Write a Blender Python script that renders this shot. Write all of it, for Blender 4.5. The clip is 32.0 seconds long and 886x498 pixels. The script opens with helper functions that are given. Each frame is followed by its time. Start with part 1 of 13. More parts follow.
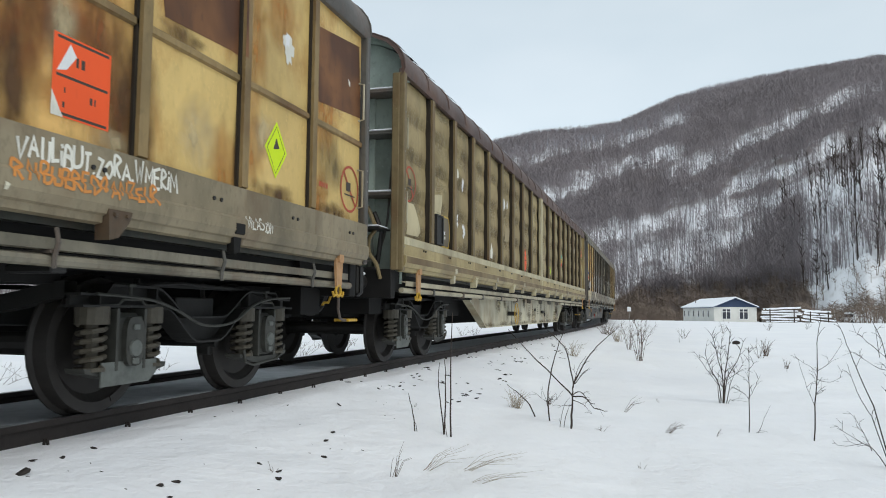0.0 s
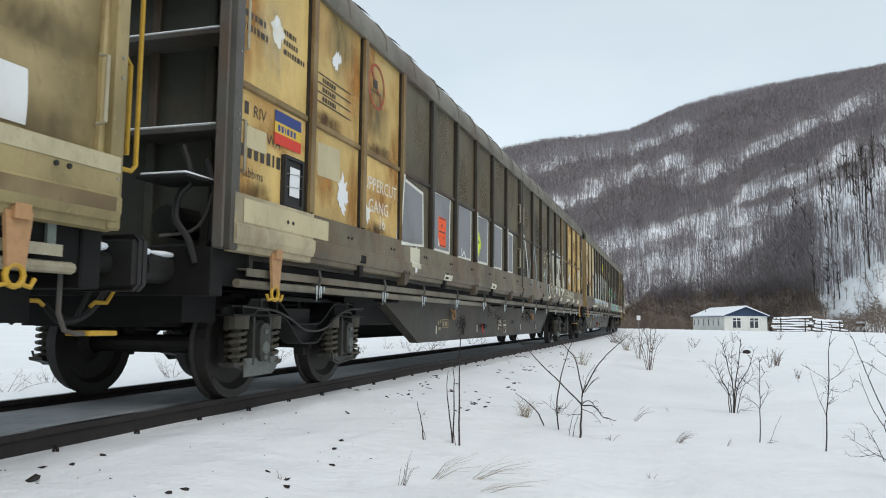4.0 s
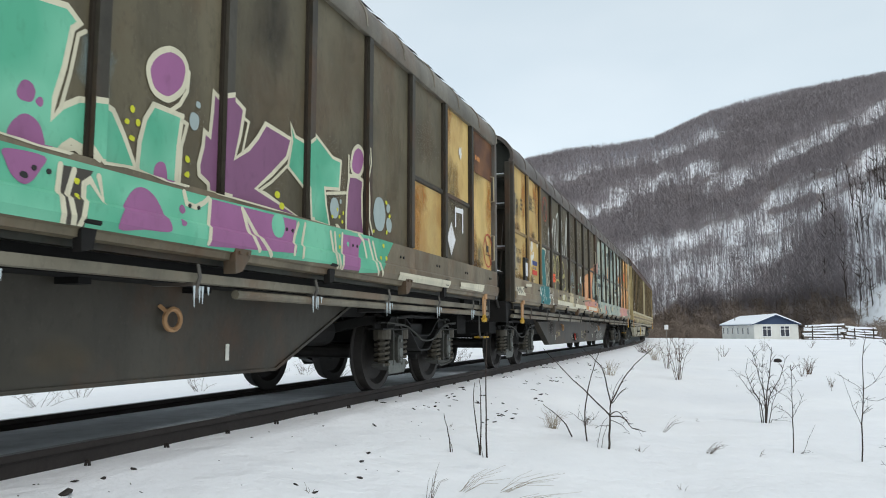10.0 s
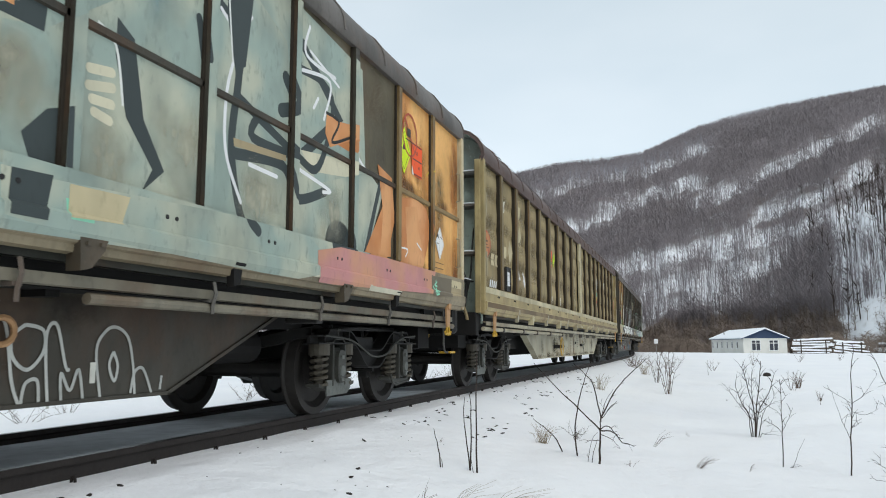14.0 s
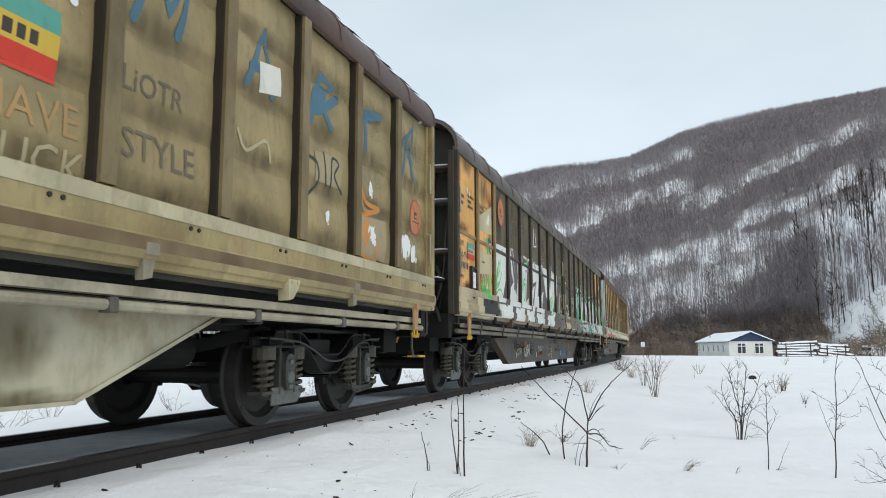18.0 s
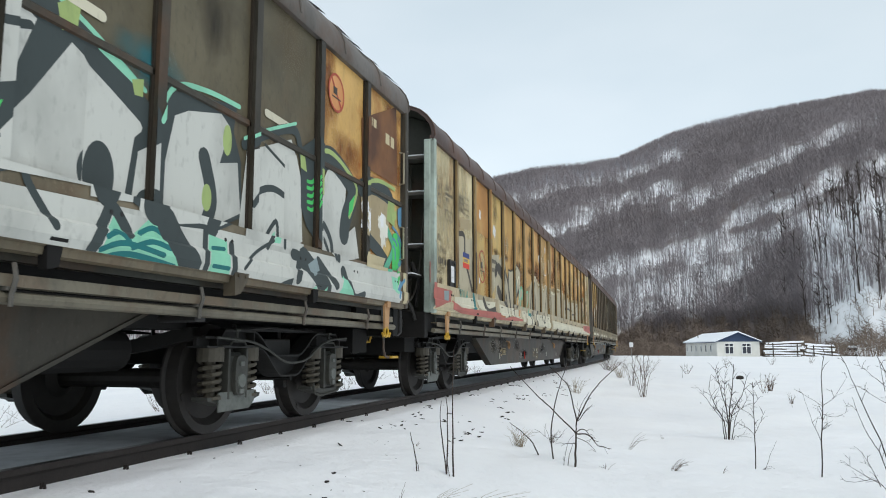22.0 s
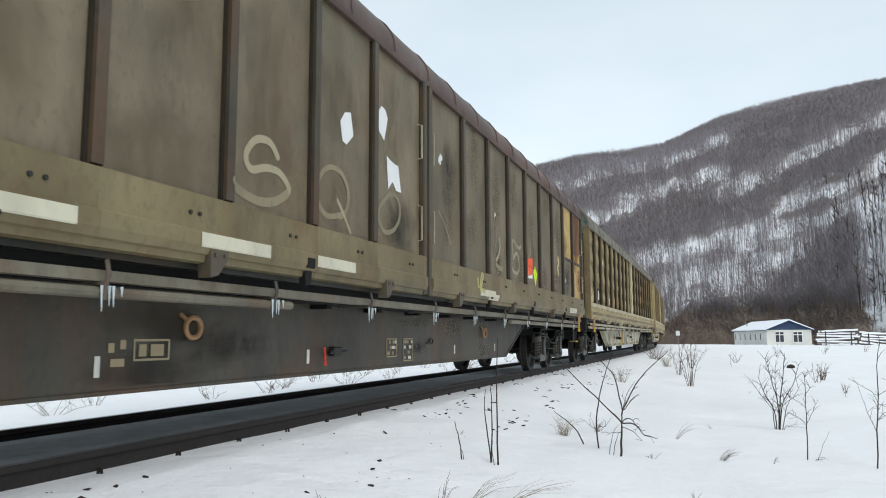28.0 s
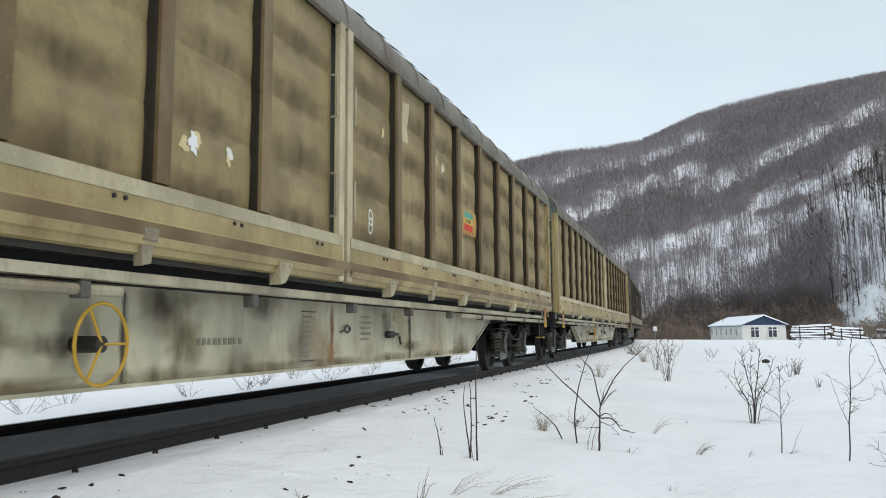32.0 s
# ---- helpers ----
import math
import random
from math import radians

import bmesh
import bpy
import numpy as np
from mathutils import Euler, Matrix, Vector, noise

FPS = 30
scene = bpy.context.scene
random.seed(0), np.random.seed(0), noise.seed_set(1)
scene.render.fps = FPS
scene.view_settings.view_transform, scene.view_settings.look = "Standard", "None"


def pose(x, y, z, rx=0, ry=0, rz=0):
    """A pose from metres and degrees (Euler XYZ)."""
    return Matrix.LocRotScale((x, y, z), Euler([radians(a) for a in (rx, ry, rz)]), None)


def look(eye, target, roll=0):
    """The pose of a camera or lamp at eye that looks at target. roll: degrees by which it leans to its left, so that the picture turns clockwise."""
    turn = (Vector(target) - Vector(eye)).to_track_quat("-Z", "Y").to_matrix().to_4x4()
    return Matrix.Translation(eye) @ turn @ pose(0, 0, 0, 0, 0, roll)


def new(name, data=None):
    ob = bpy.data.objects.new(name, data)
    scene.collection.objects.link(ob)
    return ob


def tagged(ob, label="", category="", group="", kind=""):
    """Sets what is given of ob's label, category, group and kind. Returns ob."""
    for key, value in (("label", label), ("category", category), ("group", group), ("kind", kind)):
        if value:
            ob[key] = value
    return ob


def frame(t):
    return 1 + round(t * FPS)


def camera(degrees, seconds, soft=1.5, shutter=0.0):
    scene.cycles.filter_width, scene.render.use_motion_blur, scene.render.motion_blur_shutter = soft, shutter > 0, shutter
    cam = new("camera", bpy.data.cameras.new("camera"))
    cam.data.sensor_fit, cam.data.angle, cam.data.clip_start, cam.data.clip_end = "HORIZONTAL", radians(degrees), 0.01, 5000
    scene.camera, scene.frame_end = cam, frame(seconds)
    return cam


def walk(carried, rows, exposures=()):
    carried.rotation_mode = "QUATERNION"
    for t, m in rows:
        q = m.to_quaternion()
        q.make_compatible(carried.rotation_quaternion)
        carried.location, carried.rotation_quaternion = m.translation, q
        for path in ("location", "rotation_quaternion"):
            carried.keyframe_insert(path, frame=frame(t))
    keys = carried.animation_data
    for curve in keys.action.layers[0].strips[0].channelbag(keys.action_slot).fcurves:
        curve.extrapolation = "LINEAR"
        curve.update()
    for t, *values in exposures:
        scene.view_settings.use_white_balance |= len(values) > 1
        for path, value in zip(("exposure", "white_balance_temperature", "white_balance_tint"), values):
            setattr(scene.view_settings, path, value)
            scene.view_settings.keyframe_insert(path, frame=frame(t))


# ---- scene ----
cam = camera(61.0, 32.0, soft=1.0, shutter=0.05)
EYE_H = 0.708          # above the rail heads
RAIL_X = -3.775        # the near rail; the track's centre lies 0.75 m beyond it
MID_X = RAIL_X - 0.75

# seconds, yaw to the left of the straight track, pitch, roll
TURNS = [
    (0.0, 16.36, 4.71, -0.44), (0.5, 16.49, 4.70, -0.70), (1.0, 16.66, 4.92, -0.73), (1.5, 16.68, 5.03, -0.90),
    (2.0, 16.67, 4.98, -0.88), (2.5, 16.80, 4.99, -0.90), (3.0, 16.90, 5.07, -0.81), (3.5, 16.95, 5.19, -0.65),
    (4.0, 17.02, 5.32, -0.60), (4.5, 17.14, 5.35, -0.50), (6.5, 17.90, 5.57, -0.15), (7.0, 18.14, 5.59, 0.08),
    (7.5, 18.33, 5.64, 0.12), (8.0, 18.49, 5.76, 0.10), (8.5, 18.63, 5.85, 0.03), (9.0, 18.76, 5.94, 0.03),
    (9.5, 18.87, 6.05, -0.03), (10.0, 18.96, 6.18, 0.0), (10.5, 18.99, 6.38, 0.06), (11.0, 18.98, 6.52, 0.06),
    (11.5, 18.87, 6.67, -0.03), (12.0, 18.76, 6.83, -0.06), (12.5, 18.68, 6.97, 0.0), (13.0, 18.52, 7.07, 0.03),
    (13.5, 18.37, 7.19, 0.06), (14.0, 18.21, 7.26, 0.06), (14.5, 18.06, 7.33, 0.04), (15.0, 17.92, 7.39, 0.07),
    (15.5, 17.80, 7.42, 0.12), (17.5, 17.44, 7.50, 0.10), (18.0, 17.27, 7.50, 0.09), (18.5, 17.08, 7.51, 0.05),
    (19.0, 16.93, 7.55, 0.05), (19.5, 16.81, 7.57, 0.12), (20.0, 16.69, 7.57, 0.25), (20.5, 16.59, 7.58, 0.38),
    (21.0, 16.50, 7.56, 0.43), (21.5, 16.40, 7.53, 0.30), (22.0, 16.45, 7.53, 0.12), (22.5, 16.84, 7.51, 0.0),
    (22.8, 18.72, 7.42, -0.15), (23.0, 19.85, 7.34, -0.26), (23.2, 20.62, 7.27, -0.30), (23.5, 21.56, 7.20, -0.28),
    (24.0, 22.12, 7.18, -0.05), (24.5, 21.97, 7.13, 0.10), (26.5, 21.58, 6.94, 0.45), (27.0, 21.11, 6.84, 0.30),
    (27.5, 20.54, 6.79, 0.20), (28.0, 19.75, 6.71, 0.22), (28.5, 19.14, 6.65, 0.40), (29.0, 19.01, 6.64, 0.58),
    (29.5, 19.06, 6.70, 0.35), (30.0, 18.84, 6.72, 0.48), (30.5, 18.60, 6.64, 0.58), (31.0, 18.44, 6.58, 0.70),
    (31.5, 18.28, 6.49, 0.62), (32.0, 18.18, 6.41, 0.40)]
walk(cam, [(t, pose(0, 0, EYE_H, 90 + p, r, y)) for t, y, p, r in TURNS], [(0.0, -0.07), (7.0, -0.03), (13.0, 0.0), (24.0, 0.02), (27.0, 0.09), (30.0, 0.05), (32.0, -0.01)])

# ---- world and light: a bright overcast winter sky ----
world = bpy.data.worlds.new("world")
scene.world = world
world.use_nodes = True
wn, wl = world.node_tree.nodes, world.node_tree.links
wn.clear()
sky = wn.new("ShaderNodeTexSky")
sky.sky_type, sky.sun_disc = "NISHITA", False
sky.sun_elevation, sky.sun_rotation = radians(38), radians(150)
sky_bg = wn.new("ShaderNodeBackground")
sky_bg.inputs["Strength"].default_value = 0.05
wl.new(sky.outputs[0], sky_bg.inputs["Color"])
# the cloud layer
wc = wn.new("ShaderNodeTexCoord")
wm = wn.new("ShaderNodeMapping")
wm.inputs["Scale"].default_value = (1.0, 1.0, 2.6)
cloud = wn.new("ShaderNodeTexNoise")
cloud.inputs["Scale"].default_value, cloud.inputs["Detail"].default_value = 1.9, 4.0
ramp = wn.new("ShaderNodeValToRGB")
ramp.color_ramp.elements[0].position, ramp.color_ramp.elements[0].color = 0.3, (0.62, 0.70, 0.71, 1)
ramp.color_ramp.elements[1].position, ramp.color_ramp.elements[1].color = 0.7, (0.76, 0.815, 0.81, 1)
cloud_bg = wn.new("ShaderNodeBackground")
cloud_bg.inputs["Strength"].default_value = 0.88
both = wn.new("ShaderNodeAddShader")
wo = wn.new("ShaderNodeOutputWorld")
wl.new(wc.outputs["Generated"], wm.inputs["Vector"])
wl.new(wm.outputs[0], cloud.inputs["Vector"])
wl.new(cloud.outputs["Fac"], ramp.inputs["Fac"])
wl.new(ramp.outputs["Color"], cloud_bg.inputs["Color"])
wl.new(sky_bg.outputs[0], both.inputs[0])
wl.new(cloud_bg.outputs[0], both.inputs[1])
wl.new(both.outputs[0], wo.inputs["Surface"])
sun = new("sun", bpy.data.lights.new("sun", "SUN"))
sun.data.energy, sun.data.angle, sun.data.color = 0.9, radians(25), (1.0, 0.955, 0.89)
sun.matrix_world = look((0, 0, 60), (-38, 36, 0))

# ---- materials ----


class Nodes:
    """A short way to write node materials."""

    def __init__(self, name):
        self.mat = bpy.data.materials.new(name)
        self.mat.use_nodes = True
        self.t = self.mat.node_tree
        self.bsdf = self.t.nodes["Principled BSDF"]
        self.co = self.t.nodes.new("ShaderNodeTexCoord")
        self.info = self.t.nodes.new("ShaderNodeObjectInfo")

    def link(self, a, b):
        self.t.links.new(a, b)

    def node(self, kind, **inputs):
        n = self.t.nodes.new("ShaderNode" + kind)
        for key, value in inputs.items():
            n.inputs[key.replace("_", " ")].default_value = value
        return n

    def coords(self, scale, vary=True):
        m = self.node("Mapping")
        m.inputs["Scale"].default_value = scale
        self.link(self.co.outputs["Object"], m.inputs["Vector"])
        if vary:
            k = self.t.nodes.new("ShaderNodeVectorMath")
            k.operation = "SCALE"
            k.inputs[0].default_value = (37.0, 53.0, 71.0)
            self.link(self.info.outputs["Random"], k.inputs["Scale"])
            self.link(k.outputs[0], m.inputs["Location"])
        return m.outputs[0]

    def noise(self, scale, lo=0.4, hi=0.6, stretch=(1, 1, 1), detail=5.0, rough=0.55, vary=True, distort=0.0):
        n = self.node("TexNoise", Scale=scale, Detail=detail, Roughness=rough, Distortion=distort)
        self.link(self.coords(stretch, vary), n.inputs["Vector"])
        r = self.node("MapRange")
        r.inputs["From Min"].default_value, r.inputs["From Max"].default_value = lo, hi
        self.link(n.outputs["Fac"], r.inputs["Value"])
        return r.outputs[0]

    def mix(self, fac, a, b, kind="MIX"):
        n = self.t.nodes.new("ShaderNodeMix")
        n.data_type, n.blend_type = "RGBA", kind
        for value, k in ((fac, 0), (a, 6), (b, 7)):
            if isinstance(value, bpy.types.NodeSocket):
                self.link(value, n.inputs[k])
            else:
                n.inputs[k].default_value = value if k == 0 else (*value[:3], 1)
        return n.outputs[2]

    def times(self, a, b):
        n = self.t.nodes.new("ShaderNodeMath")
        n.operation = "MULTIPLY"
        for value, k in ((a, 0), (b, 1)):
            if isinstance(value, bpy.types.NodeSocket):
                self.link(value, n.inputs[k])
            else:
                n.inputs[k].default_value = value
        return n.outputs[0]

    def done(self, colour, rough=0.6, metal=0.0, bump=None, height=0.02, strength=0.5, spec=0.35):
        for value, k in ((colour, "Base Color"), (rough, "Roughness"), (metal, "Metallic")):
            if isinstance(value, bpy.types.NodeSocket):
                self.link(value, self.bsdf.inputs[k])
            else:
                self.bsdf.inputs[k].default_value = (*value, 1) if k == "Base Color" else value
        self.bsdf.inputs["Specular IOR Level"].default_value = spec
        if bump is not None:
            b = self.node("Bump", Strength=strength, Distance=height)
            self.link(bump, b.inputs["Height"])
            self.link(b.outputs[0], self.bsdf.inputs["Normal"])
        return self.mat


def painted(name, rgb, rust=0.3, grime=0.4, rust_rgb=(0.13, 0.055, 0.022), fade=0.25, rough=0.5, speck=0.6):
    """Old paint on sheet steel: faded patches, streaks of dirt that run down, rust."""
    n = Nodes(name)
    pale = tuple(min(1.0, c * 1.35 + 0.015) for c in rgb)
    dark = tuple(c * 0.40 + 0.003 for c in rgb)
    c = n.mix(n.times(n.noise(0.7, 0.40, 0.62, (1, 1, 0.8), 3.0), min(1.0, fade * 2.6)), rgb, pale)
    c = n.mix(n.times(n.noise(1.3, 0.46, 0.68, (1.0, 1.2, 0.8), 3.5, 0.5), min(1.0, grime * 1.5)), c, dark)
    c = n.mix(n.times(n.noise(4.2, 0.54, 0.70, (1.0, 1.8, 0.45), 3.0), min(1.0, grime * 0.7)), c, dark)
    c = n.mix(n.times(n.noise(1.1, 0.50, 0.63, (1.0, 1.1, 0.75), 7.0, 0.62), min(1.0, rust * 1.2)), c, rust_rgb)
    c = n.mix(n.times(n.noise(17.0, 0.54, 0.68, (1.0, 1.3, 0.8), 4.0), min(1.0, grime * 1.1 * speck)), c, dark)
    c = n.mix(n.times(n.noise(34.0, 0.62, 0.68, (1.0, 1.2, 0.8), 3.0), 0.5 * speck), c, pale)
    r = n.node("MapRange")
    r.inputs["From Min"].default_value, r.inputs["From Max"].default_value = 0.0, 1.0
    r.inputs["To Min"].default_value, r.inputs["To Max"].default_value = 0.0, 0.30
    n.link(n.info.outputs["Random"], r.inputs["Value"])
    c = n.mix(r.outputs[0], c, dark)
    return n.done(c, rough, 0.0, n.noise(3.0, 0.3, 0.7, detail=3.0), 0.02, 0.25, 0.25)


def plain(name, rgb, rough=0.6, metal=0.0, scale=12.0, amount=0.45, spec=0.35):
    n = Nodes(name)
    c = n.mix(n.times(n.noise(scale, 0.4, 0.65), amount), rgb, tuple(k * 0.55 for k in rgb))
    c = n.mix(n.times(n.noise(scale * 0.16, 0.42, 0.65), amount * 0.6), c, tuple(min(1, k * 1.25 + 0.01) for k in rgb))
    return n.done(c, rough, metal, n.noise(scale * 2, 0.3, 0.7), 0.005, 0.15, spec)


def snow_material():
    n = Nodes("snow")
    c = n.mix(n.noise(0.35, 0.3, 0.7, vary=False), (0.82, 0.835, 0.865), (0.88, 0.89, 0.905))
    c = n.mix(n.times(n.noise(7.0, 0.60, 0.75, vary=False), 0.25), c, (0.70, 0.73, 0.78))
    a = n.noise(1.6, 0.2, 0.8, vary=False)
    b = n.noise(22.0, 0.2, 0.8, vary=False)
    s = n.t.nodes.new("ShaderNodeMath")
    s.operation = "MULTIPLY_ADD"
    n.link(b, s.inputs[0])
    s.inputs[1].default_value = 0.10
    n.link(a, s.inputs[2])
    return n.done(c, 0.75, 0.0, s.outputs[0], 0.10, 0.55, 0.2)


def hill_material():
    n = Nodes("hill_ground")
    cover = n.node("Attribute")
    cover.attribute_name = "snow_cover"
    s = n.t.nodes.new("ShaderNodeMath")
    s.operation = "MULTIPLY_ADD"
    n.link(n.noise(0.055, 0.25, 0.75, (1, 1, 1.6), 8.0, 0.65, False), s.inputs[0])
    s.inputs[1].default_value = 0.9
    n.link(cover.outputs["Fac"], s.inputs[2])
    r = n.node("MapRange")
    r.inputs["From Min"].default_value, r.inputs["From Max"].default_value = 0.55, 1.05
    n.link(s.outputs[0], r.inputs["Value"])
    c = n.mix(r.outputs[0], (0.185, 0.155, 0.145), (0.80, 0.82, 0.85))
    c = n.mix(n.times(n.noise(0.30, 0.56, 0.72, (1, 1, 1), 6.0, 0.6, False), 0.35), c, (0.22, 0.185, 0.16))
    return n.done(c, 0.9, spec=0.1)


M = {}
M["snow"] = snow_material()
M["hill"] = hill_material()
M["snow_cap"] = plain("snow_cap", (0.84, 0.87, 0.91), 0.8, 0, 6.0, 0.08, 0.15)
M["track_snow"] = plain("dirty_track_snow", (0.52, 0.54, 0.56), 0.85, 0, 5.0, 0.5, 0.15)
M["rail"] = plain("rail_rust", (0.024, 0.019, 0.017), 0.7, 0.1, 30.0, 0.5)
M["rail_top"] = plain("rail_top", (0.09, 0.085, 0.085), 0.32, 0.9, 40.0, 0.3)
M["under"] = plain("underframe_dirt_and_shade", (0.007, 0.0065, 0.006), 0.75, 0.0, 9.0, 0.5, 0.25)
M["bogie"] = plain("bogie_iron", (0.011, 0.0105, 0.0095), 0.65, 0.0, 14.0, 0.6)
M["bogie_grey"] = plain("axle_box_iron", (0.045, 0.046, 0.040), 0.55, 0.1, 16.0, 0.6)
M["cover_grey"] = plain("dusty_grey_iron", (0.115, 0.125, 0.115), 0.55, 0.1, 22.0, 0.6)
M["spring"] = plain("dusty_spring_steel", (0.070, 0.062, 0.046), 0.55, 0.1, 20.0, 0.6)
M["wheel"] = plain("wheel_steel", (0.026, 0.023, 0.021), 0.6, 0.1, 10.0, 0.6)
M["pipe"] = painted("guide_rail_paint", (0.17, 0.155, 0.115), 0.35, 0.5)
M["pipe_pale"] = painted("pale_guide_rail_paint", (0.38, 0.345, 0.245), 0.25, 0.45)
M["web_dark"] = painted("dark_girder_paint", (0.062, 0.056, 0.043), 0.3, 0.35)
M["web_pale"] = painted("pale_girder_paint", (0.43, 0.40, 0.285), 0.55, 0.35, (0.25, 0.17, 0.085), 0.4, 0.45, 0.05)
M["dark"] = painted("dark_brown_wall_paint", (0.108, 0.092, 0.056), 0.35, 0.45, (0.11, 0.062, 0.030))
M["olive"] = painted("olive_brown_wall_paint", (0.172, 0.141, 0.092), 0.35, 0.4, (0.13, 0.075, 0.035))
M["olive_rib"] = painted("olive_brown_rib_paint", (0.072, 0.062, 0.044), 0.35, 0.4)
M["olive_sill"] = painted("olive_brown_sill_paint", (0.185, 0.150, 0.078), 0.35, 0.4)
M["dark_rib"] = painted("dark_rib_paint", (0.050, 0.045, 0.034), 0.35, 0.45)
M["cream"] = painted("cream_wall_paint", (0.60, 0.425, 0.155), 0.6, 0.24, (0.40, 0.20, 0.05), 0.18, 0.42)
M["cream_pale"] = painted("pale_cream_wall_paint", (0.62, 0.54, 0.34), 0.45, 0.28, (0.44, 0.27, 0.10), 0.2)
M["orange"] = painted("orange_wall_paint", (0.70, 0.38, 0.12), 0.55, 0.22, (0.46, 0.15, 0.03), 0.35)
M["rusty"] = painted("rust_stained_wall_paint", (0.60, 0.37, 0.12), 0.85, 0.28, (0.34, 0.115, 0.025), 0.4)
M["ochre"] = painted("ochre_wall_paint", (0.52, 0.31, 0.105), 0.85, 0.35, (0.28, 0.095, 0.025), 0.4)
M["brown"] = painted("beige_brown_wall_paint", (0.325, 0.254, 0.124), 0.25, 0.42, (0.17, 0.10, 0.05))
M["brown_rib"] = painted("beige_brown_rib_paint", (0.195, 0.148, 0.074), 0.4, 0.4)
M["tan_rib"] = painted("tan_rib_paint", (0.27, 0.19, 0.085), 0.5, 0.5)
M["sill_dark"] = painted("dark_sill_paint", (0.235, 0.195, 0.125), 0.3, 0.45)
M["sill_black"] = painted("sooty_sill_paint", (0.092, 0.076, 0.053), 0.4, 0.45)
M["sill_mid"] = painted("brown_sill_paint", (0.165, 0.138, 0.092), 0.4, 0.45)
M["sill_cream"] = painted("cream_sill_paint", (0.46, 0.39, 0.25), 0.3, 0.45)
M["sill_tan"] = painted("tan_sill_paint", (0.36, 0.287, 0.138), 0.3, 0.4)
M["sill_pale"] = painted("pale_sill_band_paint", (0.48, 0.43, 0.28), 0.2, 0.35)
M["roof"] = painted("weathered_roof", (0.105, 0.095, 0.085), 0.3, 0.4, fade=0.4)
M["roof_brown"] = painted("brown_roof", (0.11, 0.075, 0.065), 0.4, 0.4)
M["roof_grey"] = painted("grey_roof", (0.20, 0.185, 0.15), 0.3, 0.5)
M["end_dark"] = painted("dark_end_wall_paint", (0.060, 0.062, 0.050), 0.3, 0.4)
M["end_green"] = painted("grey_green_end_wall_paint", (0.40, 0.475, 0.42), 0.3, 0.5)
M["post_grey"] = painted("grey_post_paint", (0.1, 0.096, 0.085), 0.3, 0.45)
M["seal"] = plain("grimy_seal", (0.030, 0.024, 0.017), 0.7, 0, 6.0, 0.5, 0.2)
M["yellow"] = plain("yellow_handrail_paint", (0.48, 0.29, 0.03), 0.5, 0, 20.0, 0.35)
M["orange_plate"] = plain("orange_tow_plate_paint", (0.42, 0.24, 0.115), 0.6, 0, 20.0, 0.4)
M["black"] = plain("black_iron", (0.022, 0.021, 0.020), 0.55, 0.1, 14.0, 0.4)
M["steel"] = plain("dull_steel", (0.30, 0.29, 0.27), 0.45, 0.6, 20.0, 0.4)
M["bark"] = plain("dark_bark", (0.060, 0.048, 0.042), 0.9, 0, 30.0, 0.4, 0.1)
M["twig"] = plain("brown_twig", (0.115, 0.080, 0.060), 0.9, 0, 30.0, 0.4, 0.1)
M["dry_grass"] = plain("dry_grass", (0.30, 0.25, 0.18), 0.9, 0, 20.0, 0.3, 0.1)
# bark lightened so that its colour carries the haze of distance
M["forest"] = plain("bare_forest_bark_haze", (0.280, 0.254, 0.265), 0.95, 0, 0.05, 0.4, 0.05)
# frost, with the bluish haze of the far ridge mixed into the colour
M["frost"] = plain("frosted_twigs_haze", (0.36, 0.375, 0.42), 0.95, 0, 0.05, 0.3, 0.05)
M["thicket"] = plain("brown_thicket", (0.215, 0.172, 0.142), 0.95, 0, 0.2, 0.4, 0.05)
M["stone"] = plain("dark_ballast", (0.045, 0.040, 0.037), 0.9, 0, 30.0, 0.4, 0.1)
M["house_wall"] = plain("white_house_wall", (0.66, 0.66, 0.62), 0.7, 0, 0.7, 0.25)
M["house_blue"] = plain("dark_blue_cladding", (0.030, 0.055, 0.115), 0.55, 0, 1.0, 0.25)
M["frame_white"] = plain("white_window_frame", (0.74, 0.75, 0.75), 0.5, 0, 3.0, 0.15)
M["pane"] = plain("dark_window_glass", (0.015, 0.022, 0.04), 0.08, 0, 2.0, 0.2, 0.6)
M["log"] = plain("grey_log_bark", (0.16, 0.13, 0.105), 0.9, 0, 2.0, 0.4, 0.1)
M["white_paint"] = plain("white_paint", (0.74, 0.75, 0.76), 0.45, 0, 3.0, 0.12)


def spray(name, rgb, worn=0.35, second=None):
    """Sprayed or stuck-on colour, worn and dirty at two scales; a second colour fades softly in."""
    if name not in M:
        n = Nodes(name)
        c = n.mix(n.noise(2.0, 0.40, 0.62, (1, 1, 1), 2.0, 0.4), rgb, second) if second else rgb
        c = n.mix(n.times(n.noise(1.8, 0.45, 0.70, (1, 1, 0.6), 4.0), worn), c, tuple(k * 0.42 + 0.008 for k in rgb))
        c = n.mix(n.times(n.noise(14.0, 0.56, 0.72, (1, 1.2, 0.6)), worn), c, tuple(k * 0.5 + 0.01 for k in rgb))
        M[name] = n.done(c, 0.6, 0.0, n.noise(6.0, 0.3, 0.7), 0.006, 0.12)
    return M[name]


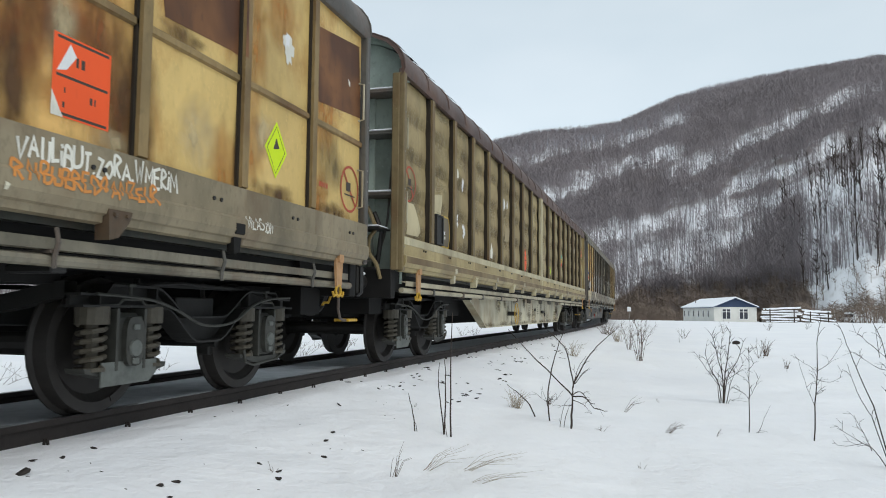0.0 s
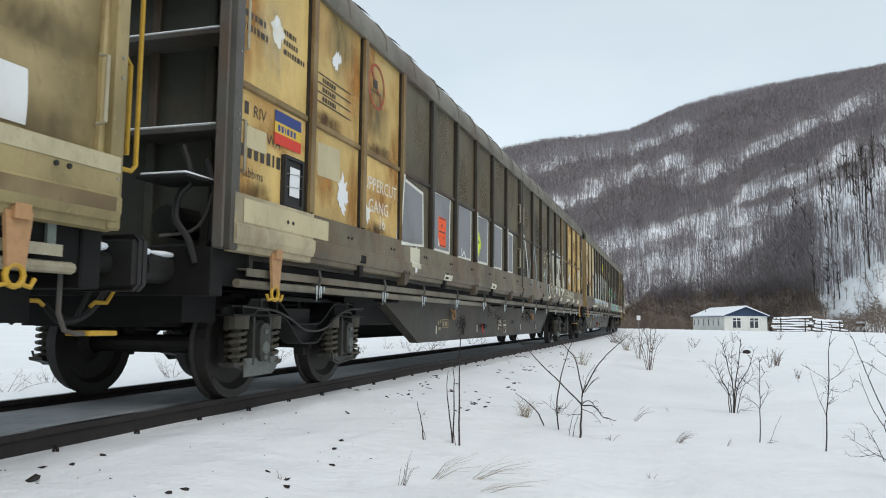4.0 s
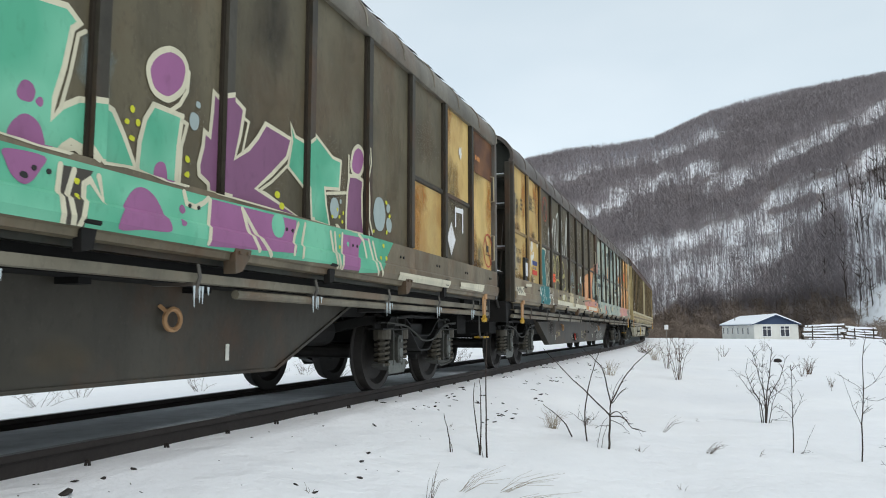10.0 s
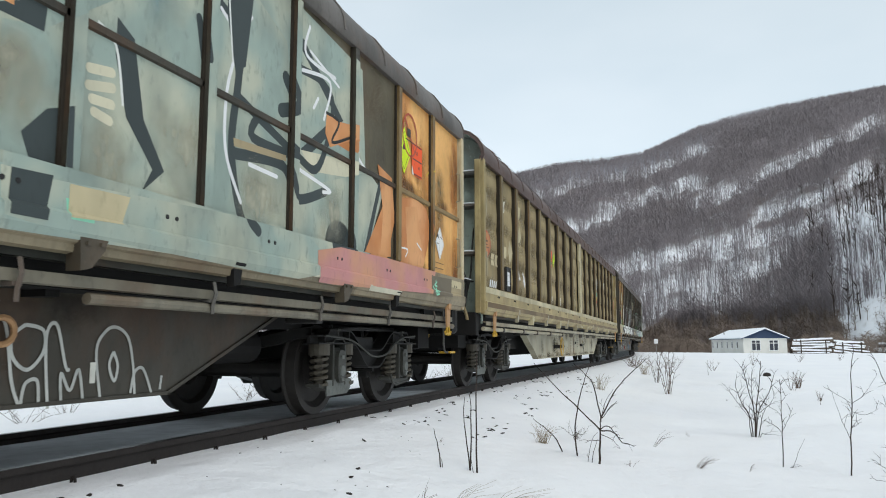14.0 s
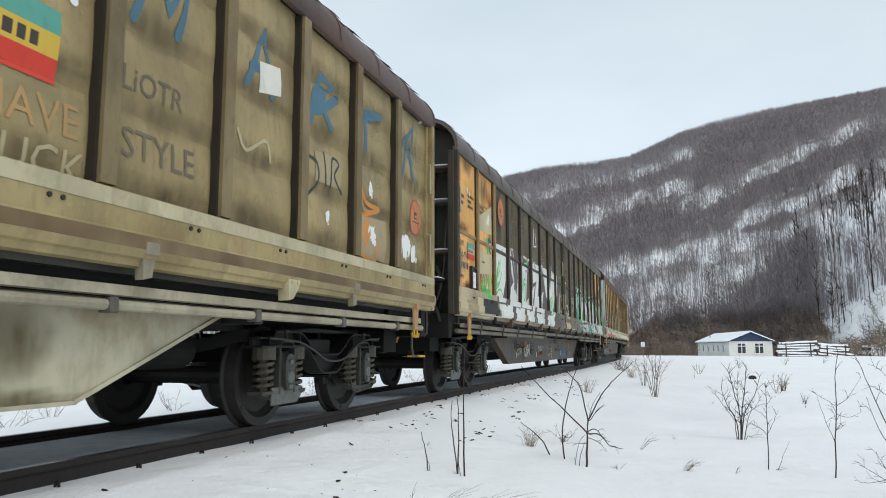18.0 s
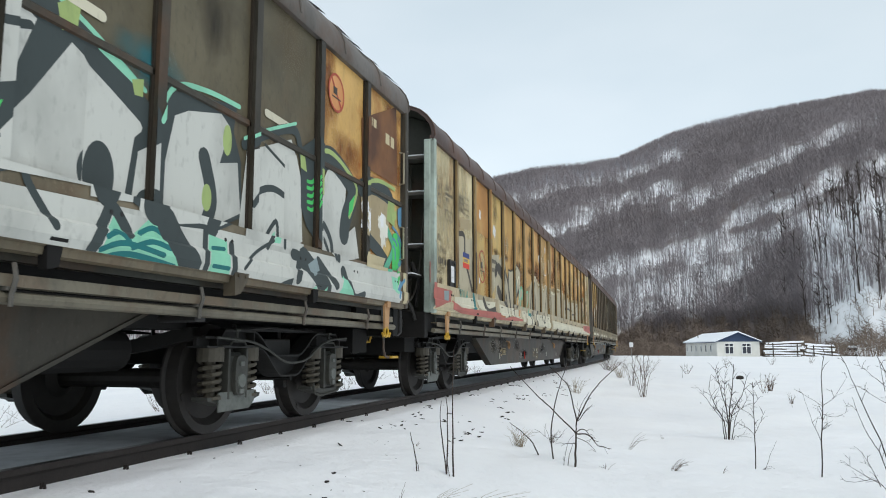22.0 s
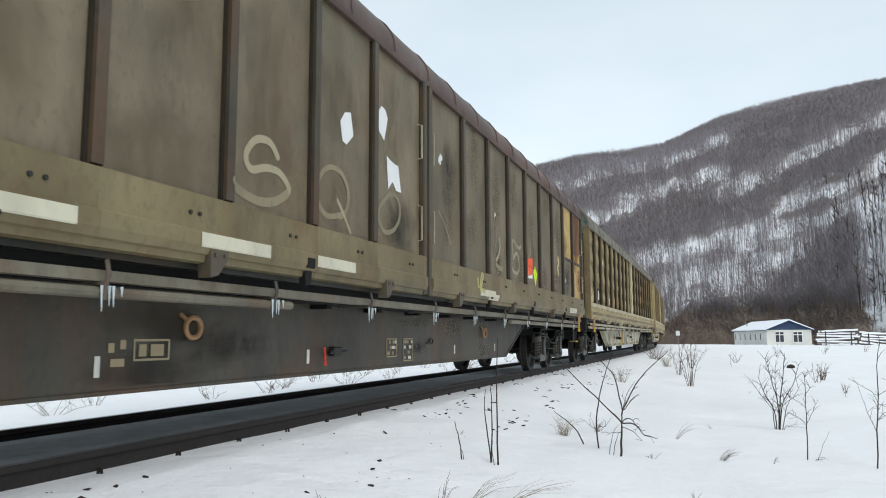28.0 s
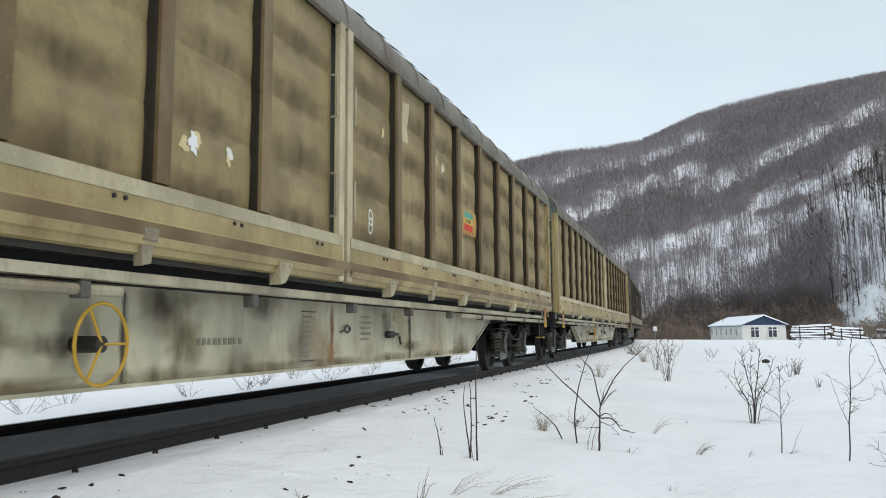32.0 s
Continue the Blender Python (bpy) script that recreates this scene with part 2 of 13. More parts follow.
def soft(name, rgb, strength=0.8, scale=5.0):
    """A stain that thins out towards its rim."""
    if name not in M:
        n = Nodes(name)
        c = n.mix(n.noise(9.0, 0.35, 0.7), rgb, tuple(k * 0.6 for k in rgb))
        n.done(c, 0.6, 0.0, None, spec=0.3)
        rim = n.node("Attribute")
        rim.attribute_name = "rim"
        grain = n.node("MapRange")
        grain.inputs["To Min"].default_value = 0.35
        n.link(n.noise(scale, 0.35, 0.65, (1, 1.4, 0.6)), grain.inputs["Value"])
        clear = n.node("BsdfTransparent")
        both_ = n.node("MixShader")
        n.link(n.times(n.times(rim.outputs["Fac"], grain.outputs[0]), strength), both_.inputs[0])
        n.link(clear.outputs[0], both_.inputs[1])
        n.link(n.bsdf.outputs[0], both_.inputs[2])
        n.link(both_.outputs[0], n.t.nodes["Material Output"].inputs["Surface"])
        M[name] = n.mat
    return M[name]

# ---- building helpers ----
random.seed(7)
rng = np.random.default_rng(11)


def part(name, bm, material, parent=None, label="", smooth=False):
    """One mesh object out of a bmesh (or a ready mesh) under a thing or a part."""
    if isinstance(bm, bmesh.types.BMesh):
        me = bpy.data.meshes.new(name)
        bm.normal_update()
        bm.to_mesh(me)
        bm.free()
        if smooth:
            me.shade_smooth()
    else:
        me = bm
    if material is not None and len(me.materials) == 0:
        for m in material if isinstance(material, (list, tuple)) else [material]:
            me.materials.append(m)
    ob = new(name, me)
    ob.parent = parent
    if label:
        ob["label"] = label
    return ob


SHARED = {}


def piece(name, key, make, material, parent, at=(0, 0, 0), label="", turn=0.0, smooth=False):
    """A part whose mesh is shared by all pieces of the same key; the material sits on the object."""
    if key not in SHARED:
        bm = bmesh.new()
        make(bm)
        bm.normal_update()
        me = bpy.data.meshes.new(name)
        bm.to_mesh(me)
        bm.free()
        if smooth:
            me.shade_smooth()
        me.materials.append(None)
        SHARED[key] = me
    ob = new(name, SHARED[key])
    ob.material_slots[0].link = "OBJECT"
    ob.material_slots[0].material = material
    ob.parent = parent
    ob.matrix_basis = pose(*at, 0, 0, turn)
    if label:
        ob["label"] = label
    return ob


def box(bm, x0, x1, y0, y1, z0, z1, bevel=0.0, mi=0):
    v = [bm.verts.new((x, y, z)) for x in (x0, x1) for y in (y0, y1) for z in (z0, z1)]
    f = [bm.faces.new([v[i] for i in q]) for q in ((0, 1, 3, 2), (4, 6, 7, 5), (0, 4, 5, 1), (2, 3, 7, 6), (0, 2, 6, 4), (1, 5, 7, 3))]
    for k in f:
        k.material_index = mi
    if bevel:
        bmesh.ops.bevel(bm, geom=list({e for k in f for e in k.edges}), offset=bevel, segments=1, affect="EDGES")
    return v


def along_y(bm, outline, y0, y1, closed=True, mi=0):
    """Extrude an outline of (x, z) from y0 to y1."""
    a = [bm.verts.new((x, y0, z)) for x, z in outline]
    b = [bm.verts.new((x, y1, z)) for x, z in outline]
    n = len(outline)
    for i in range(n if closed else n - 1):
        bm.faces.new((a[i], a[(i + 1) % n], b[(i + 1) % n], b[i])).material_index = mi
    if closed:
        bm.faces.new(a[::-1]).material_index = mi
        bm.faces.new(b).material_index = mi


def along_x(bm, outline, x0, x1, mi=0):
    """Extrude a closed outline of (y, z) from x0 to x1."""
    a = [bm.verts.new((x0, y, z)) for y, z in outline]
    b = [bm.verts.new((x1, y, z)) for y, z in outline]
    n = len(outline)
    for i in range(n):
        bm.faces.new((a[i], a[(i + 1) % n], b[(i + 1) % n], b[i])).material_index = mi
    bm.faces.new(a[::-1]).material_index = mi
    bm.faces.new(b).material_index = mi


def tube(bm, pts, r, n=8, r1=None, caps=True, mi=0):
    """A round bar along points; r1 is the radius at its end."""
    pts = [Vector(p) for p in pts]
    rings, side = [], None
    for i, p in enumerate(pts):
        d = (pts[min(i + 1, len(pts) - 1)] - pts[max(i - 1, 0)]).normalized()
        if side is None:
            side = d.cross(Vector((0, 0, 1)) if abs(d.z) < 0.9 else Vector((1, 0, 0))).normalized()
        side = (side - d * side.dot(d)).normalized()
        up = d.cross(side)
        k = r if r1 is None else r + (r1 - r) * i / (len(pts) - 1)
        rings.append([bm.verts.new(p + k * (math.cos(2 * math.pi * j / n) * side + math.sin(2 * math.pi * j / n) * up)) for j in range(n)])
    for a, b in zip(rings, rings[1:]):
        for j in range(n):
            bm.faces.new((a[j], a[(j + 1) % n], b[(j + 1) % n], b[j])).material_index = mi
    if caps and n > 2:
        bm.faces.new(rings[0][::-1]).material_index = mi
        bm.faces.new(rings[-1]).material_index = mi


def lathe_x(bm, outline, centre, n=28, mi=0):
    """Turn an outline of (x, radius) about the x axis through centre."""
    cx, cy, cz = centre
    rings = [[bm.verts.new((cx + x, cy + r * math.cos(2 * math.pi * j / n), cz + r * math.sin(2 * math.pi * j / n))) for j in range(n)] for x, r in outline]
    for a, b in zip(rings, rings[1:]):
        for j in range(n):
            bm.faces.new((a[j], a[(j + 1) % n], b[(j + 1) % n], b[j])).material_index = mi


def bend(pts, n):
    """Points along a smooth curve through pts."""
    q = [Vector(p) for p in [pts[0]] + list(pts) + [pts[-1]]]
    out = []
    for a, b, c, d in zip(q, q[1:], q[2:], q[3:]):
        for k in range(n):
            t = k / n
            out.append(0.5 * (2 * b + (c - a) * t + (2 * a - 5 * b + 4 * c - d) * t * t + (3 * b - a - 3 * c + d) * t ** 3))
    return out + [q[-1]]


def rows_mesh(name, verts, faces):
    me = bpy.data.meshes.new(name)
    me.from_pydata(verts, [], faces)
    me.update()
    return me


# ---- the line of the track: straight, then a bend to the left ----
BEND_AT, BEND_R = 38.0, 430.0


def on_track(s):
    """Place and heading (radians to the left) at s metres along the track."""
    if s <= BEND_AT:
        return MID_X, s, 0.0
    a = (s - BEND_AT) / BEND_R
    return MID_X - BEND_R * (1 - math.cos(a)), BEND_AT + BEND_R * math.sin(a), a


def off_track(x, y):
    """How far a place lies to the right of the track's centre line (arrays)."""
    straight = x - MID_X
    cx = MID_X - BEND_R
    bent = np.hypot(x - cx, y - BEND_AT) - BEND_R
    return np.where(y <= BEND_AT, straight, np.where(x > cx, bent, -999.0))


def ground_height(x, y):
    """Height of the snow."""
    x, y = np.asarray(x, float), np.asarray(y, float)
    d = off_track(x, y)
    right = np.interp(d, [0.9, 1.25, 1.75, 2.9, 4.3, 9.0, 40.0, 140.0], [-0.13, -0.115, -0.19, -0.42, -0.56, -0.62, -0.62, -0.70])
    left = np.interp(-d, [0.9, 1.2, 1.8, 3.2, 6.0, 60.0, 900.0], [-0.13, -0.13, -0.2, -0.42, -0.55, -0.5, 4.0])
    z = np.where(d > 0, right, left)
    away = np.clip((np.abs(d) - 1.3) / 2.0, 0, 1)
    lumps = 0.035 * np.sin(x * 1.9 + 1.3 * np.sin(y * 0.7)) * np.sin(y * 1.3 + 0.8 * np.sin(x * 1.1)) + 0.05 * np.sin(x * 0.37 + 2.0) * np.sin(y * 0.29)
    drift = 0.012 * np.sin(y * 3.1 + 2 * np.sin(y * 0.9)) * np.clip(1 - np.abs(np.abs(d) - 1.2) / 0.6, 0, 1)
    return z + away * lumps + drift


def make_ground():
    xs = np.unique(np.concatenate([np.linspace(-2500, -80, 14), np.linspace(-80, -10, 36), np.linspace(-10, -5.8, 29), np.linspace(-5.8, -5.42, 5),
                                   np.linspace(-5.2, -3.86, 6), np.linspace(-3.69, -1.0, 64), np.linspace(-1.0, 6.0, 80), np.linspace(6, 40, 70), np.linspace(40, 170, 40), np.linspace(170, 2500, 14)]))
    ys = np.unique(np.concatenate([np.linspace(-2500, -30, 14), np.linspace(-30, 2, 40), np.linspace(2, 16, 150), np.linspace(16, 45, 140), np.linspace(45, 170, 110), np.linspace(170, 2600, 16)]))
    gx, gy = np.meshgrid(xs, ys)
    gz = ground_height(gx, gy)
    far = np.clip((np.hypot(gx, gy) - 130) / 60, 0, 1)
    gz = gz - far * 1.0
    v = np.stack([gx.ravel(), gy.ravel(), gz.ravel()], 1)
    n = len(xs)
    i = (np.arange(len(ys) - 1)[:, None] * n + np.arange(n - 1)[None]).ravel()
    f = np.stack([i, i + 1, i + n + 1, i + n], 1)
    me = rows_mesh("ground", v.tolist(), f.tolist())
    me.shade_smooth()
    tagged(part("ground", me, M["snow"]), "snow-covered open field beside the railway line", "ground", kind="structure")


make_ground()


# ---- track: two rails on a bed of dirty snow ----
def along_line(bm, outline, y0, y1, step, offset):
    """An outline of (x, z) drawn out along the track at a sideways offset."""
    prev, n = None, len(outline)
    for k in range(int((y1 - y0) / step) + 1):
        x, y, a = on_track(y0 + k * step)
        ring = [bm.verts.new((x + (offset + u) * math.cos(a), y + (offset + u) * math.sin(a), z)) for u, z in outline]
        if prev:
            for j in range(n):
                bm.faces.new((prev[j], prev[(j + 1) % n], ring[(j + 1) % n], ring[j]))
        prev = ring


RAIL = [(-0.035, 0.0), (-0.037, -0.035), (-0.010, -0.055), (-0.010, -0.14), (-0.07, -0.165), (-0.07, -0.18), (0.07, -0.18), (0.07, -0.165),
        (0.010, -0.14), (0.010, -0.055), (0.037, -0.035), (0.035, 0.0)]


def make_track():
    track = tagged(new("railway_track"), "rusty steel rails half buried in snow", "railway track", kind="structure")
    for offset in (0.75, -0.75):
        bm = bmesh.new()
        along_line(bm, RAIL, -40, 240, 2.0, offset)
        rail = part("rail", bm, M["rail"], track)
        bm = bmesh.new()
        along_line(bm, [(-0.028, 0.003), (-0.028, 0.0005), (0.028, 0.0005), (0.028, 0.003)], -40, 240, 2.0, offset)
        part("running_surface", bm, M["rail_top"], rail, "worn bright running surface")
    bm = bmesh.new()
    along_line(bm, [(-0.66, -0.075), (-0.3, -0.055), (0.3, -0.05), (0.66, -0.075), (0.66, -0.16), (-0.66, -0.16)], -40, 240, 1.0, 0.0)
    part("bed", bm, M["track_snow"], track, "grey trodden snow between the rails")
    # rail clips that stick out of the snow, one pair a sleeper
    for k in range(46):
        y = 3.1 + 0.74 * k
        for side, off in ((1, 0.835), (-1, -0.665)):
            x, yy, a = on_track(y)
            bm = bmesh.new()
            tube(bm, [(0, 0, -0.06), (0.004 * side, 0.004, 0.006), (0.02 * side, 0.008, 0.008), (0.024 * side, 0.010, -0.03)], 0.010, 5)
            clip = part("rail_clip", bm, M["rail"], track)
            clip.matrix_basis = pose(x + off * math.cos(a), yy + off * math.sin(a), -0.105, 0, 0, math.degrees(a))


make_track()


def make_stones():
    """Dark ballast stones lying on the snow of the track's shoulder, in loose clusters."""
    bm = bmesh.new()
    r = random.Random(5)

    def stone(x, y, k, long=2.2):
        z = float(ground_height(x, y))
        m = pose(x, y, z + k * 0.22, r.uniform(-30, 30), r.uniform(-30, 30), r.uniform(-35, 35)) @ Matrix.Diagonal((k * long, k * r.uniform(0.8, 1.3), k * r.uniform(0.35, 0.6), 1))
        n = len(bm.verts)
        bmesh.ops.create_icosphere(bm, subdivisions=1, radius=1.0, matrix=m)
        bm.verts.ensure_lookup_table()
        for v in bm.verts[n:]:
            v.co += Vector((r.uniform(-1, 1), r.uniform(-1, 1), r.uniform(-1, 1))) * k * 0.22

    for _ in range(58):
        s = 2.6 + 22 * r.random() ** 1.4
        x = RAIL_X + 0.35 + 1.25 * r.random() ** 1.2
        for _ in range(r.choice((1, 1, 2, 3, 4))):
            stone(x + r.uniform(-0.12, 0.12), s + r.uniform(-0.25, 0.25), r.uniform(0.009, 0.018), r.uniform(1.2, 3.2))
    for _ in range(70):
        stone(RAIL_X + 0.25 + 1.5 * r.random(), 2.6 + 24 * r.random() ** 1.4, r.uniform(0.003, 0.006))
    stone(-3.16, 3.16, 0.036, 1.2)
    tagged(part("ballast_stones", bm, M["stone"]), "dark ballast stones scattered over the snow by the rail", "stones", kind="stuff")


make_stones()


# ---- the wooded mountain ----
def sky_line(az):
    """Height of the mountain's crest above the horizon, in degrees, by bearing to the right of the track."""
    return np.interp(az, [-60, -35, -20, -12.7, -9.2, -5.0, -3.0, -1.0, 1.0, 4.8, 8.5, 14.0, 20.0, 28.0, 40.0, 60.0, 90.0],
                     [4.6, 7.6, 11.1, 12.5, 13.2, 13.45, 13.6, 14.4, 15.2, 15.9, 16.2, 16.3, 15.8, 14.2, 11.2, 7.2, 3.2])


def foot(az):
    return np.interp(az, [-60, -10, 0, 6, 10, 14, 30, 90], [260, 250, 235, 215, 180, 165, 170, 250])


def crest(az):
    return foot(az) + np.interp(az, [-60, -12, 5, 30, 90], [560, 780, 880, 800, 560])


def mountain_height(az, u):
    """az: bearing in degrees; u: 0 at the foot, 1 at the crest, more behind it."""
    az, u = np.asarray(az, float), np.asarray(u, float)
    r = foot(az) + u * (crest(az) - foot(az))
    top = np.tan(np.radians(sky_line(az))) * crest(az)
    h = top * np.clip(u, 0, 1) ** 0.86
    v = 1 - np.exp(-5.5 * np.clip(u, 0, 2))
    ph = (v * 4.3 - 0.05 * az + 0.16 * np.sin(az * 0.55 + v * 5) + 0.07 * np.sin(az * 1.4 - v * 9)) * 2 * np.pi
    spur = np.sin(ph) + 0.45 * np.sin(2.1 * ph + az * 0.35)
    h = h + spur * 2.0 * np.clip(u * 5, 0, 1) * np.clip((1 - u) * 5, 0, 1) * (0.6 + 0.8 * u)
    h = h + 1.4 * np.sin(az * 2.3 + u * 19) * np.sin(u * 31 - az * 1.1) * np.clip((1 - u) * 4, 0, 1)
    h = h - np.clip(u - 1, 0, 9) * 90
    # a rocky knoll at the foot
    knoll = 13.0 * np.exp(-(np.clip(13.2 - az, 0, 9) / 2.3) ** 2 - ((u - 0.055) / 0.045) ** 2)
    return r, h + knoll - 1.6, spur


def polar(az, r, h):
    a = np.radians(az)
    return np.stack([r * np.sin(a), r * np.cos(a), h], -1)


# snowy strips between the wooded spurs: bearings, heights of the lower edge in degrees, breadth upwards, bareness
STRIPS = [([-14, -11.3, -7.0, -2.7, 0.2, 3], [10.0, 11.2, 12.3, 12.8, 13.7, 14.4], 0.45, 1.0),
          ([-16, -8.8, -7.1, -4.5, -2.4, -0.8, 2.1], [6.0, 8.7, 9.2, 10.2, 10.9, 11.3, 11.9], 0.60, 1.0),
          ([-0.4, 2.4, 3.6, 5.2, 7.1, 9.0, 10.5, 12.6, 15], [10.0, 10.6, 11.0, 11.9, 12.6, 13.4, 13.9, 14.5, 15.0], 0.50, 0.9),
          ([-16, -5.1, -3.0, -1.0, 1.0, 3.0, 4.2, 6.6, 8.8, 10.6, 13.1, 16], [1.5, 5.4, 5.9, 6.5, 6.9, 7.4, 8.6, 9.6, 10.1, 10.9, 11.6, 12.4], 0.62, 1.0),
          ([0.6, 3.0, 4.9, 6.8, 8.7, 10.1, 12.3, 14.6, 17], [6.0, 6.7, 7.4, 7.9, 8.6, 9.0, 10.2, 11.0, 11.8], 0.55, 0.9),
          ([-6, -4.0, -2.7, -1.1, 1.7, 4.8, 7.1], [1.9, 3.0, 3.8, 4.3, 4.7, 5.4, 6.1], 0.75, 1.0),
          ([-5, -3.2, -1.1, 1.7, 4.4], [1.2, 2.2, 3.1, 3.4, 4.0], 0.60, 1.0),
          ([10.5, 12.2, 13.3, 14.6, 17], [7.8, 9.0, 9.7, 10.3, 11.4], 0.60, 0.8)]
KNOLL = ([8.3, 9.0, 9.9, 12.0, 14.3, 18.0], [1.6, 3.6, 5.0, 6.0, 6.6, 7.2])
THICKET = ([-14, -4.0, -2.8, 0.1, 2.8, 4.7, 6.9, 8.2, 9.2, 10.5, 18], [0.6, 1.0, 1.5, 2.6, 2.3, 2.4, 3.0, 3.6, 2.4, 0.6, 0.5])


def strip_at(az, e, reach=0.0):
    """How bare of trees the slope is at a bearing and a height in degrees; reach draws the lower edges down."""
    fine = np.sin(az * 5.1 + 2 * np.sin(e * 2.7)) * np.sin(e * 4.9 + az * 2.3)
    bare = np.zeros_like(e)
    for k, (bearing, climb, wide, much) in enumerate(STRIPS):
        line = np.interp(az, bearing, climb) + 0.10 * np.sin(az * 2.9 + k * 2) + 0.07 * np.sin(az * 7.3 + k)
        ends = np.clip((az - bearing[0]) / 1.2, 0, 1) * np.clip((bearing[-1] - az) / 1.2, 0, 1)
        w = np.clip(wide * (1.1 + 0.3 * np.sin(az * 1.3 + 2.1 * k) + 0.25 * fine), 0.12, 2)
        d = e - line
        low = np.clip(1 + (d + reach) / 0.12, 0, 1)
        bare = np.maximum(bare, np.where(d < 0, low, np.exp(-(d / w) ** 2)) * ends * much * (0.95 + 0.15 * np.sin(az * 2.1 + k)))
    crest_snow = np.exp(-((az - 4.2) / 2.6) ** 2 - ((e - 15.6 - 0.2 * (az - 4)) / 0.35) ** 2)
    return np.clip(np.maximum(bare, 0.9 * crest_snow), 0, 1)


def on_knoll(az, u):
    return np.clip((az - 8.6) / 1.2, 0, 1) * np.clip((0.13 - u) / 0.03, 0, 1)


def dense(az, u, spur):
    r, h, _ = mountain_height(az, u)
    e = np.degrees(np.arctan2(h, r))
    patch = np.sin(az * 1.7 + 3 * np.sin(u * 9)) * np.sin(e * 1.9 + az * 0.8)
    low = np.clip((e - 2.0) / 6.5, 0, 1)
    tall = 6.0 + 6.0 * np.clip((r - 300) / 450, 0, 1)
    keep = (0.53 + 0.38 * low + 0.12 * patch) * (1 - (0.64 + 0.20 * low) * strip_at(az, e, np.degrees(tall / r)))
    return np.clip(keep, 0.05, 1.0) * (1 - 0.78 * on_knoll(az, u))


def scrub(az, u, spur):
    r, h, _ = mountain_height(az, u)
    e = np.degrees(np.arctan2(h, r))
    return np.clip((np.interp(az, *THICKET) - e) / 0.4, 0, 1) * np.where(az > 9.6, 0.25, 1.0)


def make_mountain():
    az = np.concatenate([np.linspace(-60, -16, 40)[:-1], np.linspace(-16, 18, 400), np.linspace(18, 90, 60)[1:]])
    u = np.concatenate([[-0.06], np.linspace(0, 1.0, 260) ** 1.4, [1.1, 1.5]])
    ga, gu = np.meshgrid(az, u)
    r, h, _ = mountain_height(ga, gu)
    e = np.degrees(np.arctan2(h, r))
    cover = np.maximum(0.15 + 0.20 * np.clip((8.5 - e) / 3, 0, 1) + 0.60 * strip_at(ga, e, 0.3), 0.72 * on_knoll(ga, gu)) - 0.5 * scrub(ga, gu, 0)
    h[0] = -6
    v = polar(ga, r, h).reshape(-1, 3)
    n = len(az)
    i = (np.arange(len(u) - 1)[:, None] * n + np.arange(n - 1)[None]).ravel()
    f = np.stack([i, i + 1, i + n + 1, i + n], 1)
    me = rows_mesh("mountain", v.tolist(), f.tolist())
    me.attributes.new("snow_cover", "FLOAT", "POINT").data.foreach_set("value", cover.ravel())
    me.shade_smooth()
    tagged(part("mountain", me, M["hill"]), "steep mountain slope with patchy snow and leaf litter", "mountain", kind="structure")


make_mountain()


def forest(name, at, height, spread, limbs, material, label, width=0.16, lean=0.03, whip=0.55):
    """Bare trees: a thin three-sided stem and upswept limbs each, all in one object."""
    n = len(at)
    verts, faces, base = [], [], 0
    hgt = height * rng.uniform(0.65, 1.2, n)
    tilt = rng.normal(0, lean, (n, 2))
    w = width * rng.uniform(0.6, 1.4, n)
    ang = rng.uniform(0, 6.28, (n, limbs))
    start = rng.uniform(0.28, 0.85, (n, limbs))
    reach = rng.uniform(0.5, 1.0, (n, limbs)) * np.reshape(np.broadcast_to(spread, n), (n, 1))
    V = np.zeros((n, 4 + 3 * limbs, 3))
    for k in range(3):
        a = 2.094 * k
        V[:, k] = at + np.stack([w * math.cos(a), w * math.sin(a), np.full(n, -0.8)], 1)
    tip = at + np.stack([tilt[:, 0] * hgt, tilt[:, 1] * hgt, hgt], 1)
    V[:, 3] = tip
    for j in range(limbs):
        s = start[:, j]
        p = at + (tip - at) * s[:, None]
        d = np.stack([np.cos(ang[:, j]) * reach[:, j], np.sin(ang[:, j]) * reach[:, j], hgt * rng.uniform(0.16, 0.34, n) * (1.15 - s * 0.6)], 1)
        side = np.stack([-np.sin(ang[:, j]), np.cos(ang[:, j]), np.zeros(n)], 1) * (w * whip)[:, None]
        V[:, 4 + 3 * j] = p - side
        V[:, 5 + 3 * j] = p + side + np.array([0, 0, 1.0]) * (w * whip * 1.6)[:, None]
        V[:, 6 + 3 * j] = p + d
    m = 4 + 3 * limbs
    f = [(0, 1, 3), (1, 2, 3), (2, 0, 3)] + [(4 + 3 * j, 5 + 3 * j, 6 + 3 * j) for j in range(limbs)]
    F = (np.arange(n)[:, None, None] * m + np.array(f)[None]).reshape(-1, 3)
    me = rows_mesh(name, V.reshape(-1, 3).tolist(), F.tolist())
    tagged(part(name, me, material), label, "forest", kind="stuff")


def scatter(n, az0, az1, u0, u1, keep, low=1.0):
    """Places on the mountain; keep(az, u, spur) gives the share that stays; low above 1 crowds them towards the foot."""
    az, u = rng.uniform(az0, az1, n), u0 + (u1 - u0) * rng.uniform(0, 1, n) ** low
    r, h, spur = mountain_height(az, u)
    ok = rng.uniform(0, 1, n) < keep(az, u, spur)
    return polar(az, r, h)[ok]


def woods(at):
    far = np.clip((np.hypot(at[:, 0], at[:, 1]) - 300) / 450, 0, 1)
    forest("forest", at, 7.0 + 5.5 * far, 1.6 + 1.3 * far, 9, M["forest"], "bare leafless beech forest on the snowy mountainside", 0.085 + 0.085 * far)


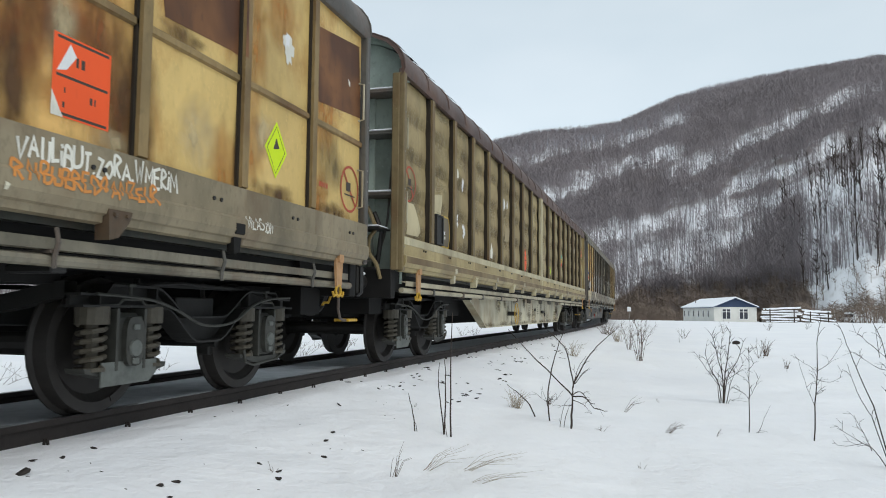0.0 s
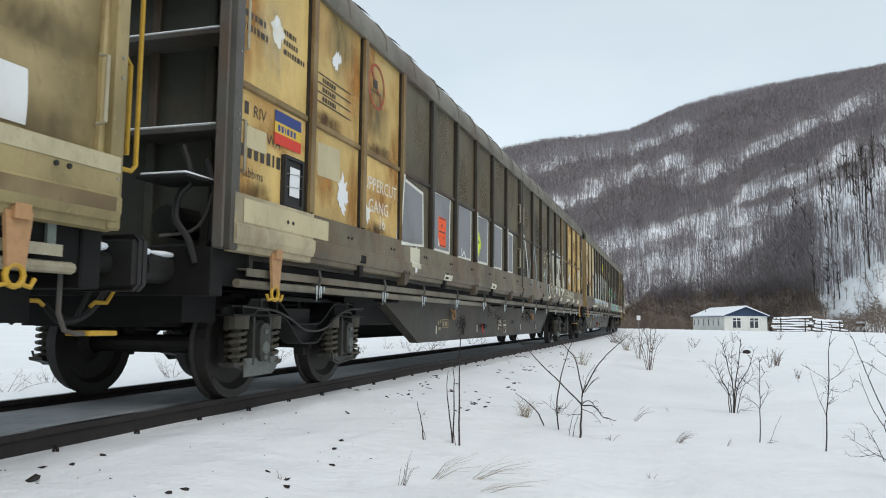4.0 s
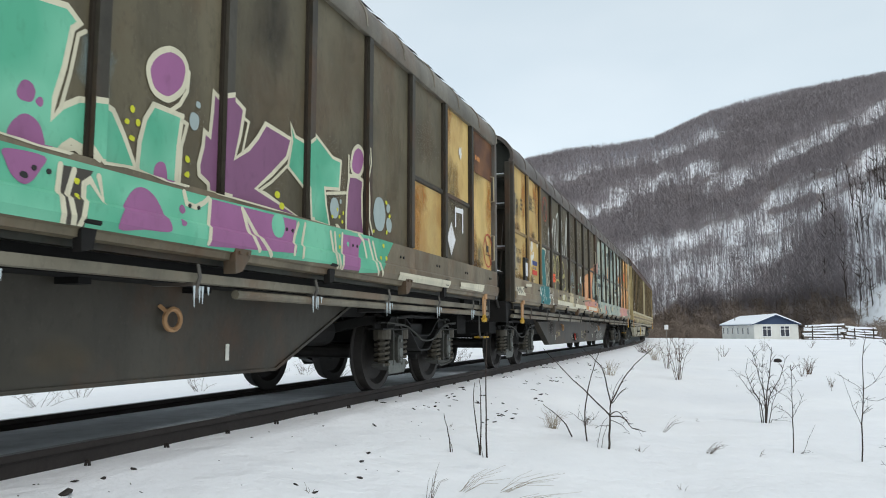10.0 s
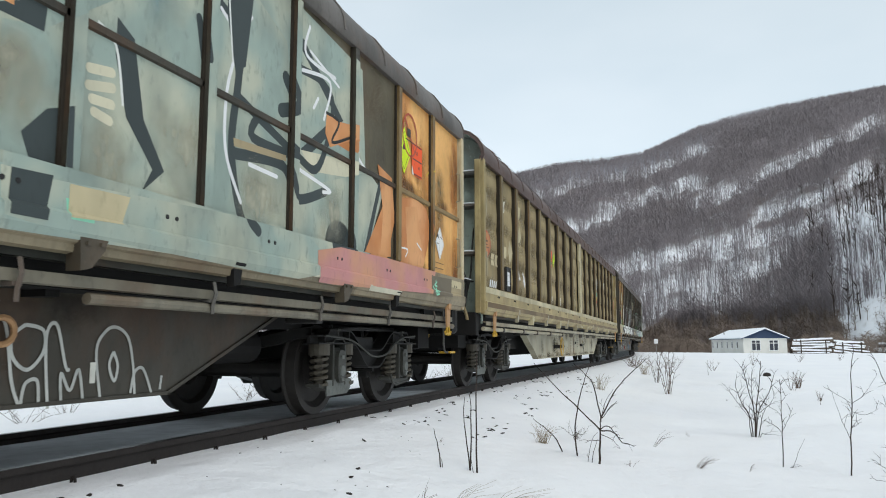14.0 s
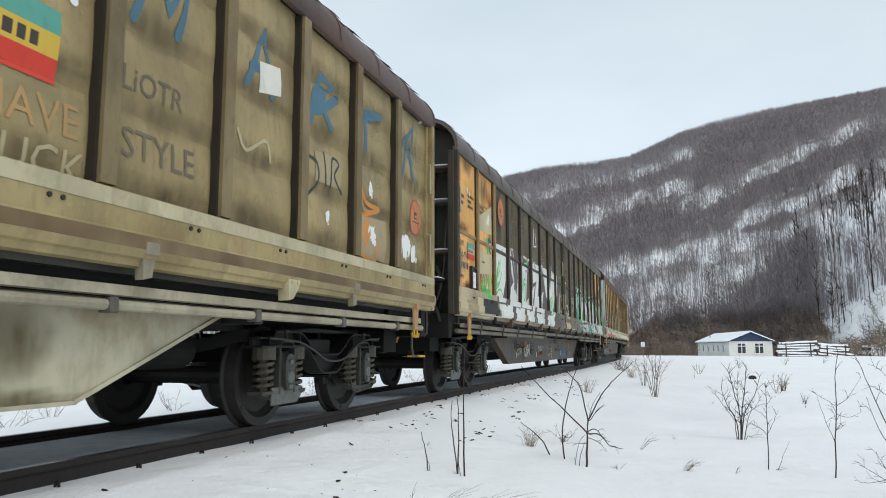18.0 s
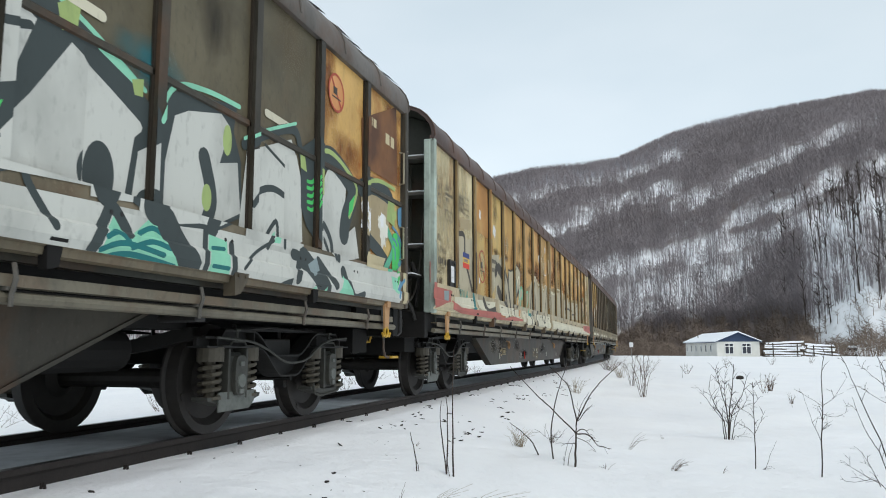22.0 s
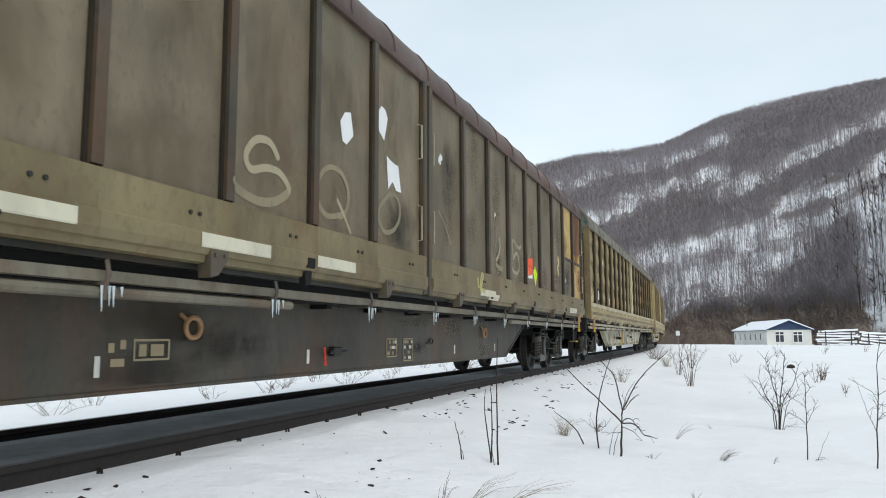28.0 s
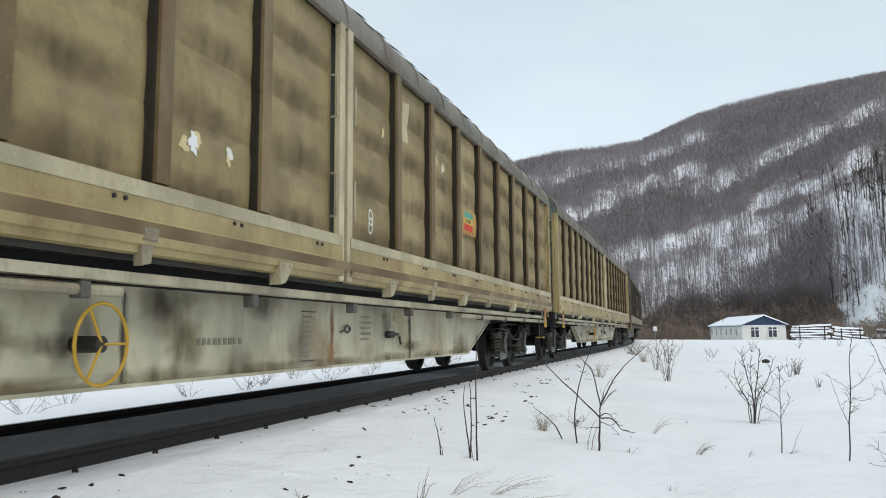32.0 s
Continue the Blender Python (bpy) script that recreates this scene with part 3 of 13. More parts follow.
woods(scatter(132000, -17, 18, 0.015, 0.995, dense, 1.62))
# reaches well below the crest, its pale blue standing for haze too
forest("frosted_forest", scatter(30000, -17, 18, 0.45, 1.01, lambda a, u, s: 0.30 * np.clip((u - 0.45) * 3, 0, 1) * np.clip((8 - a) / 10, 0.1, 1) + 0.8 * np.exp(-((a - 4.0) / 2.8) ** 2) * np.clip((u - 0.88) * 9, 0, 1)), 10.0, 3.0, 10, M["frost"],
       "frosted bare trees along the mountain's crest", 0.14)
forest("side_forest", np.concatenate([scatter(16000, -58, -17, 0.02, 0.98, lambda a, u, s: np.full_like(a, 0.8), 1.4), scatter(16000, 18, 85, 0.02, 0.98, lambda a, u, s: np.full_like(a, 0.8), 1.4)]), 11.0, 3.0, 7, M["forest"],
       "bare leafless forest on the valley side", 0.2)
forest("thicket", np.concatenate([scatter(16000, -14, 18, -0.02, 0.13, scrub), scatter(5000, -14, 18, -0.035, 0.01, lambda a, u, s: np.clip((10 - a) / 4, 0.35, 1))]),
       3.6, 1.7, 10, M["thicket"], "dense brown thicket of bare bushes at the mountain's foot", 0.075, 0.15)
forest("tall_trees", scatter(240, 6, 18, 0.01, 0.13, lambda a, u, s: np.clip((a - 7) / 4, 0.05, 0.8)), 11.0, 2.2, 14, M["bark"], "tall dark bare trees on the rocky knoll", 0.17, 0.04)


# ---- house, timber yard, van, sign ----
def make_house():
    house = tagged(new("house"), "long white single-storey prefab house with dark blue gable and snowy roof", "house")
    L, W_, H, R = 21.5, 6.35, 2.6, 1.28
    bm = bmesh.new()
    box(bm, 0, W_, 0, L, 0, H)
    part("wall", bm, M["house_wall"], house)
    bm = bmesh.new()
    along_y(bm, [(0.0, H), (W_, H), (W_ / 2, H + R)], -0.02, L + 0.02)
    part("gable", bm, M["house_blue"], house, "dark blue gable cladding")
    for a, b in ((-0.35, W_ / 2), (W_ + 0.35, W_ / 2)):
        bm = bmesh.new()
        za = H - 0.14
        along_y(bm, [(a, za), (b, H + R + 0.03), (b, H + R + 0.13), (a, za + 0.1)], -0.4, L + 0.4)
        roof = part("roof", bm, M["house_blue"], house)
        bm = bmesh.new()
        along_y(bm, [(a * 0.995, za + 0.1), (b, H + R + 0.13), (b, H + R + 0.33), (a * 0.99, za + 0.27)], -0.36, L + 0.36)
        part("snow_cover", bm, M["snow_cap"], roof, "thick layer of snow")

    def window(x, z, w, h, leaves):
        bm = bmesh.new()
        box(bm, x, x + w, -0.05, 0.02, z, z + h)
        win = part("window", bm, M["pane"], house)
        bm = bmesh.new()
        for k in range(leaves + 1):
            xx = x + w * k / leaves
            box(bm, xx - 0.05, xx + 0.05, -0.09, 0.0, z - 0.05, z + h + 0.05)
        for zz in (z, z + h, z + h * 0.72):
            box(bm, x - 0.05, x + w + 0.05, -0.08, 0.0, zz - 0.045, zz + 0.045)
        part("frame", bm, M["frame_white"], win)

    window(1.2, 0.75, 1.25, 1.55, 2)
    window(3.75, 0.75, 1.3, 1.55, 2)
    for y in (3.0, 6.2, 9.4, 13.0, 16.5, 19.8):
        bm = bmesh.new()
        box(bm, -0.05, 0.02, y, y + 0.75, 1.0, 2.1)
        win = part("window", bm, M["pane"], house)
        bm = bmesh.new()
        for yy in (y, y + 0.75):
            box(bm, -0.08, 0.0, yy - 0.05, yy + 0.05, 0.95, 2.15)
        for zz in (1.0, 2.1):
            box(bm, -0.075, 0.0, y - 0.05, y + 0.8, zz - 0.05, zz + 0.05)
        part("frame", bm, M["frame_white"], win)
    bm = bmesh.new()
    tube(bm, [(1.2, 17, H + 0.5), (1.2, 17, H + 1.3)], 0.08, 6)
    part("stove_pipe", bm, M["steel"], house)
    house.matrix_basis = pose(7.35, 123.7, -0.95, 0, 0, 10.9)


make_house()


def make_log_pile(name, x, y, width, layers, turn, seed, slope=0.0):
    pile = tagged(new("log_pile"), "stack of long logs covered with snow", "logs", "log piles in the timber yard")
    r = random.Random(seed)
    for k in range(layers):
        count = max(2, layers - k + 1)
        for j in range(count):
            bm = bmesh.new()
            rad = r.uniform(0.15, 0.22)
            z = 0.2 + k * 0.40 + r.uniform(-0.06, 0.06)
            yy = (j - count / 2) * 0.42
            a, e, t = r.uniform(-0.5, 0.5), r.uniform(-0.6, 0.5), r.uniform(-0.16, 0.16) + slope
            tube(bm, [(a, yy, z + t), (width / 2, yy + 0.05, z + r.uniform(-0.03, 0.05)), (width + e, yy, z - t)], rad, 8, rad * 0.85)
            part("log", bm, M["log"], pile)
            if j < 2 or k == layers - 1:
                bm = bmesh.new()
                n = 7
                rows = []
                for q in range(n + 1):
                    u = q / n
                    xx, zz, d = a + 0.1 + (width + e - a - 0.2) * u, z + t * (1 - 2 * u), r.uniform(0.75, 1.15)
                    rows.append([bm.verts.new((xx, yy - rad * 1.02, zz + rad * 0.1 * d)), bm.verts.new((xx, yy - rad * 0.6, zz + rad * 1.35 * d)), bm.verts.new((xx, yy + rad * 0.7, zz + rad * 1.35 * d)), bm.verts.new((xx, yy + rad, zz + rad * 0.3))])
                for p, q in zip(rows, rows[1:]):
                    for s in range(3):
                        bm.faces.new((p[s], q[s], q[s + 1], p[s + 1]))
                part("snow_cover", bm, M["snow_cap"], pile, "strip of snow lying on a log")
    for xx in (0.9, width - 0.9):
        bm = bmesh.new()
        box(bm, xx - 0.07, xx + 0.07, -(layers + 2) * 0.2 - 0.25, -(layers + 2) * 0.2 - 0.1, -0.3, layers * 0.36 + 0.1)
        part("stake", bm, M["bark"], pile)
    pile.matrix_basis = pose(x, y, -0.85, 0, 0, turn)


make_log_pile("log_pile", 14.5, 126.5, 5.2, 6, 2, 1)
make_log_pile("log_pile", 20.2, 127.0, 4.3, 5, 4, 2, 0.14)


def make_van():
    van = tagged(new("van"), "small white van with snow on its roof parked in the yard", "van")
    bm = bmesh.new()
    along_x(bm, [(-2.1, 0.35), (2.0, 0.35), (2.1, 0.9), (1.5, 1.1), (1.0, 1.85), (-1.9, 1.9), (-2.1, 1.6)], -0.85, 0.85)
    part("body", bm, M["white_paint"], van)
    for s in (-0.86, 0.86):
        bm = bmesh.new()
        along_x(bm, [(-1.7, 1.15), (1.25, 1.15), (0.9, 1.7), (-1.7, 1.7)], s - 0.01, s + 0.01)
        part("window", bm, M["pane"], van)
        for y in (-1.35, 1.35):
            bm = bmesh.new()
            lathe_x(bm, [(-0.1, 0.0), (-0.1, 0.32), (0.1, 0.32), (0.1, 0.0)], (s * 0.92, y, 0.32), 14)
            part("wheel", bm, M["black"], van)
    bm = bmesh.new()
    along_x(bm, [(-1.85, 1.90), (0.95, 1.86), (0.8, 2.05), (-1.75, 2.08)], -0.8, 0.8)
    part("snow_cover", bm, M["snow_cap"], van, "snow on the roof")
    van.matrix_basis = pose(32.3, 151, -1.0, 0, 0, 22)


make_van()


def make_sign():
    post = tagged(new("line_sign"), "small white board on a thin post beside the track", "sign")
    bm = bmesh.new()
    tube(bm, [(0, 0, -0.6), (0, 0, 1.75)], 0.04, 6)
    part("post", bm, M["steel"], post)
    bm = bmesh.new()
    box(bm, -0.27, 0.27, -0.06, -0.03, 1.2, 1.85, 0.01)
    part("board", bm, M["white_paint"], post)
    post.matrix_basis = pose(-4.9, 112.0, -0.35)


make_sign()


# ---- bare shrubs and dry stalks in the snow ----
def stem(bm, base, tip, r, bow=0.0, seed=0, n=5, sub=0, spread=0.5, top=0.25):
    """A thin stem from base to tip with side twigs."""
    rr = random.Random(seed)
    a, b = Vector(base), Vector(tip)
    d = b - a
    side = d.cross(Vector((0.2, 1, 0.1))).normalized()
    pts = [a + d * (k / n) + side * bow * math.sin(math.pi * k / n) + Vector((rr.uniform(-1, 1), rr.uniform(-1, 1), rr.uniform(-1, 1))) * d.length * 0.012 for k in range(n + 1)]
    tube(bm, pts, r, 5, r * top, False)
    for _ in range(sub):
        k = rr.uniform(0.25, 0.95)
        p = a + d * k + side * bow * math.sin(math.pi * k)
        out = Vector((rr.uniform(-1, 1), rr.uniform(-1, 1), rr.uniform(0.1, 1.1))).normalized() * d.length * spread * rr.uniform(0.3, 0.8) * (1.1 - k * 0.6)
        m = p + out * 0.5 + Vector((0, 0, rr.uniform(-0.02, 0.05)))
        tube(bm, [p, m, p + out], r * 0.45, 4, r * 0.15, False)


def shrub(name, at, stems, material, label, category="shrub", group=""):
    """at: place on the snow; stems: (lean right, lean away, height, radius, bow, twigs) each."""
    x, y = at
    z = float(ground_height(x, y))
    thing = tagged(new(name), label, category, group)
    for i, (dx, dy, h, r, bow, sub) in enumerate(stems):
        bm = bmesh.new()
        k = 0.03 * i
        stem(bm, (0.04 * math.sin(i * 2.4), 0.04 * math.cos(i * 2.4), -0.08), (dx, dy, h), r, bow, i * 7 + int(x * 10), 6, sub)
        part("stem", bm, material, thing)
    thing.matrix_basis = pose(x, y, z)
    return thing


def across(dx, dy=0.0):
    """Right and away as the field is looked over, in the world's axes."""
    return 0.96 * dx - 0.28 * dy, 0.28 * dx + 0.96 * dy


def lean(rows):
    return [(*across(a, b), h, r, bow, sub) for a, b, h, r, bow, sub in rows]


def plant(name, at, limbs, material, label, category="shrub", fine=0.5, depth=0.12):
    """A bare plant: each limb runs through points of (sideways, height) with a radius and a number of twigs; limbs also lean to and fro."""
    x, y = at
    thing = tagged(new(name), label, category)
    turn = -math.degrees(math.atan2(x, y))
    for i, (pts, r, twigs) in enumerate(limbs):
        rr = random.Random(i * 13 + int(x * 100))
        away = rr.uniform(-1, 1) * depth
        low = pts[0][1]
        q = [Vector((a, away * max(0.0, h - low) + rr.uniform(-1, 1) * 0.012, h)) for a, h in pts]
        if low <= 0.001:
            q[0].z -= 0.08
        line = bend([tuple(p) for p in q], 4)
        line = [p + Vector((rr.uniform(-1, 1), rr.uniform(-1, 1), rr.uniform(-1, 1))) * 0.004 for p in line]
        bm = bmesh.new()
        tube(bm, line, r, 5, r * 0.35, False)
        for _ in range(twigs):
            k = rr.randrange(len(line) // 4, len(line))
            p, d = line[k], (line[k] - line[max(k - 2, 0)]).normalized()
            out = (d * rr.uniform(0.5, 1.0) + Vector((rr.choice((-1, 1)) * rr.uniform(0.4, 1.0), rr.uniform(-0.8, 0.8), rr.uniform(0.0, 0.5)))).normalized() * fine * rr.uniform(0.08, 0.30)
            m = p + out * 0.5 + Vector((0, 0, 0.012))
            tube(bm, [p, m, p + out], max(r * 0.45, 0.0018), 4, 0.001, False)
            if rr.random() < 0.5:
                side = out.cross(Vector((0, 1, 0))) * rr.choice((-0.5, 0.5)) + out * 0.5
                tube(bm, [m, m + side], 0.0018, 3, 0.001, False)
        part("stem" if low <= 0.001 else "limb", bm, material, thing)
    thing.matrix_basis = pose(x, y, float(ground_height(x, y)), 0, 0, turn)
    return thing


STALK = "dry bare stalks standing in the snow"
BUSH = "leafless brown shrub standing in deep snow"
plant("dry_stalk", (-1.73, 6.16), [([(0, 0), (-0.004, 0.5), (0.006, 1.04)], 0.0085, 0), ([(-0.02, 0), (-0.05, 0.15), (-0.035, 0.19)], 0.003, 0)], M["bark"], "tall thin dead stalk standing in the snow", "stalk", depth=0.02)
plant("dry_stalk", (-1.80, 6.20), [([(0, 0), (0.010, 0.36), (-0.002, 0.63)], 0.0075, 0), ([(0, 0), (-0.035, 0.30), (-0.055, 0.42), (-0.045, 0.60)], 0.0065, 0)], M["bark"], STALK, "stalk", depth=0.05)
plant("dry_stalk", (-2.01, 6.08), [([(0, 0), (-0.032, 0.16), (-0.07, 0.32)], 0.0065, 0), ([(0.02, 0), (0.0, 0.03), (-0.02, 0.10)], 0.004, 0)], M["bark"], STALK, "stalk", depth=0.05)
plant("bare_shrub", (-0.92, 7.69),
      [([(0, 0), (0.017, 0.196), (0.021, 0.332), (0.03, 0.45)], 0.0125, 0), ([(0.021, 0.33), (-0.228, 0.578), (-0.42, 0.773), (-0.615, 0.982)], 0.0080, 1), ([(0.03, 0.44), (-0.028, 0.746), (-0.108, 0.868), (-0.217, 0.981)], 0.0072, 1),
       ([(0.03, 0.44), (0.165, 0.691), (0.308, 0.857), (0.49, 1.023)], 0.0075, 2), ([(0.021, 0.32), (0.152, 0.306), (0.231, 0.21), (0.36, 0.179)], 0.0075, 3), ([(0.021, 0.33), (0.099, 0.36), (0.189, 0.263), (0.243, 0.25)], 0.006, 2),
       ([(0.018, 0.223), (-0.071, 0.222), (-0.13, 0.194)], 0.004, 1), ([(0.041, 0.44), (0.133, 0.553), (0.189, 0.61)], 0.005, 2), ([(-0.08, 0), (-0.046, 0.113), (-0.01, 0.24)], 0.0045, 0), ([(-0.12, 0), (-0.07, 0.2), (0.0, 0.31)], 0.0035, 1),
       ([(0.03, 0.40), (0.07, 0.58), (0.16, 0.72)], 0.004, 2), ([(0.021, 0.28), (0.13, 0.24), (0.21, 0.15)], 0.004, 1)],
      M["bark"], "bare forked shrub with limbs fanning out above the snow", fine=0.45, depth=0.3)
plant("bare_shrub", (-1.17, 8.0), [([(0, 0), (-0.021, 0.297), (0.033, 0.586), (0.079, 0.761), (0.16, 0.97)], 0.0085, 0), ([(-0.023, 0.24), (0.052, 0.212), (0.10, 0.27)], 0.0035, 3), ([(-0.018, 0.183), (-0.085, 0.228)], 0.0035, 2), ([(-0.014, 0.125), (-0.06, 0.268)], 0.0035, 2)],
      M["bark"], BUSH, depth=0.25)
plant("dry_stalk", (-1.32, 8.15), [([(0, 0), (-0.092, 0.122), (-0.20, 0.235), (-0.33, 0.34)], 0.0085, 0)], M["bark"], "bent dead stalk leaning over the snow", "stalk")


def tuft(at, n, height, spread, lay=(0.0, 0.0), seed=0, material="dry_grass", label="tuft of dry grass poking out of the snow", r=0.0028):
    x, y = at
    rr = random.Random(seed)
    bm = bmesh.new()
    for _ in range(n):
        a, k = rr.uniform(0, 6.28), rr.uniform(0.2, 1.0)
        b = Vector((rr.uniform(-0.5, 0.5) * spread * 0.5, rr.uniform(-0.5, 0.5) * spread * 0.5, -0.03))
        tip = b + Vector((math.cos(a) * spread * k + lay[0], math.sin(a) * spread * k + lay[1], height * rr.uniform(0.5, 1.0)))
        mid = b.lerp(tip, 0.55) + Vector((0, 0, height * 0.18))
        tube(bm, [b, mid, tip], r, 3, r * 0.4, False)
    tagged(part("grass_tuft", bm, M[material]), label, "grass", "grass tufts in the field").matrix_basis = pose(x, y, float(ground_height(x, y)))


tuft((-1.66, 8.66), 46, 0.26, 0.20, seed=1, r=0.0022)
tuft((-1.36, 9.16), 16, 0.16, 0.10, across(0.05, 0.0), 12, "twig", r=0.0022)
tuft((-1.62, 5.05), 9, 0.20, 0.14, across(0.22, 0.0), 2, label="dry grass bent flat by the snow", r=0.0016)
tuft((-1.40, 5.20), 10, 0.16, 0.20, across(0.30, 0.0), 3, label="dry grass bent flat by the snow", r=0.0016)
tuft((-1.25, 4.85), 8, 0.10, 0.20, across(0.32, 0.0), 13, label="dry grass bent flat by the snow", r=0.0016)
tuft((-1.72, 4.72), 7, 0.26, 0.08, across(0.06, 0.0), 4, "twig", "a few dead stalks poking out of the snow", 0.0020)
tuft((0.0, 8.10), 14, 0.15, 0.10, across(0.14, 0.0), 5, "twig", "a few bent twigs poking out of the snow", 0.0022)
tuft((0.48, 8.34), 4, 0.12, 0.03, across(0.07, 0.0), 6, "twig", "a few bent twigs poking out of the snow", 0.0022)
tuft((-0.62, 7.78), 8, 0.09, 0.10, seed=8, material="twig", r=0.0022)
tuft((-0.50, 9.6), 6, 0.24, 0.06, across(0.22, 0.0), 14, "twig", "a few bent twigs poking out of the snow", 0.0022)
tuft((-2.13, 18.4), 34, 0.42, 0.36, seed=9, r=0.0034)
tuft((-1.64, 28.2), 30, 0.60, 0.5, seed=10, r=0.005)
tuft((-2.48, 33.8), 40, 0.65, 0.8, seed=11, material="twig", r=0.006)
tuft((3.04, 25.8), 30, 0.55, 0.30, seed=15, material="twig", r=0.005)
tuft((2.76, 19.6), 14, 0.30, 0.16, seed=16, material="twig", r=0.0035)
for i, (x, y) in enumerate(((-2.3, 4.2), (-0.6, 4.6), (-2.4, 7.2), (-0.2, 6.4), (-1.9, 9.8), (-0.1, 11.0), (1.6, 15.0), (0.7, 19.0), (3.4, 13.0))):
    tuft((x, y), 4, 0.09, 0.05, seed=20 + i, material="twig", label="tiny tips of dry grass in the snow", r=0.0022)

FAN = [([(0, 0), (-0.01, 0.6), (-0.13, 1.02)], 0.010, 9), ([(0.03, 0), (0.095, 0.6), (0.18, 1.05)], 0.010, 9), ([(-0.03, 0), (-0.12, 0.45), (-0.28, 0.86)], 0.009, 8), ([(0, 0), (0.047, 0.45), (0.04, 1.12)], 0.010, 9),
       ([(-0.05, 0), (-0.2, 0.5), (-0.42, 0.75)], 0.007, 8), ([(0.05, 0), (0.16, 0.5), (0.33, 0.82)], 0.007, 8), ([(0, 0), (-0.05, 0.5), (-0.02, 0.95)], 0.008, 8)]
plant("bare_shrub", (-0.63, 20.2), FAN, M["twig"], BUSH, fine=0.9)
plant("bare_shrub", (-1.12, 24.2), [([(a * 0.8 + 0.05, b * 0.85) for a, b in p], r, n) for p, r, n in FAN[1:6]], M["twig"], BUSH, fine=0.9)
plant("bare_shrub", (0.78, 11.64),
      [([(0, 0), (0.01, 0.323), (-0.062, 0.679), (-0.124, 0.959)], 0.010, 14), ([(0.008, 0), (0.046, 0.442), (0.094, 0.76), (0.124, 1.06)], 0.010, 14), ([(0.015, 0), (0.063, 0.324), (0.213, 0.603), (0.30, 0.87)], 0.009, 13),
       ([(-0.023, 0), (-0.04, 0.243), (-0.149, 0.478), (-0.22, 0.70)], 0.009, 13), ([(0.038, 0), (0.103, 0.246), (0.17, 0.43)], 0.007, 7), ([(0.015, 0.283), (-0.013, 0.6), (0.002, 0.9)], 0.006, 12),
       ([(-0.035, 0), (-0.06, 0.2), (-0.05, 0.42)], 0.008, 4), ([(-0.04, 0.24), (-0.22, 0.5), (-0.32, 0.66)], 0.0045, 8), ([(0.063, 0.324), (0.22, 0.46), (0.29, 0.60)], 0.0045, 8), ([(0.05, 0), (0.09, 0.05), (0.15, 0.03)], 0.005, 3)],
      M["bark"], "many-stemmed leafless shrub standing in deep snow", fine=0.7, depth=0.3)
plant("sapling", (0.85, 8.83), [([(0, 0), (0.014, 0.341), (0.016, 0.577), (0.017, 0.92)], 0.0065, 6), ([(0.015, 0.352), (-0.054, 0.427), (-0.16, 0.47)], 0.003, 4), ([(0.016, 0.37), (0.078, 0.49), (0.13, 0.62)], 0.003, 4),
                                ([(0.019, 0.518), (-0.028, 0.576), (-0.13, 0.63)], 0.003, 4), ([(0.016, 0.666), (0.077, 0.757)], 0.0025, 3), ([(0.01, 0.001), (0.071, -0.005), (0.14, 0.01)], 0.004, 2), ([(0.071, 0), (0.152, 0.141), (0.22, 0.30)], 0.0028, 0)],
      M["bark"], "thin bare sapling standing in the snow", "sapling", 0.45, 0.2)
plant("sapling", (1.44, 8.53), [([(0, 0), (0.019, 0.371), (0.052, 0.707), (0.055, 0.989), (0.094, 1.23)], 0.0075, 7), ([(0.018, 0.354), (-0.052, 0.536), (-0.125, 0.80)], 0.0032, 3), ([(0.051, 0.69), (-0.037, 0.761), (-0.20, 0.865)], 0.0030, 2), ([(0.052, 0.702), (0.159, 0.794), (0.28, 0.99)], 0.0030, 3),
                                ([(0.04, 0.62), (0.16, 0.60), (0.27, 0.66)], 0.0026, 2), ([(0.025, 0.455), (0.11, 0.52)], 0.0025, 2), ([(0.038, 0.567), (0.0, 0.69)], 0.0025, 1)],
      M["bark"], "thin bare sapling with upswept twigs in the snow", "sapling", 0.5, 0.2)
plant("bare_shrub", (1.82, 7.27),
      [([(0, 0), (-0.098, 0.428), (-0.195, 0.704), (-0.282, 0.965), (-0.36, 1.20)], 0.0062, 3), ([(0, 0), (-0.116, 0.357), (-0.206, 0.539), (-0.271, 0.702), (-0.31, 0.87)], 0.0045, 4), ([(0, 0), (-0.112, 0.127), (-0.211, 0.188), (-0.40, 0.305)], 0.0045, 5),
       ([(-0.144, 0.133), (-0.186, 0.236), (-0.27, 0.42)], 0.0040, 6), ([(-0.211, 0.188), (-0.318, 0.157), (-0.40, 0.15)], 0.003, 2), ([(0.025, 0.876), (-0.058, 0.968), (-0.22, 1.12)], 0.0032, 4), ([(-0.02, 0.818), (-0.1, 0.849), (-0.24, 0.95)], 0.003, 5),
       ([(0.003, 0), (0.004, 0.596), (-0.026, 1.016), (-0.11, 1.25)], 0.0058, 7), ([(-0.062, 0.921), (-0.09, 1.2)], 0.003, 3), ([(0.02, 0), (0.10, 0.5), (0.13, 1.1), (0.2, 1.5)], 0.006, 8), ([(0.02, 0), (0.2, 0.4), (0.33, 0.9)], 0.005, 6)],
      M["bark"], "thin whippy bare shrub standing in the snow", fine=0.5, depth=0.25)
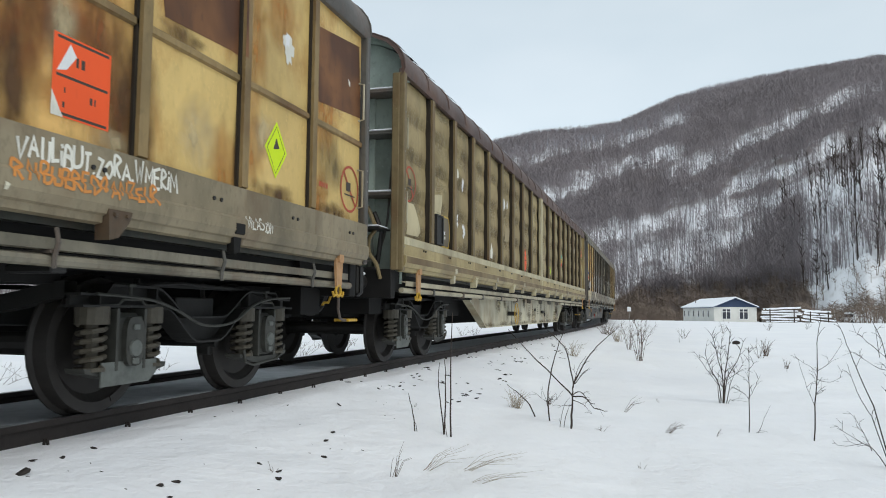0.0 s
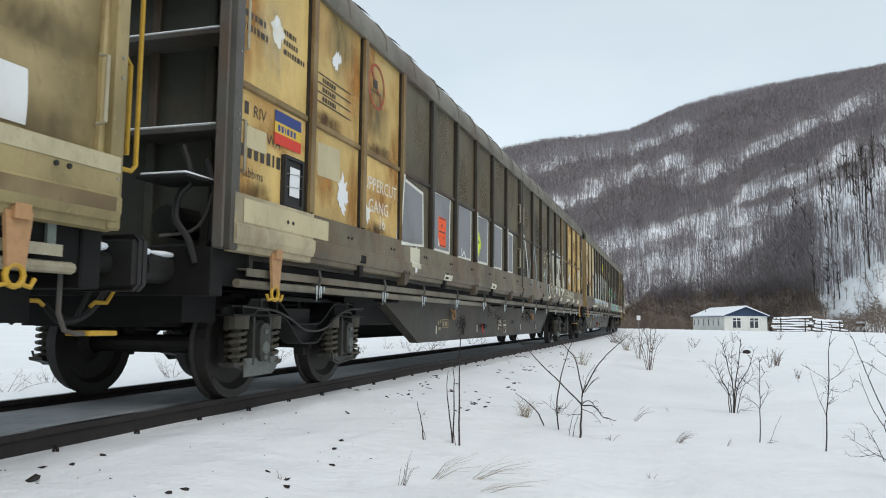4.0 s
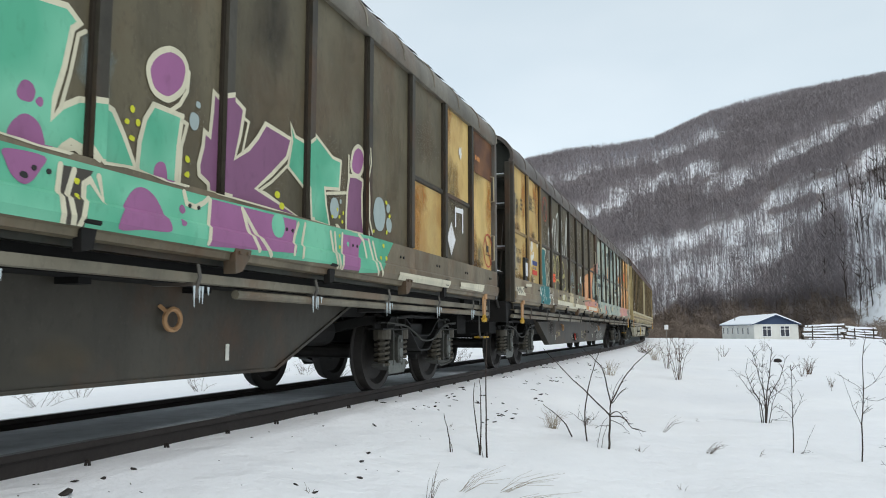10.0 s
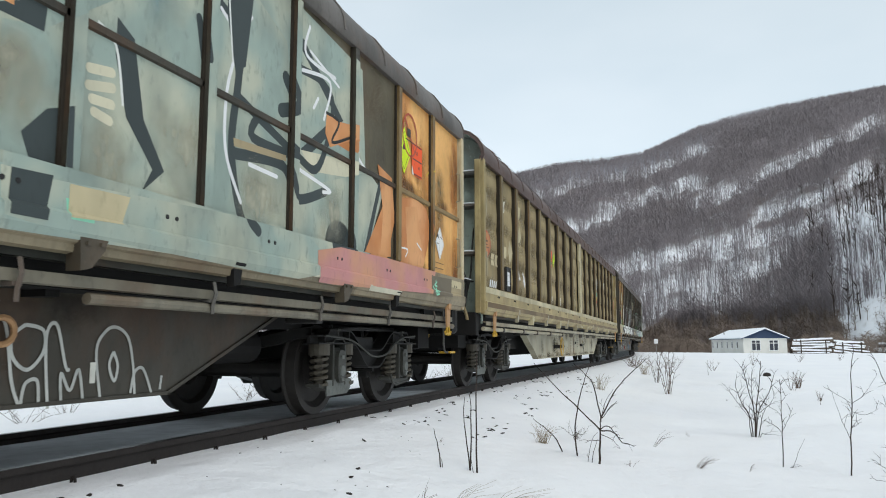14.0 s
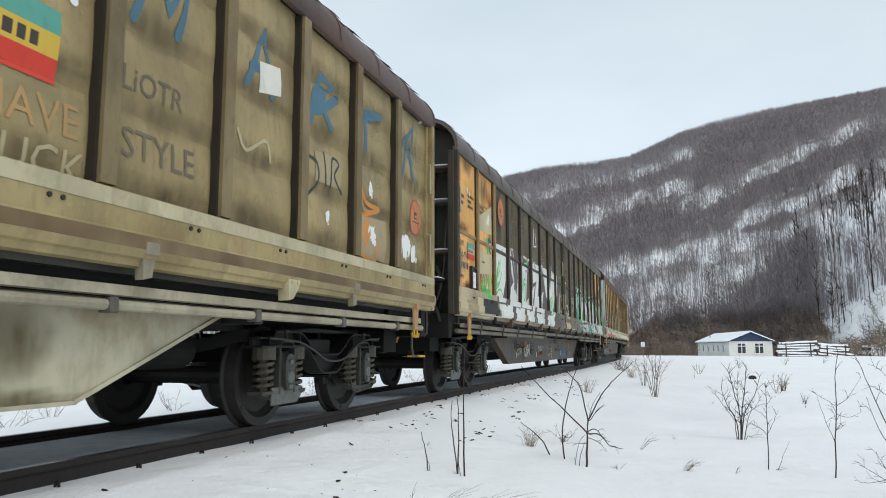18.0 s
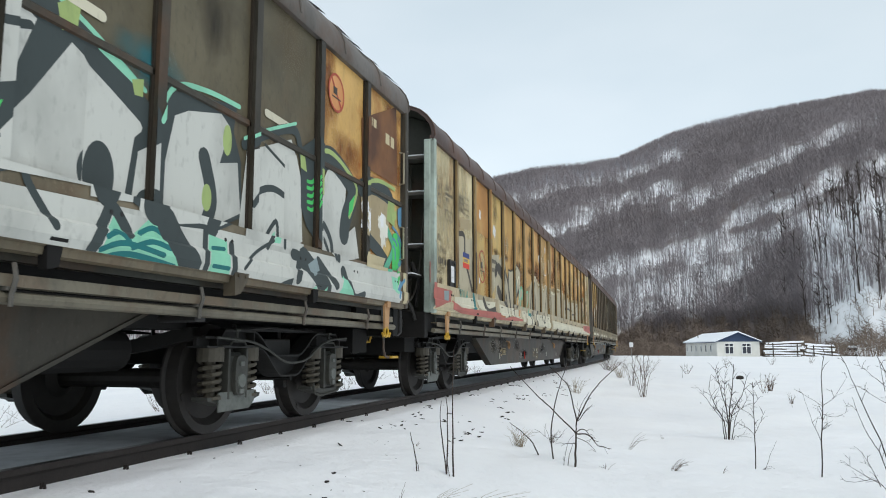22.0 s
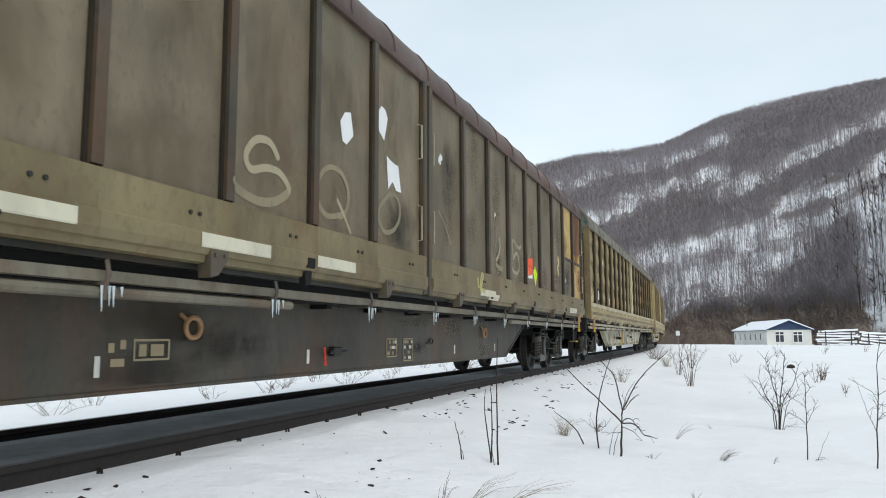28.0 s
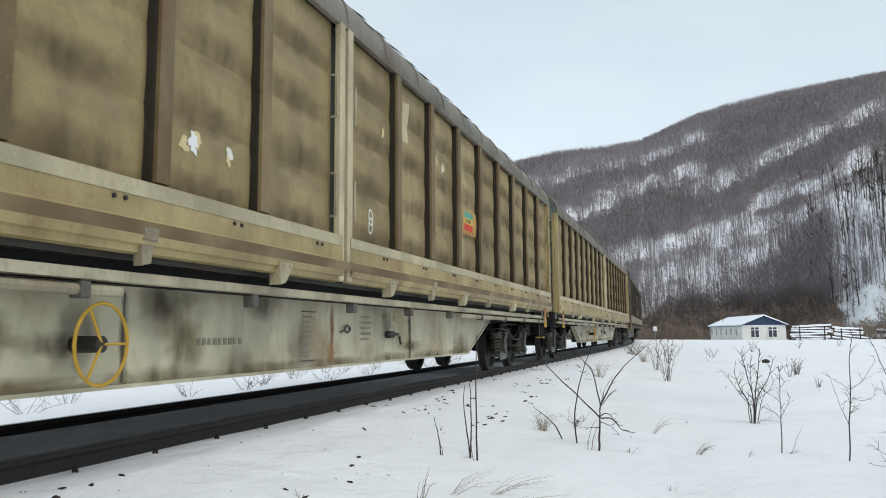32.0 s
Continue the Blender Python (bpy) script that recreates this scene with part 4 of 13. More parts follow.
shrub("bare_shrub", (2.59, 23.34), lean([(-0.08, 0, 0.58, 0.0072, 0.02, 8), (0.08, 0, 0.50, 0.0072, 0.02, 8), (0.24, 0.1, 0.58, 0.0072, 0.0, 8), (0.4, 0, 0.5, 0.0072, 0, 7), (-0.25, 0, 0.4, 0.0065, 0, 7)]), M["twig"], "low leafless shrub standing in the snow")
shrub("dry_stalk", (0.59, 34.5), lean([(0, 0, 0.64, 0.0086, 0.0, 0)]), M["twig"], STALK, "stalk")
shrub("dry_stalk", (2.55, 17.93), lean([(-0.04, 0, 0.27, 0.0050, 0.0, 1)]), M["twig"], STALK, "stalk")
for i, (x, y, k) in enumerate(((-0.9, 30.0, 0.8), (3.6, 52.0, 0.9), (7.5, 62.0, 0.8), (11.5, 70, 0.9), (0.9, 40.0, 0.6))):
    rr = random.Random(50 + i)
    shrub("bare_shrub", (x, y), [(rr.uniform(-0.4, 0.4), rr.uniform(-0.3, 0.3), k * rr.uniform(0.5, 1.0), 0.008, rr.uniform(-0.05, 0.05), 5) for _ in range(7)], M["twig"], BUSH)
bm = bmesh.new()
bmesh.ops.create_icosphere(bm, subdivisions=2, radius=0.13, matrix=Matrix.Diagonal((1.3, 1.0, 0.8, 1)))
tagged(part("boulder", bm, M["stone"], smooth=True), "dark rounded stone sticking out of the snow", "stone").matrix_basis = pose(2.97, 35.23, -0.58)
# low bushes on the far side of the line, seen below the wagons
for i in range(26):
    rr = random.Random(90 + i)
    x, y = -8.3 - rr.random() * 3.5, 5 + i * 1.25 + rr.uniform(-0.5, 0.5)
    shrub("low_bush", (x, y), [(rr.uniform(-0.5, 0.5), rr.uniform(-0.5, 0.5), rr.uniform(0.15, 0.45), 0.005, 0.05, 6) for _ in range(7)], M["twig"], "low leafless bush beyond the railway line", "shrub", "bushes beyond the line")


# ---- the freight wagons ----
# A wagon's own space: x to the camera's side, y back from its first axle, z up from the rail heads.
PITCH = 23.24
BODY0, BODY1, BODY_MID = -1.00, 21.10, 10.05
RIBS = [0.30 + 1.19 * k for k in range(8)] + [BODY1 - 1.30 - 1.19 * k for k in range(7, -1, -1)]
PANEL_X, RIB_X, SILL_X = 1.37, 1.43, 1.445
SILL_Z0, SILL_Z1, EAVE_Z = 1.24, 1.63, 3.71
PIVOTS = (1.0, 18.72)
EDGES = [BODY0 + 0.06] + RIBS[:8] + [BODY_MID - 0.09, BODY_MID + 0.09] + RIBS[8:] + [BODY1 - 0.06]
SPANS = [(EDGES[k] + (0.045 if k not in (0,) else 0.02), EDGES[k + 1] - 0.045) for k in range(9)] + [(EDGES[k] + 0.045, EDGES[k + 1] - (0.045 if k < 18 else 0.02)) for k in range(10, 19)]
ROOF = [(1.43, 3.69), (1.445, 3.74), (1.43, 3.87), (1.395, 3.96), (1.32, 4.06), (1.21, 4.15), (1.02, 4.23), (0.7, 4.30), (0.0, 4.36)]


def wave(z):
    """How far the ribbed sheets of the beige wagons stand out at a height: swelling bands between sharp creases."""
    k = ((z - SILL_Z1) / 0.52) % 1.0
    return 0.012 + 0.10 * k * (1 - k)


def flat_panel(length, z0, z1):
    def make(bm):
        # a slightly dished sheet
        n, m = 6, 4
        g = [[bm.verts.new((0.006 - 0.003 * math.sin(math.pi * i / n) * math.sin(math.pi * j / m), length * i / n, z0 + (z1 - z0) * j / m)) for j in range(m + 1)] for i in range(n + 1)]
        for i in range(n):
            for j in range(m):
                bm.faces.new((g[i][j], g[i + 1][j], g[i + 1][j + 1], g[i][j + 1]))
    return make


def ribbed_panel(length, z0, z1):
    def make(bm):
        zs = [z0 + (z1 - z0) * k / 80 for k in range(81)]
        ys = [0.0, 0.015, 0.055, 0.10, length - 0.10, length - 0.055, length - 0.015, length]
        swell = [0.0, 0.0, 0.6, 1.0, 1.0, 0.6, 0.0, 0.0]
        grid = [[bm.verts.new(((wave(z) - 0.012) * f - 0.038, y, z)) for z in zs] for y, f in zip(ys, swell)]
        for ga, gb in zip(grid, grid[1:]):
            for i in range(80):
                bm.faces.new((ga[i], gb[i], gb[i + 1], ga[i + 1]))
        for e in bm.edges:
            k = ((e.verts[0].co.z - SILL_Z1) / 0.52) % 1.0
            if abs(e.verts[0].co.z - e.verts[1].co.z) < 0.001 and (k > 0.99 or k < 0.01):
                e.smooth = False
    return make


def rib_shape(bm):
    along_y(bm, [(0, SILL_Z1), (0.06, SILL_Z1 + 0.02), (0.06, EAVE_Z - 0.03), (0, EAVE_Z)], -0.045, 0.045)


def wide_rib_shape(bm):
    along_y(bm, [(-0.04, SILL_Z1), (0.085, SILL_Z1 + 0.02), (0.085, EAVE_Z - 0.03), (-0.04, EAVE_Z)], -0.065, 0.065)


def door_edge_shape(bm):
    box(bm, 0, 0.075, -0.05, 0.05, SILL_Z0 - 0.04, EAVE_Z, 0.012)


def lip(z):
    """How far the sill stands out: a flat face above a rounded lip."""
    return float(np.interp(z, [1.25, 1.30, 1.385, 1.405], [0.082, 0.102, 0.102, 0.078]))


def sill_shape(length):
    def make(bm):
        along_y(bm, [(0.0, SILL_Z1 + 0.015), (lip(SILL_Z1), SILL_Z1)] + [(lip(z), z) for z in (1.405, 1.385, 1.30, 1.25)] + [(0.058, 1.24), (0.05, 1.20), (0.0, 1.19)], 0, length)
    return make


def wheelset_shape(bm):
    for s in (1, -1):
        out = [(0.07, 0.0), (0.07, 0.10), (0.055, 0.12), (0.015, 0.19), (0.01, 0.33), (0.05, 0.375), (0.065, 0.385), (0.065, 0.455), (-0.035, 0.462), (-0.05, 0.488), (-0.068, 0.488), (-0.07, 0.385), (-0.02, 0.34), (-0.02, 0.18), (-0.08, 0.10)]
        lathe_x(bm, [(s * x, r) for x, r in (out if s > 0 else out[::-1])], (s * 0.75, 0, 0), 36)
    lathe_x(bm, [(-0.75, 0.085), (0.75, 0.085)], (0, 0, 0), 12)
    # balance marks on the rims
    box(bm, 0.81, 0.822, -0.03, 0.03, 0.40, 0.44)
    box(bm, 0.81, 0.822, -0.03, 0.03, -0.42, -0.38)


def bogie_foot(y):
    """Lower edge of the bogie's side frame: a smooth dip between the axles."""
    k = min(max((abs(y) - 0.12) / 0.46, 0.0), 1.0)
    return 0.465 + 0.265 * k * k * (3 - 2 * k)


def bogie_top(y):
    """Upper edge: it follows the dip and rises over the axle boxes."""
    k = min(max((abs(y) - 0.20) / 0.45, 0.0), 1.0)
    return 0.635 + 0.215 * k * k * (3 - 2 * k) - (0.06 if abs(y) > 1.12 else 0.0)


def side_frame_shape(bm):
    # a web plate between a curved flange along its foot and one on top
    ys = [-1.36 + 2.72 * k / 48 for k in range(49)]
    for y0, y1 in zip(ys, ys[1:]):
        z0, z1, t0, t1 = bogie_foot(y0), bogie_foot(y1), bogie_top(y0), bogie_top(y1)
        along_x(bm, [(y0, z0), (y1, z1), (y1, t1), (y0, t0)], 0.955, 0.985)
        along_x(bm, [(y0, z0 - 0.016), (y1, z1 - 0.016), (y1, z1), (y0, z0)], 0.90, 1.085)
        along_x(bm, [(y0, t0), (y1, t1), (y1, t1 + 0.016), (y0, t0 + 0.016)], 0.91, 1.065)
    bmesh.ops.remove_doubles(bm, verts=bm.verts, dist=0.0005)
    for y in (-1.18, -0.62, 0.62, 1.18):
        box(bm, 0.985, 1.06, y - 0.008, y + 0.008, bogie_foot(y), bogie_top(y))


def bogie_frame_shape(bm):
    # the bolster between the side frames
    box(bm, -0.953, 0.953, -0.25, 0.25, 0.56, 0.80, 0.01)


def end_beam_shape(bm):
    """A cross beam that sags between the side frames."""
    n = 16
    for a, b in zip(range(n), range(1, n + 1)):
        xs = [-0.95 + 1.9 * q / n for q in (a, b)]
        zs = [0.65 + 0.12 * min(1.0, (abs(x) / 0.85) ** 2) for x in xs]
        v = [bm.verts.new(p) for x, z in zip(xs, zs) for p in ((x, -0.05, z), (x, 0.05, z), (x, 0.05, z + 0.11), (x, -0.05, z + 0.11))]
        for q in range(4):
            bm.faces.new((v[q], v[(q + 1) % 4], v[4 + (q + 1) % 4], v[4 + q]))
    bmesh.ops.remove_doubles(bm, verts=bm.verts, dist=0.0005)


def axle_box_shape(bm):
    # housing with side guides, and the saddle that carries the springs
    box(bm, -0.11, 0.05, -0.115, 0.115, -0.17, 0.22, 0.02)
    for a in (-0.135, 0.135):
        box(bm, -0.05, 0.085, a - 0.014, a + 0.014, -0.16, 0.25, 0.004)
    along_x(bm, [(-0.40, -0.13), (-0.39, -0.16), (-0.15, -0.215), (0.15, -0.215), (0.39, -0.16), (0.40, -0.13), (0.14, -0.165), (-0.14, -0.165)], -0.09, 0.06)
    # the arched strap above the box, with its bolt
    tube(bm, [(0.075, -0.30, 0.262), (0.075, -0.13, 0.27), (0.075, -0.09, 0.31), (0.075, 0.09, 0.31), (0.075, 0.13, 0.27), (0.075, 0.34, 0.268)], 0.010, 6)
    tube(bm, [(0.06, 0.0, 0.30), (0.06, 0.0, 0.40)], 0.012, 6)
    box(bm, 0.04, 0.08, -0.035, 0.035, 0.395, 0.415, 0.004)


def spring_shape(bm):
    # four visible coils under a cup
    pts = [(0.082 * math.cos(k * 0.7854), 0.082 * math.sin(k * 0.7854), -0.14 + k * 0.0075) for k in range(38)]
    tube(bm, pts, 0.0185, 6)
    tube(bm, [(0, 0, -0.16), (0, 0, 0.16)], 0.045, 8)
    for z0, z1, r in ((-0.165, -0.14, 0.10), (0.135, 0.25, 0.108)):
        tube(bm, [(0, 0, z0), (0, 0, z1)], r, 14)


def brake_shape(bm):
    box(bm, -0.06, 0.06, -0.05, 0.02, -0.16, 0.16, 0.01)
    tube(bm, [(0, -0.03, 0.1), (0, -0.09, 0.45)], 0.02, 6)


def add_bogie(wagon, y):
    bogie = piece("bogie", "bogie", bogie_frame_shape, M["bogie"], wagon, (0, y, 0), "black iron two-axle bogie frame")
    for t in (0, 180):
        piece("side_frame", "side_frame", side_frame_shape, M["bogie"], bogie, turn=t)
    for y in (-1.28, 1.28):
        piece("end_beam", "end_beam", end_beam_shape, M["bogie"], bogie, (0, y * 1.03, 0))
    for y in (-0.38, 0.38):
        piece("brake_beam", "brake_beam", lambda bm: tube(bm, [(-0.9, 0, 0.42), (0.9, 0, 0.42)], 0.03, 6), M["bogie"], bogie, (0, y, 0))
    wheels = []
    for dy in (-0.9, 0.9):
        w = piece("wheelset", "wheelset", wheelset_shape, M["wheel"], bogie, (0, dy, 0.46), "worn steel wheels on an axle", smooth=False)
        wheels.append((w, dy))
        for s in (1, -1):
            t = 0 if s > 0 else 180
            piece("axle_box", "axle_box", axle_box_shape, M["bogie_grey"], bogie, (s * 1.00, dy, 0.46), turn=t)
            piece("box_cover", "box_cover", lambda bm: (along_x(bm, [(0.088 * math.copysign(abs(math.cos(q * 0.2618)) ** 0.55, math.cos(q * 0.2618)), 0.03 + 0.165 * math.copysign(abs(math.sin(q * 0.2618)) ** 0.7, math.sin(q * 0.2618))) for q in range(24)], 0.05, 0.115),
                                                        box(bm, 0.05, 0.075, -0.125, 0.125, -0.14, 0.20, 0.012)), M["bogie_grey"], bogie, (s * 1.00, dy, 0.46), "dark iron axle box cover", turn=t)
            piece("end_cap", "end_cap", lambda bm: (lathe_x(bm, [(0.115, 0.060), (0.128, 0.055), (0.128, 0.001)], (0, 0, -0.015), 18), [box(bm, 0.112, 0.130, -0.030, 0.030, z - 0.020, z + 0.020, 0.005) for z in (-0.10, 0.125)]),
                  M["cover_grey"], bogie, (s * 1.00, dy, 0.46), "dusty grey axle end cap with bolted lugs", turn=t)
            if (dy < 0) == (s > 0):
                piece("guard_plate", "guard_plate", lambda bm: along_x(bm, [(-0.27, -0.10), (0.27, -0.10), (0.27, -0.19), (0.19, -0.25), (-0.27, -0.255)], 0.068, 0.080), M["cover_grey"], bogie, (s * 1.00, dy, 0.46), "dusty grey guard plate below the axle box", turn=t)
            else:
                piece("guard_strap", "guard_strap", lambda bm: tube(bm, [(0.07, -0.36, -0.10), (0.07, -0.33, -0.20), (0.07, -0.20, -0.235), (0.07, 0.22, -0.20), (0.07, 0.33, -0.13), (0.07, 0.35, -0.08)], 0.011, 6), M["bogie_grey"], bogie, (s * 1.00, dy, 0.46), "bent iron strap below the axle box", turn=t)
            for k in (-0.27, 0.27):
                piece("spring", "spring", spring_shape, M["spring"], bogie, (s * 0.99, dy + k, 0.47), turn=t)
            piece("brake_block", "brake", brake_shape, M["black"], bogie, (s * 0.75, dy + (0.54 if dy < 0 else -0.44), 0.48))
    # brake pipe that sags along the side frame, and the rigging rod inside
    for t in (0, 180):
        piece("brake_pipe", "brake_pipe", lambda bm: tube(bm, smooth_path([(1.09, -1.25, 0.80), (1.10, -0.75, 0.77), (1.10, -0.45, 0.70), (1.10, -0.1, 0.585), (1.10, 0.3, 0.60), (1.10, 0.62, 0.74), (1.10, 0.9, 0.80), (1.09, 1.3, 0.82)]), 0.011, 6), M["bogie_grey"], bogie, turn=t)
        piece("upper_rail", "upper_rail", lambda bm: (box(bm, 0.93, 0.97, -0.95, 0.95, 0.865, 0.885), tube(bm, [(1.0, -1.0, 0.86), (1.0, -0.25, 0.90), (1.0, 0.6, 0.88), (1.0, 1.3, 0.80)], 0.014, 6)), M["bogie"], bogie, turn=t)
    return wheels


MOVING = []      # wagons with their wheelsets
SHEETS = {}      # the colours of their sheets


class Paint:
    """Colour laid on a wagon's side, over sheets, ribs and sill alike. Points are (y, z) in the wagon's space."""

    def __init__(self, wagon, ribbed=False):
        self.wagon, self.ribbed, self.parts, self.tag, self.held = wagon, ribbed, {}, 0, False
        cuts = []
        for k in RIBS:
            cuts += [k - 0.046, k + 0.046]
        self.ycuts = sorted(cuts + [BODY_MID - 0.14, BODY_MID - 0.04, BODY_MID + 0.04, BODY_MID + 0.14])
        self.zcuts = [1.25, 1.30, 1.385, 1.405, SILL_Z1] + ([SILL_Z1 + 0.052 * k for k in range(1, 40)] if ribbed else [])
        self.calls = 0

    def step(self, k=1.0):
        self.calls += k
        if not self.held:
            self.tag += 1

    def hold(self, on):
        """Keep what follows in one part."""
        self.tag, self.held = self.tag + 1, on

    def depth(self, y, z):
        if z < 1.25:
            return None
        if z < SILL_Z1:
            return PANEL_X + lip(z)
        if min(abs(y - k) for k in RIBS) < 0.046:
            return RIB_X
        if 0.04 < abs(y - BODY_MID) < 0.14:
            return PANEL_X + 0.075
        return PANEL_X + (0.006 if not self.ribbed else wave(z) - 0.05)

    def clip(self, poly, axis, lo, hi):
        for sign, lim in ((1, lo), (-1, hi)):
            out = []
            for k in range(len(poly)):
                a, b = poly[k - 1], poly[k]
                da, db = sign * (a[axis] - lim), sign * (b[axis] - lim)
                if (da >= 0) != (db >= 0):
                    t = da / (da - db)
                    out.append((a[0] + t * (b[0] - a[0]), a[1] + t * (b[1] - a[1])))
                if db >= 0:
                    out.append(b)
            poly = out
            if len(poly) < 3:
                return []
        return poly

    def face(self, poly, material, layer, name):
        ya, yb = min(p[0] for p in poly), max(p[0] for p in poly)
        za, zb = min(p[1] for p in poly), max(p[1] for p in poly)
        ys = [ya] + [c for c in self.ycuts if ya < c < yb] + [yb]
        zs = [za] + [c for c in self.zcuts if za < c < zb] + [zb]
        verts, faces, mats, slots = self.parts.setdefault((name, self.tag), ([], [], [], []))
        if material not in slots:
            slots.append(material)
        for y0, y1 in zip(ys, ys[1:]):
            strip = self.clip(poly, 0, y0, y1) if len(ys) > 2 else poly
            if not strip:
                continue
            for z0, z1 in zip(zs, zs[1:]):
                q = self.clip(strip, 1, z0, z1) if len(zs) > 2 else strip
                if len(q) < 3:
                    continue
                d = self.depth((y0 + y1) / 2, (z0 + z1) / 2)
                if d is None:
                    continue
                lift = 0.0014 + 0.00003 * self.calls + 0.000005 * (len(faces) % 5)
                n = len(verts)
                if z1 <= SILL_Z1 + 0.001:
                    verts.extend((PANEL_X + lip(z) + lift, y, z) for y, z in q)
                    faces.append(tuple(range(n, n + len(q))))
                    mats.append(slots.index(material))
                    continue
                if self.ribbed and z0 >= SILL_Z1 - 0.001 and d < RIB_X:
                    verts.extend((PANEL_X + wave(min(max(z, SILL_Z1 + 0.001), EAVE_Z - 0.001)) - 0.05 + lift + 0.002, y, z) for y, z in q)
                else:
                    verts.extend((d + lift, y, z) for y, z in q)
                faces.append(tuple(range(n, n + len(q))))
                mats.append(slots.index(material))

    def fill(self, pts, material, layer=0, name="graffiti"):
        self.step()
        tris = tessellate([[Vector((y, z, 0)) for y, z in pts]])
        for t in tris:
            p = [pts[k] for k in t]
            if (p[1][0] - p[0][0]) * (p[2][1] - p[0][1]) - (p[1][1] - p[0][1]) * (p[2][0] - p[0][0]) < 0:
                p = p[::-1]
            self.face(p, material, layer, name)

    def rect(self, y0, y1, z0, z1, material, layer=0, name="graffiti"):
        self.step(0.3)
        self.face([(y0, z0), (y1, z0), (y1, z1), (y0, z1)], material, layer, name)

    def stroke(self, pts, w, material, layer=0, name="graffiti", round_ends=True):
        """A band of one width along points, mitred at the bends, with round ends."""
        self.step()
        n = len(pts)
        closed = n > 3 and math.dist(pts[0], pts[-1]) < 1e-6
        left, right = [], []
        for i, (y, z) in enumerate(pts):
            a = pts[i - 1] if i > 0 else (pts[-2] if closed else pts[0])
            b = pts[i + 1] if i < n - 1 else (pts[1] if closed else pts[-1])
            ny, nz = 0.0, 0.0
            dirs = [(q[0] - p[0], q[1] - p[1]) for p, q in ((a, (y, z)), ((y, z), b)) if math.dist(p, q) > 1e-6]
            for dy, dz in dirs:
                k = math.hypot(dy, dz)
                ny, nz = ny - dz / k, nz + dy / k
            k = math.hypot(ny, nz) or 1.0
            grow = min(1.5, 2.0 / max(k, 0.8)) if len(dirs) == 2 else 1.0
            ny, nz = ny / k * w / 2 * grow, nz / k * w / 2 * grow
            left.append((y + ny, z + nz))
            right.append((y - ny, z - nz))
        for i in range(n - 1):
            self.face([right[i], right[i + 1], left[i + 1], left[i]], material, layer, name)
        if round_ends and not closed and w > 0.02:
            for p, q, l, r in ((pts[0], pts[1], left[0], right[0]), (pts[-1], pts[-2], right[-1], left[-1])):
                a0 = math.atan2(l[1] - p[1], l[0] - p[0])
                self.face([(p[0] + w / 2 * math.cos(a0 + k * math.pi / 5), p[1] + w / 2 * math.sin(a0 + k * math.pi / 5)) for k in range(6)], material, layer, name)

    def letter(self, pts, fill, edge, w):
        """A rounded, filled shape with an outline."""
        loop = self.rounded(pts)
        self.hold(True)
        self.fill(loop, fill)
        self.stroke(loop + [loop[0]], w, edge)
        self.hold(False)

    def rounded(self, pts):
        loop = smooth_line([pts[-1]] + pts + pts[:2], 4)[4:-4]
        loop = [p for i, p in enumerate(loop) if i == 0 or math.dist(p, loop[i - 1]) > 1e-4]
        return loop[:-1] if math.dist(loop[0], loop[-1]) < 1e-4 else loop

    def blob(self, pts, material):
        self.fill(self.rounded(pts), material)

    def block(self, pts, fills, edge, w, rounded=False):
        """A shape with an outline, filled with one colour or with bands [(upper height, colour), ...] from below."""
        self.step()
        pts = self.rounded(pts) if rounded else pts
        self.hold(True)
        for t in tessellate([[Vector((y, z, 0)) for y, z in pts]]):
            q = [pts[k] for k in t]
            if (q[1][0] - q[0][0]) * (q[2][1] - q[0][1]) - (q[1][1] - q[0][1]) * (q[2][0] - q[0][0]) < 0:
                q = q[::-1]
            low = 0.0
            for high, colour in fills if isinstance(fills, list) else [(9.0, fills)]:
                band = self.clip(q, 1, low, high)
                if band:
                    self.face(band, colour, 0, "graffiti")
                low = high
        self.stroke(pts + [pts[0]], w, edge)
        self.hold(False)

    def curve(self, pts, w, material, layer=0, name="graffiti"):
        self.stroke(smooth_line(pts), w, material, layer, name)

    def disc(self, y, z, ry, rz, material, layer=0, name="graffiti", n=24):
        self.step()
        self.face([(y + ry * math.cos(2 * math.pi * k / n), z + rz * math.sin(2 * math.pi * k / n)) for k in range(n)], material, layer, name)

    def ring(self, y, z, ry, rz, w, material, layer=0, name="marking", n=28):
        p = [(y + ry * math.cos(2 * math.pi * k / n), z + rz * math.sin(2 * math.pi * k / n)) for k in range(n + 1)]
        self.stroke(p, w, material, layer, name, False)

    def words(self, text, y, z, size, material, layer=0, name="marking", stretch=1.0, slope=0.0):
        """Lettering with its lower left corner at (y, z)."""
        self.step()
        for tri in glyphs(text):
            self.face([(y + p[0] * size * stretch, z + p[1] * size + p[0] * size * slope) for p in tri], material, layer, name)

    def bars(self, y, z, widths, size, material, layer=0, name="marking"):
        """Unreadable writing: a row of short bars."""
        for w in widths if not self.held else list(widths):
            self.rect(y, y + w * size, z, z + size, material, layer, name)
            y += w * size + size * 0.35

    def girder(self, pts, w, material, x=0.927):
        """A sprayed line on the girder below the doors."""
        pts = smooth_line(pts)
        verts, faces = [], []
        for i, (y, z) in enumerate(pts):
            a, c = pts[max(i - 1, 0)], pts[min(i + 1, len(pts) - 1)]
            dy, dz = c[0] - a[0], c[1] - a[1]
            n = math.hypot(dy, dz) or 1.0
            verts += [(x, y - dz / n * w / 2, z + dy / n * w / 2), (x, y + dz / n * w / 2, z - dy / n * w / 2)]
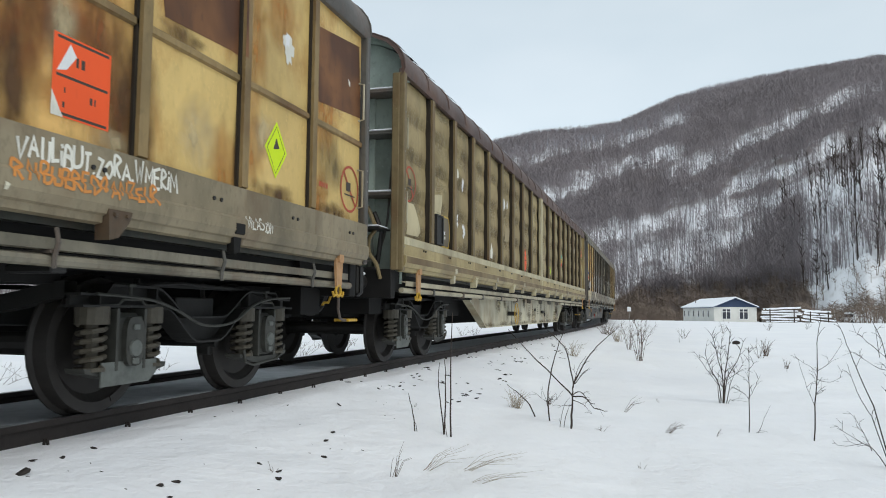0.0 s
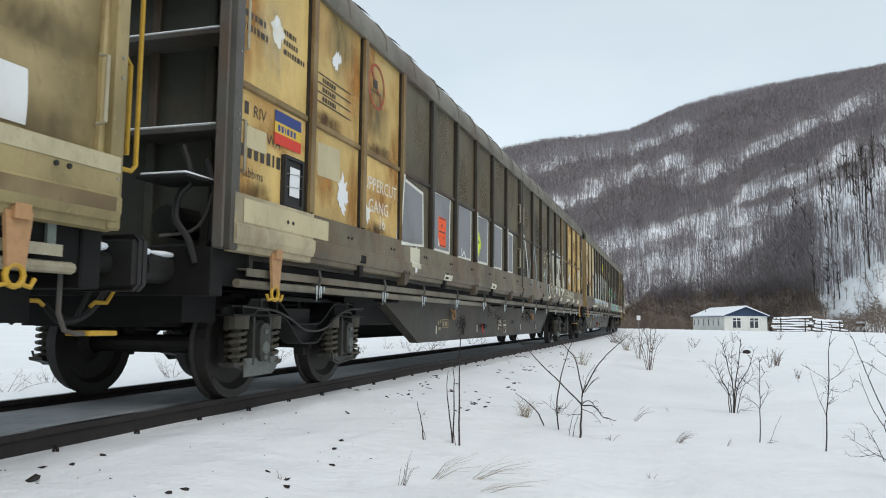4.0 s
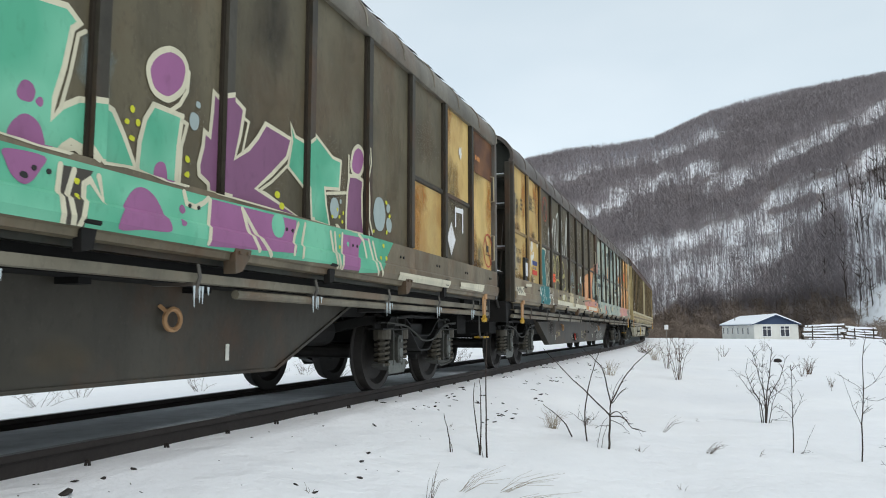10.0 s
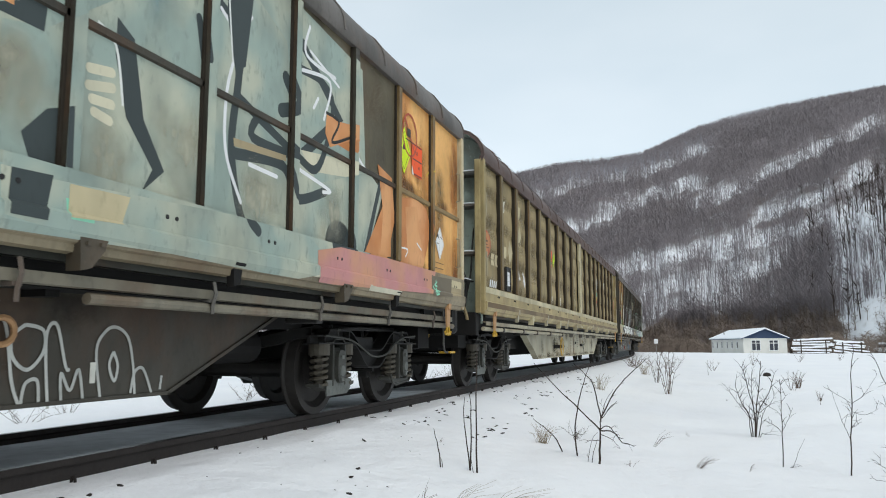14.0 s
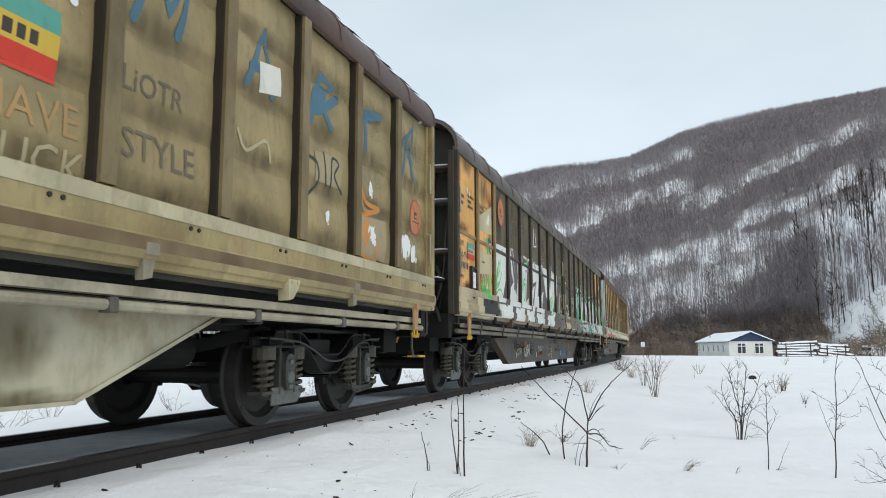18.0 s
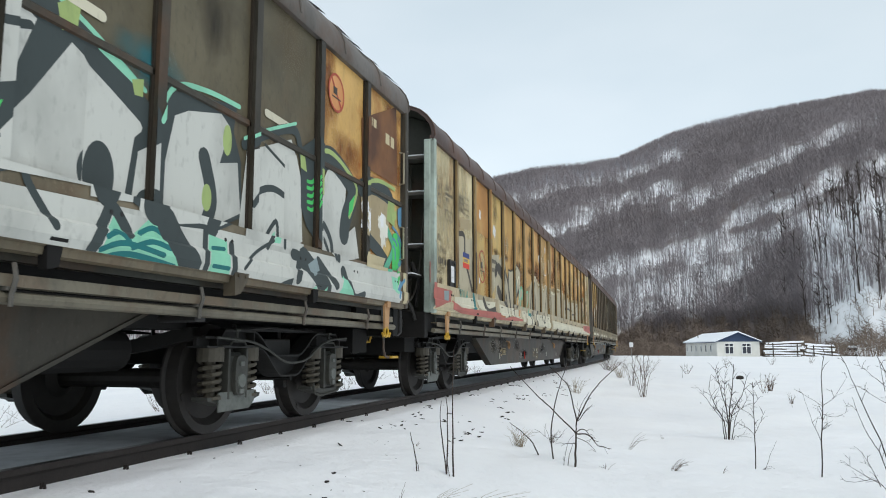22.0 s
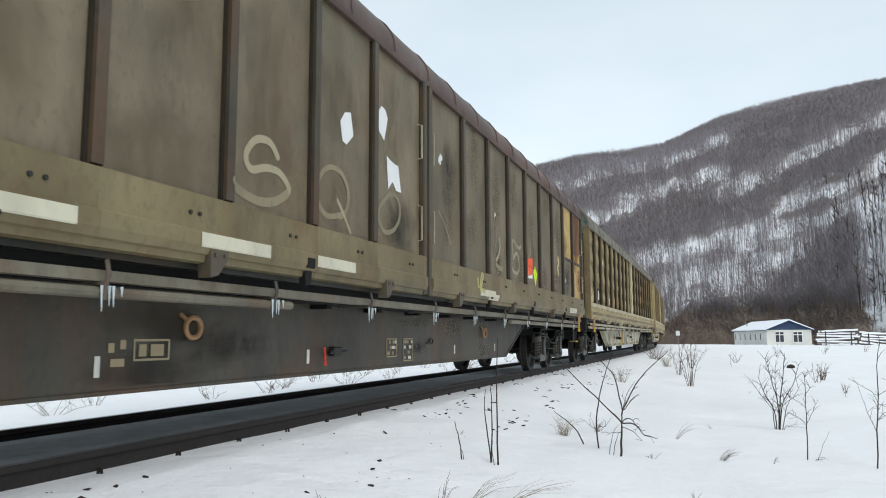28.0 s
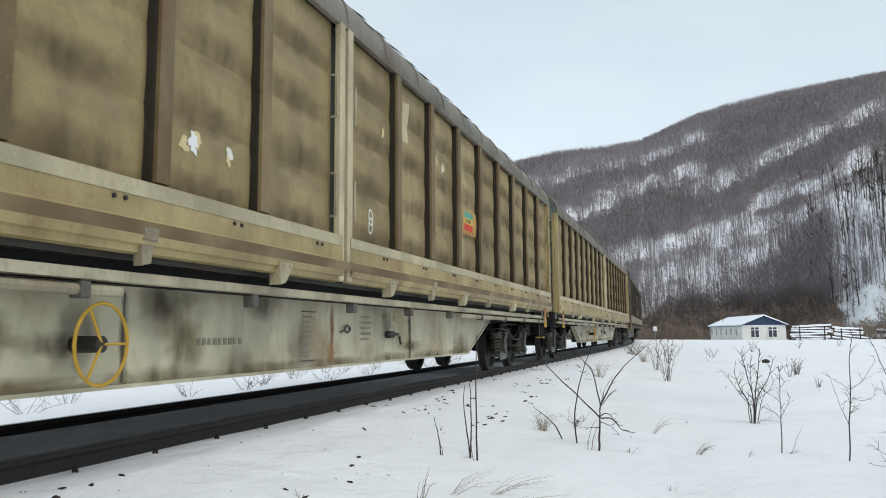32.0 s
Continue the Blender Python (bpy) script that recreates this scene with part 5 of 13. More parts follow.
            if i:
                faces.append((2 * i - 2, 2 * i - 1, 2 * i + 1, 2 * i))
        part("graffiti", rows_mesh("graffiti", verts, faces), material, self.wagon)

    def soft(self, y, z, ry, rz, material, out=0.0, plane=None):
        """A soft-edged stain on a flat sheet; also lays the painted crease shading of ribbed ones."""
        n, rings = 18, ((0.0, 1.0), (0.35, 0.85), (0.7, 0.4), (1.0, 0.0))
        lo, hi = (SILL_Z1 + 0.01, EAVE_Z - 0.02) if plane is None else (0.40, 1.02)
        zc = lambda v: min(max(v, lo), hi)
        self.calls += 0.3
        x = (PANEL_X + 0.0070 + out if plane is None else plane) + 0.00003 * self.calls
        verts, rim = [(x if not self.ribbed else PANEL_X + wave(zc(z)) - 0.0465 + 0.00003 * self.calls, y, zc(z))], [1.0]
        k = random.Random(int(y * 977 + z * 131))
        wob = [k.uniform(0.75, 1.15) for _ in range(n)]
        for r, a in rings[1:]:
            for i in range(n):
                t = 6.2832 * i / n
                h = zc(z + rz * r * wob[i] * math.sin(t))
                verts.append((x if not self.ribbed else PANEL_X + wave(h) - 0.0465 + 0.00003 * self.calls, y + ry * r * wob[i] * math.cos(t), h))
                rim.append(a)
        faces = [(0, 1 + i, 1 + (i + 1) % n) for i in range(n)]
        for q in (0, 1):
            faces += [(1 + q * n + i, 1 + (q + 1) * n + i, 1 + (q + 1) * n + (i + 1) % n, 1 + q * n + (i + 1) % n) for i in range(n)]
        me = rows_mesh("stain", verts, faces)
        me.attributes.new("rim", "FLOAT", "POINT").data.foreach_set("value", rim)
        part("stain", me, material, self.wagon)

    def done(self, labels):
        for (name, _), (verts, faces, mats, slots) in self.parts.items():
            if not faces:
                continue
            # weld the pieces that touch
            seen, index, kept = {}, [], []
            for v in verts:
                key = (round(v[0], 3), round(v[1], 3), round(v[2], 3))
                if key not in seen:
                    seen[key] = len(kept)
                    kept.append(v)
                index.append(seen[key])
            done, ok, ok_mats = set(), [], []
            for f, m in zip(faces, mats):
                q = list(dict.fromkeys(index[k] for k in f))
                if len(q) > 2 and frozenset(q) not in done:
                    done.add(frozenset(q))
                    ok.append(q)
                    ok_mats.append(m)
            if not ok:
                continue
            verts, faces, mats = kept, ok, ok_mats
            me = rows_mesh(name, verts, faces)
            for m in slots:
                me.materials.append(m)
            me.polygons.foreach_set("material_index", mats)
            part(name, me, None, self.wagon, labels.get(name, ""))


def tessellate(loops):
    from mathutils.geometry import tessellate_polygon
    return tessellate_polygon(loops)


def smooth_line(pts, n=6):
    out = []
    for i in range(len(pts) - 1):
        p0, p1, p2, p3 = pts[max(i - 1, 0)], pts[i], pts[i + 1], pts[min(i + 2, len(pts) - 1)]
        for k in range(n):
            t = k / n
            out.append(tuple(0.5 * (2 * b + (c - a) * t + (2 * a - 5 * b + 4 * c - d) * t * t + (3 * b - a - 3 * c + d) * t ** 3) for a, b, c, d in zip(p0, p1, p2, p3)))
    return out + [pts[-1]]


GLYPHS = {}


def glyphs(text):
    """The triangles of a line of lettering in the built-in font, one unit high."""
    if text not in GLYPHS:
        cu = bpy.data.curves.new("lettering", "FONT")
        cu.body, cu.size, cu.resolution_u = text, 1.38, 2
        ob = bpy.data.objects.new("lettering", cu)
        scene.collection.objects.link(ob)
        me = bpy.data.meshes.new_from_object(ob)
        me.calc_loop_triangles()
        tris = []
        for t in me.loop_triangles:
            p = [tuple(me.vertices[v].co[:2]) for v in t.vertices]
            if (p[1][0] - p[0][0]) * (p[2][1] - p[0][1]) - (p[1][1] - p[0][1]) * (p[2][0] - p[0][0]) < 0:
                p = p[::-1]
            tris.append(p)
        GLYPHS[text] = tris
        bpy.data.objects.remove(ob)
        bpy.data.curves.remove(cu)
        bpy.data.meshes.remove(me)
    return GLYPHS[text]


def roof_shape(bm):
    outline = ROOF + [(-x, z) for x, z in ROOF[-2::-1]]
    ys = [BODY0 + (BODY1 - BODY0) * k / 44 for k in range(45)]
    prev = None
    for i, y in enumerate(ys):
        sag = 0.0 if i % 2 == 0 else -0.003
        ring = [bm.verts.new((x * (1 + (sag * 0.5 if 3.9 < z else 0)), y, z + (sag if z > 3.9 else 0))) for x, z in outline]
        if prev:
            for a in range(len(ring) - 1):
                bm.faces.new((prev[a], prev[a + 1], ring[a + 1], ring[a]))
        prev = ring
    # the sheet's thickness at both ends
    for y in (ys[0], ys[-1]):
        a = [bm.verts.new((x, y, z)) for x, z in outline]
        b = [bm.verts.new((x * 0.972, y, z - 0.035)) for x, z in outline]
        for k in range(len(a) - 1):
            bm.faces.new((a[k], a[k + 1], b[k + 1], b[k]))


def roof_lining_shape(bm):
    outline = [(x * 0.972, z - 0.035) for x, z in ROOF[2:]] + [(-x * 0.972, z - 0.035) for x, z in ROOF[-2:1:-1]]
    a, b = ([bm.verts.new((x, y, z)) for x, z in outline] for y in (BODY0 + 0.003, BODY1 - 0.003))
    for k in range(len(a) - 1):
        bm.faces.new((a[k], b[k], b[k + 1], a[k + 1]))


def seam_shape(bm):
    outline = ROOF + [(-x, z) for x, z in ROOF[-2::-1]]
    tube(bm, [(x * 1.003, 0, z + 0.003) for x, z in outline[1:-1]], 0.010, 4)


def roof_snow_shape(seed):
    def make(bm):
        r = random.Random(seed)
        for k in range(44):
            y0 = BODY0 + (BODY1 - BODY0) * k / 44 + 0.04
            y1 = y0 + 0.42
            cut = r.uniform(0.2, 0.9)
            if r.random() < 0.25:
                continue
            pts = [(1.385, 3.99), (1.32, 4.065), (1.21, 4.155), (1.02, 4.235), (0.7, 4.305), (0, 4.365)]
            first = 0 if cut < 0.4 else 1
            a = [bm.verts.new((x + 0.01, y0 + r.uniform(0, 0.06), z + 0.012)) for x, z in pts[first:]]
            b = [bm.verts.new((x + 0.01, y1 - r.uniform(0, 0.25), z + 0.012)) for x, z in pts[first:]]
            for i in range(len(a) - 1):
                bm.faces.new((a[i], b[i], b[i + 1], a[i + 1]))
    return make


def floor_shape(bm):
    box(bm, -1.36, 1.30, BODY0 + 0.55, BODY1 - 0.55, 1.16, 1.24)


def far_wall_shape(bm):
    box(bm, -1.42, -1.36, BODY0, BODY1, 1.18, 3.72)


def lining_shape(bm):
    box(bm, 1.26, 1.29, BODY0 + 0.5, BODY1 - 0.5, 1.25, 3.65)


def ceiling_shape(bm):
    box(bm, -1.355, 1.32, BODY0 + 0.6, BODY1 - 0.6, 3.66, 3.69)


def end_wall_shape(bm):
    # a plate with an arched head that meets the roof
    top = [(x * 0.965, z - 0.045) for x, z in ROOF[1:]]
    outline = [(1.30, 1.05), (1.30, 3.66)] + top + [(-x, z) for x, z in top[-2::-1]] + [(-1.30, 3.66), (-1.30, 1.05)]
    a, b = ([bm.verts.new((x, y, z)) for x, z in outline] for y in (-0.03, 0.03))
    n = len(outline)
    for k in range(n):
        bm.faces.new((a[k], a[(k + 1) % n], b[(k + 1) % n], b[k]))
    bm.faces.new(a[::-1])
    bm.faces.new(b)


def shelf_shape(bm):
    box(bm, -1.30, 1.30, -0.33, -0.03, -0.03, 0.015, 0.006)


def shelf_snow_shape(bm):
    box(bm, -1.27, 1.27, -0.32, -0.05, 0.015, 0.040, 0.010)


def buffer_shape(bm):
    # along -y: housing, plunger, plate
    for a, b, r in ((0.05, -0.30, 0.115), (-0.30, -0.52, 0.075)):
        tube(bm, [(0, a, 0), (0, b, 0)], r, 14)
    box(bm, -0.27, 0.27, -0.57, -0.52, -0.19, 0.19, 0.045)
    box(bm, -0.19, 0.19, 0.04, 0.10, -0.19, 0.19, 0.02)


def smooth_path(pts):
    return [Vector((p[0], p[1], p[2])) for p in bend(pts, 5)]


def snow_lump_shape(seed):
    def make(bm):
        r = random.Random(300 + seed)
        for k in range(3):
            m = Matrix.Translation((r.uniform(-0.04, 0.04), -0.25 + 0.14 * k, -0.01)) @ Matrix.Diagonal((r.uniform(0.08, 0.14), r.uniform(0.09, 0.14), r.uniform(0.025, 0.055), 1))
            bmesh.ops.create_icosphere(bm, subdivisions=2, radius=1.0, matrix=m)
    return make


def headstock_shape(bm):
    box(bm, -1.30, 1.30, -0.08, 0.08, 0.86, 1.22, 0.01)
    box(bm, -1.28, -0.6, -0.02, 1.2, 0.95, 1.2)
    box(bm, 0.6, 1.28, -0.02, 1.2, 0.95, 1.2)
    box(bm, -0.6, 0.6, 0.1, 1.3, 0.62, 0.94)
    box(bm, -0.95, 0.95, 0.08, 0.52, 0.66, 0.94)


def coupling_shape(bm):
    tube(bm, [(0, 0.1, 0), (0, -0.3, 0), (0, -0.42, 0.06), (0, -0.44, -0.04)], 0.045, 8)
    tube(bm, [(0.04, -0.28, 0), (0.05, -0.5, -0.18), (0, -0.58, -0.24), (-0.05, -0.5, -0.18), (-0.04, -0.28, 0)], 0.02, 6)
    for s in (-0.45, 0.4):
        tube(bm, [(s, 0.0, 0.0), (s, -0.12, -0.02), (s * 0.9, -0.2, -0.22), (s * 0.85, -0.28, -0.38), (s * 0.7, -0.45, -0.30)], 0.022, 6)


def handrail_shape(bm):
    # a bent bar beside the corner, reaching down to the buffer beam
    tube(bm, [(0, 0, 0), (0, -0.17, 0.0), (0, -0.22, -0.05), (0, -0.22, -1.18), (0, -0.18, -1.22), (0, -0.06, -1.22)], 0.016, 8)


def shunter_bar_shape(bm):
    tube(bm, [(0, 0.08, 0.42), (0, 0.08, 0.1), (0, 0.0, 0.0), (0, -0.12, 0.0), (0, -0.16, -0.03)], 0.016, 6)


def step_shape(bm):
    tube(bm, [(0, 0, 0.35), (0, 0.0, 0.0), (0.0, 0.05, -0.10), (0, 0.14, -0.12), (0, 0.45, -0.12)], 0.015, 6)


def step_plate_shape(bm):
    box(bm, -0.16, 0.02, 0.20, 0.44, -0.135, -0.105, 0.006)


def tow_hook_shape(bm):
    # plate that hangs from the frame with an eye and two horns at its foot
    along_x(bm, [(-0.085, 0.22), (0.085, 0.22), (0.055, -0.06), (-0.055, -0.06)], -0.012, 0.012)
    box(bm, -0.02, 0.035, -0.05, 0.05, 0.18, 0.30)


def tow_eye_shape(bm):
    pts = [(0.0, 0.055 * math.sin(k * 0.5236), 0.0 + 0.055 * math.cos(k * 0.5236)) for k in range(13)]
    tube(bm, pts, 0.016, 6)
    tube(bm, [(0, -0.04, -0.04), (0, -0.10, -0.055), (0, -0.125, -0.01)], 0.013, 6)
    tube(bm, [(0, 0.04, -0.04), (0, 0.10, -0.055), (0, 0.125, -0.01)], 0.013, 6)


def guide_shape(bm):
    # angle bar and round rod below the doors
    along_y(bm, [(1.25, 1.085), (1.37, 1.085), (1.37, 1.022), (1.36, 1.022), (1.36, 1.07), (1.25, 1.07)], BODY0 + 0.35, BODY1 - 0.35)


def rod_shape(bm):
    tube(bm, [(1.34, BODY0 + 0.25, 0.965), (1.34, 7.2, 0.965)], 0.034, 8)
    tube(bm, [(1.34, BODY1 - 7.0, 0.965), (1.34, BODY1 - 0.25, 0.965)], 0.034, 8)
    tube(bm, [(1.31, 2.0, 1.035), (1.31, BODY1 - 2.0, 1.035)], 0.018, 6)


def bracket_shape(bm):
    box(bm, 1.05, 1.385, -0.03, 0.03, 1.00, 1.02)
    tube(bm, [(1.39, 0, 1.14), (1.41, 0, 1.06), (1.385, 0, 0.98), (1.385, 0, 0.92)], 0.014, 5)


def latch_shape(bm):
    box(bm, 1.43, 1.475, -0.07, 0.07, 1.27, 1.36, 0.01)
    along_x(bm, [(-0.06, 1.30), (0.06, 1.30), (0.03, 1.14), (-0.05, 1.12)], 1.39, 1.45)


def hinge_shape(bm):
    along_x(bm, [(-0.10, 1.28), (0.10, 1.28), (0.08, 1.22), (-0.01, 1.12), (-0.09, 1.10)], 1.37, 1.47)
    for s in (-0.05, 0.05):
        box(bm, 1.47, 1.485, s - 0.012, s + 0.012, 1.24, 1.262)


def bolt_pair_shape(bm):
    lathe_x(bm, [(0.0, 0.015), (0.014, 0.015), (0.014, 0.0)], (SILL_X, 0, 1.50), 8)


def handle_shape(bm):
    tube(bm, [(0, 0, 0), (0.06, 0, 0.01), (0.06, 0, 0.40), (0, 0, 0.41)], 0.012, 6)


def solebar_shape(bm):
    for s in (1, -1):
        a, b = sorted((s * 0.95, s * 1.22))
        box(bm, a, b, BODY0 + 0.1, BODY1 - 0.1, 1.02, 1.22)
    for k in range(14):
        y = 2.5 + k * 1.16
        box(bm, -1.1, 1.1, y - 0.05, y + 0.05, 0.98, 1.18)


def web_shape(x, y0, y1, bottom, side):
    def make(bm):
        for s in (side,):
            a, b = sorted((s * x, s * (x - 0.03)))
            o = [(y0 - 1.6, 1.03), (y0, bottom + 0.02), (y1, bottom + 0.02), (y1 + 1.6, 1.03)]
            along_x(bm, o[::-1], a, b)
            a, b = sorted((s * (x + 0.015), s * (x - 0.12)))
            along_x(bm, [(y0 - 0.02, bottom), (y1 + 0.02, bottom), (y1, bottom + 0.025), (y0, bottom + 0.025)], a, b)
            for p, q in (((y0 - 1.6, 1.0), (y0, bottom)), ((y1 + 1.6, 1.0), (y1, bottom))):
                along_x(bm, [p, q, (q[0], q[1] + 0.03), (p[0], p[1] + 0.03)], a, b)
    return make


def ladder_shape(bm):
    for y in (-0.13, 0.13):
        box(bm, 0, 0.03, y - 0.02, y + 0.02, 0, 1.75)
    for k in range(6):
        tube(bm, [(0.015, -0.13, 0.15 + k * 0.29), (0.015, 0.13, 0.15 + k * 0.29)], 0.014, 6)


def hand_wheel_shape(bm):
    pts = [(0.0, 0.205 * math.cos(k * 0.2618), 0.235 * math.sin(k * 0.2618)) for k in range(25)]
    tube(bm, pts, 0.011, 6)
    for k in range(3):
        a = 2.094 * k
        tube(bm, [(0, 0, 0), (0, 0.205 * math.cos(a), 0.235 * math.sin(a))], 0.009, 6)


def hub_shape(bm):
    lathe_x(bm, [(-0.24, 0.05), (0.02, 0.05), (0.03, 0.0)], (0, 0, 0), 10)


def icicle_shape(bm):
    r = random.Random(3)
    for k in range(4):
        y = r.uniform(-0.12, 0.12)
        tube(bm, [(0, y, 0), (0, y + 0.005, -r.uniform(0.05, 0.16))], 0.010, 5, 0.002)


M["ice"] = plain("icicle", (0.55, 0.63, 0.66), 0.25, 0, 20.0, 0.15, 0.6)


def make_wagon(number, kind, label, colours, ribs, sills, roof, posts, end, snow=0, icy=False, handrail="yellow"):
    """kind: 'smooth' or 'ribbed'. colours: one material name, or (lower, upper), for each of the 18 sheets; ribs: names by sheet."""
    wagon = tagged(new("freight_wagon"), label, "freight wagon", "wagons of the train")
    ribbed = kind == "ribbed"
    P = lambda *a, **k: piece(*a, **k)
    for name, shape in (("floor", floor_shape), ("far_wall", far_wall_shape), ("lining", lining_shape), ("ceiling", ceiling_shape)):
        P("body_" + name, "body_" + name, shape, M["end_dark"], wagon)
    top = P("roof", "roof", roof_shape, M[roof], wagon, label="weathered arched roof with cross seams", smooth=True)
    P("roof_lining", "roof_lining", roof_lining_shape, M[end], wagon, smooth=True)
    for k in range(23):
        P("seam", "seam", seam_shape, M[roof], top, (0, BODY0 + (BODY1 - BODY0) * k / 22, 0))
    if snow:
        P("roof_snow", "roof_snow%d" % snow, roof_snow_shape(snow), M["snow_cap"], wagon, label="thin patches of snow on the roof")
    # two sliding doors with their sheets, ribs and sills
    for half in (0, 1):
        y0, y1 = (BODY0 + 0.01, BODY_MID - 0.03) if half == 0 else (BODY_MID + 0.03, BODY1 - 0.01)
        edge = M[posts[half]]
        door = P("sliding_door", "door_top", lambda bm: box(bm, 1.36, 1.43, 0, BODY_MID - 0.03 - BODY0 - 0.01, EAVE_Z - 0.02, EAVE_Z + 0.05, 0.008), M[roof], wagon, (0, y0, 0), "tall sliding side wall of sheet steel")
        for k in range(half * 9, half * 9 + 9):
            a, b = SPANS[k]
            names = colours[k] if isinstance(colours[k], tuple) else (colours[k],)
            span = round(b - a, 3)
            if ribbed:
                P("panel", "ribbed%.3f" % span, ribbed_panel(span, SILL_Z1, EAVE_Z), M[names[0]], door, (PANEL_X, a - y0, 0), smooth=True)
            else:
                zs = [SILL_Z1 - 0.01, EAVE_Z] if len(names) == 1 else [SILL_Z1 - 0.01, 2.50, EAVE_Z]
                for j, name in enumerate(names):
                    P("panel", "flat%.3f_%.2f_%.2f" % (span, zs[j], zs[j + 1]), flat_panel(span, zs[j], zs[j + 1]), M[name], door, (PANEL_X, a - y0, 0))
                if len(names) == 2:
                    P("cross_rib", "cross%.3f" % span, lambda bm: along_y(bm, [(0, 2.46), (0.03, 2.475), (0.03, 2.515), (0, 2.54)], 0, span), M[ribs[k]], door, (PANEL_X, a - y0, 0))
            P("sill", "sill%.3f" % round(b - a + 0.09, 3), sill_shape(b - a + 0.09), M[sills[k]], door, (PANEL_X, a - 0.045 - y0, 0))
            if ribbed:
                P("sill_band", "band%.3f" % round(b - a + 0.09, 3), lambda bm: box(bm, 0.076, 0.083, 0, b - a + 0.09, 1.53, 1.625), M["sill_pale"], door, (PANEL_X, a - 0.045 - y0, 0))
            for s in (0.155, 0.245) if number < 11 else ():
                P("bolt", "bolt", bolt_pair_shape, M["black"], door, (0, (a + b) / 2 - y0 + s, 0))
        for k, y in enumerate(RIBS):
            if (k < 8) == (half == 0):
                if ribbed:
                    P("rib", "wide_rib", wide_rib_shape, M[ribs[min(k + (0 if k < 8 else 2), 17)]], door, (PANEL_X - 0.025, y - y0, 0))
                else:
                    P("rib", "rib", rib_shape, M[ribs[min(k + (0 if k < 8 else 2), 17)]], door, (PANEL_X, y - y0, 0))
                # added dark strip: paints the grimy, shaded side of the rib
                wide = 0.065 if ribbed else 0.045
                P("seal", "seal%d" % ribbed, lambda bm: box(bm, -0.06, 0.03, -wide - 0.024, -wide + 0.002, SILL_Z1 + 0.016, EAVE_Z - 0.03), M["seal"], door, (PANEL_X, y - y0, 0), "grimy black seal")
        for y in (BODY0 + 0.05, BODY_MID - 0.09) if half == 0 else (BODY_MID + 0.09, BODY1 - 0.05):
            P("door_edge", "door_edge", door_edge_shape, edge if abs(y - BODY_MID) > 1 else M["sill_pale" if ribbed else ribs[8]], door, (PANEL_X, y - y0, 0))
        for y in (BODY0 + 0.16, BODY_MID - 0.2) if half == 0 else (BODY_MID + 0.2, BODY1 - 0.16):
            for z in (1.80, 2.75):
                P("handle", "handle", handle_shape, M["pipe_pale"], door, (PANEL_X + 0.005, y - y0, z))
        for y in (1.4, 4.4, 7.3) if half == 0 else (12.6, 15.4, 18.5):
            P("latch", "latch", latch_shape, M["pipe_pale" if ribbed else "under"], door, (0, y - y0, 0))
        for y in (2.75, 6.1, 8.9) if half == 0 else (11.2, 14.0, 17.2):
            P("hinge", "hinge", hinge_shape, M["sill_pale" if ribbed else "sill_black"], door, (0, y - y0, 0))
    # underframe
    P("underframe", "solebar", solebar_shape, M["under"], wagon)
    # far girders take near-black instead of girder paint, standing for deep shade
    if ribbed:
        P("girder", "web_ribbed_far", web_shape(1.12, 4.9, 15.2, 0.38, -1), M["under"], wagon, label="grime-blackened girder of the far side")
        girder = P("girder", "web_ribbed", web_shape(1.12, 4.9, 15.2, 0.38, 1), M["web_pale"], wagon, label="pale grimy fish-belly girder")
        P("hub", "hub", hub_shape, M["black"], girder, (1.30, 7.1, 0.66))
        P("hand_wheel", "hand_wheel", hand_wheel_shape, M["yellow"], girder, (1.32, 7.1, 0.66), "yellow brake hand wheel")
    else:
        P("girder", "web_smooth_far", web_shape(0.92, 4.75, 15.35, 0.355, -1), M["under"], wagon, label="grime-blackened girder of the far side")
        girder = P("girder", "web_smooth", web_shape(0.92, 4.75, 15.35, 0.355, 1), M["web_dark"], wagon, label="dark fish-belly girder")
    P("guide_rail", "guide", guide_shape, M["pipe_pale" if ribbed else "pipe"], wagon)
    P("rod", "rod", rod_shape, M["pipe_pale" if ribbed else "pipe"], wagon)
    for y in (0.55, 2.2, 3.6, 5.2, 6.9, 8.6, 10.4, 12.0, 13.6, 15.2, 16.8, 18.4, 19.9):
        if ribbed:
            P("rod_clamp", "rod_clamp", lambda bm: box(bm, 1.29, 1.388, -0.035, 0.035, 0.915, 1.01, 0.008), M["post_grey"], wagon, (0, y, 0))
        else:
            P("bracket", "bracket", bracket_shape, M["post_grey"], wagon, (0, y, 0))
        if icy:
            P("icicle", "icicle", icicle_shape, M["ice"], wagon, (1.38, y + 0.1, 1.0))
    for y, t in ((PIVOTS[0] + 2.3, 0), (PIVOTS[1] - 2.3, 180)):
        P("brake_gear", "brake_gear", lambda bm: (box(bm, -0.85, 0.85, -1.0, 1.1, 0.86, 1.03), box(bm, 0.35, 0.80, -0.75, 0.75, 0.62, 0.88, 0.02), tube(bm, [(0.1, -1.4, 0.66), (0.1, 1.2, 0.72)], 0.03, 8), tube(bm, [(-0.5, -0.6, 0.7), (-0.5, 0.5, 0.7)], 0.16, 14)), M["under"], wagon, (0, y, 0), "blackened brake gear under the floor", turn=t)
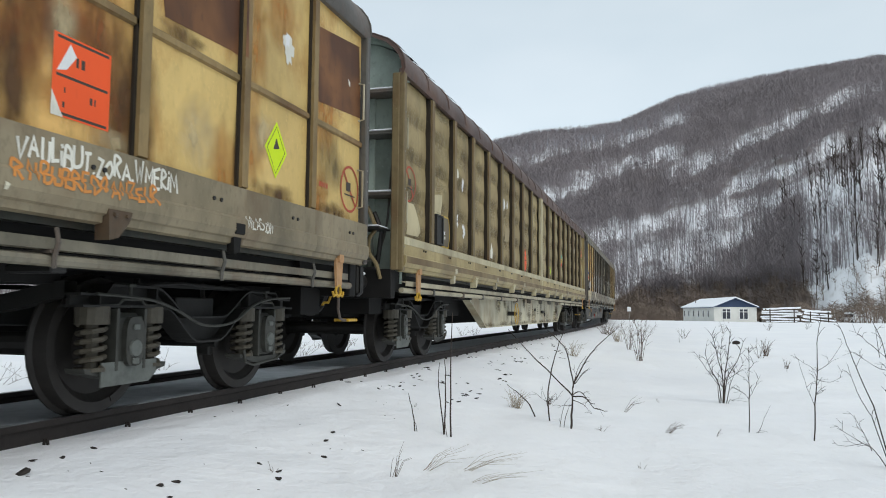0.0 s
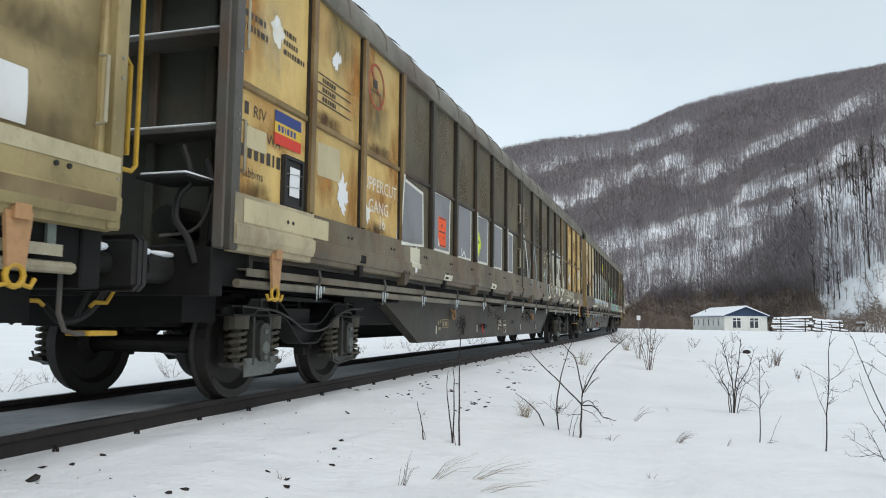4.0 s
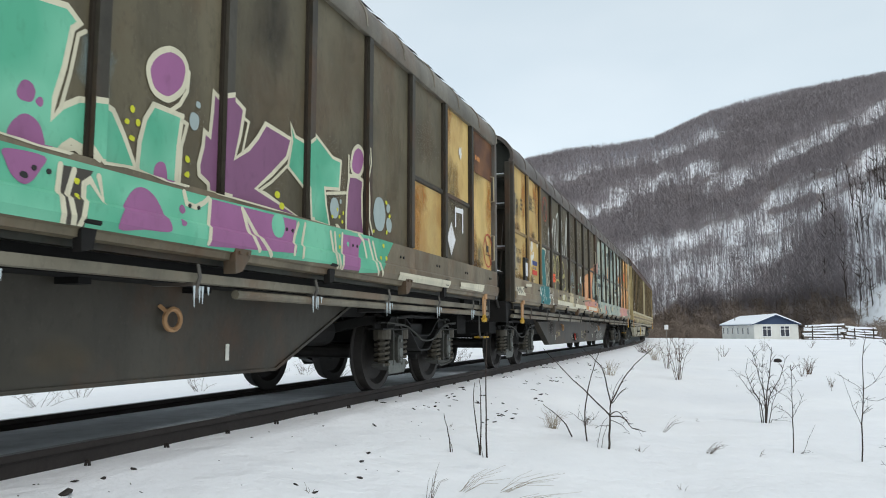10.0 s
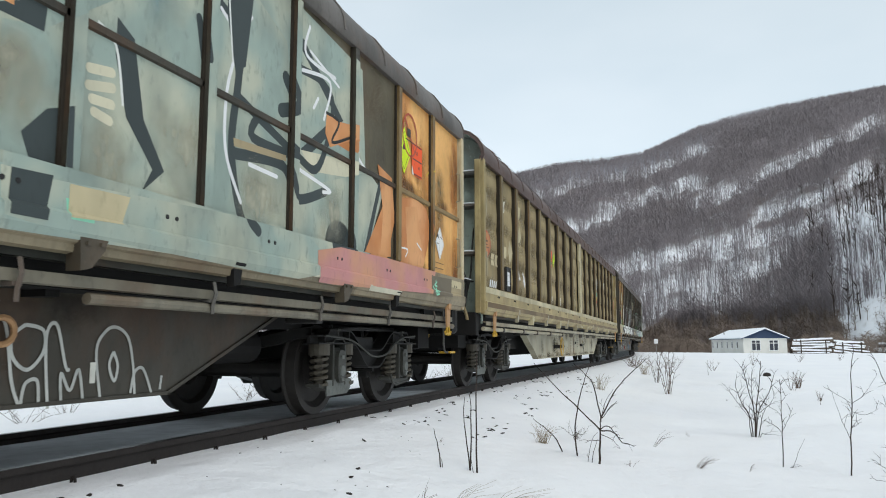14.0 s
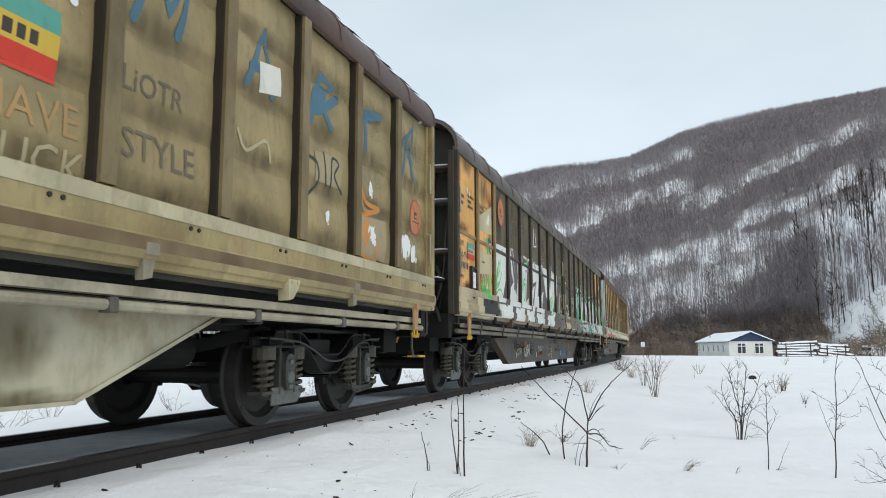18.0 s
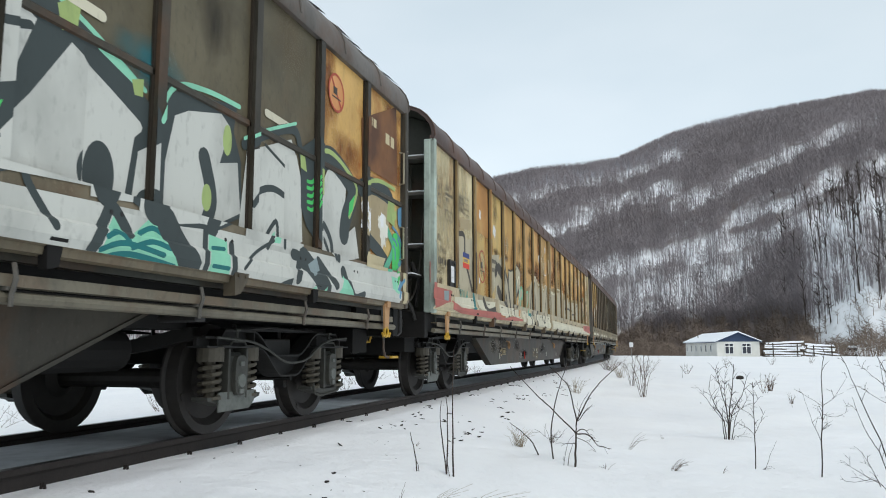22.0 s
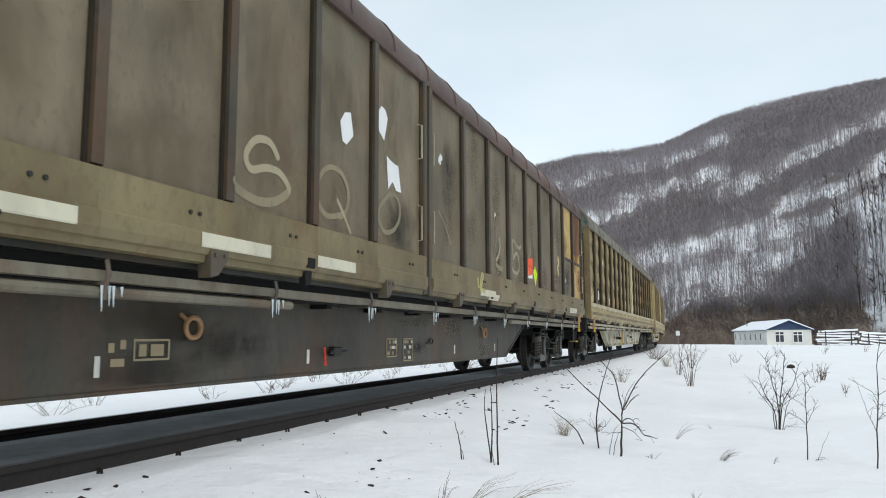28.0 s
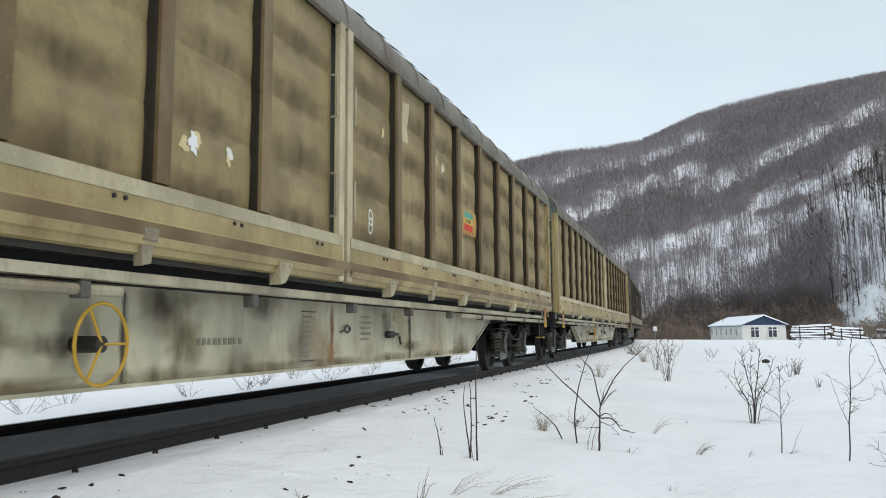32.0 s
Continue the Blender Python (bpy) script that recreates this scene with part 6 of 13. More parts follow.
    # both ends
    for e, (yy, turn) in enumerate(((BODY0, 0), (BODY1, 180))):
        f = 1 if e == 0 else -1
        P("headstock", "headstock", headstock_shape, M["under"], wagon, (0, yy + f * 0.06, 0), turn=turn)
        wall = P("end_wall", "end_wall", end_wall_shape, M[end], wagon, (0, yy + f * (0.36 if ribbed else 0.52), 0), turn=turn)
        for z in (2.18, 2.96, 3.50):
            shelf = P("shelf", "shelf", shelf_shape, M["post_grey"], wall, (0, 0, z))
            P("shelf_snow", "shelf_snow", shelf_snow_shape, M["snow_cap"], wall, (0, 0, z), "snow lying on the ledge")
        for s in (1, -1):
            P("corner_post", "corner_post", lambda bm: box(bm, -0.05, 0.05, -0.07, 0.07, 1.21, 3.70, 0.012), M[posts[e]], wagon, (s * 1.33, yy + f * 0.06, 0))
            P("buffer", "buffer", buffer_shape, M["black"], wagon, (s * 0.875, yy, 1.06), turn=turn)
        for z in (1.5, 1.62, 2.1, 2.22, 2.7, 3.2) if number < 10 else ():
            P("rivet", "rivet", lambda bm: box(bm, 0, 0.006, -0.008, 0.008, -0.008, 0.008), M["steel"], wagon, (PANEL_X + 0.0755, yy + f * 0.05, z))
        P("lever", "end_lever", lambda bm: tube(bm, smooth_path([(1.16, -0.02, 1.10), (1.12, -0.06, 1.28), (1.04, -0.10, 1.42), (1.02, -0.05, 1.60), (1.07, 0.02, 1.72), (1.00, 0.10, 1.86), (0.92, 0.12, 2.02)]), 0.026, 8), M["brown_rib" if ribbed else "black"], wagon, (0, yy, 0), "bent brake lever", turn)
        P("foot_board", "foot_board", lambda bm: box(bm, 0.78, 1.22, -0.24, 0.16, 1.705, 1.73, 0.006), M["black"], wagon, (0, yy, 0), turn=turn)
        P("board_snow", "board_snow", lambda bm: (box(bm, 0.80, 1.20, -0.22, 0.14, 1.73, 1.752, 0.008),), M["snow_cap"], wagon, (0, yy, 0), "snow lying on the foot board", turn)
        P("brake_hose", "hose_low", lambda bm: tube(bm, smooth_path([(0.5, 0.0, 1.0), (0.52, -0.15, 0.92), (0.5, -0.32, 0.72), (0.42, -0.48, 0.66), (0.30, -0.52, 0.78)]), 0.024, 8), M["black"], wagon, (0, yy, 0), "black rubber brake hose", turn)
        P("cable", "end_cable", lambda bm: tube(bm, smooth_path([(1.18, 0.42, 2.9), (1.16, 0.30, 2.4), (1.12, 0.28, 1.8), (1.02, 0.2, 1.4), (0.9, -0.1, 1.3)]), 0.014, 6), M["post_grey"], wagon, (0, yy, 0), turn=turn)
        for s in (1, -1):
            P("snow_lump", "snow_lump%d" % (number % 3), snow_lump_shape(number % 3), M["snow_cap"], wagon, (s * 0.875, yy - f * 0.12, 1.17), "snow caught on the buffer", turn)
        P("coupling", "coupling", coupling_shape, M["black"], wagon, (0, yy, 1.04), turn=turn)
        for x in (-0.85, -0.25, 0.35, 0.9):
            P("stiffener", "stiffener", lambda bm: box(bm, -0.04, 0.04, -0.08, -0.03, 1.05, 3.58, 0.01), M[end], wall, (x, 0, 0))
        if e == 1:
            P("hand_rail", "hand_rail", handrail_shape, M[handrail], wagon, (1.25, yy + 0.11, 2.84), "yellow bent hand rail", turn)
            P("hand_rail", "hand_rail_low", lambda bm: tube(bm, [(0, -0.06, -0.60), (0, -0.06, -0.10), (0.0, -0.10, -0.02), (0, -0.30, 0.06), (0, -0.36, 0.0), (0, -0.36, -0.60)], 0.017, 8), M["yellow"], wagon, (1.10, yy + 0.06, 2.36), "yellow bent grab rail", turn)
            P("step_hanger", "step", step_shape, M["post_grey"], wagon, (1.18, yy - 0.16, 0.72))
            P("step", "step_plate", step_plate_shape, M["yellow"], wagon, (1.20, yy - 0.16, 0.72), "yellow-edged foot step")
        P("shunter_bar", "shunter_bar", shunter_bar_shape, M["yellow"], wagon, (0.55, yy - f * 0.2, 0.80), turn=turn)
        hook = P("tow_plate", "tow_hook", tow_hook_shape, M["orange_plate"], wagon, (1.42, yy + f * 0.70, 1.00), "orange painted tow plate")
        P("tow_eye", "tow_eye", tow_eye_shape, M["yellow"], hook, (0.0, 0, -0.10), "yellow tow eye")
        if number in (9, 10) and e == 1:
            P("ladder", "ladder", ladder_shape, M["pipe_pale"], wagon, (1.28, yy - f * 0.06, 1.3), turn=turn)
            P("end_grille", "end_grille", lambda bm: ([tube(bm, [(x, -0.06, 2.45), (x, -0.06, 2.9)], 0.008, 4) for x in (0.55, 0.68, 0.81, 0.94, 1.07)], [tube(bm, [(0.55, -0.06, z), (1.07, -0.06, z)], 0.008, 4) for z in (2.45, 2.56, 2.67, 2.78, 2.9)]),
              M["steel"], wall)
        # brake gear in the corner
        P("brake_cylinder", "brake_cyl", lambda bm: (tube(bm, [(0.75, -0.35, 1.45), (0.75, -0.02, 1.45)], 0.13, 12), tube(bm, [(1.05, -0.2, 1.3), (1.12, -0.25, 1.7), (1.0, -0.2, 1.95)], 0.03, 6)), M["black"], wall)
    wheels = []
    for y in PIVOTS:
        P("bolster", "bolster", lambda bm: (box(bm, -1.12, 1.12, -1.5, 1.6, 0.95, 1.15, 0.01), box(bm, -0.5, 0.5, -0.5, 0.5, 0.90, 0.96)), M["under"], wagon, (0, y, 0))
        wheels += add_bogie(wagon, y)
    MOVING.append((number, wagon, wheels))
    SHEETS[number] = colours
    return wagon


# ---- the wagons one by one ----
def rep(*pairs):
    out = []
    for name, n in pairs:
        out += [name] * n
    return out
D2 = ("dark", "dark")
C2 = ("cream", "cream")
w0 = make_wagon(0, "smooth", "dark sliding-wall freight wagon with rusty cream end panels", rep((D2, 14), (("rusty", "rusty"), 1), (C2, 3)), rep(("dark_rib", 13), ("tan_rib", 5)), rep(("sill_dark", 18)), "roof", ("post_grey", "post_grey"), "end_dark", 1)
w1 = make_wagon(1, "ribbed", "beige-brown freight wagon with ribbed sliding walls and pale sills", rep(("brown", 18)), rep(("brown_rib", 18)), rep(("sill_tan", 18)), "roof_brown", ("brown_rib", "sill_tan"), "end_green", 2)
w2 = make_wagon(2, "smooth", "dark freight wagon with cream end panels and white labels", rep((C2, 3), (D2, 12), (C2, 3)), rep(("tan_rib", 3), ("dark_rib", 11), ("tan_rib", 4)), rep(("sill_cream", 1), ("sill_mid", 17)), "roof_grey", ("post_grey", "post_grey"), "end_dark", 3, True)
w3 = make_wagon(3, "smooth", "dark freight wagon with cream panels and silver graffiti", rep(("cream_pale", 2), (("dark", "cream_pale"), 1), ("dark", 12), (("cream", "dark"), 1), (("dark", "cream"), 1), ("cream", 1)), rep(("tan_rib", 2), ("dark_rib", 16)), rep(("sill_black", 9), ("sill_mid", 9)), "roof_grey", ("tan_rib", "post_grey"), "end_dark", 4, True)
w4 = make_wagon(4, "smooth", "dark freight wagon covered with orange and silver graffiti", rep((C2, 2), (D2, 14), (("orange", "orange"), 2)), rep(("tan_rib", 2), ("dark_rib", 14), ("tan_rib", 2)), rep(("sill_dark", 18)), "roof", ("dark_rib", "sill_cream"), "end_dark")
w5 = make_wagon(5, "ribbed", "beige-brown freight wagon with ribbed walls and faded stickers", rep(("brown", 18)), rep(("brown_rib", 18)), rep(("sill_tan", 18)), "roof_brown", ("sill_tan", "sill_tan"), "end_green", 5)
w6 = make_wagon(6, "smooth", "dark freight wagon with orange end panels and silver graffiti", rep((("orange", "orange"), 2), (D2, 14), (("dark", "rusty"), 1), (("cream", "rusty"), 1)), rep(("tan_rib", 2), ("dark_rib", 16)), rep(("sill_cream", 2), ("sill_dark", 5), ("sill_mid", 11)), "roof", ("dark_rib", "dark_rib"), "end_dark", 6)
w7 = make_wagon(7, "smooth", "cream and rust-stained freight wagon with faded graffiti", rep(("cream_pale", 2), ("cream", 2), ("rusty", 2), ("ochre", 4), ("rusty", 7), ("cream_pale", 1)), rep(("tan_rib", 18)), rep(("sill_cream", 18)), "roof_brown", ("end_green", "sill_cream"), "end_dark")
w8 = make_wagon(8, "smooth", "plain dark brown freight wagon with cream end panels", rep(("cream", 2), (("olive", "cream"), 1), ("olive", 13), (("olive", "cream"), 1), (("cream", "rusty"), 1)), rep(("tan_rib", 2), ("olive_rib", 16)), rep(("olive_sill", 18)), "roof_brown", ("post_grey", "olive_rib"), "end_dark", 0, True)
w9 = make_wagon(9, "ribbed", "beige-brown freight wagon with ribbed walls and snow on its roof", rep(("brown", 18)), rep(("brown_rib", 18)), rep(("sill_tan", 18)), "roof_grey", ("brown_rib", "sill_tan"), "end_green", 7)
w10 = make_wagon(10, "ribbed", "beige-brown freight wagon with ribbed walls and pale stickers", rep(("brown", 18)), rep(("brown_rib", 18)), rep(("sill_tan", 18)), "roof_grey", ("sill_tan", "sill_tan"), "end_green", 8)
w11 = make_wagon(11, "smooth", "plain dark freight wagon far back in the train", rep(("dark", 16), ("cream", 2)), rep(("dark_rib", 18)), rep(("sill_dark", 18)), "roof", ("post_grey", "post_grey"), "end_dark", 3)
w12 = make_wagon(12, "smooth", "ochre freight wagon far back in the train", rep(("ochre", 18)), rep(("tan_rib", 18)), rep(("sill_cream", 18)), "roof", ("post_grey", "post_grey"), "end_dark", 3)
w13 = make_wagon(13, "smooth", "dark freight wagon at the bend of the line", rep(("dark", 18)), rep(("dark_rib", 18)), rep(("sill_dark", 18)), "roof", ("post_grey", "post_grey"), "end_dark", 3)


# ---- paint, stickers and markings on the wagons ----
silver = spray("silver_spray", (0.54, 0.55, 0.51), 0.45)
pale_silver = spray("pale_silver_spray", (0.68, 0.70, 0.66), 0.4)
faded_silver = spray("faded_silver_spray", (0.34, 0.34, 0.28), 0.4)
sky_spray = spray("pale_blue_spray", (0.42, 0.53, 0.64))
bone = spray("bone_spray", (0.60, 0.57, 0.42))
green = spray("green_spray", (0.085, 0.38, 0.235), 0.3, (0.17, 0.50, 0.33))
magenta = spray("magenta_spray", (0.30, 0.115, 0.25), 0.3)
pool = spray("pool_blue_spray", (0.22, 0.38, 0.41), 0.3)
pool_soft = soft("soft_pool_mist", (0.30, 0.42, 0.42), 0.8)
flat_teal = spray("dull_teal_patch", (0.055, 0.105, 0.105), 0.35)
bright_green = spray("bright_green_spray", (0.07, 0.52, 0.13), 0.25)
mint = spray("mint_spray", (0.25, 0.60, 0.42), 0.3)
purple = spray("purple_spray", (0.20, 0.085, 0.165))
plum = spray("dull_plum_spray", (0.100, 0.078, 0.078), 0.25)
grey_blue = spray("grey_blue_spray", (0.24, 0.30, 0.31))
ice = spray("ice_blue_spray", (0.29, 0.365, 0.32), 0.5, (0.44, 0.46, 0.36))
pale_grey = spray("weathered_grey_label", (0.22, 0.225, 0.235), 0.4)
cream_tin = spray("creamy_tin_spray", (0.47, 0.455, 0.36), 0.6, (0.50, 0.53, 0.49))
frost = spray("pale_frost_spray", (0.30, 0.40, 0.40), 0.4, (0.42, 0.48, 0.44))
tin_grey = spray("tin_grey_spray", (0.42, 0.425, 0.40), 0.6, (0.36, 0.36, 0.33))
bubble = spray("grey_bubble_spray", (0.33, 0.40, 0.39), 0.3)
bone_grey = spray("warm_grey_spray", (0.42, 0.375, 0.265), 0.5)
soot = spray("dark_brown_spray", (0.055, 0.048, 0.038), 0.3)
ink = spray("black_spray", (0.022, 0.022, 0.020), 0.2)
slate = spray("slate_spray", (0.042, 0.055, 0.055), 0.3)
teal = spray("teal_spray", (0.010, 0.155, 0.160), 0.3)
skin = spray("orange_spray", (0.52, 0.20, 0.065), 0.25, (0.68, 0.34, 0.15))
skin_dark = spray("brown_orange_spray", (0.36, 0.14, 0.055), 0.3)
skin_pale = spray("pale_orange_spray", (0.66, 0.33, 0.14), 0.25, (0.56, 0.24, 0.085))
pink = spray("pink_spray", (0.50, 0.23, 0.22), 0.3, (0.55, 0.28, 0.17))
coral = spray("coral_spray", (0.42, 0.125, 0.10), 0.45)
dull_lime = spray("dull_lime_spray", (0.34, 0.44, 0.16), 0.35)
splash_blue = spray("splashed_blue_spray", (0.10, 0.25, 0.38), 0.35)
faint_slate = spray("faint_dark_tag", (0.15, 0.125, 0.085), 0.4)
faint_orange = spray("faint_orange_tag", (0.42, 0.26, 0.11), 0.4)
faint_chalk = spray("faint_bone_tag", (0.44, 0.38, 0.23), 0.4)
olive_wash = spray("olive_brown_wash", (0.24, 0.175, 0.08), 0.4, (0.36, 0.25, 0.10))
white = spray("white_sticker", (0.74, 0.75, 0.75), 0.15)
chalk = spray("chalk_white_spray", (0.72, 0.71, 0.63), 0.35)
faint_chalk_soft = spray("thin_chalk_spray", (0.34, 0.30, 0.195), 0.5)
ghost = spray("faint_chalk", (0.25, 0.215, 0.135), 0.5)
ochre_tag = spray("ochre_tag", (0.42, 0.38, 0.16), 0.35)
lip_white = spray("cream_white_lip_paint", (0.60, 0.57, 0.44), 0.4)
yellow_tag = spray("yellow_tag", (0.55, 0.56, 0.03), 0.25)
orange_tag = spray("orange_tag", (0.62, 0.25, 0.06), 0.35)
blue_tag = spray("blue_tag", (0.07, 0.16, 0.22), 0.4)
lime = spray("lime_sticker", (0.60, 0.78, 0.01), 0.1)
signal_orange = spray("signal_orange_sticker", (0.83, 0.10, 0.02), 0.15)
sign_red = spray("red_sign_paint", (0.42, 0.08, 0.045), 0.45)
flag_blue = spray("blue_label_paint", (0.035, 0.055, 0.19), 0.2)
flag_green = spray("green_label_paint", (0.10, 0.34, 0.27), 0.3)
flag_yellow = spray("yellow_label_paint", (0.62, 0.42, 0.06), 0.3)
flag_red = spray("red_label_paint", (0.60, 0.05, 0.03), 0.2)
faint_stencil = spray("worn_stencil_paint", (0.22, 0.205, 0.15), 0.5)
paper_cream = spray("yellowed_paper", (0.60, 0.50, 0.27), 0.3)
stencil = spray("stencil_paint", (0.055, 0.045, 0.035), 0.4)
patch_cream = spray("pale_paint_patch", (0.52, 0.45, 0.28), 0.35)
patch_rust = spray("faded_orange_disc", (0.46, 0.20, 0.08), 0.4)
deep_blue_tag = spray("deep_blue_tag", (0.055, 0.13, 0.25), 0.5, (0.09, 0.20, 0.30))
patch_tan = spray("tan_paint_patch", (0.36, 0.29, 0.17), 0.35)
rust_patch = spray("rust_patch", (0.085, 0.034, 0.015), 0.4, (0.20, 0.085, 0.03))
amber = spray("amber_rust_patch", (0.42, 0.20, 0.055), 0.4, (0.5, 0.31, 0.11))
LABELS = {"graffiti": "sprayed graffiti on the wagon's side", "sticker": "bright stickers and torn paper labels", "marking": "stencilled wagon markings",
          "stain": "patches of rust and faded paint", "card_holder": "black label holder with a white card"}


def orange_plate(p, y, z, w, h):
    """A warning plate in two fields with black rules; its worn signs are bars."""
    p.hold(True)
    p.rect(y - w / 2, y + w / 2, z - h / 2, z + h / 2, signal_orange, 2, "sticker")
    for q in (-0.46, 0.0, 0.46):
        p.rect(y - w * 0.44, y + w * 0.46, z + h * q - 0.008, z + h * q + 0.008, stencil, 6, "sticker")
    p.bars(y - w * 0.12, z + h * 0.16, [0.35, 0.5], h * 0.12, stencil, 6, "sticker")
    p.bars(y - w * 0.30, z - h * 0.20, [0.3], h * 0.07, stencil, 6, "sticker")
    p.bars(y + w * 0.14, z - h * 0.24, [0.5, 0.3], h * 0.09, stencil, 6, "sticker")
    p.bars(y - w * 0.32, z - h * 0.38, [0.5], h * 0.07, stencil, 6, "sticker")
    p.fill([(y - w / 2, z - h / 2), (y - w * 0.30, z - h / 2), (y - w / 2, z - h * 0.2)], chalk, 3, "sticker")
    p.hold(False)


def lime_diamond(p, y, z, r):
    p.hold(True)
    p.fill([(y, z - r * 1.3), (y + r, z), (y, z + r * 1.3), (y - r, z)], lime, 2, "sticker")
    p.stroke([(y, z - r * 1.05), (y + r * 0.8, z), (y, z + r * 1.05), (y - r * 0.8, z), (y, z - r * 1.05)], 0.008, stencil, 3, "sticker", False)
    p.fill([(y - r * 0.25, z), (y + r * 0.3, z + r * 0.1), (y, z + r * 0.55)], stencil, 6, "sticker")
    p.hold(False)


def white_diamond(p, y, z, r):
    """A white hazard diamond with a dark outline and worn black marks."""
    p.hold(True)
    p.fill([(y, z - r * 1.25), (y + r, z), (y, z + r * 1.25), (y - r, z)], white, 2, "sticker")
    p.stroke([(y, z - r * 1.08), (y + r * 0.88, z), (y, z + r * 1.08), (y - r * 0.88, z), (y, z - r * 1.08)], 0.005, patch_tan, 3, "sticker", False)
    p.stroke([(y + r * 0.1, z + r), (y - r * 0.15, z + r * 0.1), (y + r * 0.05, z - r)], 0.006, patch_tan, 3, "sticker", False)
    p.hold(False)


def no_hump_sign(p, y, z, r, disc=None):
    """A round barred sign with a small dark wagon in it."""
    p.hold(True)
    if disc:
        p.disc(y, z, r * 0.97, r * 1.03, disc, 1, "marking")
    p.ring(y, z, r, r * 1.06, 0.026, sign_red, 2)
    p.stroke([(y - r * 0.66, z + r * 0.72), (y + r * 0.66, z - r * 0.72)], 0.028, sign_red, 2, "marking", False)
    p.rect(y - r * 0.4, y + r * 0.1, z - r * 0.12, z + r * 0.3, stencil, 3, "marking")
    p.stroke([(y - r * 0.6, z - r * 0.3), (y + r * 0.6, z - r * 0.3)], 0.014, stencil, 3, "marking", False)
    p.hold(False)


def torn_paper(p, y, z, r, seed, tint=None):
    """A torn white sticker with a ragged edge."""
    k = random.Random(seed)
    n = 19
    p.hold(True)
    a = k.uniform(-0.5, 0.5)
    for part_ in range(3):
        cy, cz, q = (y, z, 0.62) if part_ == 0 else (y + r * k.uniform(-0.6, 0.6), z + r * k.uniform(-0.8, 0.8), k.uniform(0.18, 0.34))
        pts = []
        for i in range(n):
            t, d = 6.283 * i / n, r * q * k.uniform(0.55, 1.15)
            pts.append((cy + d * (math.cos(t) + a * math.sin(t) * 0.4) * 0.85, cz + d * 1.2 * math.sin(t)))
        p.fill(pts, tint or (white if k.random() < 0.75 else chalk), 2, "sticker")
    p.hold(False)


def striped_label(p, y, z, w, top, middle, foot):
    p.hold(True)
    h = w * 0.62
    p.rect(y - w / 2, y + w / 2, z + h / 6, z + h / 2, top, 5, "sticker")
    p.rect(y - w / 2, y + w / 2, z - h / 6, z + h / 6, middle, 5, "sticker")
    p.rect(y - w / 2, y + w / 2, z - h / 2, z - h / 6, foot, 5, "sticker")
    p.bars(y - w * 0.38, z - h * 0.10, [0.7, 0.7, 0.3, 0.8, 0.7, 0.7], h * 0.19, flag_blue if top is flag_blue else stencil, 6, "sticker")
    p.hold(False)


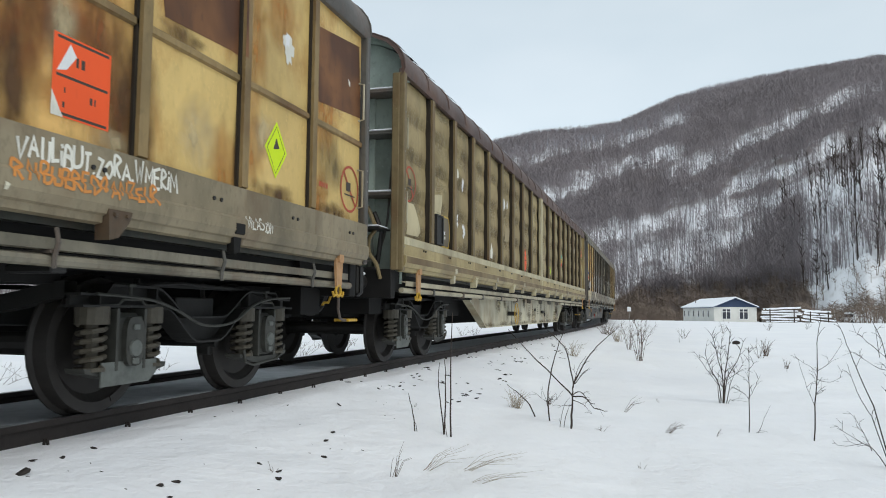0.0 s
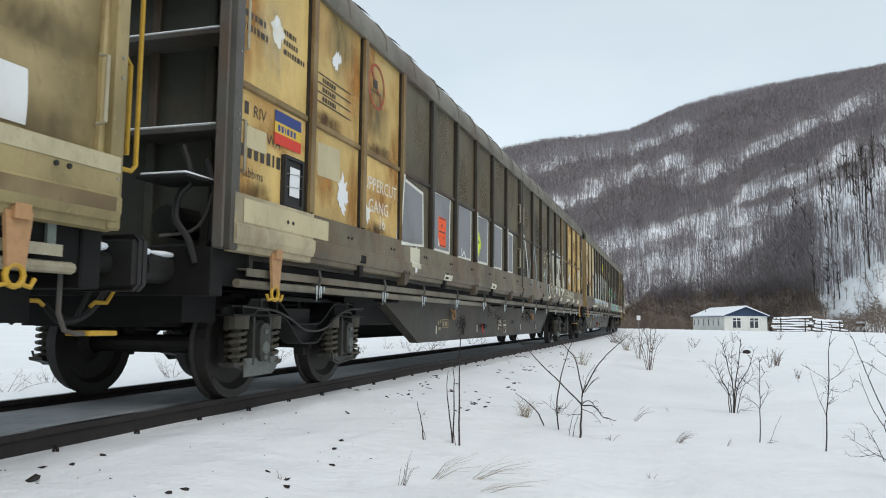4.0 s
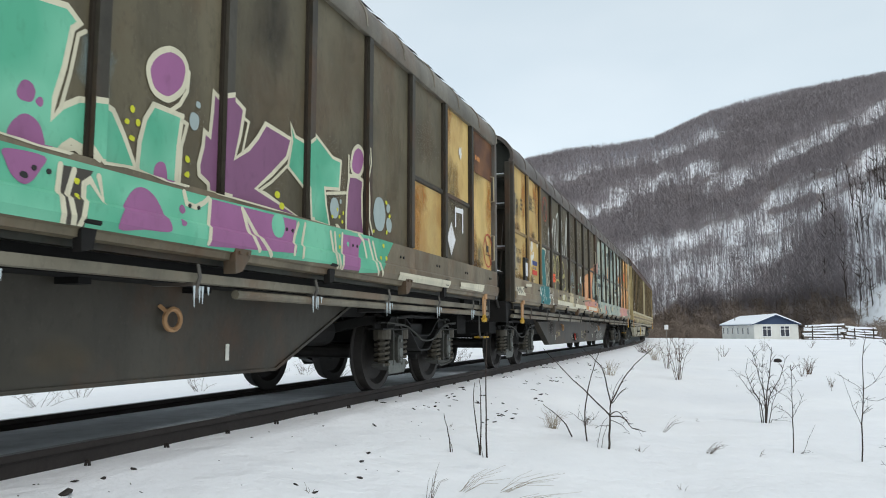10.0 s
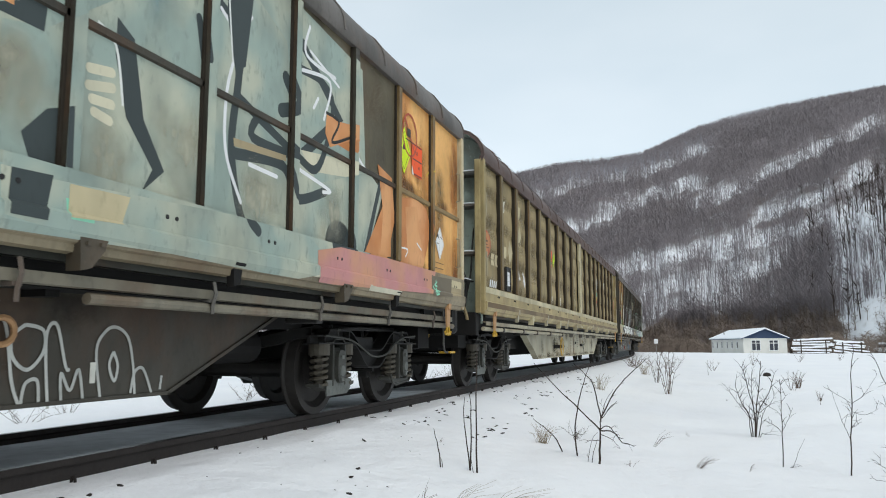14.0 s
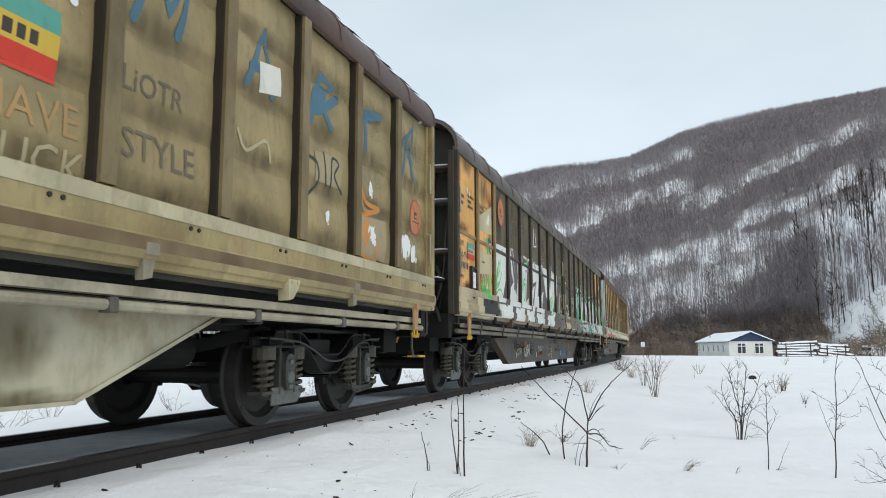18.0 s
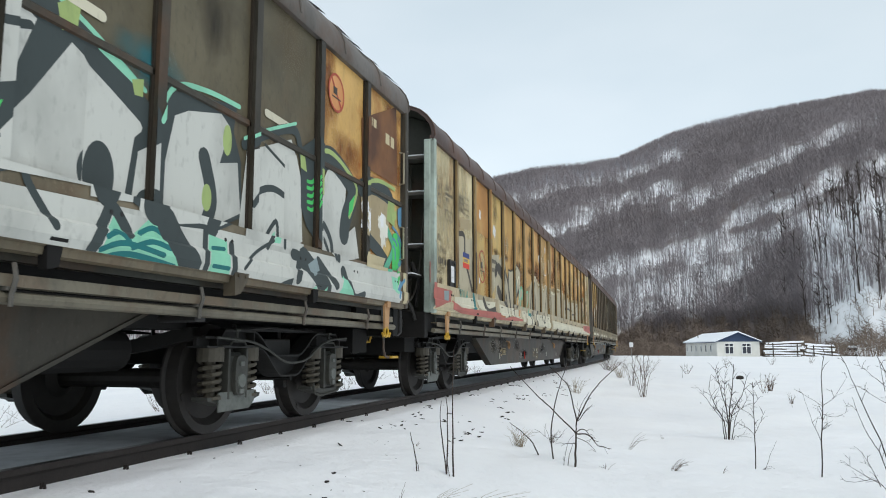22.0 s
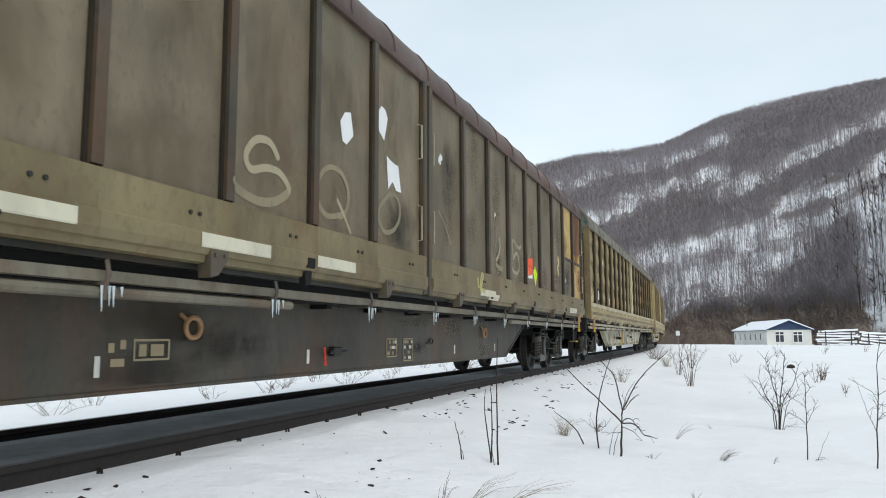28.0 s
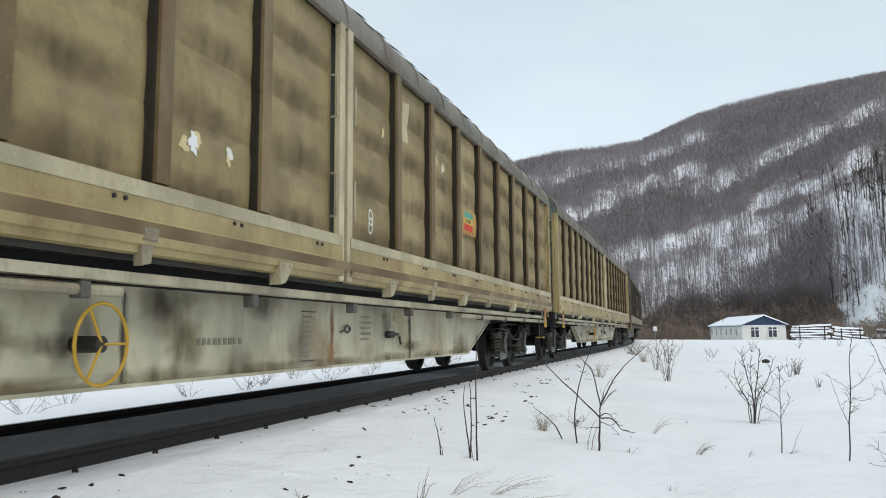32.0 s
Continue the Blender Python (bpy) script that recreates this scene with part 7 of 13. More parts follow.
def girder_marks(wagon, x, pale, seed):
    """Small plates, stencils, valves and rope loops on the girder."""
    k = random.Random(seed)
    girder = [o for o in wagon.children if o.name.startswith("girder") and o.get("label")][0]

    def flat(name, y0, y1, z0, z1, material, label=""):
        bm = bmesh.new()
        box(bm, x, x + 0.004, y0, y1, z0, z1)
        return part(name, bm, material, girder, label)

    ink_ = faint_stencil if pale else chalk
    if pale:
        # a worn number, two columns of figures, a welded seam
        for q in range(9):
            flat("stencil", 8.24 + q * 0.066, 8.24 + q * 0.066 + k.uniform(0.03, 0.05), 0.635, 0.685, ink_)
        for q in range(9):
            flat("data_plate", 9.80, 9.80 + k.uniform(0.12, 0.22), 0.86 - q * 0.045, 0.88 - q * 0.045, ink_)
        for q in range(5):
            flat("data_plate", 11.1, 11.1 + k.uniform(0.15, 0.3), 0.88 - q * 0.06, 0.905 - q * 0.06, ink_)
        flat("data_plate", 9.78, 10.06, 0.915, 0.925, stencil)
        flat("data_plate", 9.78, 10.06, 0.46, 0.47, stencil)
        flat("seam", 7.49, 7.50, 0.42, 0.98, M["post_grey"])
        flat("seam", 12.6, 12.61, 0.42, 0.98, M["post_grey"])
    for y in () if pale else (10.02, 10.53):
        hh = 0.22 if y < 10.3 else 0.28
        z1 = 0.70
        bm = bmesh.new()
        for a, b, c, d in ((0, 0.31, -0.014, 0), (0, 0.31, -hh, -hh + 0.014), (0, 0.014, -hh, 0), (0.296, 0.31, -hh, 0)):
            box(bm, x, x + 0.005, y + a, y + b, z1 + c, z1 + d)
        plate = part("data_plate", bm, patch_tan, girder, "small cream-framed data plate")
        for r in range(3 if hh < 0.25 else 4):
            a = y + 0.03
            while a < y + 0.26:
                w = k.uniform(0.03, 0.09)
                if k.random() < 0.75:
                    bm = bmesh.new()
                    box(bm, x, x + 0.0035, a, min(a + w, y + 0.29), z1 - 0.062 - r * 0.064, z1 - 0.025 - r * 0.064)
                    part("stencil", bm, k.choice((patch_tan, chalk, stencil)), plate)
                a += w + 0.012
    for y in () if pale else (5.62, 8.2, 12.45, 14.6):
        flat("jack_mark", y, y + 0.045, 0.47, 0.60, ink_)
    y = 5.75
    for a, b, c, d in () if pale else ((0.2, 0.55, 0.69, 0.705), (0.2, 0.55, 0.56, 0.575), (0.2, 0.215, 0.56, 0.7), (0.535, 0.55, 0.56, 0.7), (0.25, 0.32, 0.59, 0.67), (0.36, 0.49, 0.59, 0.67), (0.0, 0.12, 0.53, 0.58), (-0.02, 0.03, 0.62, 0.68), (0.08, 0.13, 0.64, 0.70)):
        flat("stencil", y + a, y + b, c, d, stencil if pale else patch_tan)
    # valve and pull handle
    bm = bmesh.new()
    v = 11.78 if pale else 8.62
    box(bm, x, x + 0.07, v, v + 0.16, 0.66 if pale else 0.53, 0.74 if pale else 0.62, 0.01)
    tube(bm, [(x + 0.05, v - 0.07, 0.70 if pale else 0.57), (x + 0.05, v + 0.28, 0.70 if pale else 0.57)], 0.02, 6)
    part("valve", bm, M["black"], girder)
    bm = bmesh.new()
    tube(bm, [(x + 0.05, v + 0.33 if pale else 8.45, 0.68 if pale else 0.62), (x + 0.06, v + 0.35 if pale else 8.45, 0.58 if pale else 0.44)], 0.014, 6)
    part("pull_handle", bm, flag_red if not pale else M["black"], girder, "red pull handle")
    bm = bmesh.new()
    v = 10.72 if pale else 11.45
    lift = 0.10 if pale else 0.0
    pts = [(x + 0.02, v + 0.06 * math.cos(q * 0.5236), 0.66 + lift + 0.035 * math.sin(q * 0.5236)) for q in range(13)]
    tube(bm, pts, 0.009, 5)
    tube(bm, [(x + 0.02, v - 0.17, 0.63 + lift), (x + 0.02, v - 0.06, 0.65 + lift)], 0.009, 5)
    part("pull_ring", bm, M["black"], girder)
    if not pale:
        for y in (6.50, 13.9):
            bm = bmesh.new()
            tube(bm, [(0.965, y + 0.085 * math.sin(q * 0.449), 0.785 - 0.075 * math.cos(q * 0.449)) for q in range(15)], 0.019, 6)
            tube(bm, [(0.925, y - 0.10, 0.885), (0.965, y - 0.065, 0.835)], 0.016, 6)
            part("lashing_loop", bm, M["orange_plate"], girder, "orange lashing loop")
    for y in (2.9, 16.9):
        bm = bmesh.new()
        box(bm, 1.0, 1.33, y - 0.06, y + 0.06, 0.90, 0.95, 0.01)
        part("rod_clamp", bm, M["black"], girder)


for number_, wagon_ in enumerate((w0, w1, w2, w3, w4, w5, w6, w7, w8, w9, w10)):
    girder_marks(wagon_, 1.123 if number_ in (1, 5, 9, 10) else 0.923, number_ in (1, 5, 9, 10), number_)


def card_holder(p, y, z, card=True):
    """A shallow black holder with a white card behind wires."""
    bm = bmesh.new()
    box(bm, 0.0, 0.028, -0.17, 0.17, -0.22, 0.22, 0.006)
    for a, b, c, d in ((-0.17, 0.17, 0.19, 0.22), (-0.17, 0.17, -0.22, -0.19), (-0.17, -0.14, -0.19, 0.19), (0.14, 0.17, -0.19, 0.19)):
        box(bm, 0.028, 0.048, a, b, c, d, 0.004)
    holder = part("card_holder", bm, M["black"], p.wagon, "black label holder")
    holder.matrix_basis = pose(PANEL_X + 0.004, y, z)
    if not card:
        return
    bm = bmesh.new()
    box(bm, 0.035, 0.039, -0.07, 0.10, -0.12, 0.13)
    part("card", bm, M["white_paint"], holder, "white paper card")
    bm = bmesh.new()
    for k in (-0.05, 0.06):
        tube(bm, [(0.043, -0.14, k), (0.043, 0.14, k + 0.02)], 0.0025, 4)
    part("wire", bm, M["steel"], holder)


def chalk_board(p, y, z):
    """A dark board in a tan frame beside the label holder."""
    p.hold(True)
    p.rect(y - 0.18, y + 0.18, z - 0.23, z + 0.23, faint_slate, 1, "marking")
    p.stroke([(y - 0.18, z - 0.23), (y + 0.18, z - 0.23), (y + 0.18, z + 0.23), (y - 0.18, z + 0.23), (y - 0.18, z - 0.23)], 0.022, flag_yellow, 2, "marking", False)
    p.bars(y - 0.1, z - 0.12, [0.5, 0.5], 0.045, chalk, 3)
    p.hold(False)


def data_block(p, y, z, rows, size, colour, gap=1.9, seed=0):
    """Unreadable stencilled lines: rows of bars."""
    p.hold(True)
    k = random.Random(seed)
    for i in range(rows):
        p.bars(y, z - i * size * gap, [k.choice((0.5, 0.6, 0.7, 1.1)) for _ in range(k.randint(4, 8))], size, colour)
    p.hold(False)


def wagon_board(p, y, seed, colour=stencil, number=True, keeper=""):
    """The stencilled data that the end panels carry."""
    data_block(p, y + 0.12, 3.05, 2, 0.055, colour, 1.9, seed)
    data_block(p, y + 0.75, 3.12, 3, 0.045, colour, 1.9, seed + 1)
    if number:
        p.words("RIV", y + 0.30, 2.28, 0.10, colour)
        p.bars(y + 0.08, 2.28, [0.6, 0.6], 0.10, colour)
        p.bars(y + 0.08, 2.11, [0.6, 0.6], 0.10, colour)
        p.bars(y + 0.05, 1.94, [0.6, 0.6, 0.6, 0.6, 0.6, 0.6, 0.3, 0.6], 0.10, colour)
        if seed != 71:
            p.words("Habbins", y + 0.12, 1.79, 0.08, colour)
            if keeper:
                p.words(keeper, y + 0.30, 2.11, 0.095, colour)
            return
        p.words("A-TWA", y + 0.28, 2.11, 0.10, colour)
        p.words("Habbins", y + 0.05, 1.79, 0.085, colour)
        p.words("R 60m", y + 0.78, 2.70, 0.06, colour)
        for ya, yb, za, zb in ((0.06, 0.50, 2.98, 3.13), (0.06, 0.44, 2.80, 2.92), (0.72, 1.10, 3.04, 3.19), (0.72, 1.10, 2.66, 2.80)):
            p.stroke([(y + ya, za), (y + yb, za), (y + yb, zb), (y + ya, zb), (y + ya, za)], 0.012, colour, 1, "marking", False)


def frame_grid(p, y, z, colour=stencil, seed=1):
    """A ruled load table."""
    p.hold(True)
    for i in range(4):
        p.stroke([(y, z - i * 0.09), (y + 0.75, z - i * 0.09)], 0.012, colour, 1, "marking", False)
    k = random.Random(seed)
    for i in range(3):
        p.bars(y + 0.1, z - 0.07 - i * 0.09, [k.choice((0.6, 0.9)) for _ in range(6)], 0.045, colour)
    p.hold(False)


rust_soft = soft("soft_rust", (0.26, 0.095, 0.028), 0.9)
brown_soft = soft("soft_brown_stain", (0.11, 0.055, 0.022), 0.95)
amber_soft = soft("soft_amber_stain", (0.50, 0.22, 0.05), 0.85)
pale_soft = soft("soft_faded_paint", (0.66, 0.56, 0.34), 0.7)
olive_soft = soft("soft_olive_grime", (0.20, 0.155, 0.075), 0.8)
dust_soft = soft("soft_brown_dust", (0.20, 0.155, 0.095), 0.55)
soot_soft = soft("soft_soot", (0.030, 0.026, 0.020), 0.7)
mint_mist = soft("soft_mint_mist", (0.30, 0.62, 0.47), 0.8)
teal_mist = soft("soft_teal_mist", (0.02, 0.20, 0.24), 0.8)
skin_glow = soft("soft_pale_orange", (0.76, 0.46, 0.24), 0.85)
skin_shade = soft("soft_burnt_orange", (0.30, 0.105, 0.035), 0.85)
skin_rose = soft("soft_rose", (0.60, 0.33, 0.29), 0.8)
bone_mist = soft("soft_bone_mist", (0.50, 0.48, 0.36), 0.8)
mist_soft = soft("soft_paint_mist", (0.50, 0.50, 0.47), 0.6)


def weather(p, number, seed):
    """Stains, dust and faded patches on the smooth sheets, each with its own shape."""
    k = random.Random(seed)
    for (a, b), names in zip(SPANS, SHEETS[number]):
        low = names if isinstance(names, str) else names[0]
        high = names if isinstance(names, str) else names[1]
        for name, z0, z1 in ((low, 1.64, 2.48), (high, 2.54, 3.69)):
            mid, w, hgt = (a + b) / 2, b - a, z1 - z0
            if name in ("dark", "olive"):
                p.soft(mid + k.uniform(-0.2, 0.2), k.uniform(z0 + 0.2, z1 - 0.2), w * k.uniform(0.25, 0.45), hgt * k.uniform(0.3, 0.6), dust_soft if k.random() < 0.8 else soot_soft)
            else:
                strong = amber_soft if name in ("cream", "cream_pale") else rust_soft
                p.soft(mid + k.choice((-1, 1)) * w * 0.36, k.uniform(z0, z1), w * k.uniform(0.14, 0.26), hgt * k.uniform(0.4, 0.8), strong)
                p.soft(mid + k.uniform(-0.3, 0.3), k.uniform(z0, z1), w * k.uniform(0.2, 0.4), hgt * k.uniform(0.2, 0.45), k.choice((pale_soft, strong, olive_soft)))
                if k.random() < 0.6:
                    p.soft(mid + k.uniform(-0.3, 0.3), z0 + 0.03, w * k.uniform(0.2, 0.45), 0.12, brown_soft)


# on the ribbed sheets these two also carry painted shade and light
tan_soft = soft("soft_tan_grime_shade", (0.15, 0.11, 0.058), 0.6)
bleach_light_soft = soft("soft_bleached_paint_light", (0.46, 0.38, 0.22), 0.5)


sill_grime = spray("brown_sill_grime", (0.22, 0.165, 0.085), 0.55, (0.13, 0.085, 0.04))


def weather_shade_ribbed(p, seed):
    """Grime and bleached patches that also paint shade and light along the ribbed sheets' creases; grime on the sill's
    lower edge.
    """
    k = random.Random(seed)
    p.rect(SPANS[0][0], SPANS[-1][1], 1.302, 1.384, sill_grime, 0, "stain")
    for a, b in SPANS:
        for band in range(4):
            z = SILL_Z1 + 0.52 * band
            # dark foot of each band: grime together with painted shade
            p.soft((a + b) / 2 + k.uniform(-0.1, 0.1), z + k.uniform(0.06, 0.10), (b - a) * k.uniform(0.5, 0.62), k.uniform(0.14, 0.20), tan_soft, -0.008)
            # pale top of the band: bleaching together with painted light
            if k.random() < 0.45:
                p.soft((a + b) / 2 + k.uniform(-0.15, 0.15), z + k.uniform(0.40, 0.43), (b - a) * k.uniform(0.4, 0.58), k.uniform(0.09, 0.15), bleach_light_soft, -0.008)


HAND = {"A": ((0, 0, .3, 1, .62, 0), (.12, .38, .5, .38)), "B": ((0, 0, 0, 1, .4, .9, .42, .6, .05, .52, .5, .4, .45, .05, 0, 0),), "C": ((.55, .85, .25, 1, 0, .5, .25, 0, .55, .15),), "D": ((0, 0, 0, 1, .5, .7, .5, .25, 0, 0),),
        "E": ((.5, 1, 0, .95, 0, 0, .5, .05), (0, .5, .4, .52)), "G": ((.55, .85, .25, 1, 0, .5, .2, 0, .55, .1, .55, .45, .3, .45),), "H": ((0, 0, .03, 1), (.5, 0, .5, 1), (0, .5, .5, .5)), "I": ((.05, 0, .05, .7), (.05, .88, .06, .96)),
        "L": ((0, 1, 0, 0, .45, .04),), "M": ((0, 0, .08, 1, .35, .4, .62, 1, .7, 0),), "N": ((0, 0, .03, 1, .5, 0, .52, 1),), "O": ((.28, 1, 0, .5, .28, 0, .56, .5, .28, 1),), "P": ((0, 0, 0, 1, .45, .85, .4, .5, 0, .45),),
        "Q": ((.28, 1, 0, .5, .28, 0, .56, .5, .28, 1), (.3, .3, .6, -.1)), "R": ((0, 0, 0, 1, .45, .8, .05, .48, .5, 0),), "S": ((.5, .9, .2, 1, .02, .72, .5, .35, .3, 0, 0, .1),), "T": ((0, .97, .6, 1), (.3, .97, .28, 0)),
        "U": ((0, 1, .02, .2, .25, 0, .5, .2, .5, 1),), "V": ((0, 1, .28, 0, .55, 1),), "W": ((0, 1, .15, 0, .35, .7, .52, 0, .7, 1),), "Z": ((0, 1, .5, .95, 0, .05, .55, 0),), ".": ((.02, 0, .08, .06),), "-": ((0, .5, .35, .5),),
        "1": ((0, .75, .2, 1, .2, 0),), "0": ((.25, 1, 0, .5, .25, 0, .5, .5, .25, 1),), "6": ((.45, 1, .05, .4, .25, 0, .45, .25, .05, .35),), "7": ((0, 1, .5, 1, .15, 0),), "5": ((.5, 1, .08, 1, .05, .58, .45, .5, .42, .05, 0, .05),)}


def tag_line(p, text, y, z, size, width, material, stretch=1.0, slope=0.0, seed=0, wild=0.05, girder=False):
    """Words sprayed freehand, letter by letter; returns where the line ends."""
    k = random.Random(seed)
    for c in text:
        lift, grow, wide = k.uniform(-wild, wild) * size, k.uniform(1 - wild, 1 + wild), 0.0
        p.hold(True)
        for row in HAND.get(c, ()):
            pts = []
            for a, b in zip(row[::2], row[1::2]):
                pts.append((y + (a + k.uniform(-wild, wild) * 0.6) * size * stretch, z + lift + (b * grow + k.uniform(-wild, wild) * 0.6) * size + slope * a * size))
                wide = max(wide, a)
            if girder:
                p.girder(pts, width, material)
            else:
                (p.curve if c in "BCDGOPQRSU06" else p.stroke)(pts, width, material, 3)
        p.hold(False)
        dy = (wide + (0.17 if c != " " else 0.4)) * size * stretch
        y, z = y + dy, z + slope * dy
    return y


def weather_girder(wagon, pale, seed):
    """Rust runs, soot and faded patches on the girder."""
    p, k = Paint(wagon), random.Random(seed)
    x = 1.1215 if pale else 0.9215
    for _ in range(15 if pale else 9):
        y = k.uniform(4.9, 15.2)
        if pale:
            p.soft(y, k.uniform(0.42, 0.95), k.uniform(0.2, 0.6), k.uniform(0.08, 0.3), k.choice((olive_soft, tan_soft, pale_soft, bleach_light_soft)), plane=x)
        else:
            p.soft(y, k.uniform(0.42, 0.95), k.uniform(0.2, 0.7), k.uniform(0.08, 0.25), k.choice((dust_soft, soot_soft)), plane=x)
    if pale:
        p.soft(10.41, 0.75, 0.06, 0.42, rust_soft, plane=x)
        p.soft(10.40, 0.50, 0.09, 0.16, amber_soft, plane=x)
        for y, z, a, b in ((7.9, 0.95, 0.35, 0.2), (9.1, 0.96, 0.3, 0.16), (11.85, 0.85, 0.18, 0.2), (7.1, 0.70, 0.22, 0.3), (12.6, 0.7, 0.08, 0.5), (7.5, 0.66, 0.05, 0.5)):
            p.soft(y, z, a, b, soot_soft, plane=x)
        for q in range(8):
            p.soft(5.2 + q * 1.35, 0.42, 0.8, 0.09, olive_soft, plane=x)


for number_, wagon_ in enumerate((w0, w1, w2, w3, w4, w5, w6, w7, w8, w9, w10)):
    weather_girder(wagon_, number_ in (1, 5, 9, 10), 700 + number_)


def paint_wagon_0():
    p = Paint(w0, False)
    weather(p, 0, 40)
    p.fill([(17.63, 2.75), (18.59, 3.14), (18.61, 2.67), (18.43, 2.68), (17.65, 2.64)], rust_patch, 0, "stain")
    p.fill([(19.92, 3.43), (20.93, 3.57), (20.99, 2.79), (19.96, 2.7)], rust_patch, 0, "stain")
    p.soft(16.45, 1.92, 0.25, 0.9, brown_soft)
    p.soft(17.36, 1.94, 0.28, 0.9, brown_soft)
    p.soft(17.49, 1.76, 0.14, 0.4, brown_soft)
    p.soft(16.63, 2.2, 0.2, 0.5, rust_soft)
    p.soft(16.84, 1.86, 0.4, 0.16, amber_soft)
    p.soft(17.04, 2.27, 0.2, 0.6, rust_soft)
    p.soft(18.48, 2.89, 0.2, 0.4, amber_soft)
    p.soft(20.25, 3.11, 0.25, 0.4, amber_soft)
    p.soft(20.41, 2.93, 0.2, 0.3, pale_soft)
    p.soft(17.18, 1.69, 0.2, 0.12, pale_soft)
    p.soft(16.78, 2.25, 0.15, 0.4, pale_soft)
    p.soft(18.57, 1.82, 0.08, 0.5, brown_soft)
    p.soft(19.78, 1.89, 0.08, 0.4, rust_soft)
    orange_plate(p, 16.95, 1.98, 0.44, 0.46)
    p.fill([(16.76, 2), (16.85, 2.17), (16.9, 2.11), (16.83, 2.02)], white, 4, "sticker")
    lime_diamond(p, 19.17, 2.06, 0.19)
    torn_paper(p, 19.35, 3, 0.18, 17)
    torn_paper(p, 20.68, 3.09, 0.05, 7)
    p.bars(20.01, 1.89, [0.7, 0.7, 0.5, 0.8], 0.05, sign_red)
    tag_line(p, "VAULIBUT.ZORA.WMERIM", 16.46, 1.465, 0.12, 0.020, chalk, 0.85, 0.0, 4, 0.12)
    tag_line(p, "RKNKBUBREDOANZEUR", 16.44, 1.345, 0.10, 0.018, orange_tag, 1.05, 0.02, 9, 0.14)
    tag_line(p, "WLAS.ON", 18.6, 1.325, 0.085, 0.014, chalk, 1.0, 0.0, 6, 0.12)
    p.fill([(16.38, 1.32), (16.41, 1.31), (16.4, 1.28), (16.38, 1.28)], lip_white, 1)
    no_hump_sign(p, 20.73, 1.97, 0.22)
    p.done(LABELS)


paint_wagon_0()


def paint_wagon_1():
    p = Paint(w1, True)
    weather_shade_ribbed(p, 61)
    p.fill([(4.32, 2.02), (4.42, 1.91), (4.45, 1.72), (4.21, 1.73)], chalk, 1, "sticker")
    torn_paper(p, 5.52, 2.91, 0.17, 33)
    torn_paper(p, 5.82, 2.94, 0.13, 20)
    p.fill([(5.38, 2.44), (5.54, 2.3), (5.42, 2.11), (5.26, 2.24)], patch_tan, 1, "sticker")
    p.fill([(5.63, 2.43), (6.01, 2.5), (6.05, 2.18), (5.65, 2.17)], patch_tan, 1, "sticker")
    p.fill([(6.4, 2.11), (6.8, 2.09), (6.82, 1.84), (6.44, 1.85)], patch_tan, 1, "sticker")
    orange_plate(p, 7.98, 1.93, 0.36, 0.52)
    lime_diamond(p, 11.99, 1.87, 0.2)
    p.fill([(10.84, 2.3), (11.18, 2.36), (11.2, 2.05), (10.84, 2.02)], patch_tan, 1, "sticker")
    p.fill([(10.98, 1.98), (11.13, 1.86), (11.02, 1.67), (10.86, 1.79)], patch_tan, 1, "sticker")
    torn_paper(p, 17.9, 2.93, 0.1, 26)
    torn_paper(p, 17.69, 2.77, 0.1, 82)
    p.fill([(12.06, 2.91), (12.31, 2.91), (12.29, 2.71), (12.06, 2.73)], patch_tan, 1, "sticker")
    p.stroke([(12.85, 2.84), (13.01, 3.18)], 0.08, blue_tag, 1)
    p.stroke([(15.36, 3.25), (15.54, 3.04)], 0.07, blue_tag, 1)
    orange_plate(p, 20.55, 3.05, 0.34, 0.36)
    lime_diamond(p, 20.57, 2.68, 0.14)
    torn_paper(p, 17.73, 2.83, 0.13, 74)
    torn_paper(p, 18.12, 2.95, 0.12, 63)
    p.fill([(19.92, 2.36), (20.26, 2.36), (20.28, 2.01), (19.94, 1.99)], white, 1, "sticker")
    p.fill([(20.19, 1.97), (20.46, 1.97), (20.48, 1.68), (20.18, 1.68)], white, 1, "sticker")
    torn_paper(p, 20.16, 2.56, 0.06, 17)
    p.fill([(20, 3.32), (20.19, 3.35), (20.21, 2.87), (20.03, 2.85)], chalk, 1, "sticker")
    chalk_board(p, 1.2, 1.9)
    p.fill([(-0.63, 2.11), (-0.3, 2.12), (-0.04, 1.77), (-0.14, 1.7), (-0.6, 1.69)], patch_cream, 1, "sticker")
    p.fill([(0.55, 2.38), (0.96, 2.43), (0.98, 2.11), (0.56, 2.07)], patch_cream, 1, "sticker")
    card_holder(p, 0.7, 1.88, False)
    torn_paper(p, 1.84, 2.91, 0.12, 81)
    torn_paper(p, 2.17, 2.81, 0.13, 16)
    torn_paper(p, 1.88, 2.15, 0.14, 91)
    torn_paper(p, 2.28, 2.03, 0.17, 48)
    torn_paper(p, 5.49, 2.95, 0.14, 75)
    torn_paper(p, 5.26, 2.93, 0.1, 31)
    p.fill([(4.11, 2.01), (4.35, 1.75), (4.1, 1.73)], chalk, 1, "sticker")
    p.bars(0.99, 1.85, [0.7, 0.7, 0.7], 0.05, white)
    striped_label(p, 14.4, 2.34, 0.62, flag_green, flag_yellow, flag_red)
    no_hump_sign(p, -0.5, 2.36, 0.21)
    p.done(LABELS)


paint_wagon_1()


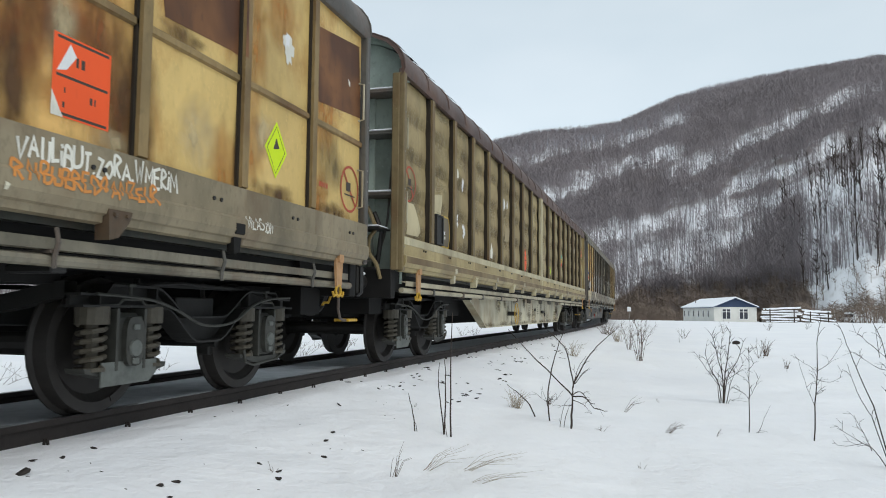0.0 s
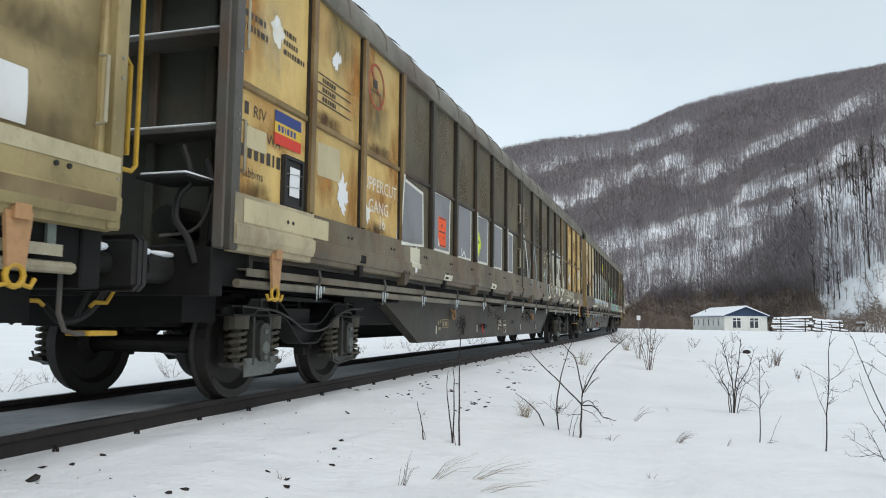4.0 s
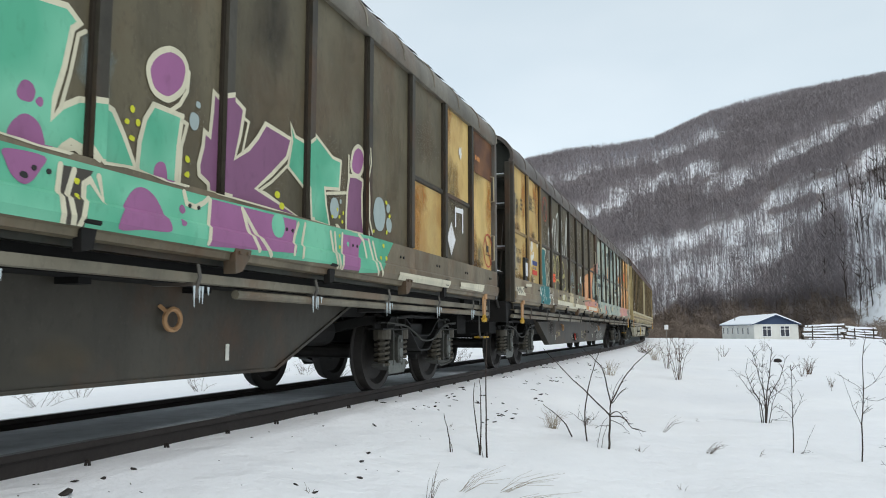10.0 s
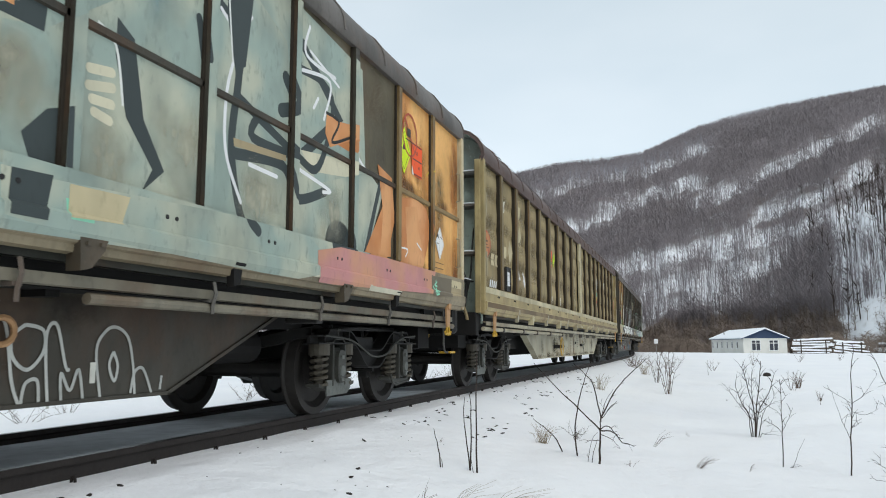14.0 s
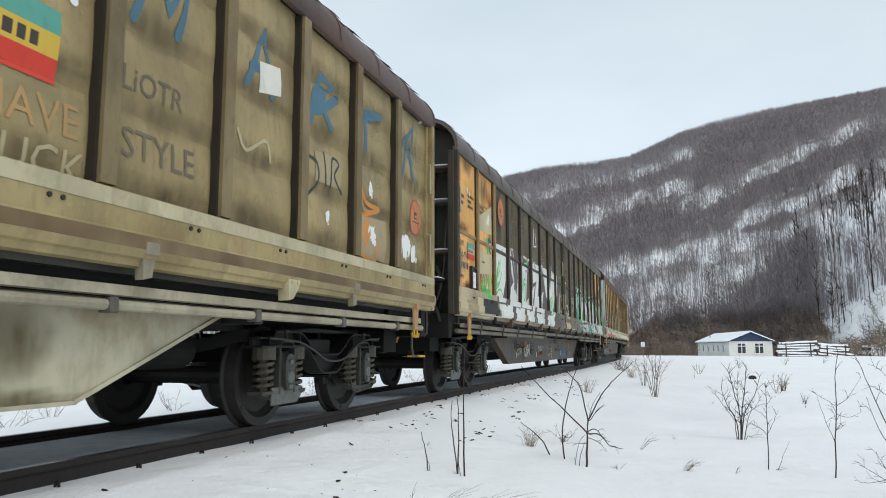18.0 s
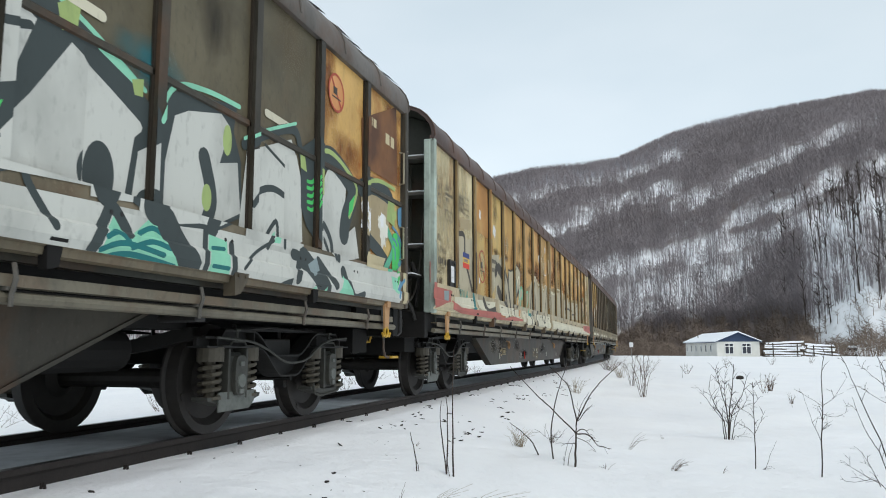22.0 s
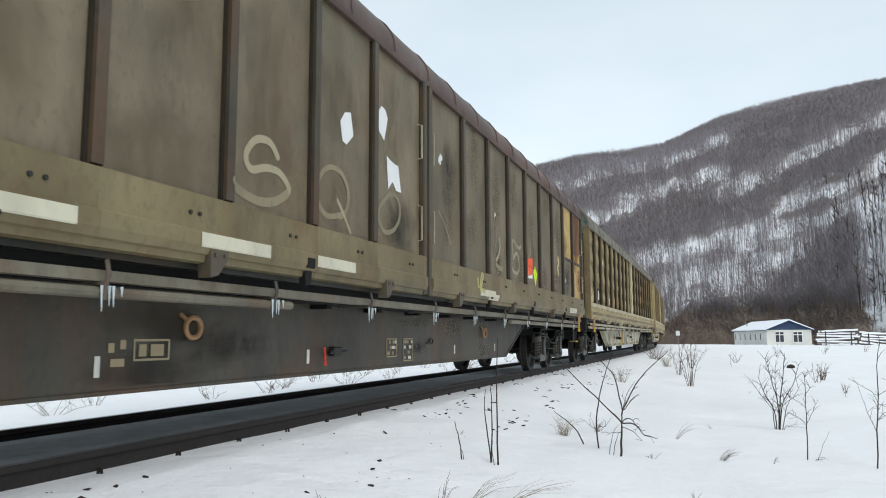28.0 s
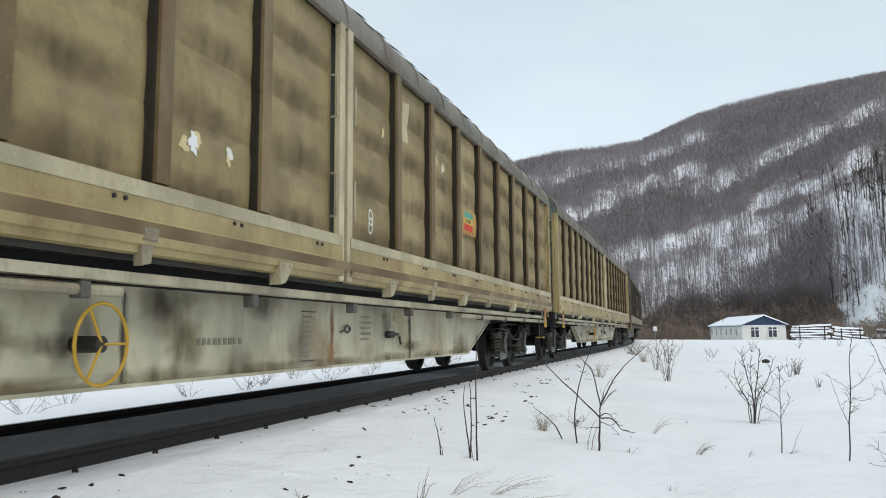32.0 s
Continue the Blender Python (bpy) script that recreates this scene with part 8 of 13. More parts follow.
def paint_wagon_2():
    p = Paint(w2, False)
    weather(p, 2, 42)
    wagon_board(p, -0.95, 21, keeper="D-TWA")
    card_holder(p, -0.02, 1.86)
    torn_paper(p, -0.33, 3.11, 0.2, 73)
    torn_paper(p, 0.83, 3.24, 0.16, 95)
    torn_paper(p, 1.04, 1.96, 0.26, 9)
    torn_paper(p, 1.71, 1.84, 0.13, 78)
    frame_grid(p, 0.45, 3.0)
    p.fill([(0.47, 2.34), (0.96, 2.37), (0.98, 2.04), (0.48, 2.03)], patch_cream, 1, "sticker")
    p.words("UPPERCUT", 1.57, 2.11, 0.15, chalk)
    p.words("GANG", 1.71, 1.87, 0.15, chalk)
    p.words("16", 2.01, 1.71, 0.15, chalk)
    p.fill([(-0.78, 2.19), (-0.44, 2.2), (-0.43, 2.02), (-0.77, 2.02)], patch_cream, 0, "stain")
    p.rect(-0.85, 0.6, 1.42, 1.6, patch_cream, 0, "stain")
    p.fill([(2.7, 2.43), (3.55, 2.35), (3.59, 1.66), (2.59, 1.6)], pale_grey, 0, "sticker")
    p.stroke([(2.7, 2.43), (3.55, 2.35), (3.59, 1.66), (2.59, 1.6), (2.7, 2.43)], 0.04, chalk, 1, "sticker")
    p.fill([(3.93, 2.47), (4.82, 2.48), (4.79, 1.67), (3.95, 1.66)], pale_grey, 0, "sticker")
    p.stroke([(3.93, 2.47), (4.82, 2.48), (4.79, 1.67), (3.95, 1.66), (3.93, 2.47)], 0.04, chalk, 1, "sticker")
    p.fill([(5.15, 2.49), (6.02, 2.48), (6.02, 1.67), (5.16, 1.65)], pale_grey, 0, "sticker")
    p.stroke([(5.15, 2.49), (6.02, 2.48), (6.02, 1.67), (5.16, 1.65), (5.15, 2.49)], 0.04, chalk, 1, "sticker")
    p.fill([(6.25, 2.46), (7.2, 2.48), (7.16, 1.68), (6.29, 1.67)], pale_grey, 0, "sticker")
    p.stroke([(6.25, 2.46), (7.2, 2.48), (7.16, 1.68), (6.29, 1.67), (6.25, 2.46)], 0.04, chalk, 1, "sticker")
    p.fill([(7.52, 2.46), (8.34, 2.45), (8.31, 1.67), (7.5, 1.66)], pale_grey, 0, "sticker")
    p.stroke([(7.52, 2.46), (8.34, 2.45), (8.31, 1.67), (7.5, 1.66), (7.52, 2.46)], 0.04, chalk, 1, "sticker")
    p.fill([(8.64, 2.46), (9.36, 2.43), (9.32, 1.65), (8.67, 1.68)], pale_grey, 0, "sticker")
    p.stroke([(8.64, 2.46), (9.36, 2.43), (9.32, 1.65), (8.67, 1.68), (8.64, 2.46)], 0.04, chalk, 1, "sticker")
    orange_plate(p, 4.43, 1.94, 0.36, 0.42)
    lime_diamond(p, 6.54, 1.98, 0.17)
    torn_paper(p, 3.07, 1.43, 0.2, 26)
    p.stroke([(5.48, 1.8), (5.48, 1.68), (5.61, 1.77), (5.72, 1.67)], 0.03, white, 2, "sticker")
    p.fill([(2.88, 1.58), (3.25, 1.59), (3.24, 1.33), (2.9, 1.34)], lip_white, 0)
    p.fill([(4.27, 1.33), (4.66, 1.33), (4.66, 1.23), (4.27, 1.24)], lip_white, 0)
    p.fill([(7.13, 1.35), (7.5, 1.33), (7.5, 1.22), (7.13, 1.24)], lip_white, 0)
    p.curve([(10.39, 1.65), (10.53, 2.54), (10.97, 1.99), (11.06, 1.65)], 0.09, pale_silver, 1)
    p.curve([(11.14, 1.5), (11.65, 2.48), (12.15, 1.88), (11.91, 1.49)], 0.09, grey_blue, 1)
    p.fill([(13.45, 1.96), (13.8, 2.3), (13.7, 1.98), (13.7, 1.65), (13.45, 1.63), (13.44, 1.82)], slate)
    p.fill([(13.4, 1.6), (13.64, 1.6), (13.64, 1.37), (13.41, 1.33)], slate)
    p.stroke([(13.19, 1.83), (13.28, 1.86), (13.37, 1.89), (13.42, 2)], 0.075, bone)
    p.stroke([(13.42, 1.99), (13.42, 1.78), (13.42, 1.64)], 0.06, sky_spray)
    p.stroke([(13.38, 1.59), (13.37, 1.48), (13.4, 1.34)], 0.05, sky_spray)
    p.curve([(13.27, 2.28), (13.29, 2.2), (13.34, 2.18), (13.4, 2.23), (13.42, 2.34)], 0.05, bone)
    p.stroke([(13.66, 2.44), (13.75, 2.44), (13.84, 2.44)], 0.05, bone)
    p.stroke([(13.88, 2.43), (13.9, 2.37), (13.88, 2.25)], 0.08, pale_silver)
    p.stroke([(13.8, 2.3), (13.74, 2.1), (13.7, 1.89), (13.69, 1.65)], 0.1, bone)
    p.stroke([(13.7, 1.59), (13.66, 1.47), (13.71, 1.37)], 0.09, bone)
    p.fill([(13.37, 1.32), (13.74, 1.33), (13.74, 1.26), (13.37, 1.26)], lip_white)
    p.stroke([(13.94, 2.16), (13.98, 1.89), (14.07, 2.13)], 0.035, bone)
    p.stroke([(14.03, 1.86), (14.14, 2.04), (14.18, 1.82)], 0.035, bone)
    p.stroke([(14.08, 1.9), (14.17, 1.91)], 0.035, bone)
    p.stroke([(14.37, 1.87), (14.33, 1.94), (14.25, 1.92), (14.26, 1.84), (14.38, 1.78), (14.42, 1.71), (14.34, 1.66), (14.24, 1.67), (14.22, 1.72), (14.26, 1.79)], 0.035, bone)
    p.stroke([(14.02, 1.73), (14.05, 1.67), (14.14, 1.65), (14.07, 1.72), (14.02, 1.73)], 0.035, bone)
    p.stroke([(13.99, 1.59), (13.87, 1.49), (14.1, 1.52), (13.99, 1.58)], 0.03, bone)
    p.stroke([(14.16, 1.59), (14.06, 1.43), (14.13, 1.41)], 0.03, bone)
    p.stroke([(14.25, 1.58), (14.34, 1.48)], 0.03, bone)
    p.stroke([(14.25, 1.58), (14.19, 1.44), (14.31, 1.37)], 0.03, bone)
    p.stroke([(14.39, 1.48), (14.51, 1.35), (14.37, 1.35)], 0.03, bone)
    p.stroke([(14.25, 1.33), (14.48, 1.35)], 0.03, bone)
    p.stroke([(14.46, 1.63), (14.45, 1.62)], 0.03, bone)
    p.stroke([(14.39, 1.63), (14.5, 1.63)], 0.03, bone)
    p.stroke([(14.41, 1.63), (14.5, 1.63)], 0.03, bone)
    p.stroke([(14.51, 1.58), (14.5, 1.53)], 0.03, bone)
    p.block([(14.62, 2.5), (14.86, 2.5), (14.89, 2.11), (14.95, 1.74), (14.82, 1.6), (14.72, 1.6), (14.7, 1.91), (14.64, 2.23)], cream_tin, bone, 0.03, True)
    p.block([(15.12, 2.42), (15.38, 2.46), (15.3, 2.08), (15.23, 1.81), (15.03, 1.61), (14.92, 1.59), (15.08, 1.93)], cream_tin, bone, 0.03, True)
    p.fill([(14.82, 1.83), (15.08, 1.87), (15, 1.61), (14.82, 1.6)], bone, 1)
    p.fill([(14.64, 2.59), (14.89, 2.64), (14.91, 2.52), (14.95, 2.48), (14.62, 2.48)], pale_silver, 2)
    p.block([(15.43, 2.38), (15.77, 2.53), (15.82, 2.18), (15.88, 1.82), (15.86, 1.62), (15.74, 1.64), (15.67, 1.78), (15.54, 1.75), (15.53, 1.67), (15.3, 1.66), (15.3, 2.01), (15.34, 2.21)], cream_tin, bone, 0.03, True)
    p.fill([(15.49, 2.29), (15.57, 2.31), (15.61, 2.03), (15.45, 2)], ink, 3)
    p.fill([(15.33, 2.6), (15.44, 2.63), (15.71, 2.58), (15.72, 2.52), (15.4, 2.37)], sky_spray, 2)
    p.block([(15.83, 2.43), (16.21, 2.45), (16.62, 2.48), (16.57, 2.29), (16.31, 2.27), (16.33, 2.17), (16.73, 2), (16.92, 1.73), (16.13, 1.61), (16.23, 1.98), (15.97, 2.18)], cream_tin, bone, 0.03, True)
    p.fill([(15.95, 2.43), (16.18, 2.44), (16.2, 2.32), (16.09, 2.3)], ink, 3)
    p.fill([(15.92, 1.85), (16.12, 1.88), (16, 1.61), (15.85, 1.6)], bone, 2)
    p.fill([(15.82, 2.56), (16.63, 2.57), (16.57, 2.46), (15.83, 2.46)], pale_silver, 2)
    p.fill([(14.82, 1.59), (15.1, 1.6), (15.02, 1.44), (14.88, 1.43)], pale_silver, 1)
    p.fill([(15.25, 1.59), (15.53, 1.6), (15.51, 1.42), (15.29, 1.35)], bone, 1)
    p.fill([(15.68, 1.59), (15.95, 1.6), (15.92, 1.52)], pale_silver, 1)
    p.fill([(15.97, 1.58), (16.68, 1.67), (15.98, 1.39)], bone, 1)
    p.fill([(15.51, 1.35), (15.85, 1.35), (15.8, 1.25), (15.47, 1.23)], lip_white, 1)
    p.fill([(16.82, 1.35), (17.49, 1.37), (17.34, 1.26), (16.78, 1.25)], lip_white, 1)
    p.fill([(18.21, 1.37), (18.6, 1.38), (18.52, 1.25), (18.16, 1.25)], lip_white, 1)
    p.fill([(19.33, 1.37), (19.79, 1.38), (19.69, 1.26), (19.26, 1.26)], lip_white, 1)
    tag_line(p, "TANGO.AQUA.LIMPH.", 16.93, 1.41, 0.155, 0.030, bone, 1.02, 0.0, 3, 0.05)
    p.stroke([(16.74, 1.50), (16.87, 1.51)], 0.022, bone, 3)
    p.stroke([(16.70, 1.43), (16.86, 1.44)], 0.022, bone, 3)
    p.fill([(15.47, 1.33), (15.84, 1.33), (15.76, 1.24), (15.48, 1.25)], lip_white, 1)
    orange_plate(p, 18.91, 2.26, 0.34, 0.36)
    white_diamond(p, 18.03, 1.99, 0.17)
    torn_paper(p, 20.36, 2.27, 0.22, 0)
    white_diamond(p, 20.03, 2.04, 0.15)
    torn_paper(p, 20.41, 2.89, 0.12, 31)
    p.fill([(16.89, 1.34), (17.46, 1.36), (17.4, 1.24), (16.88, 1.24)], lip_white, 1)
    p.fill([(18.2, 1.35), (18.61, 1.37), (18.48, 1.24), (18.18, 1.24)], lip_white, 1)
    p.fill([(19.31, 1.35), (19.75, 1.37), (19.68, 1.24), (19.27, 1.24)], lip_white, 1)
    p.fill([(18.78, 2.06), (19.2, 2.05), (19.21, 1.76), (18.83, 1.76)], patch_tan, 1, "sticker")
    data_block(p, 20.2, 1.95, 2, 0.035, stencil, 1.9, 4)
    striped_label(p, -0.09, 2.29, 0.46, flag_blue, flag_yellow, flag_red)
    no_hump_sign(p, 1.88, 3.29, 0.23)
    no_hump_sign(p, 17.84, 3.27, 0.24)
    p.done(LABELS)


paint_wagon_2()


def paint_wagon_3():
    p = Paint(w3, False)
    weather(p, 3, 43)
    wagon_board(p, -0.95, 31)
    card_holder(p, 0.04, 1.86, False)
    torn_paper(p, 0.79, 3.05, 0.2, 12)
    p.fill([(0.64, 2.16), (1.24, 2.19), (1.24, 2.1), (0.64, 2.08)], rust_patch, 1, "marking")
    torn_paper(p, 0.89, 1.93, 0.14, 28)
    frame_grid(p, -0.7, 3.35)
    tin = [(1.78, frost), (1.99, ice), (2.05, frost), (9.0, tin_grey)]
    drip = [(1.48, ice), (9.0, sky_spray)]
    p.block([(1.65, 2.41), (1.75, 2.35), (1.84, 2.31), (1.94, 2.32), (2.02, 2.34), (2.09, 2.31), (2.13, 2.21), (2.18, 2.02), (2.22, 1.8), (2.26, 1.63), (2.4, 1.63), (2.61, 1.64), (2.64, 1.8), (2.68, 2.03), (2.75, 2.27), (2.79, 2.36), (2.86, 2.35), (2.93, 2.32), (2.99, 2.33), (3.03, 2.39), (3.04, 2.52), (3.01, 2.63), (2.94, 2.7), (2.84, 2.74), (2.74, 2.75), (2.59, 2.65), (2.53, 2.45), (2.47, 2.22), (2.42, 2.04), (2.39, 2.16), (2.36, 2.32), (2.32, 2.49), (2.27, 2.6), (2.15, 2.69), (1.79, 2.59)], tin, bone, 0.035, True)
    p.block([(2.79, 1.68), (2.8, 1.79), (2.86, 1.84), (2.92, 1.82), (2.96, 1.82), (2.99, 1.89), (3.03, 2.16), (3.07, 2.45), (3.12, 2.6), (3.23, 2.67), (3.37, 2.69), (3.51, 2.68), (3.67, 2.69), (3.77, 2.64), (3.81, 2.53), (3.8, 2.37), (3.68, 2.3), (3.66, 2.02), (3.67, 1.67), (3.49, 1.65), (3.48, 1.73), (3.41, 1.77), (3.32, 1.76), (3.24, 1.71), (3.21, 1.65), (2.99, 1.65)], tin, bone, 0.035, True)
    p.block([(3.3, 2.31), (3.42, 2.36), (3.43, 2.11), (3.25, 2.06)], plum, bone, 0.025)
    p.fill([(3.24, 1.8), (3.44, 1.85), (3.45, 1.76), (3.34, 1.77), (3.24, 1.71)], plum)
    p.block([(4, 1.65), (3.98, 2.18), (3.97, 2.67), (4.04, 2.73), (4.14, 2.75), (4.24, 2.61), (4.35, 2.32), (4.47, 2.02), (4.55, 2.23), (4.65, 2.41), (4.79, 2.61), (4.87, 2.79), (5, 2.75), (5.1, 2.77), (5.13, 2.59), (5.12, 2.18), (5.1, 1.84), (5.1, 1.64), (4.78, 1.63), (4.79, 1.86), (4.78, 1.95), (4.7, 1.78), (4.63, 1.63), (4.32, 1.63), (4.27, 1.86), (4.19, 2.05), (4.18, 1.82), (4.15, 1.63)], tin, bone, 0.035, True)
    p.block([(5.18, 2.48), (5.16, 2.6), (5.24, 2.67), (5.35, 2.72), (5.46, 2.74), (5.58, 2.7), (5.7, 2.68), (5.87, 2.74), (6.05, 2.76), (6.29, 2.71), (6.32, 2.62), (6.35, 2.42), (6.33, 2.21), (6.29, 2.07), (6.13, 1.92), (6, 1.82), (5.87, 1.82), (5.85, 1.86), (5.82, 1.64), (5.59, 1.65), (5.24, 1.64), (5.27, 1.78), (5.36, 1.83), (5.43, 1.84), (5.53, 1.79), (5.58, 1.9), (5.63, 2.18), (5.64, 2.38), (5.5, 2.39), (5.46, 2.4), (5.48, 2.29), (5.45, 2.17), (5.34, 2.12), (5.25, 2.15), (5.17, 2.25)], tin, bone, 0.035, True)
    p.block([(5.89, 2.42), (5.97, 2.4), (6, 2.32), (5.94, 2.17), (5.89, 2.14)], plum, bone, 0.02, True)
    p.block([(6.36, 1.93), (6.37, 2.14), (6.41, 2.35), (6.5, 2.51), (6.61, 2.61), (6.75, 2.69), (6.87, 2.71), (7, 2.66), (7.12, 2.62), (7.26, 2.63), (7.4, 2.65), (7.49, 2.63), (7.53, 2.46), (7.52, 2.3), (7.27, 2.26), (7.21, 2.24), (7.19, 2.02), (7.18, 1.74), (7.16, 1.63), (6.8, 1.63), (6.41, 1.63), (6.35, 1.77)], tin, bone, 0.04, True)
    p.block([(6.79, 2.29), (6.89, 2.31), (6.93, 2.24), (6.94, 2.01), (6.91, 1.81), (6.85, 1.69), (6.78, 1.66), (6.72, 1.71), (6.7, 1.88), (6.69, 2.05), (6.7, 2.18)], plum, bone, 0.04, True)
    p.blob([(7.59, 2.6), (7.66, 2.65), (7.74, 2.65), (7.75, 2.39), (7.7, 2.33), (7.63, 2.33), (7.6, 2.38)], bone)
    p.blob([(7.77, 2.6), (7.85, 2.66), (7.91, 2.61), (7.89, 2.43), (7.8, 2.3), (7.75, 2.34)], bone)
    p.block([(8.07, 2.62), (8.67, 2.62), (8.73, 2.57), (8.65, 2.38), (8.6, 2.26), (8.58, 2.03), (8.53, 1.67), (8.18, 1.66), (8.22, 1.72), (8.19, 1.76), (7.86, 1.74), (7.9, 1.99), (7.98, 2.02), (8.29, 2.03), (8.34, 2.29), (8.26, 2.3), (7.95, 2.27)], tin, bone, 0.04)
    p.stroke([(8.17, 2.46), (8.31, 2.43), (8.59, 2.44)], 0.03, chalk)
    p.stroke([(8.47, 2.29), (8.38, 1.97), (8.36, 1.69)], 0.03, chalk)
    p.block([(8.97, 2.61), (9.66, 2.57), (9.44, 2.11), (9.17, 1.67), (8.73, 1.66), (8.72, 2.02), (8.67, 2.04), (8.77, 2.29), (8.84, 2.39)], tin, bone, 0.04)
    p.block([(8.77, 2.24), (9.14, 2.26), (9.08, 2.08), (8.69, 2.07)], plum, bone, 0.03)
    p.block([(8.75, 1.78), (8.96, 1.81), (8.93, 1.72), (8.76, 1.7)], plum, bone, 0.03)
    p.fill([(8.74, 1.91), (9.16, 1.93), (9.1, 1.84), (8.74, 1.81)], bone)
    p.stroke([(9.03, 2.45), (9.43, 2.44)], 0.03, chalk)
    p.stroke([(9.43, 2.42), (9.28, 2.12), (9.11, 1.76)], 0.03, chalk)
    p.blob([(7.51, 1.64), (7.51, 1.7), (7.57, 1.76), (7.67, 1.76), (7.74, 1.68), (7.72, 1.63)], bone)
    p.block([(8.07, 1.58), (8.39, 1.58), (8.33, 1.38), (7.94, 1.37)], silver, bone, 0.035)
    p.block([(8.45, 1.57), (9.05, 1.58), (8.94, 1.4), (8.31, 1.38)], silver, bone, 0.035)
    p.stroke([(8.56, 1.51), (8.83, 1.5), (8.8, 1.42)], 0.025, chalk)
    p.block([(7.32, 1.59), (7.65, 1.57), (7.59, 1.44), (7.48, 1.36), (7.36, 1.37), (7.28, 1.47)], drip, bone, 0.03, True)
    p.block([(6.37, 1.58), (7.06, 1.58), (6.97, 1.42), (6.89, 1.34), (6.7, 1.34), (6.48, 1.37)], drip, bone, 0.03, True)
    p.block([(2.21, 1.59), (2.56, 1.59), (2.49, 1.48), (2.43, 1.35), (2.27, 1.34), (2.21, 1.45)], drip, bone, 0.03, True)
    p.block([(2.68, 1.58), (3.12, 1.6), (3.08, 1.48), (2.96, 1.38), (2.84, 1.36), (2.73, 1.43), (2.67, 1.51)], drip, bone, 0.03, True)
    p.block([(3.16, 1.59), (3.63, 1.59), (3.6, 1.49), (3.49, 1.38), (3.35, 1.37), (3.22, 1.44)], drip, bone, 0.03, True)
    p.block([(3.71, 1.58), (4.09, 1.59), (4.01, 1.45), (3.91, 1.39), (3.76, 1.44)], drip, bone, 0.03, True)
    p.block([(4.3, 1.58), (4.56, 1.59), (4.47, 1.5), (4.39, 1.34), (4.34, 1.35), (4.31, 1.47)], drip, bone, 0.03, True)
    p.block([(4.71, 1.57), (5.14, 1.59), (5.09, 1.5), (4.96, 1.36), (4.81, 1.35), (4.7, 1.42), (4.68, 1.49)], drip, bone, 0.03, True)
    p.block([(5.22, 1.58), (5.75, 1.59), (5.64, 1.43), (5.48, 1.34), (5.33, 1.37), (5.22, 1.48)], drip, bone, 0.03, True)
    p.fill([(1.24, 1.33), (2.97, 1.34), (2.93, 1.23), (1.25, 1.25)], lip_white, 1)
    lime_diamond(p, 7.03, 3.16, 0.19)
    p.fill([(7.74, 3.06), (7.82, 3.19), (7.94, 3.19), (7.90, 3.01), (7.97, 2.87), (7.84, 2.85)], white, 0, "sticker")
    p.fill([(7.83, 3.19), (8.17, 3.24), (8.16, 2.90), (7.88, 2.87), (7.95, 3.00), (7.86, 3.10)], signal_orange, 0, "sticker")
    p.fill([(7.85, 3.02), (8.15, 3.05), (8.15, 3.03), (7.85, 3.00)], stencil, 0, "sticker")
    p.curve([(1.7, 1.8), (1.77, 1.9), (1.81, 1.8), (1.96, 1.87)], 0.02, ochre_tag, 2)
    p.fill([(2.69, 1.33), (3.05, 1.33), (3.04, 1.25), (2.69, 1.25)], lip_white, 1)
    p.bars(4.93, 0.66, [0.9, 0.5], 0.01, chalk)
    p.soft(11.01, 1.84, 0.16, 0.24, pool_soft)
    p.soft(12.66, 2.18, 0.16, 0.24, pool_soft)
    p.fill([(10.88, 1.32), (10.94, 1.57), (11.12, 1.72), (11.26, 1.76), (11.34, 1.69), (11.28, 1.31), (10.91, 1.28)], pool, 0)
    p.fill([(11.32, 1.74), (11.47, 1.61), (11.51, 1.58), (11.5, 1.27), (11.27, 1.27), (11.28, 1.53)], magenta, 1)
    p.fill([(11.51, 1.59), (13.57, 1.59), (16.79, 1.65), (16.45, 1.31), (12.78, 1.22), (11.5, 1.23)], green, 0)
    p.block([(11.07, 2.43), (11.4, 2.41), (11.49, 2.39), (11.48, 2.05), (11.48, 1.64), (11.29, 1.63), (11.3, 1.91), (11.32, 2.01), (11.07, 2.04), (11.04, 2.05), (11.05, 2.26)], green, bone, 0.035)
    p.blob([(11.3, 1.64), (11.31, 1.73), (11.42, 1.71), (11.47, 1.65)], magenta)
    p.stroke([(11.08, 2.03), (11.1, 1.98), (11.3, 1.98)], 0.03, bone)
    p.block([(11.61, 1.66), (11.6, 2.08), (11.59, 2.51), (11.7, 2.51), (11.78, 2.48), (12.25, 2.4), (12.44, 2.43), (12.53, 2.37), (12.48, 2.32), (12.44, 2.09), (12.39, 1.91), (12.38, 1.8), (12.44, 1.88), (12.55, 1.95), (12.71, 1.98), (12.8, 1.96), (12.89, 1.84), (13, 1.66), (12.68, 1.63), (12.61, 1.69), (12.51, 1.71), (12.46, 1.67), (12.43, 1.63), (12.22, 1.63)], green, bone, 0.035)
    p.stroke([(11.63, 2), (11.69, 2.02), (11.71, 1.89), (11.67, 1.69)], 0.03, bone)
    p.stroke([(12.57, 2.34), (12.52, 2.3), (12.48, 2.07), (12.43, 1.87)], 0.025, bone)
    p.stroke([(12.44, 1.63), (12.48, 1.66), (12.54, 1.68), (12.6, 1.65), (12.64, 1.63)], 0.03, bone)
    p.block([(13.01, 1.65), (13.02, 1.83), (13.06, 1.98), (13.13, 2.09), (13.4, 2.09), (13.37, 1.88), (13.36, 1.63), (13.18, 1.63)], green, bone, 0.035)
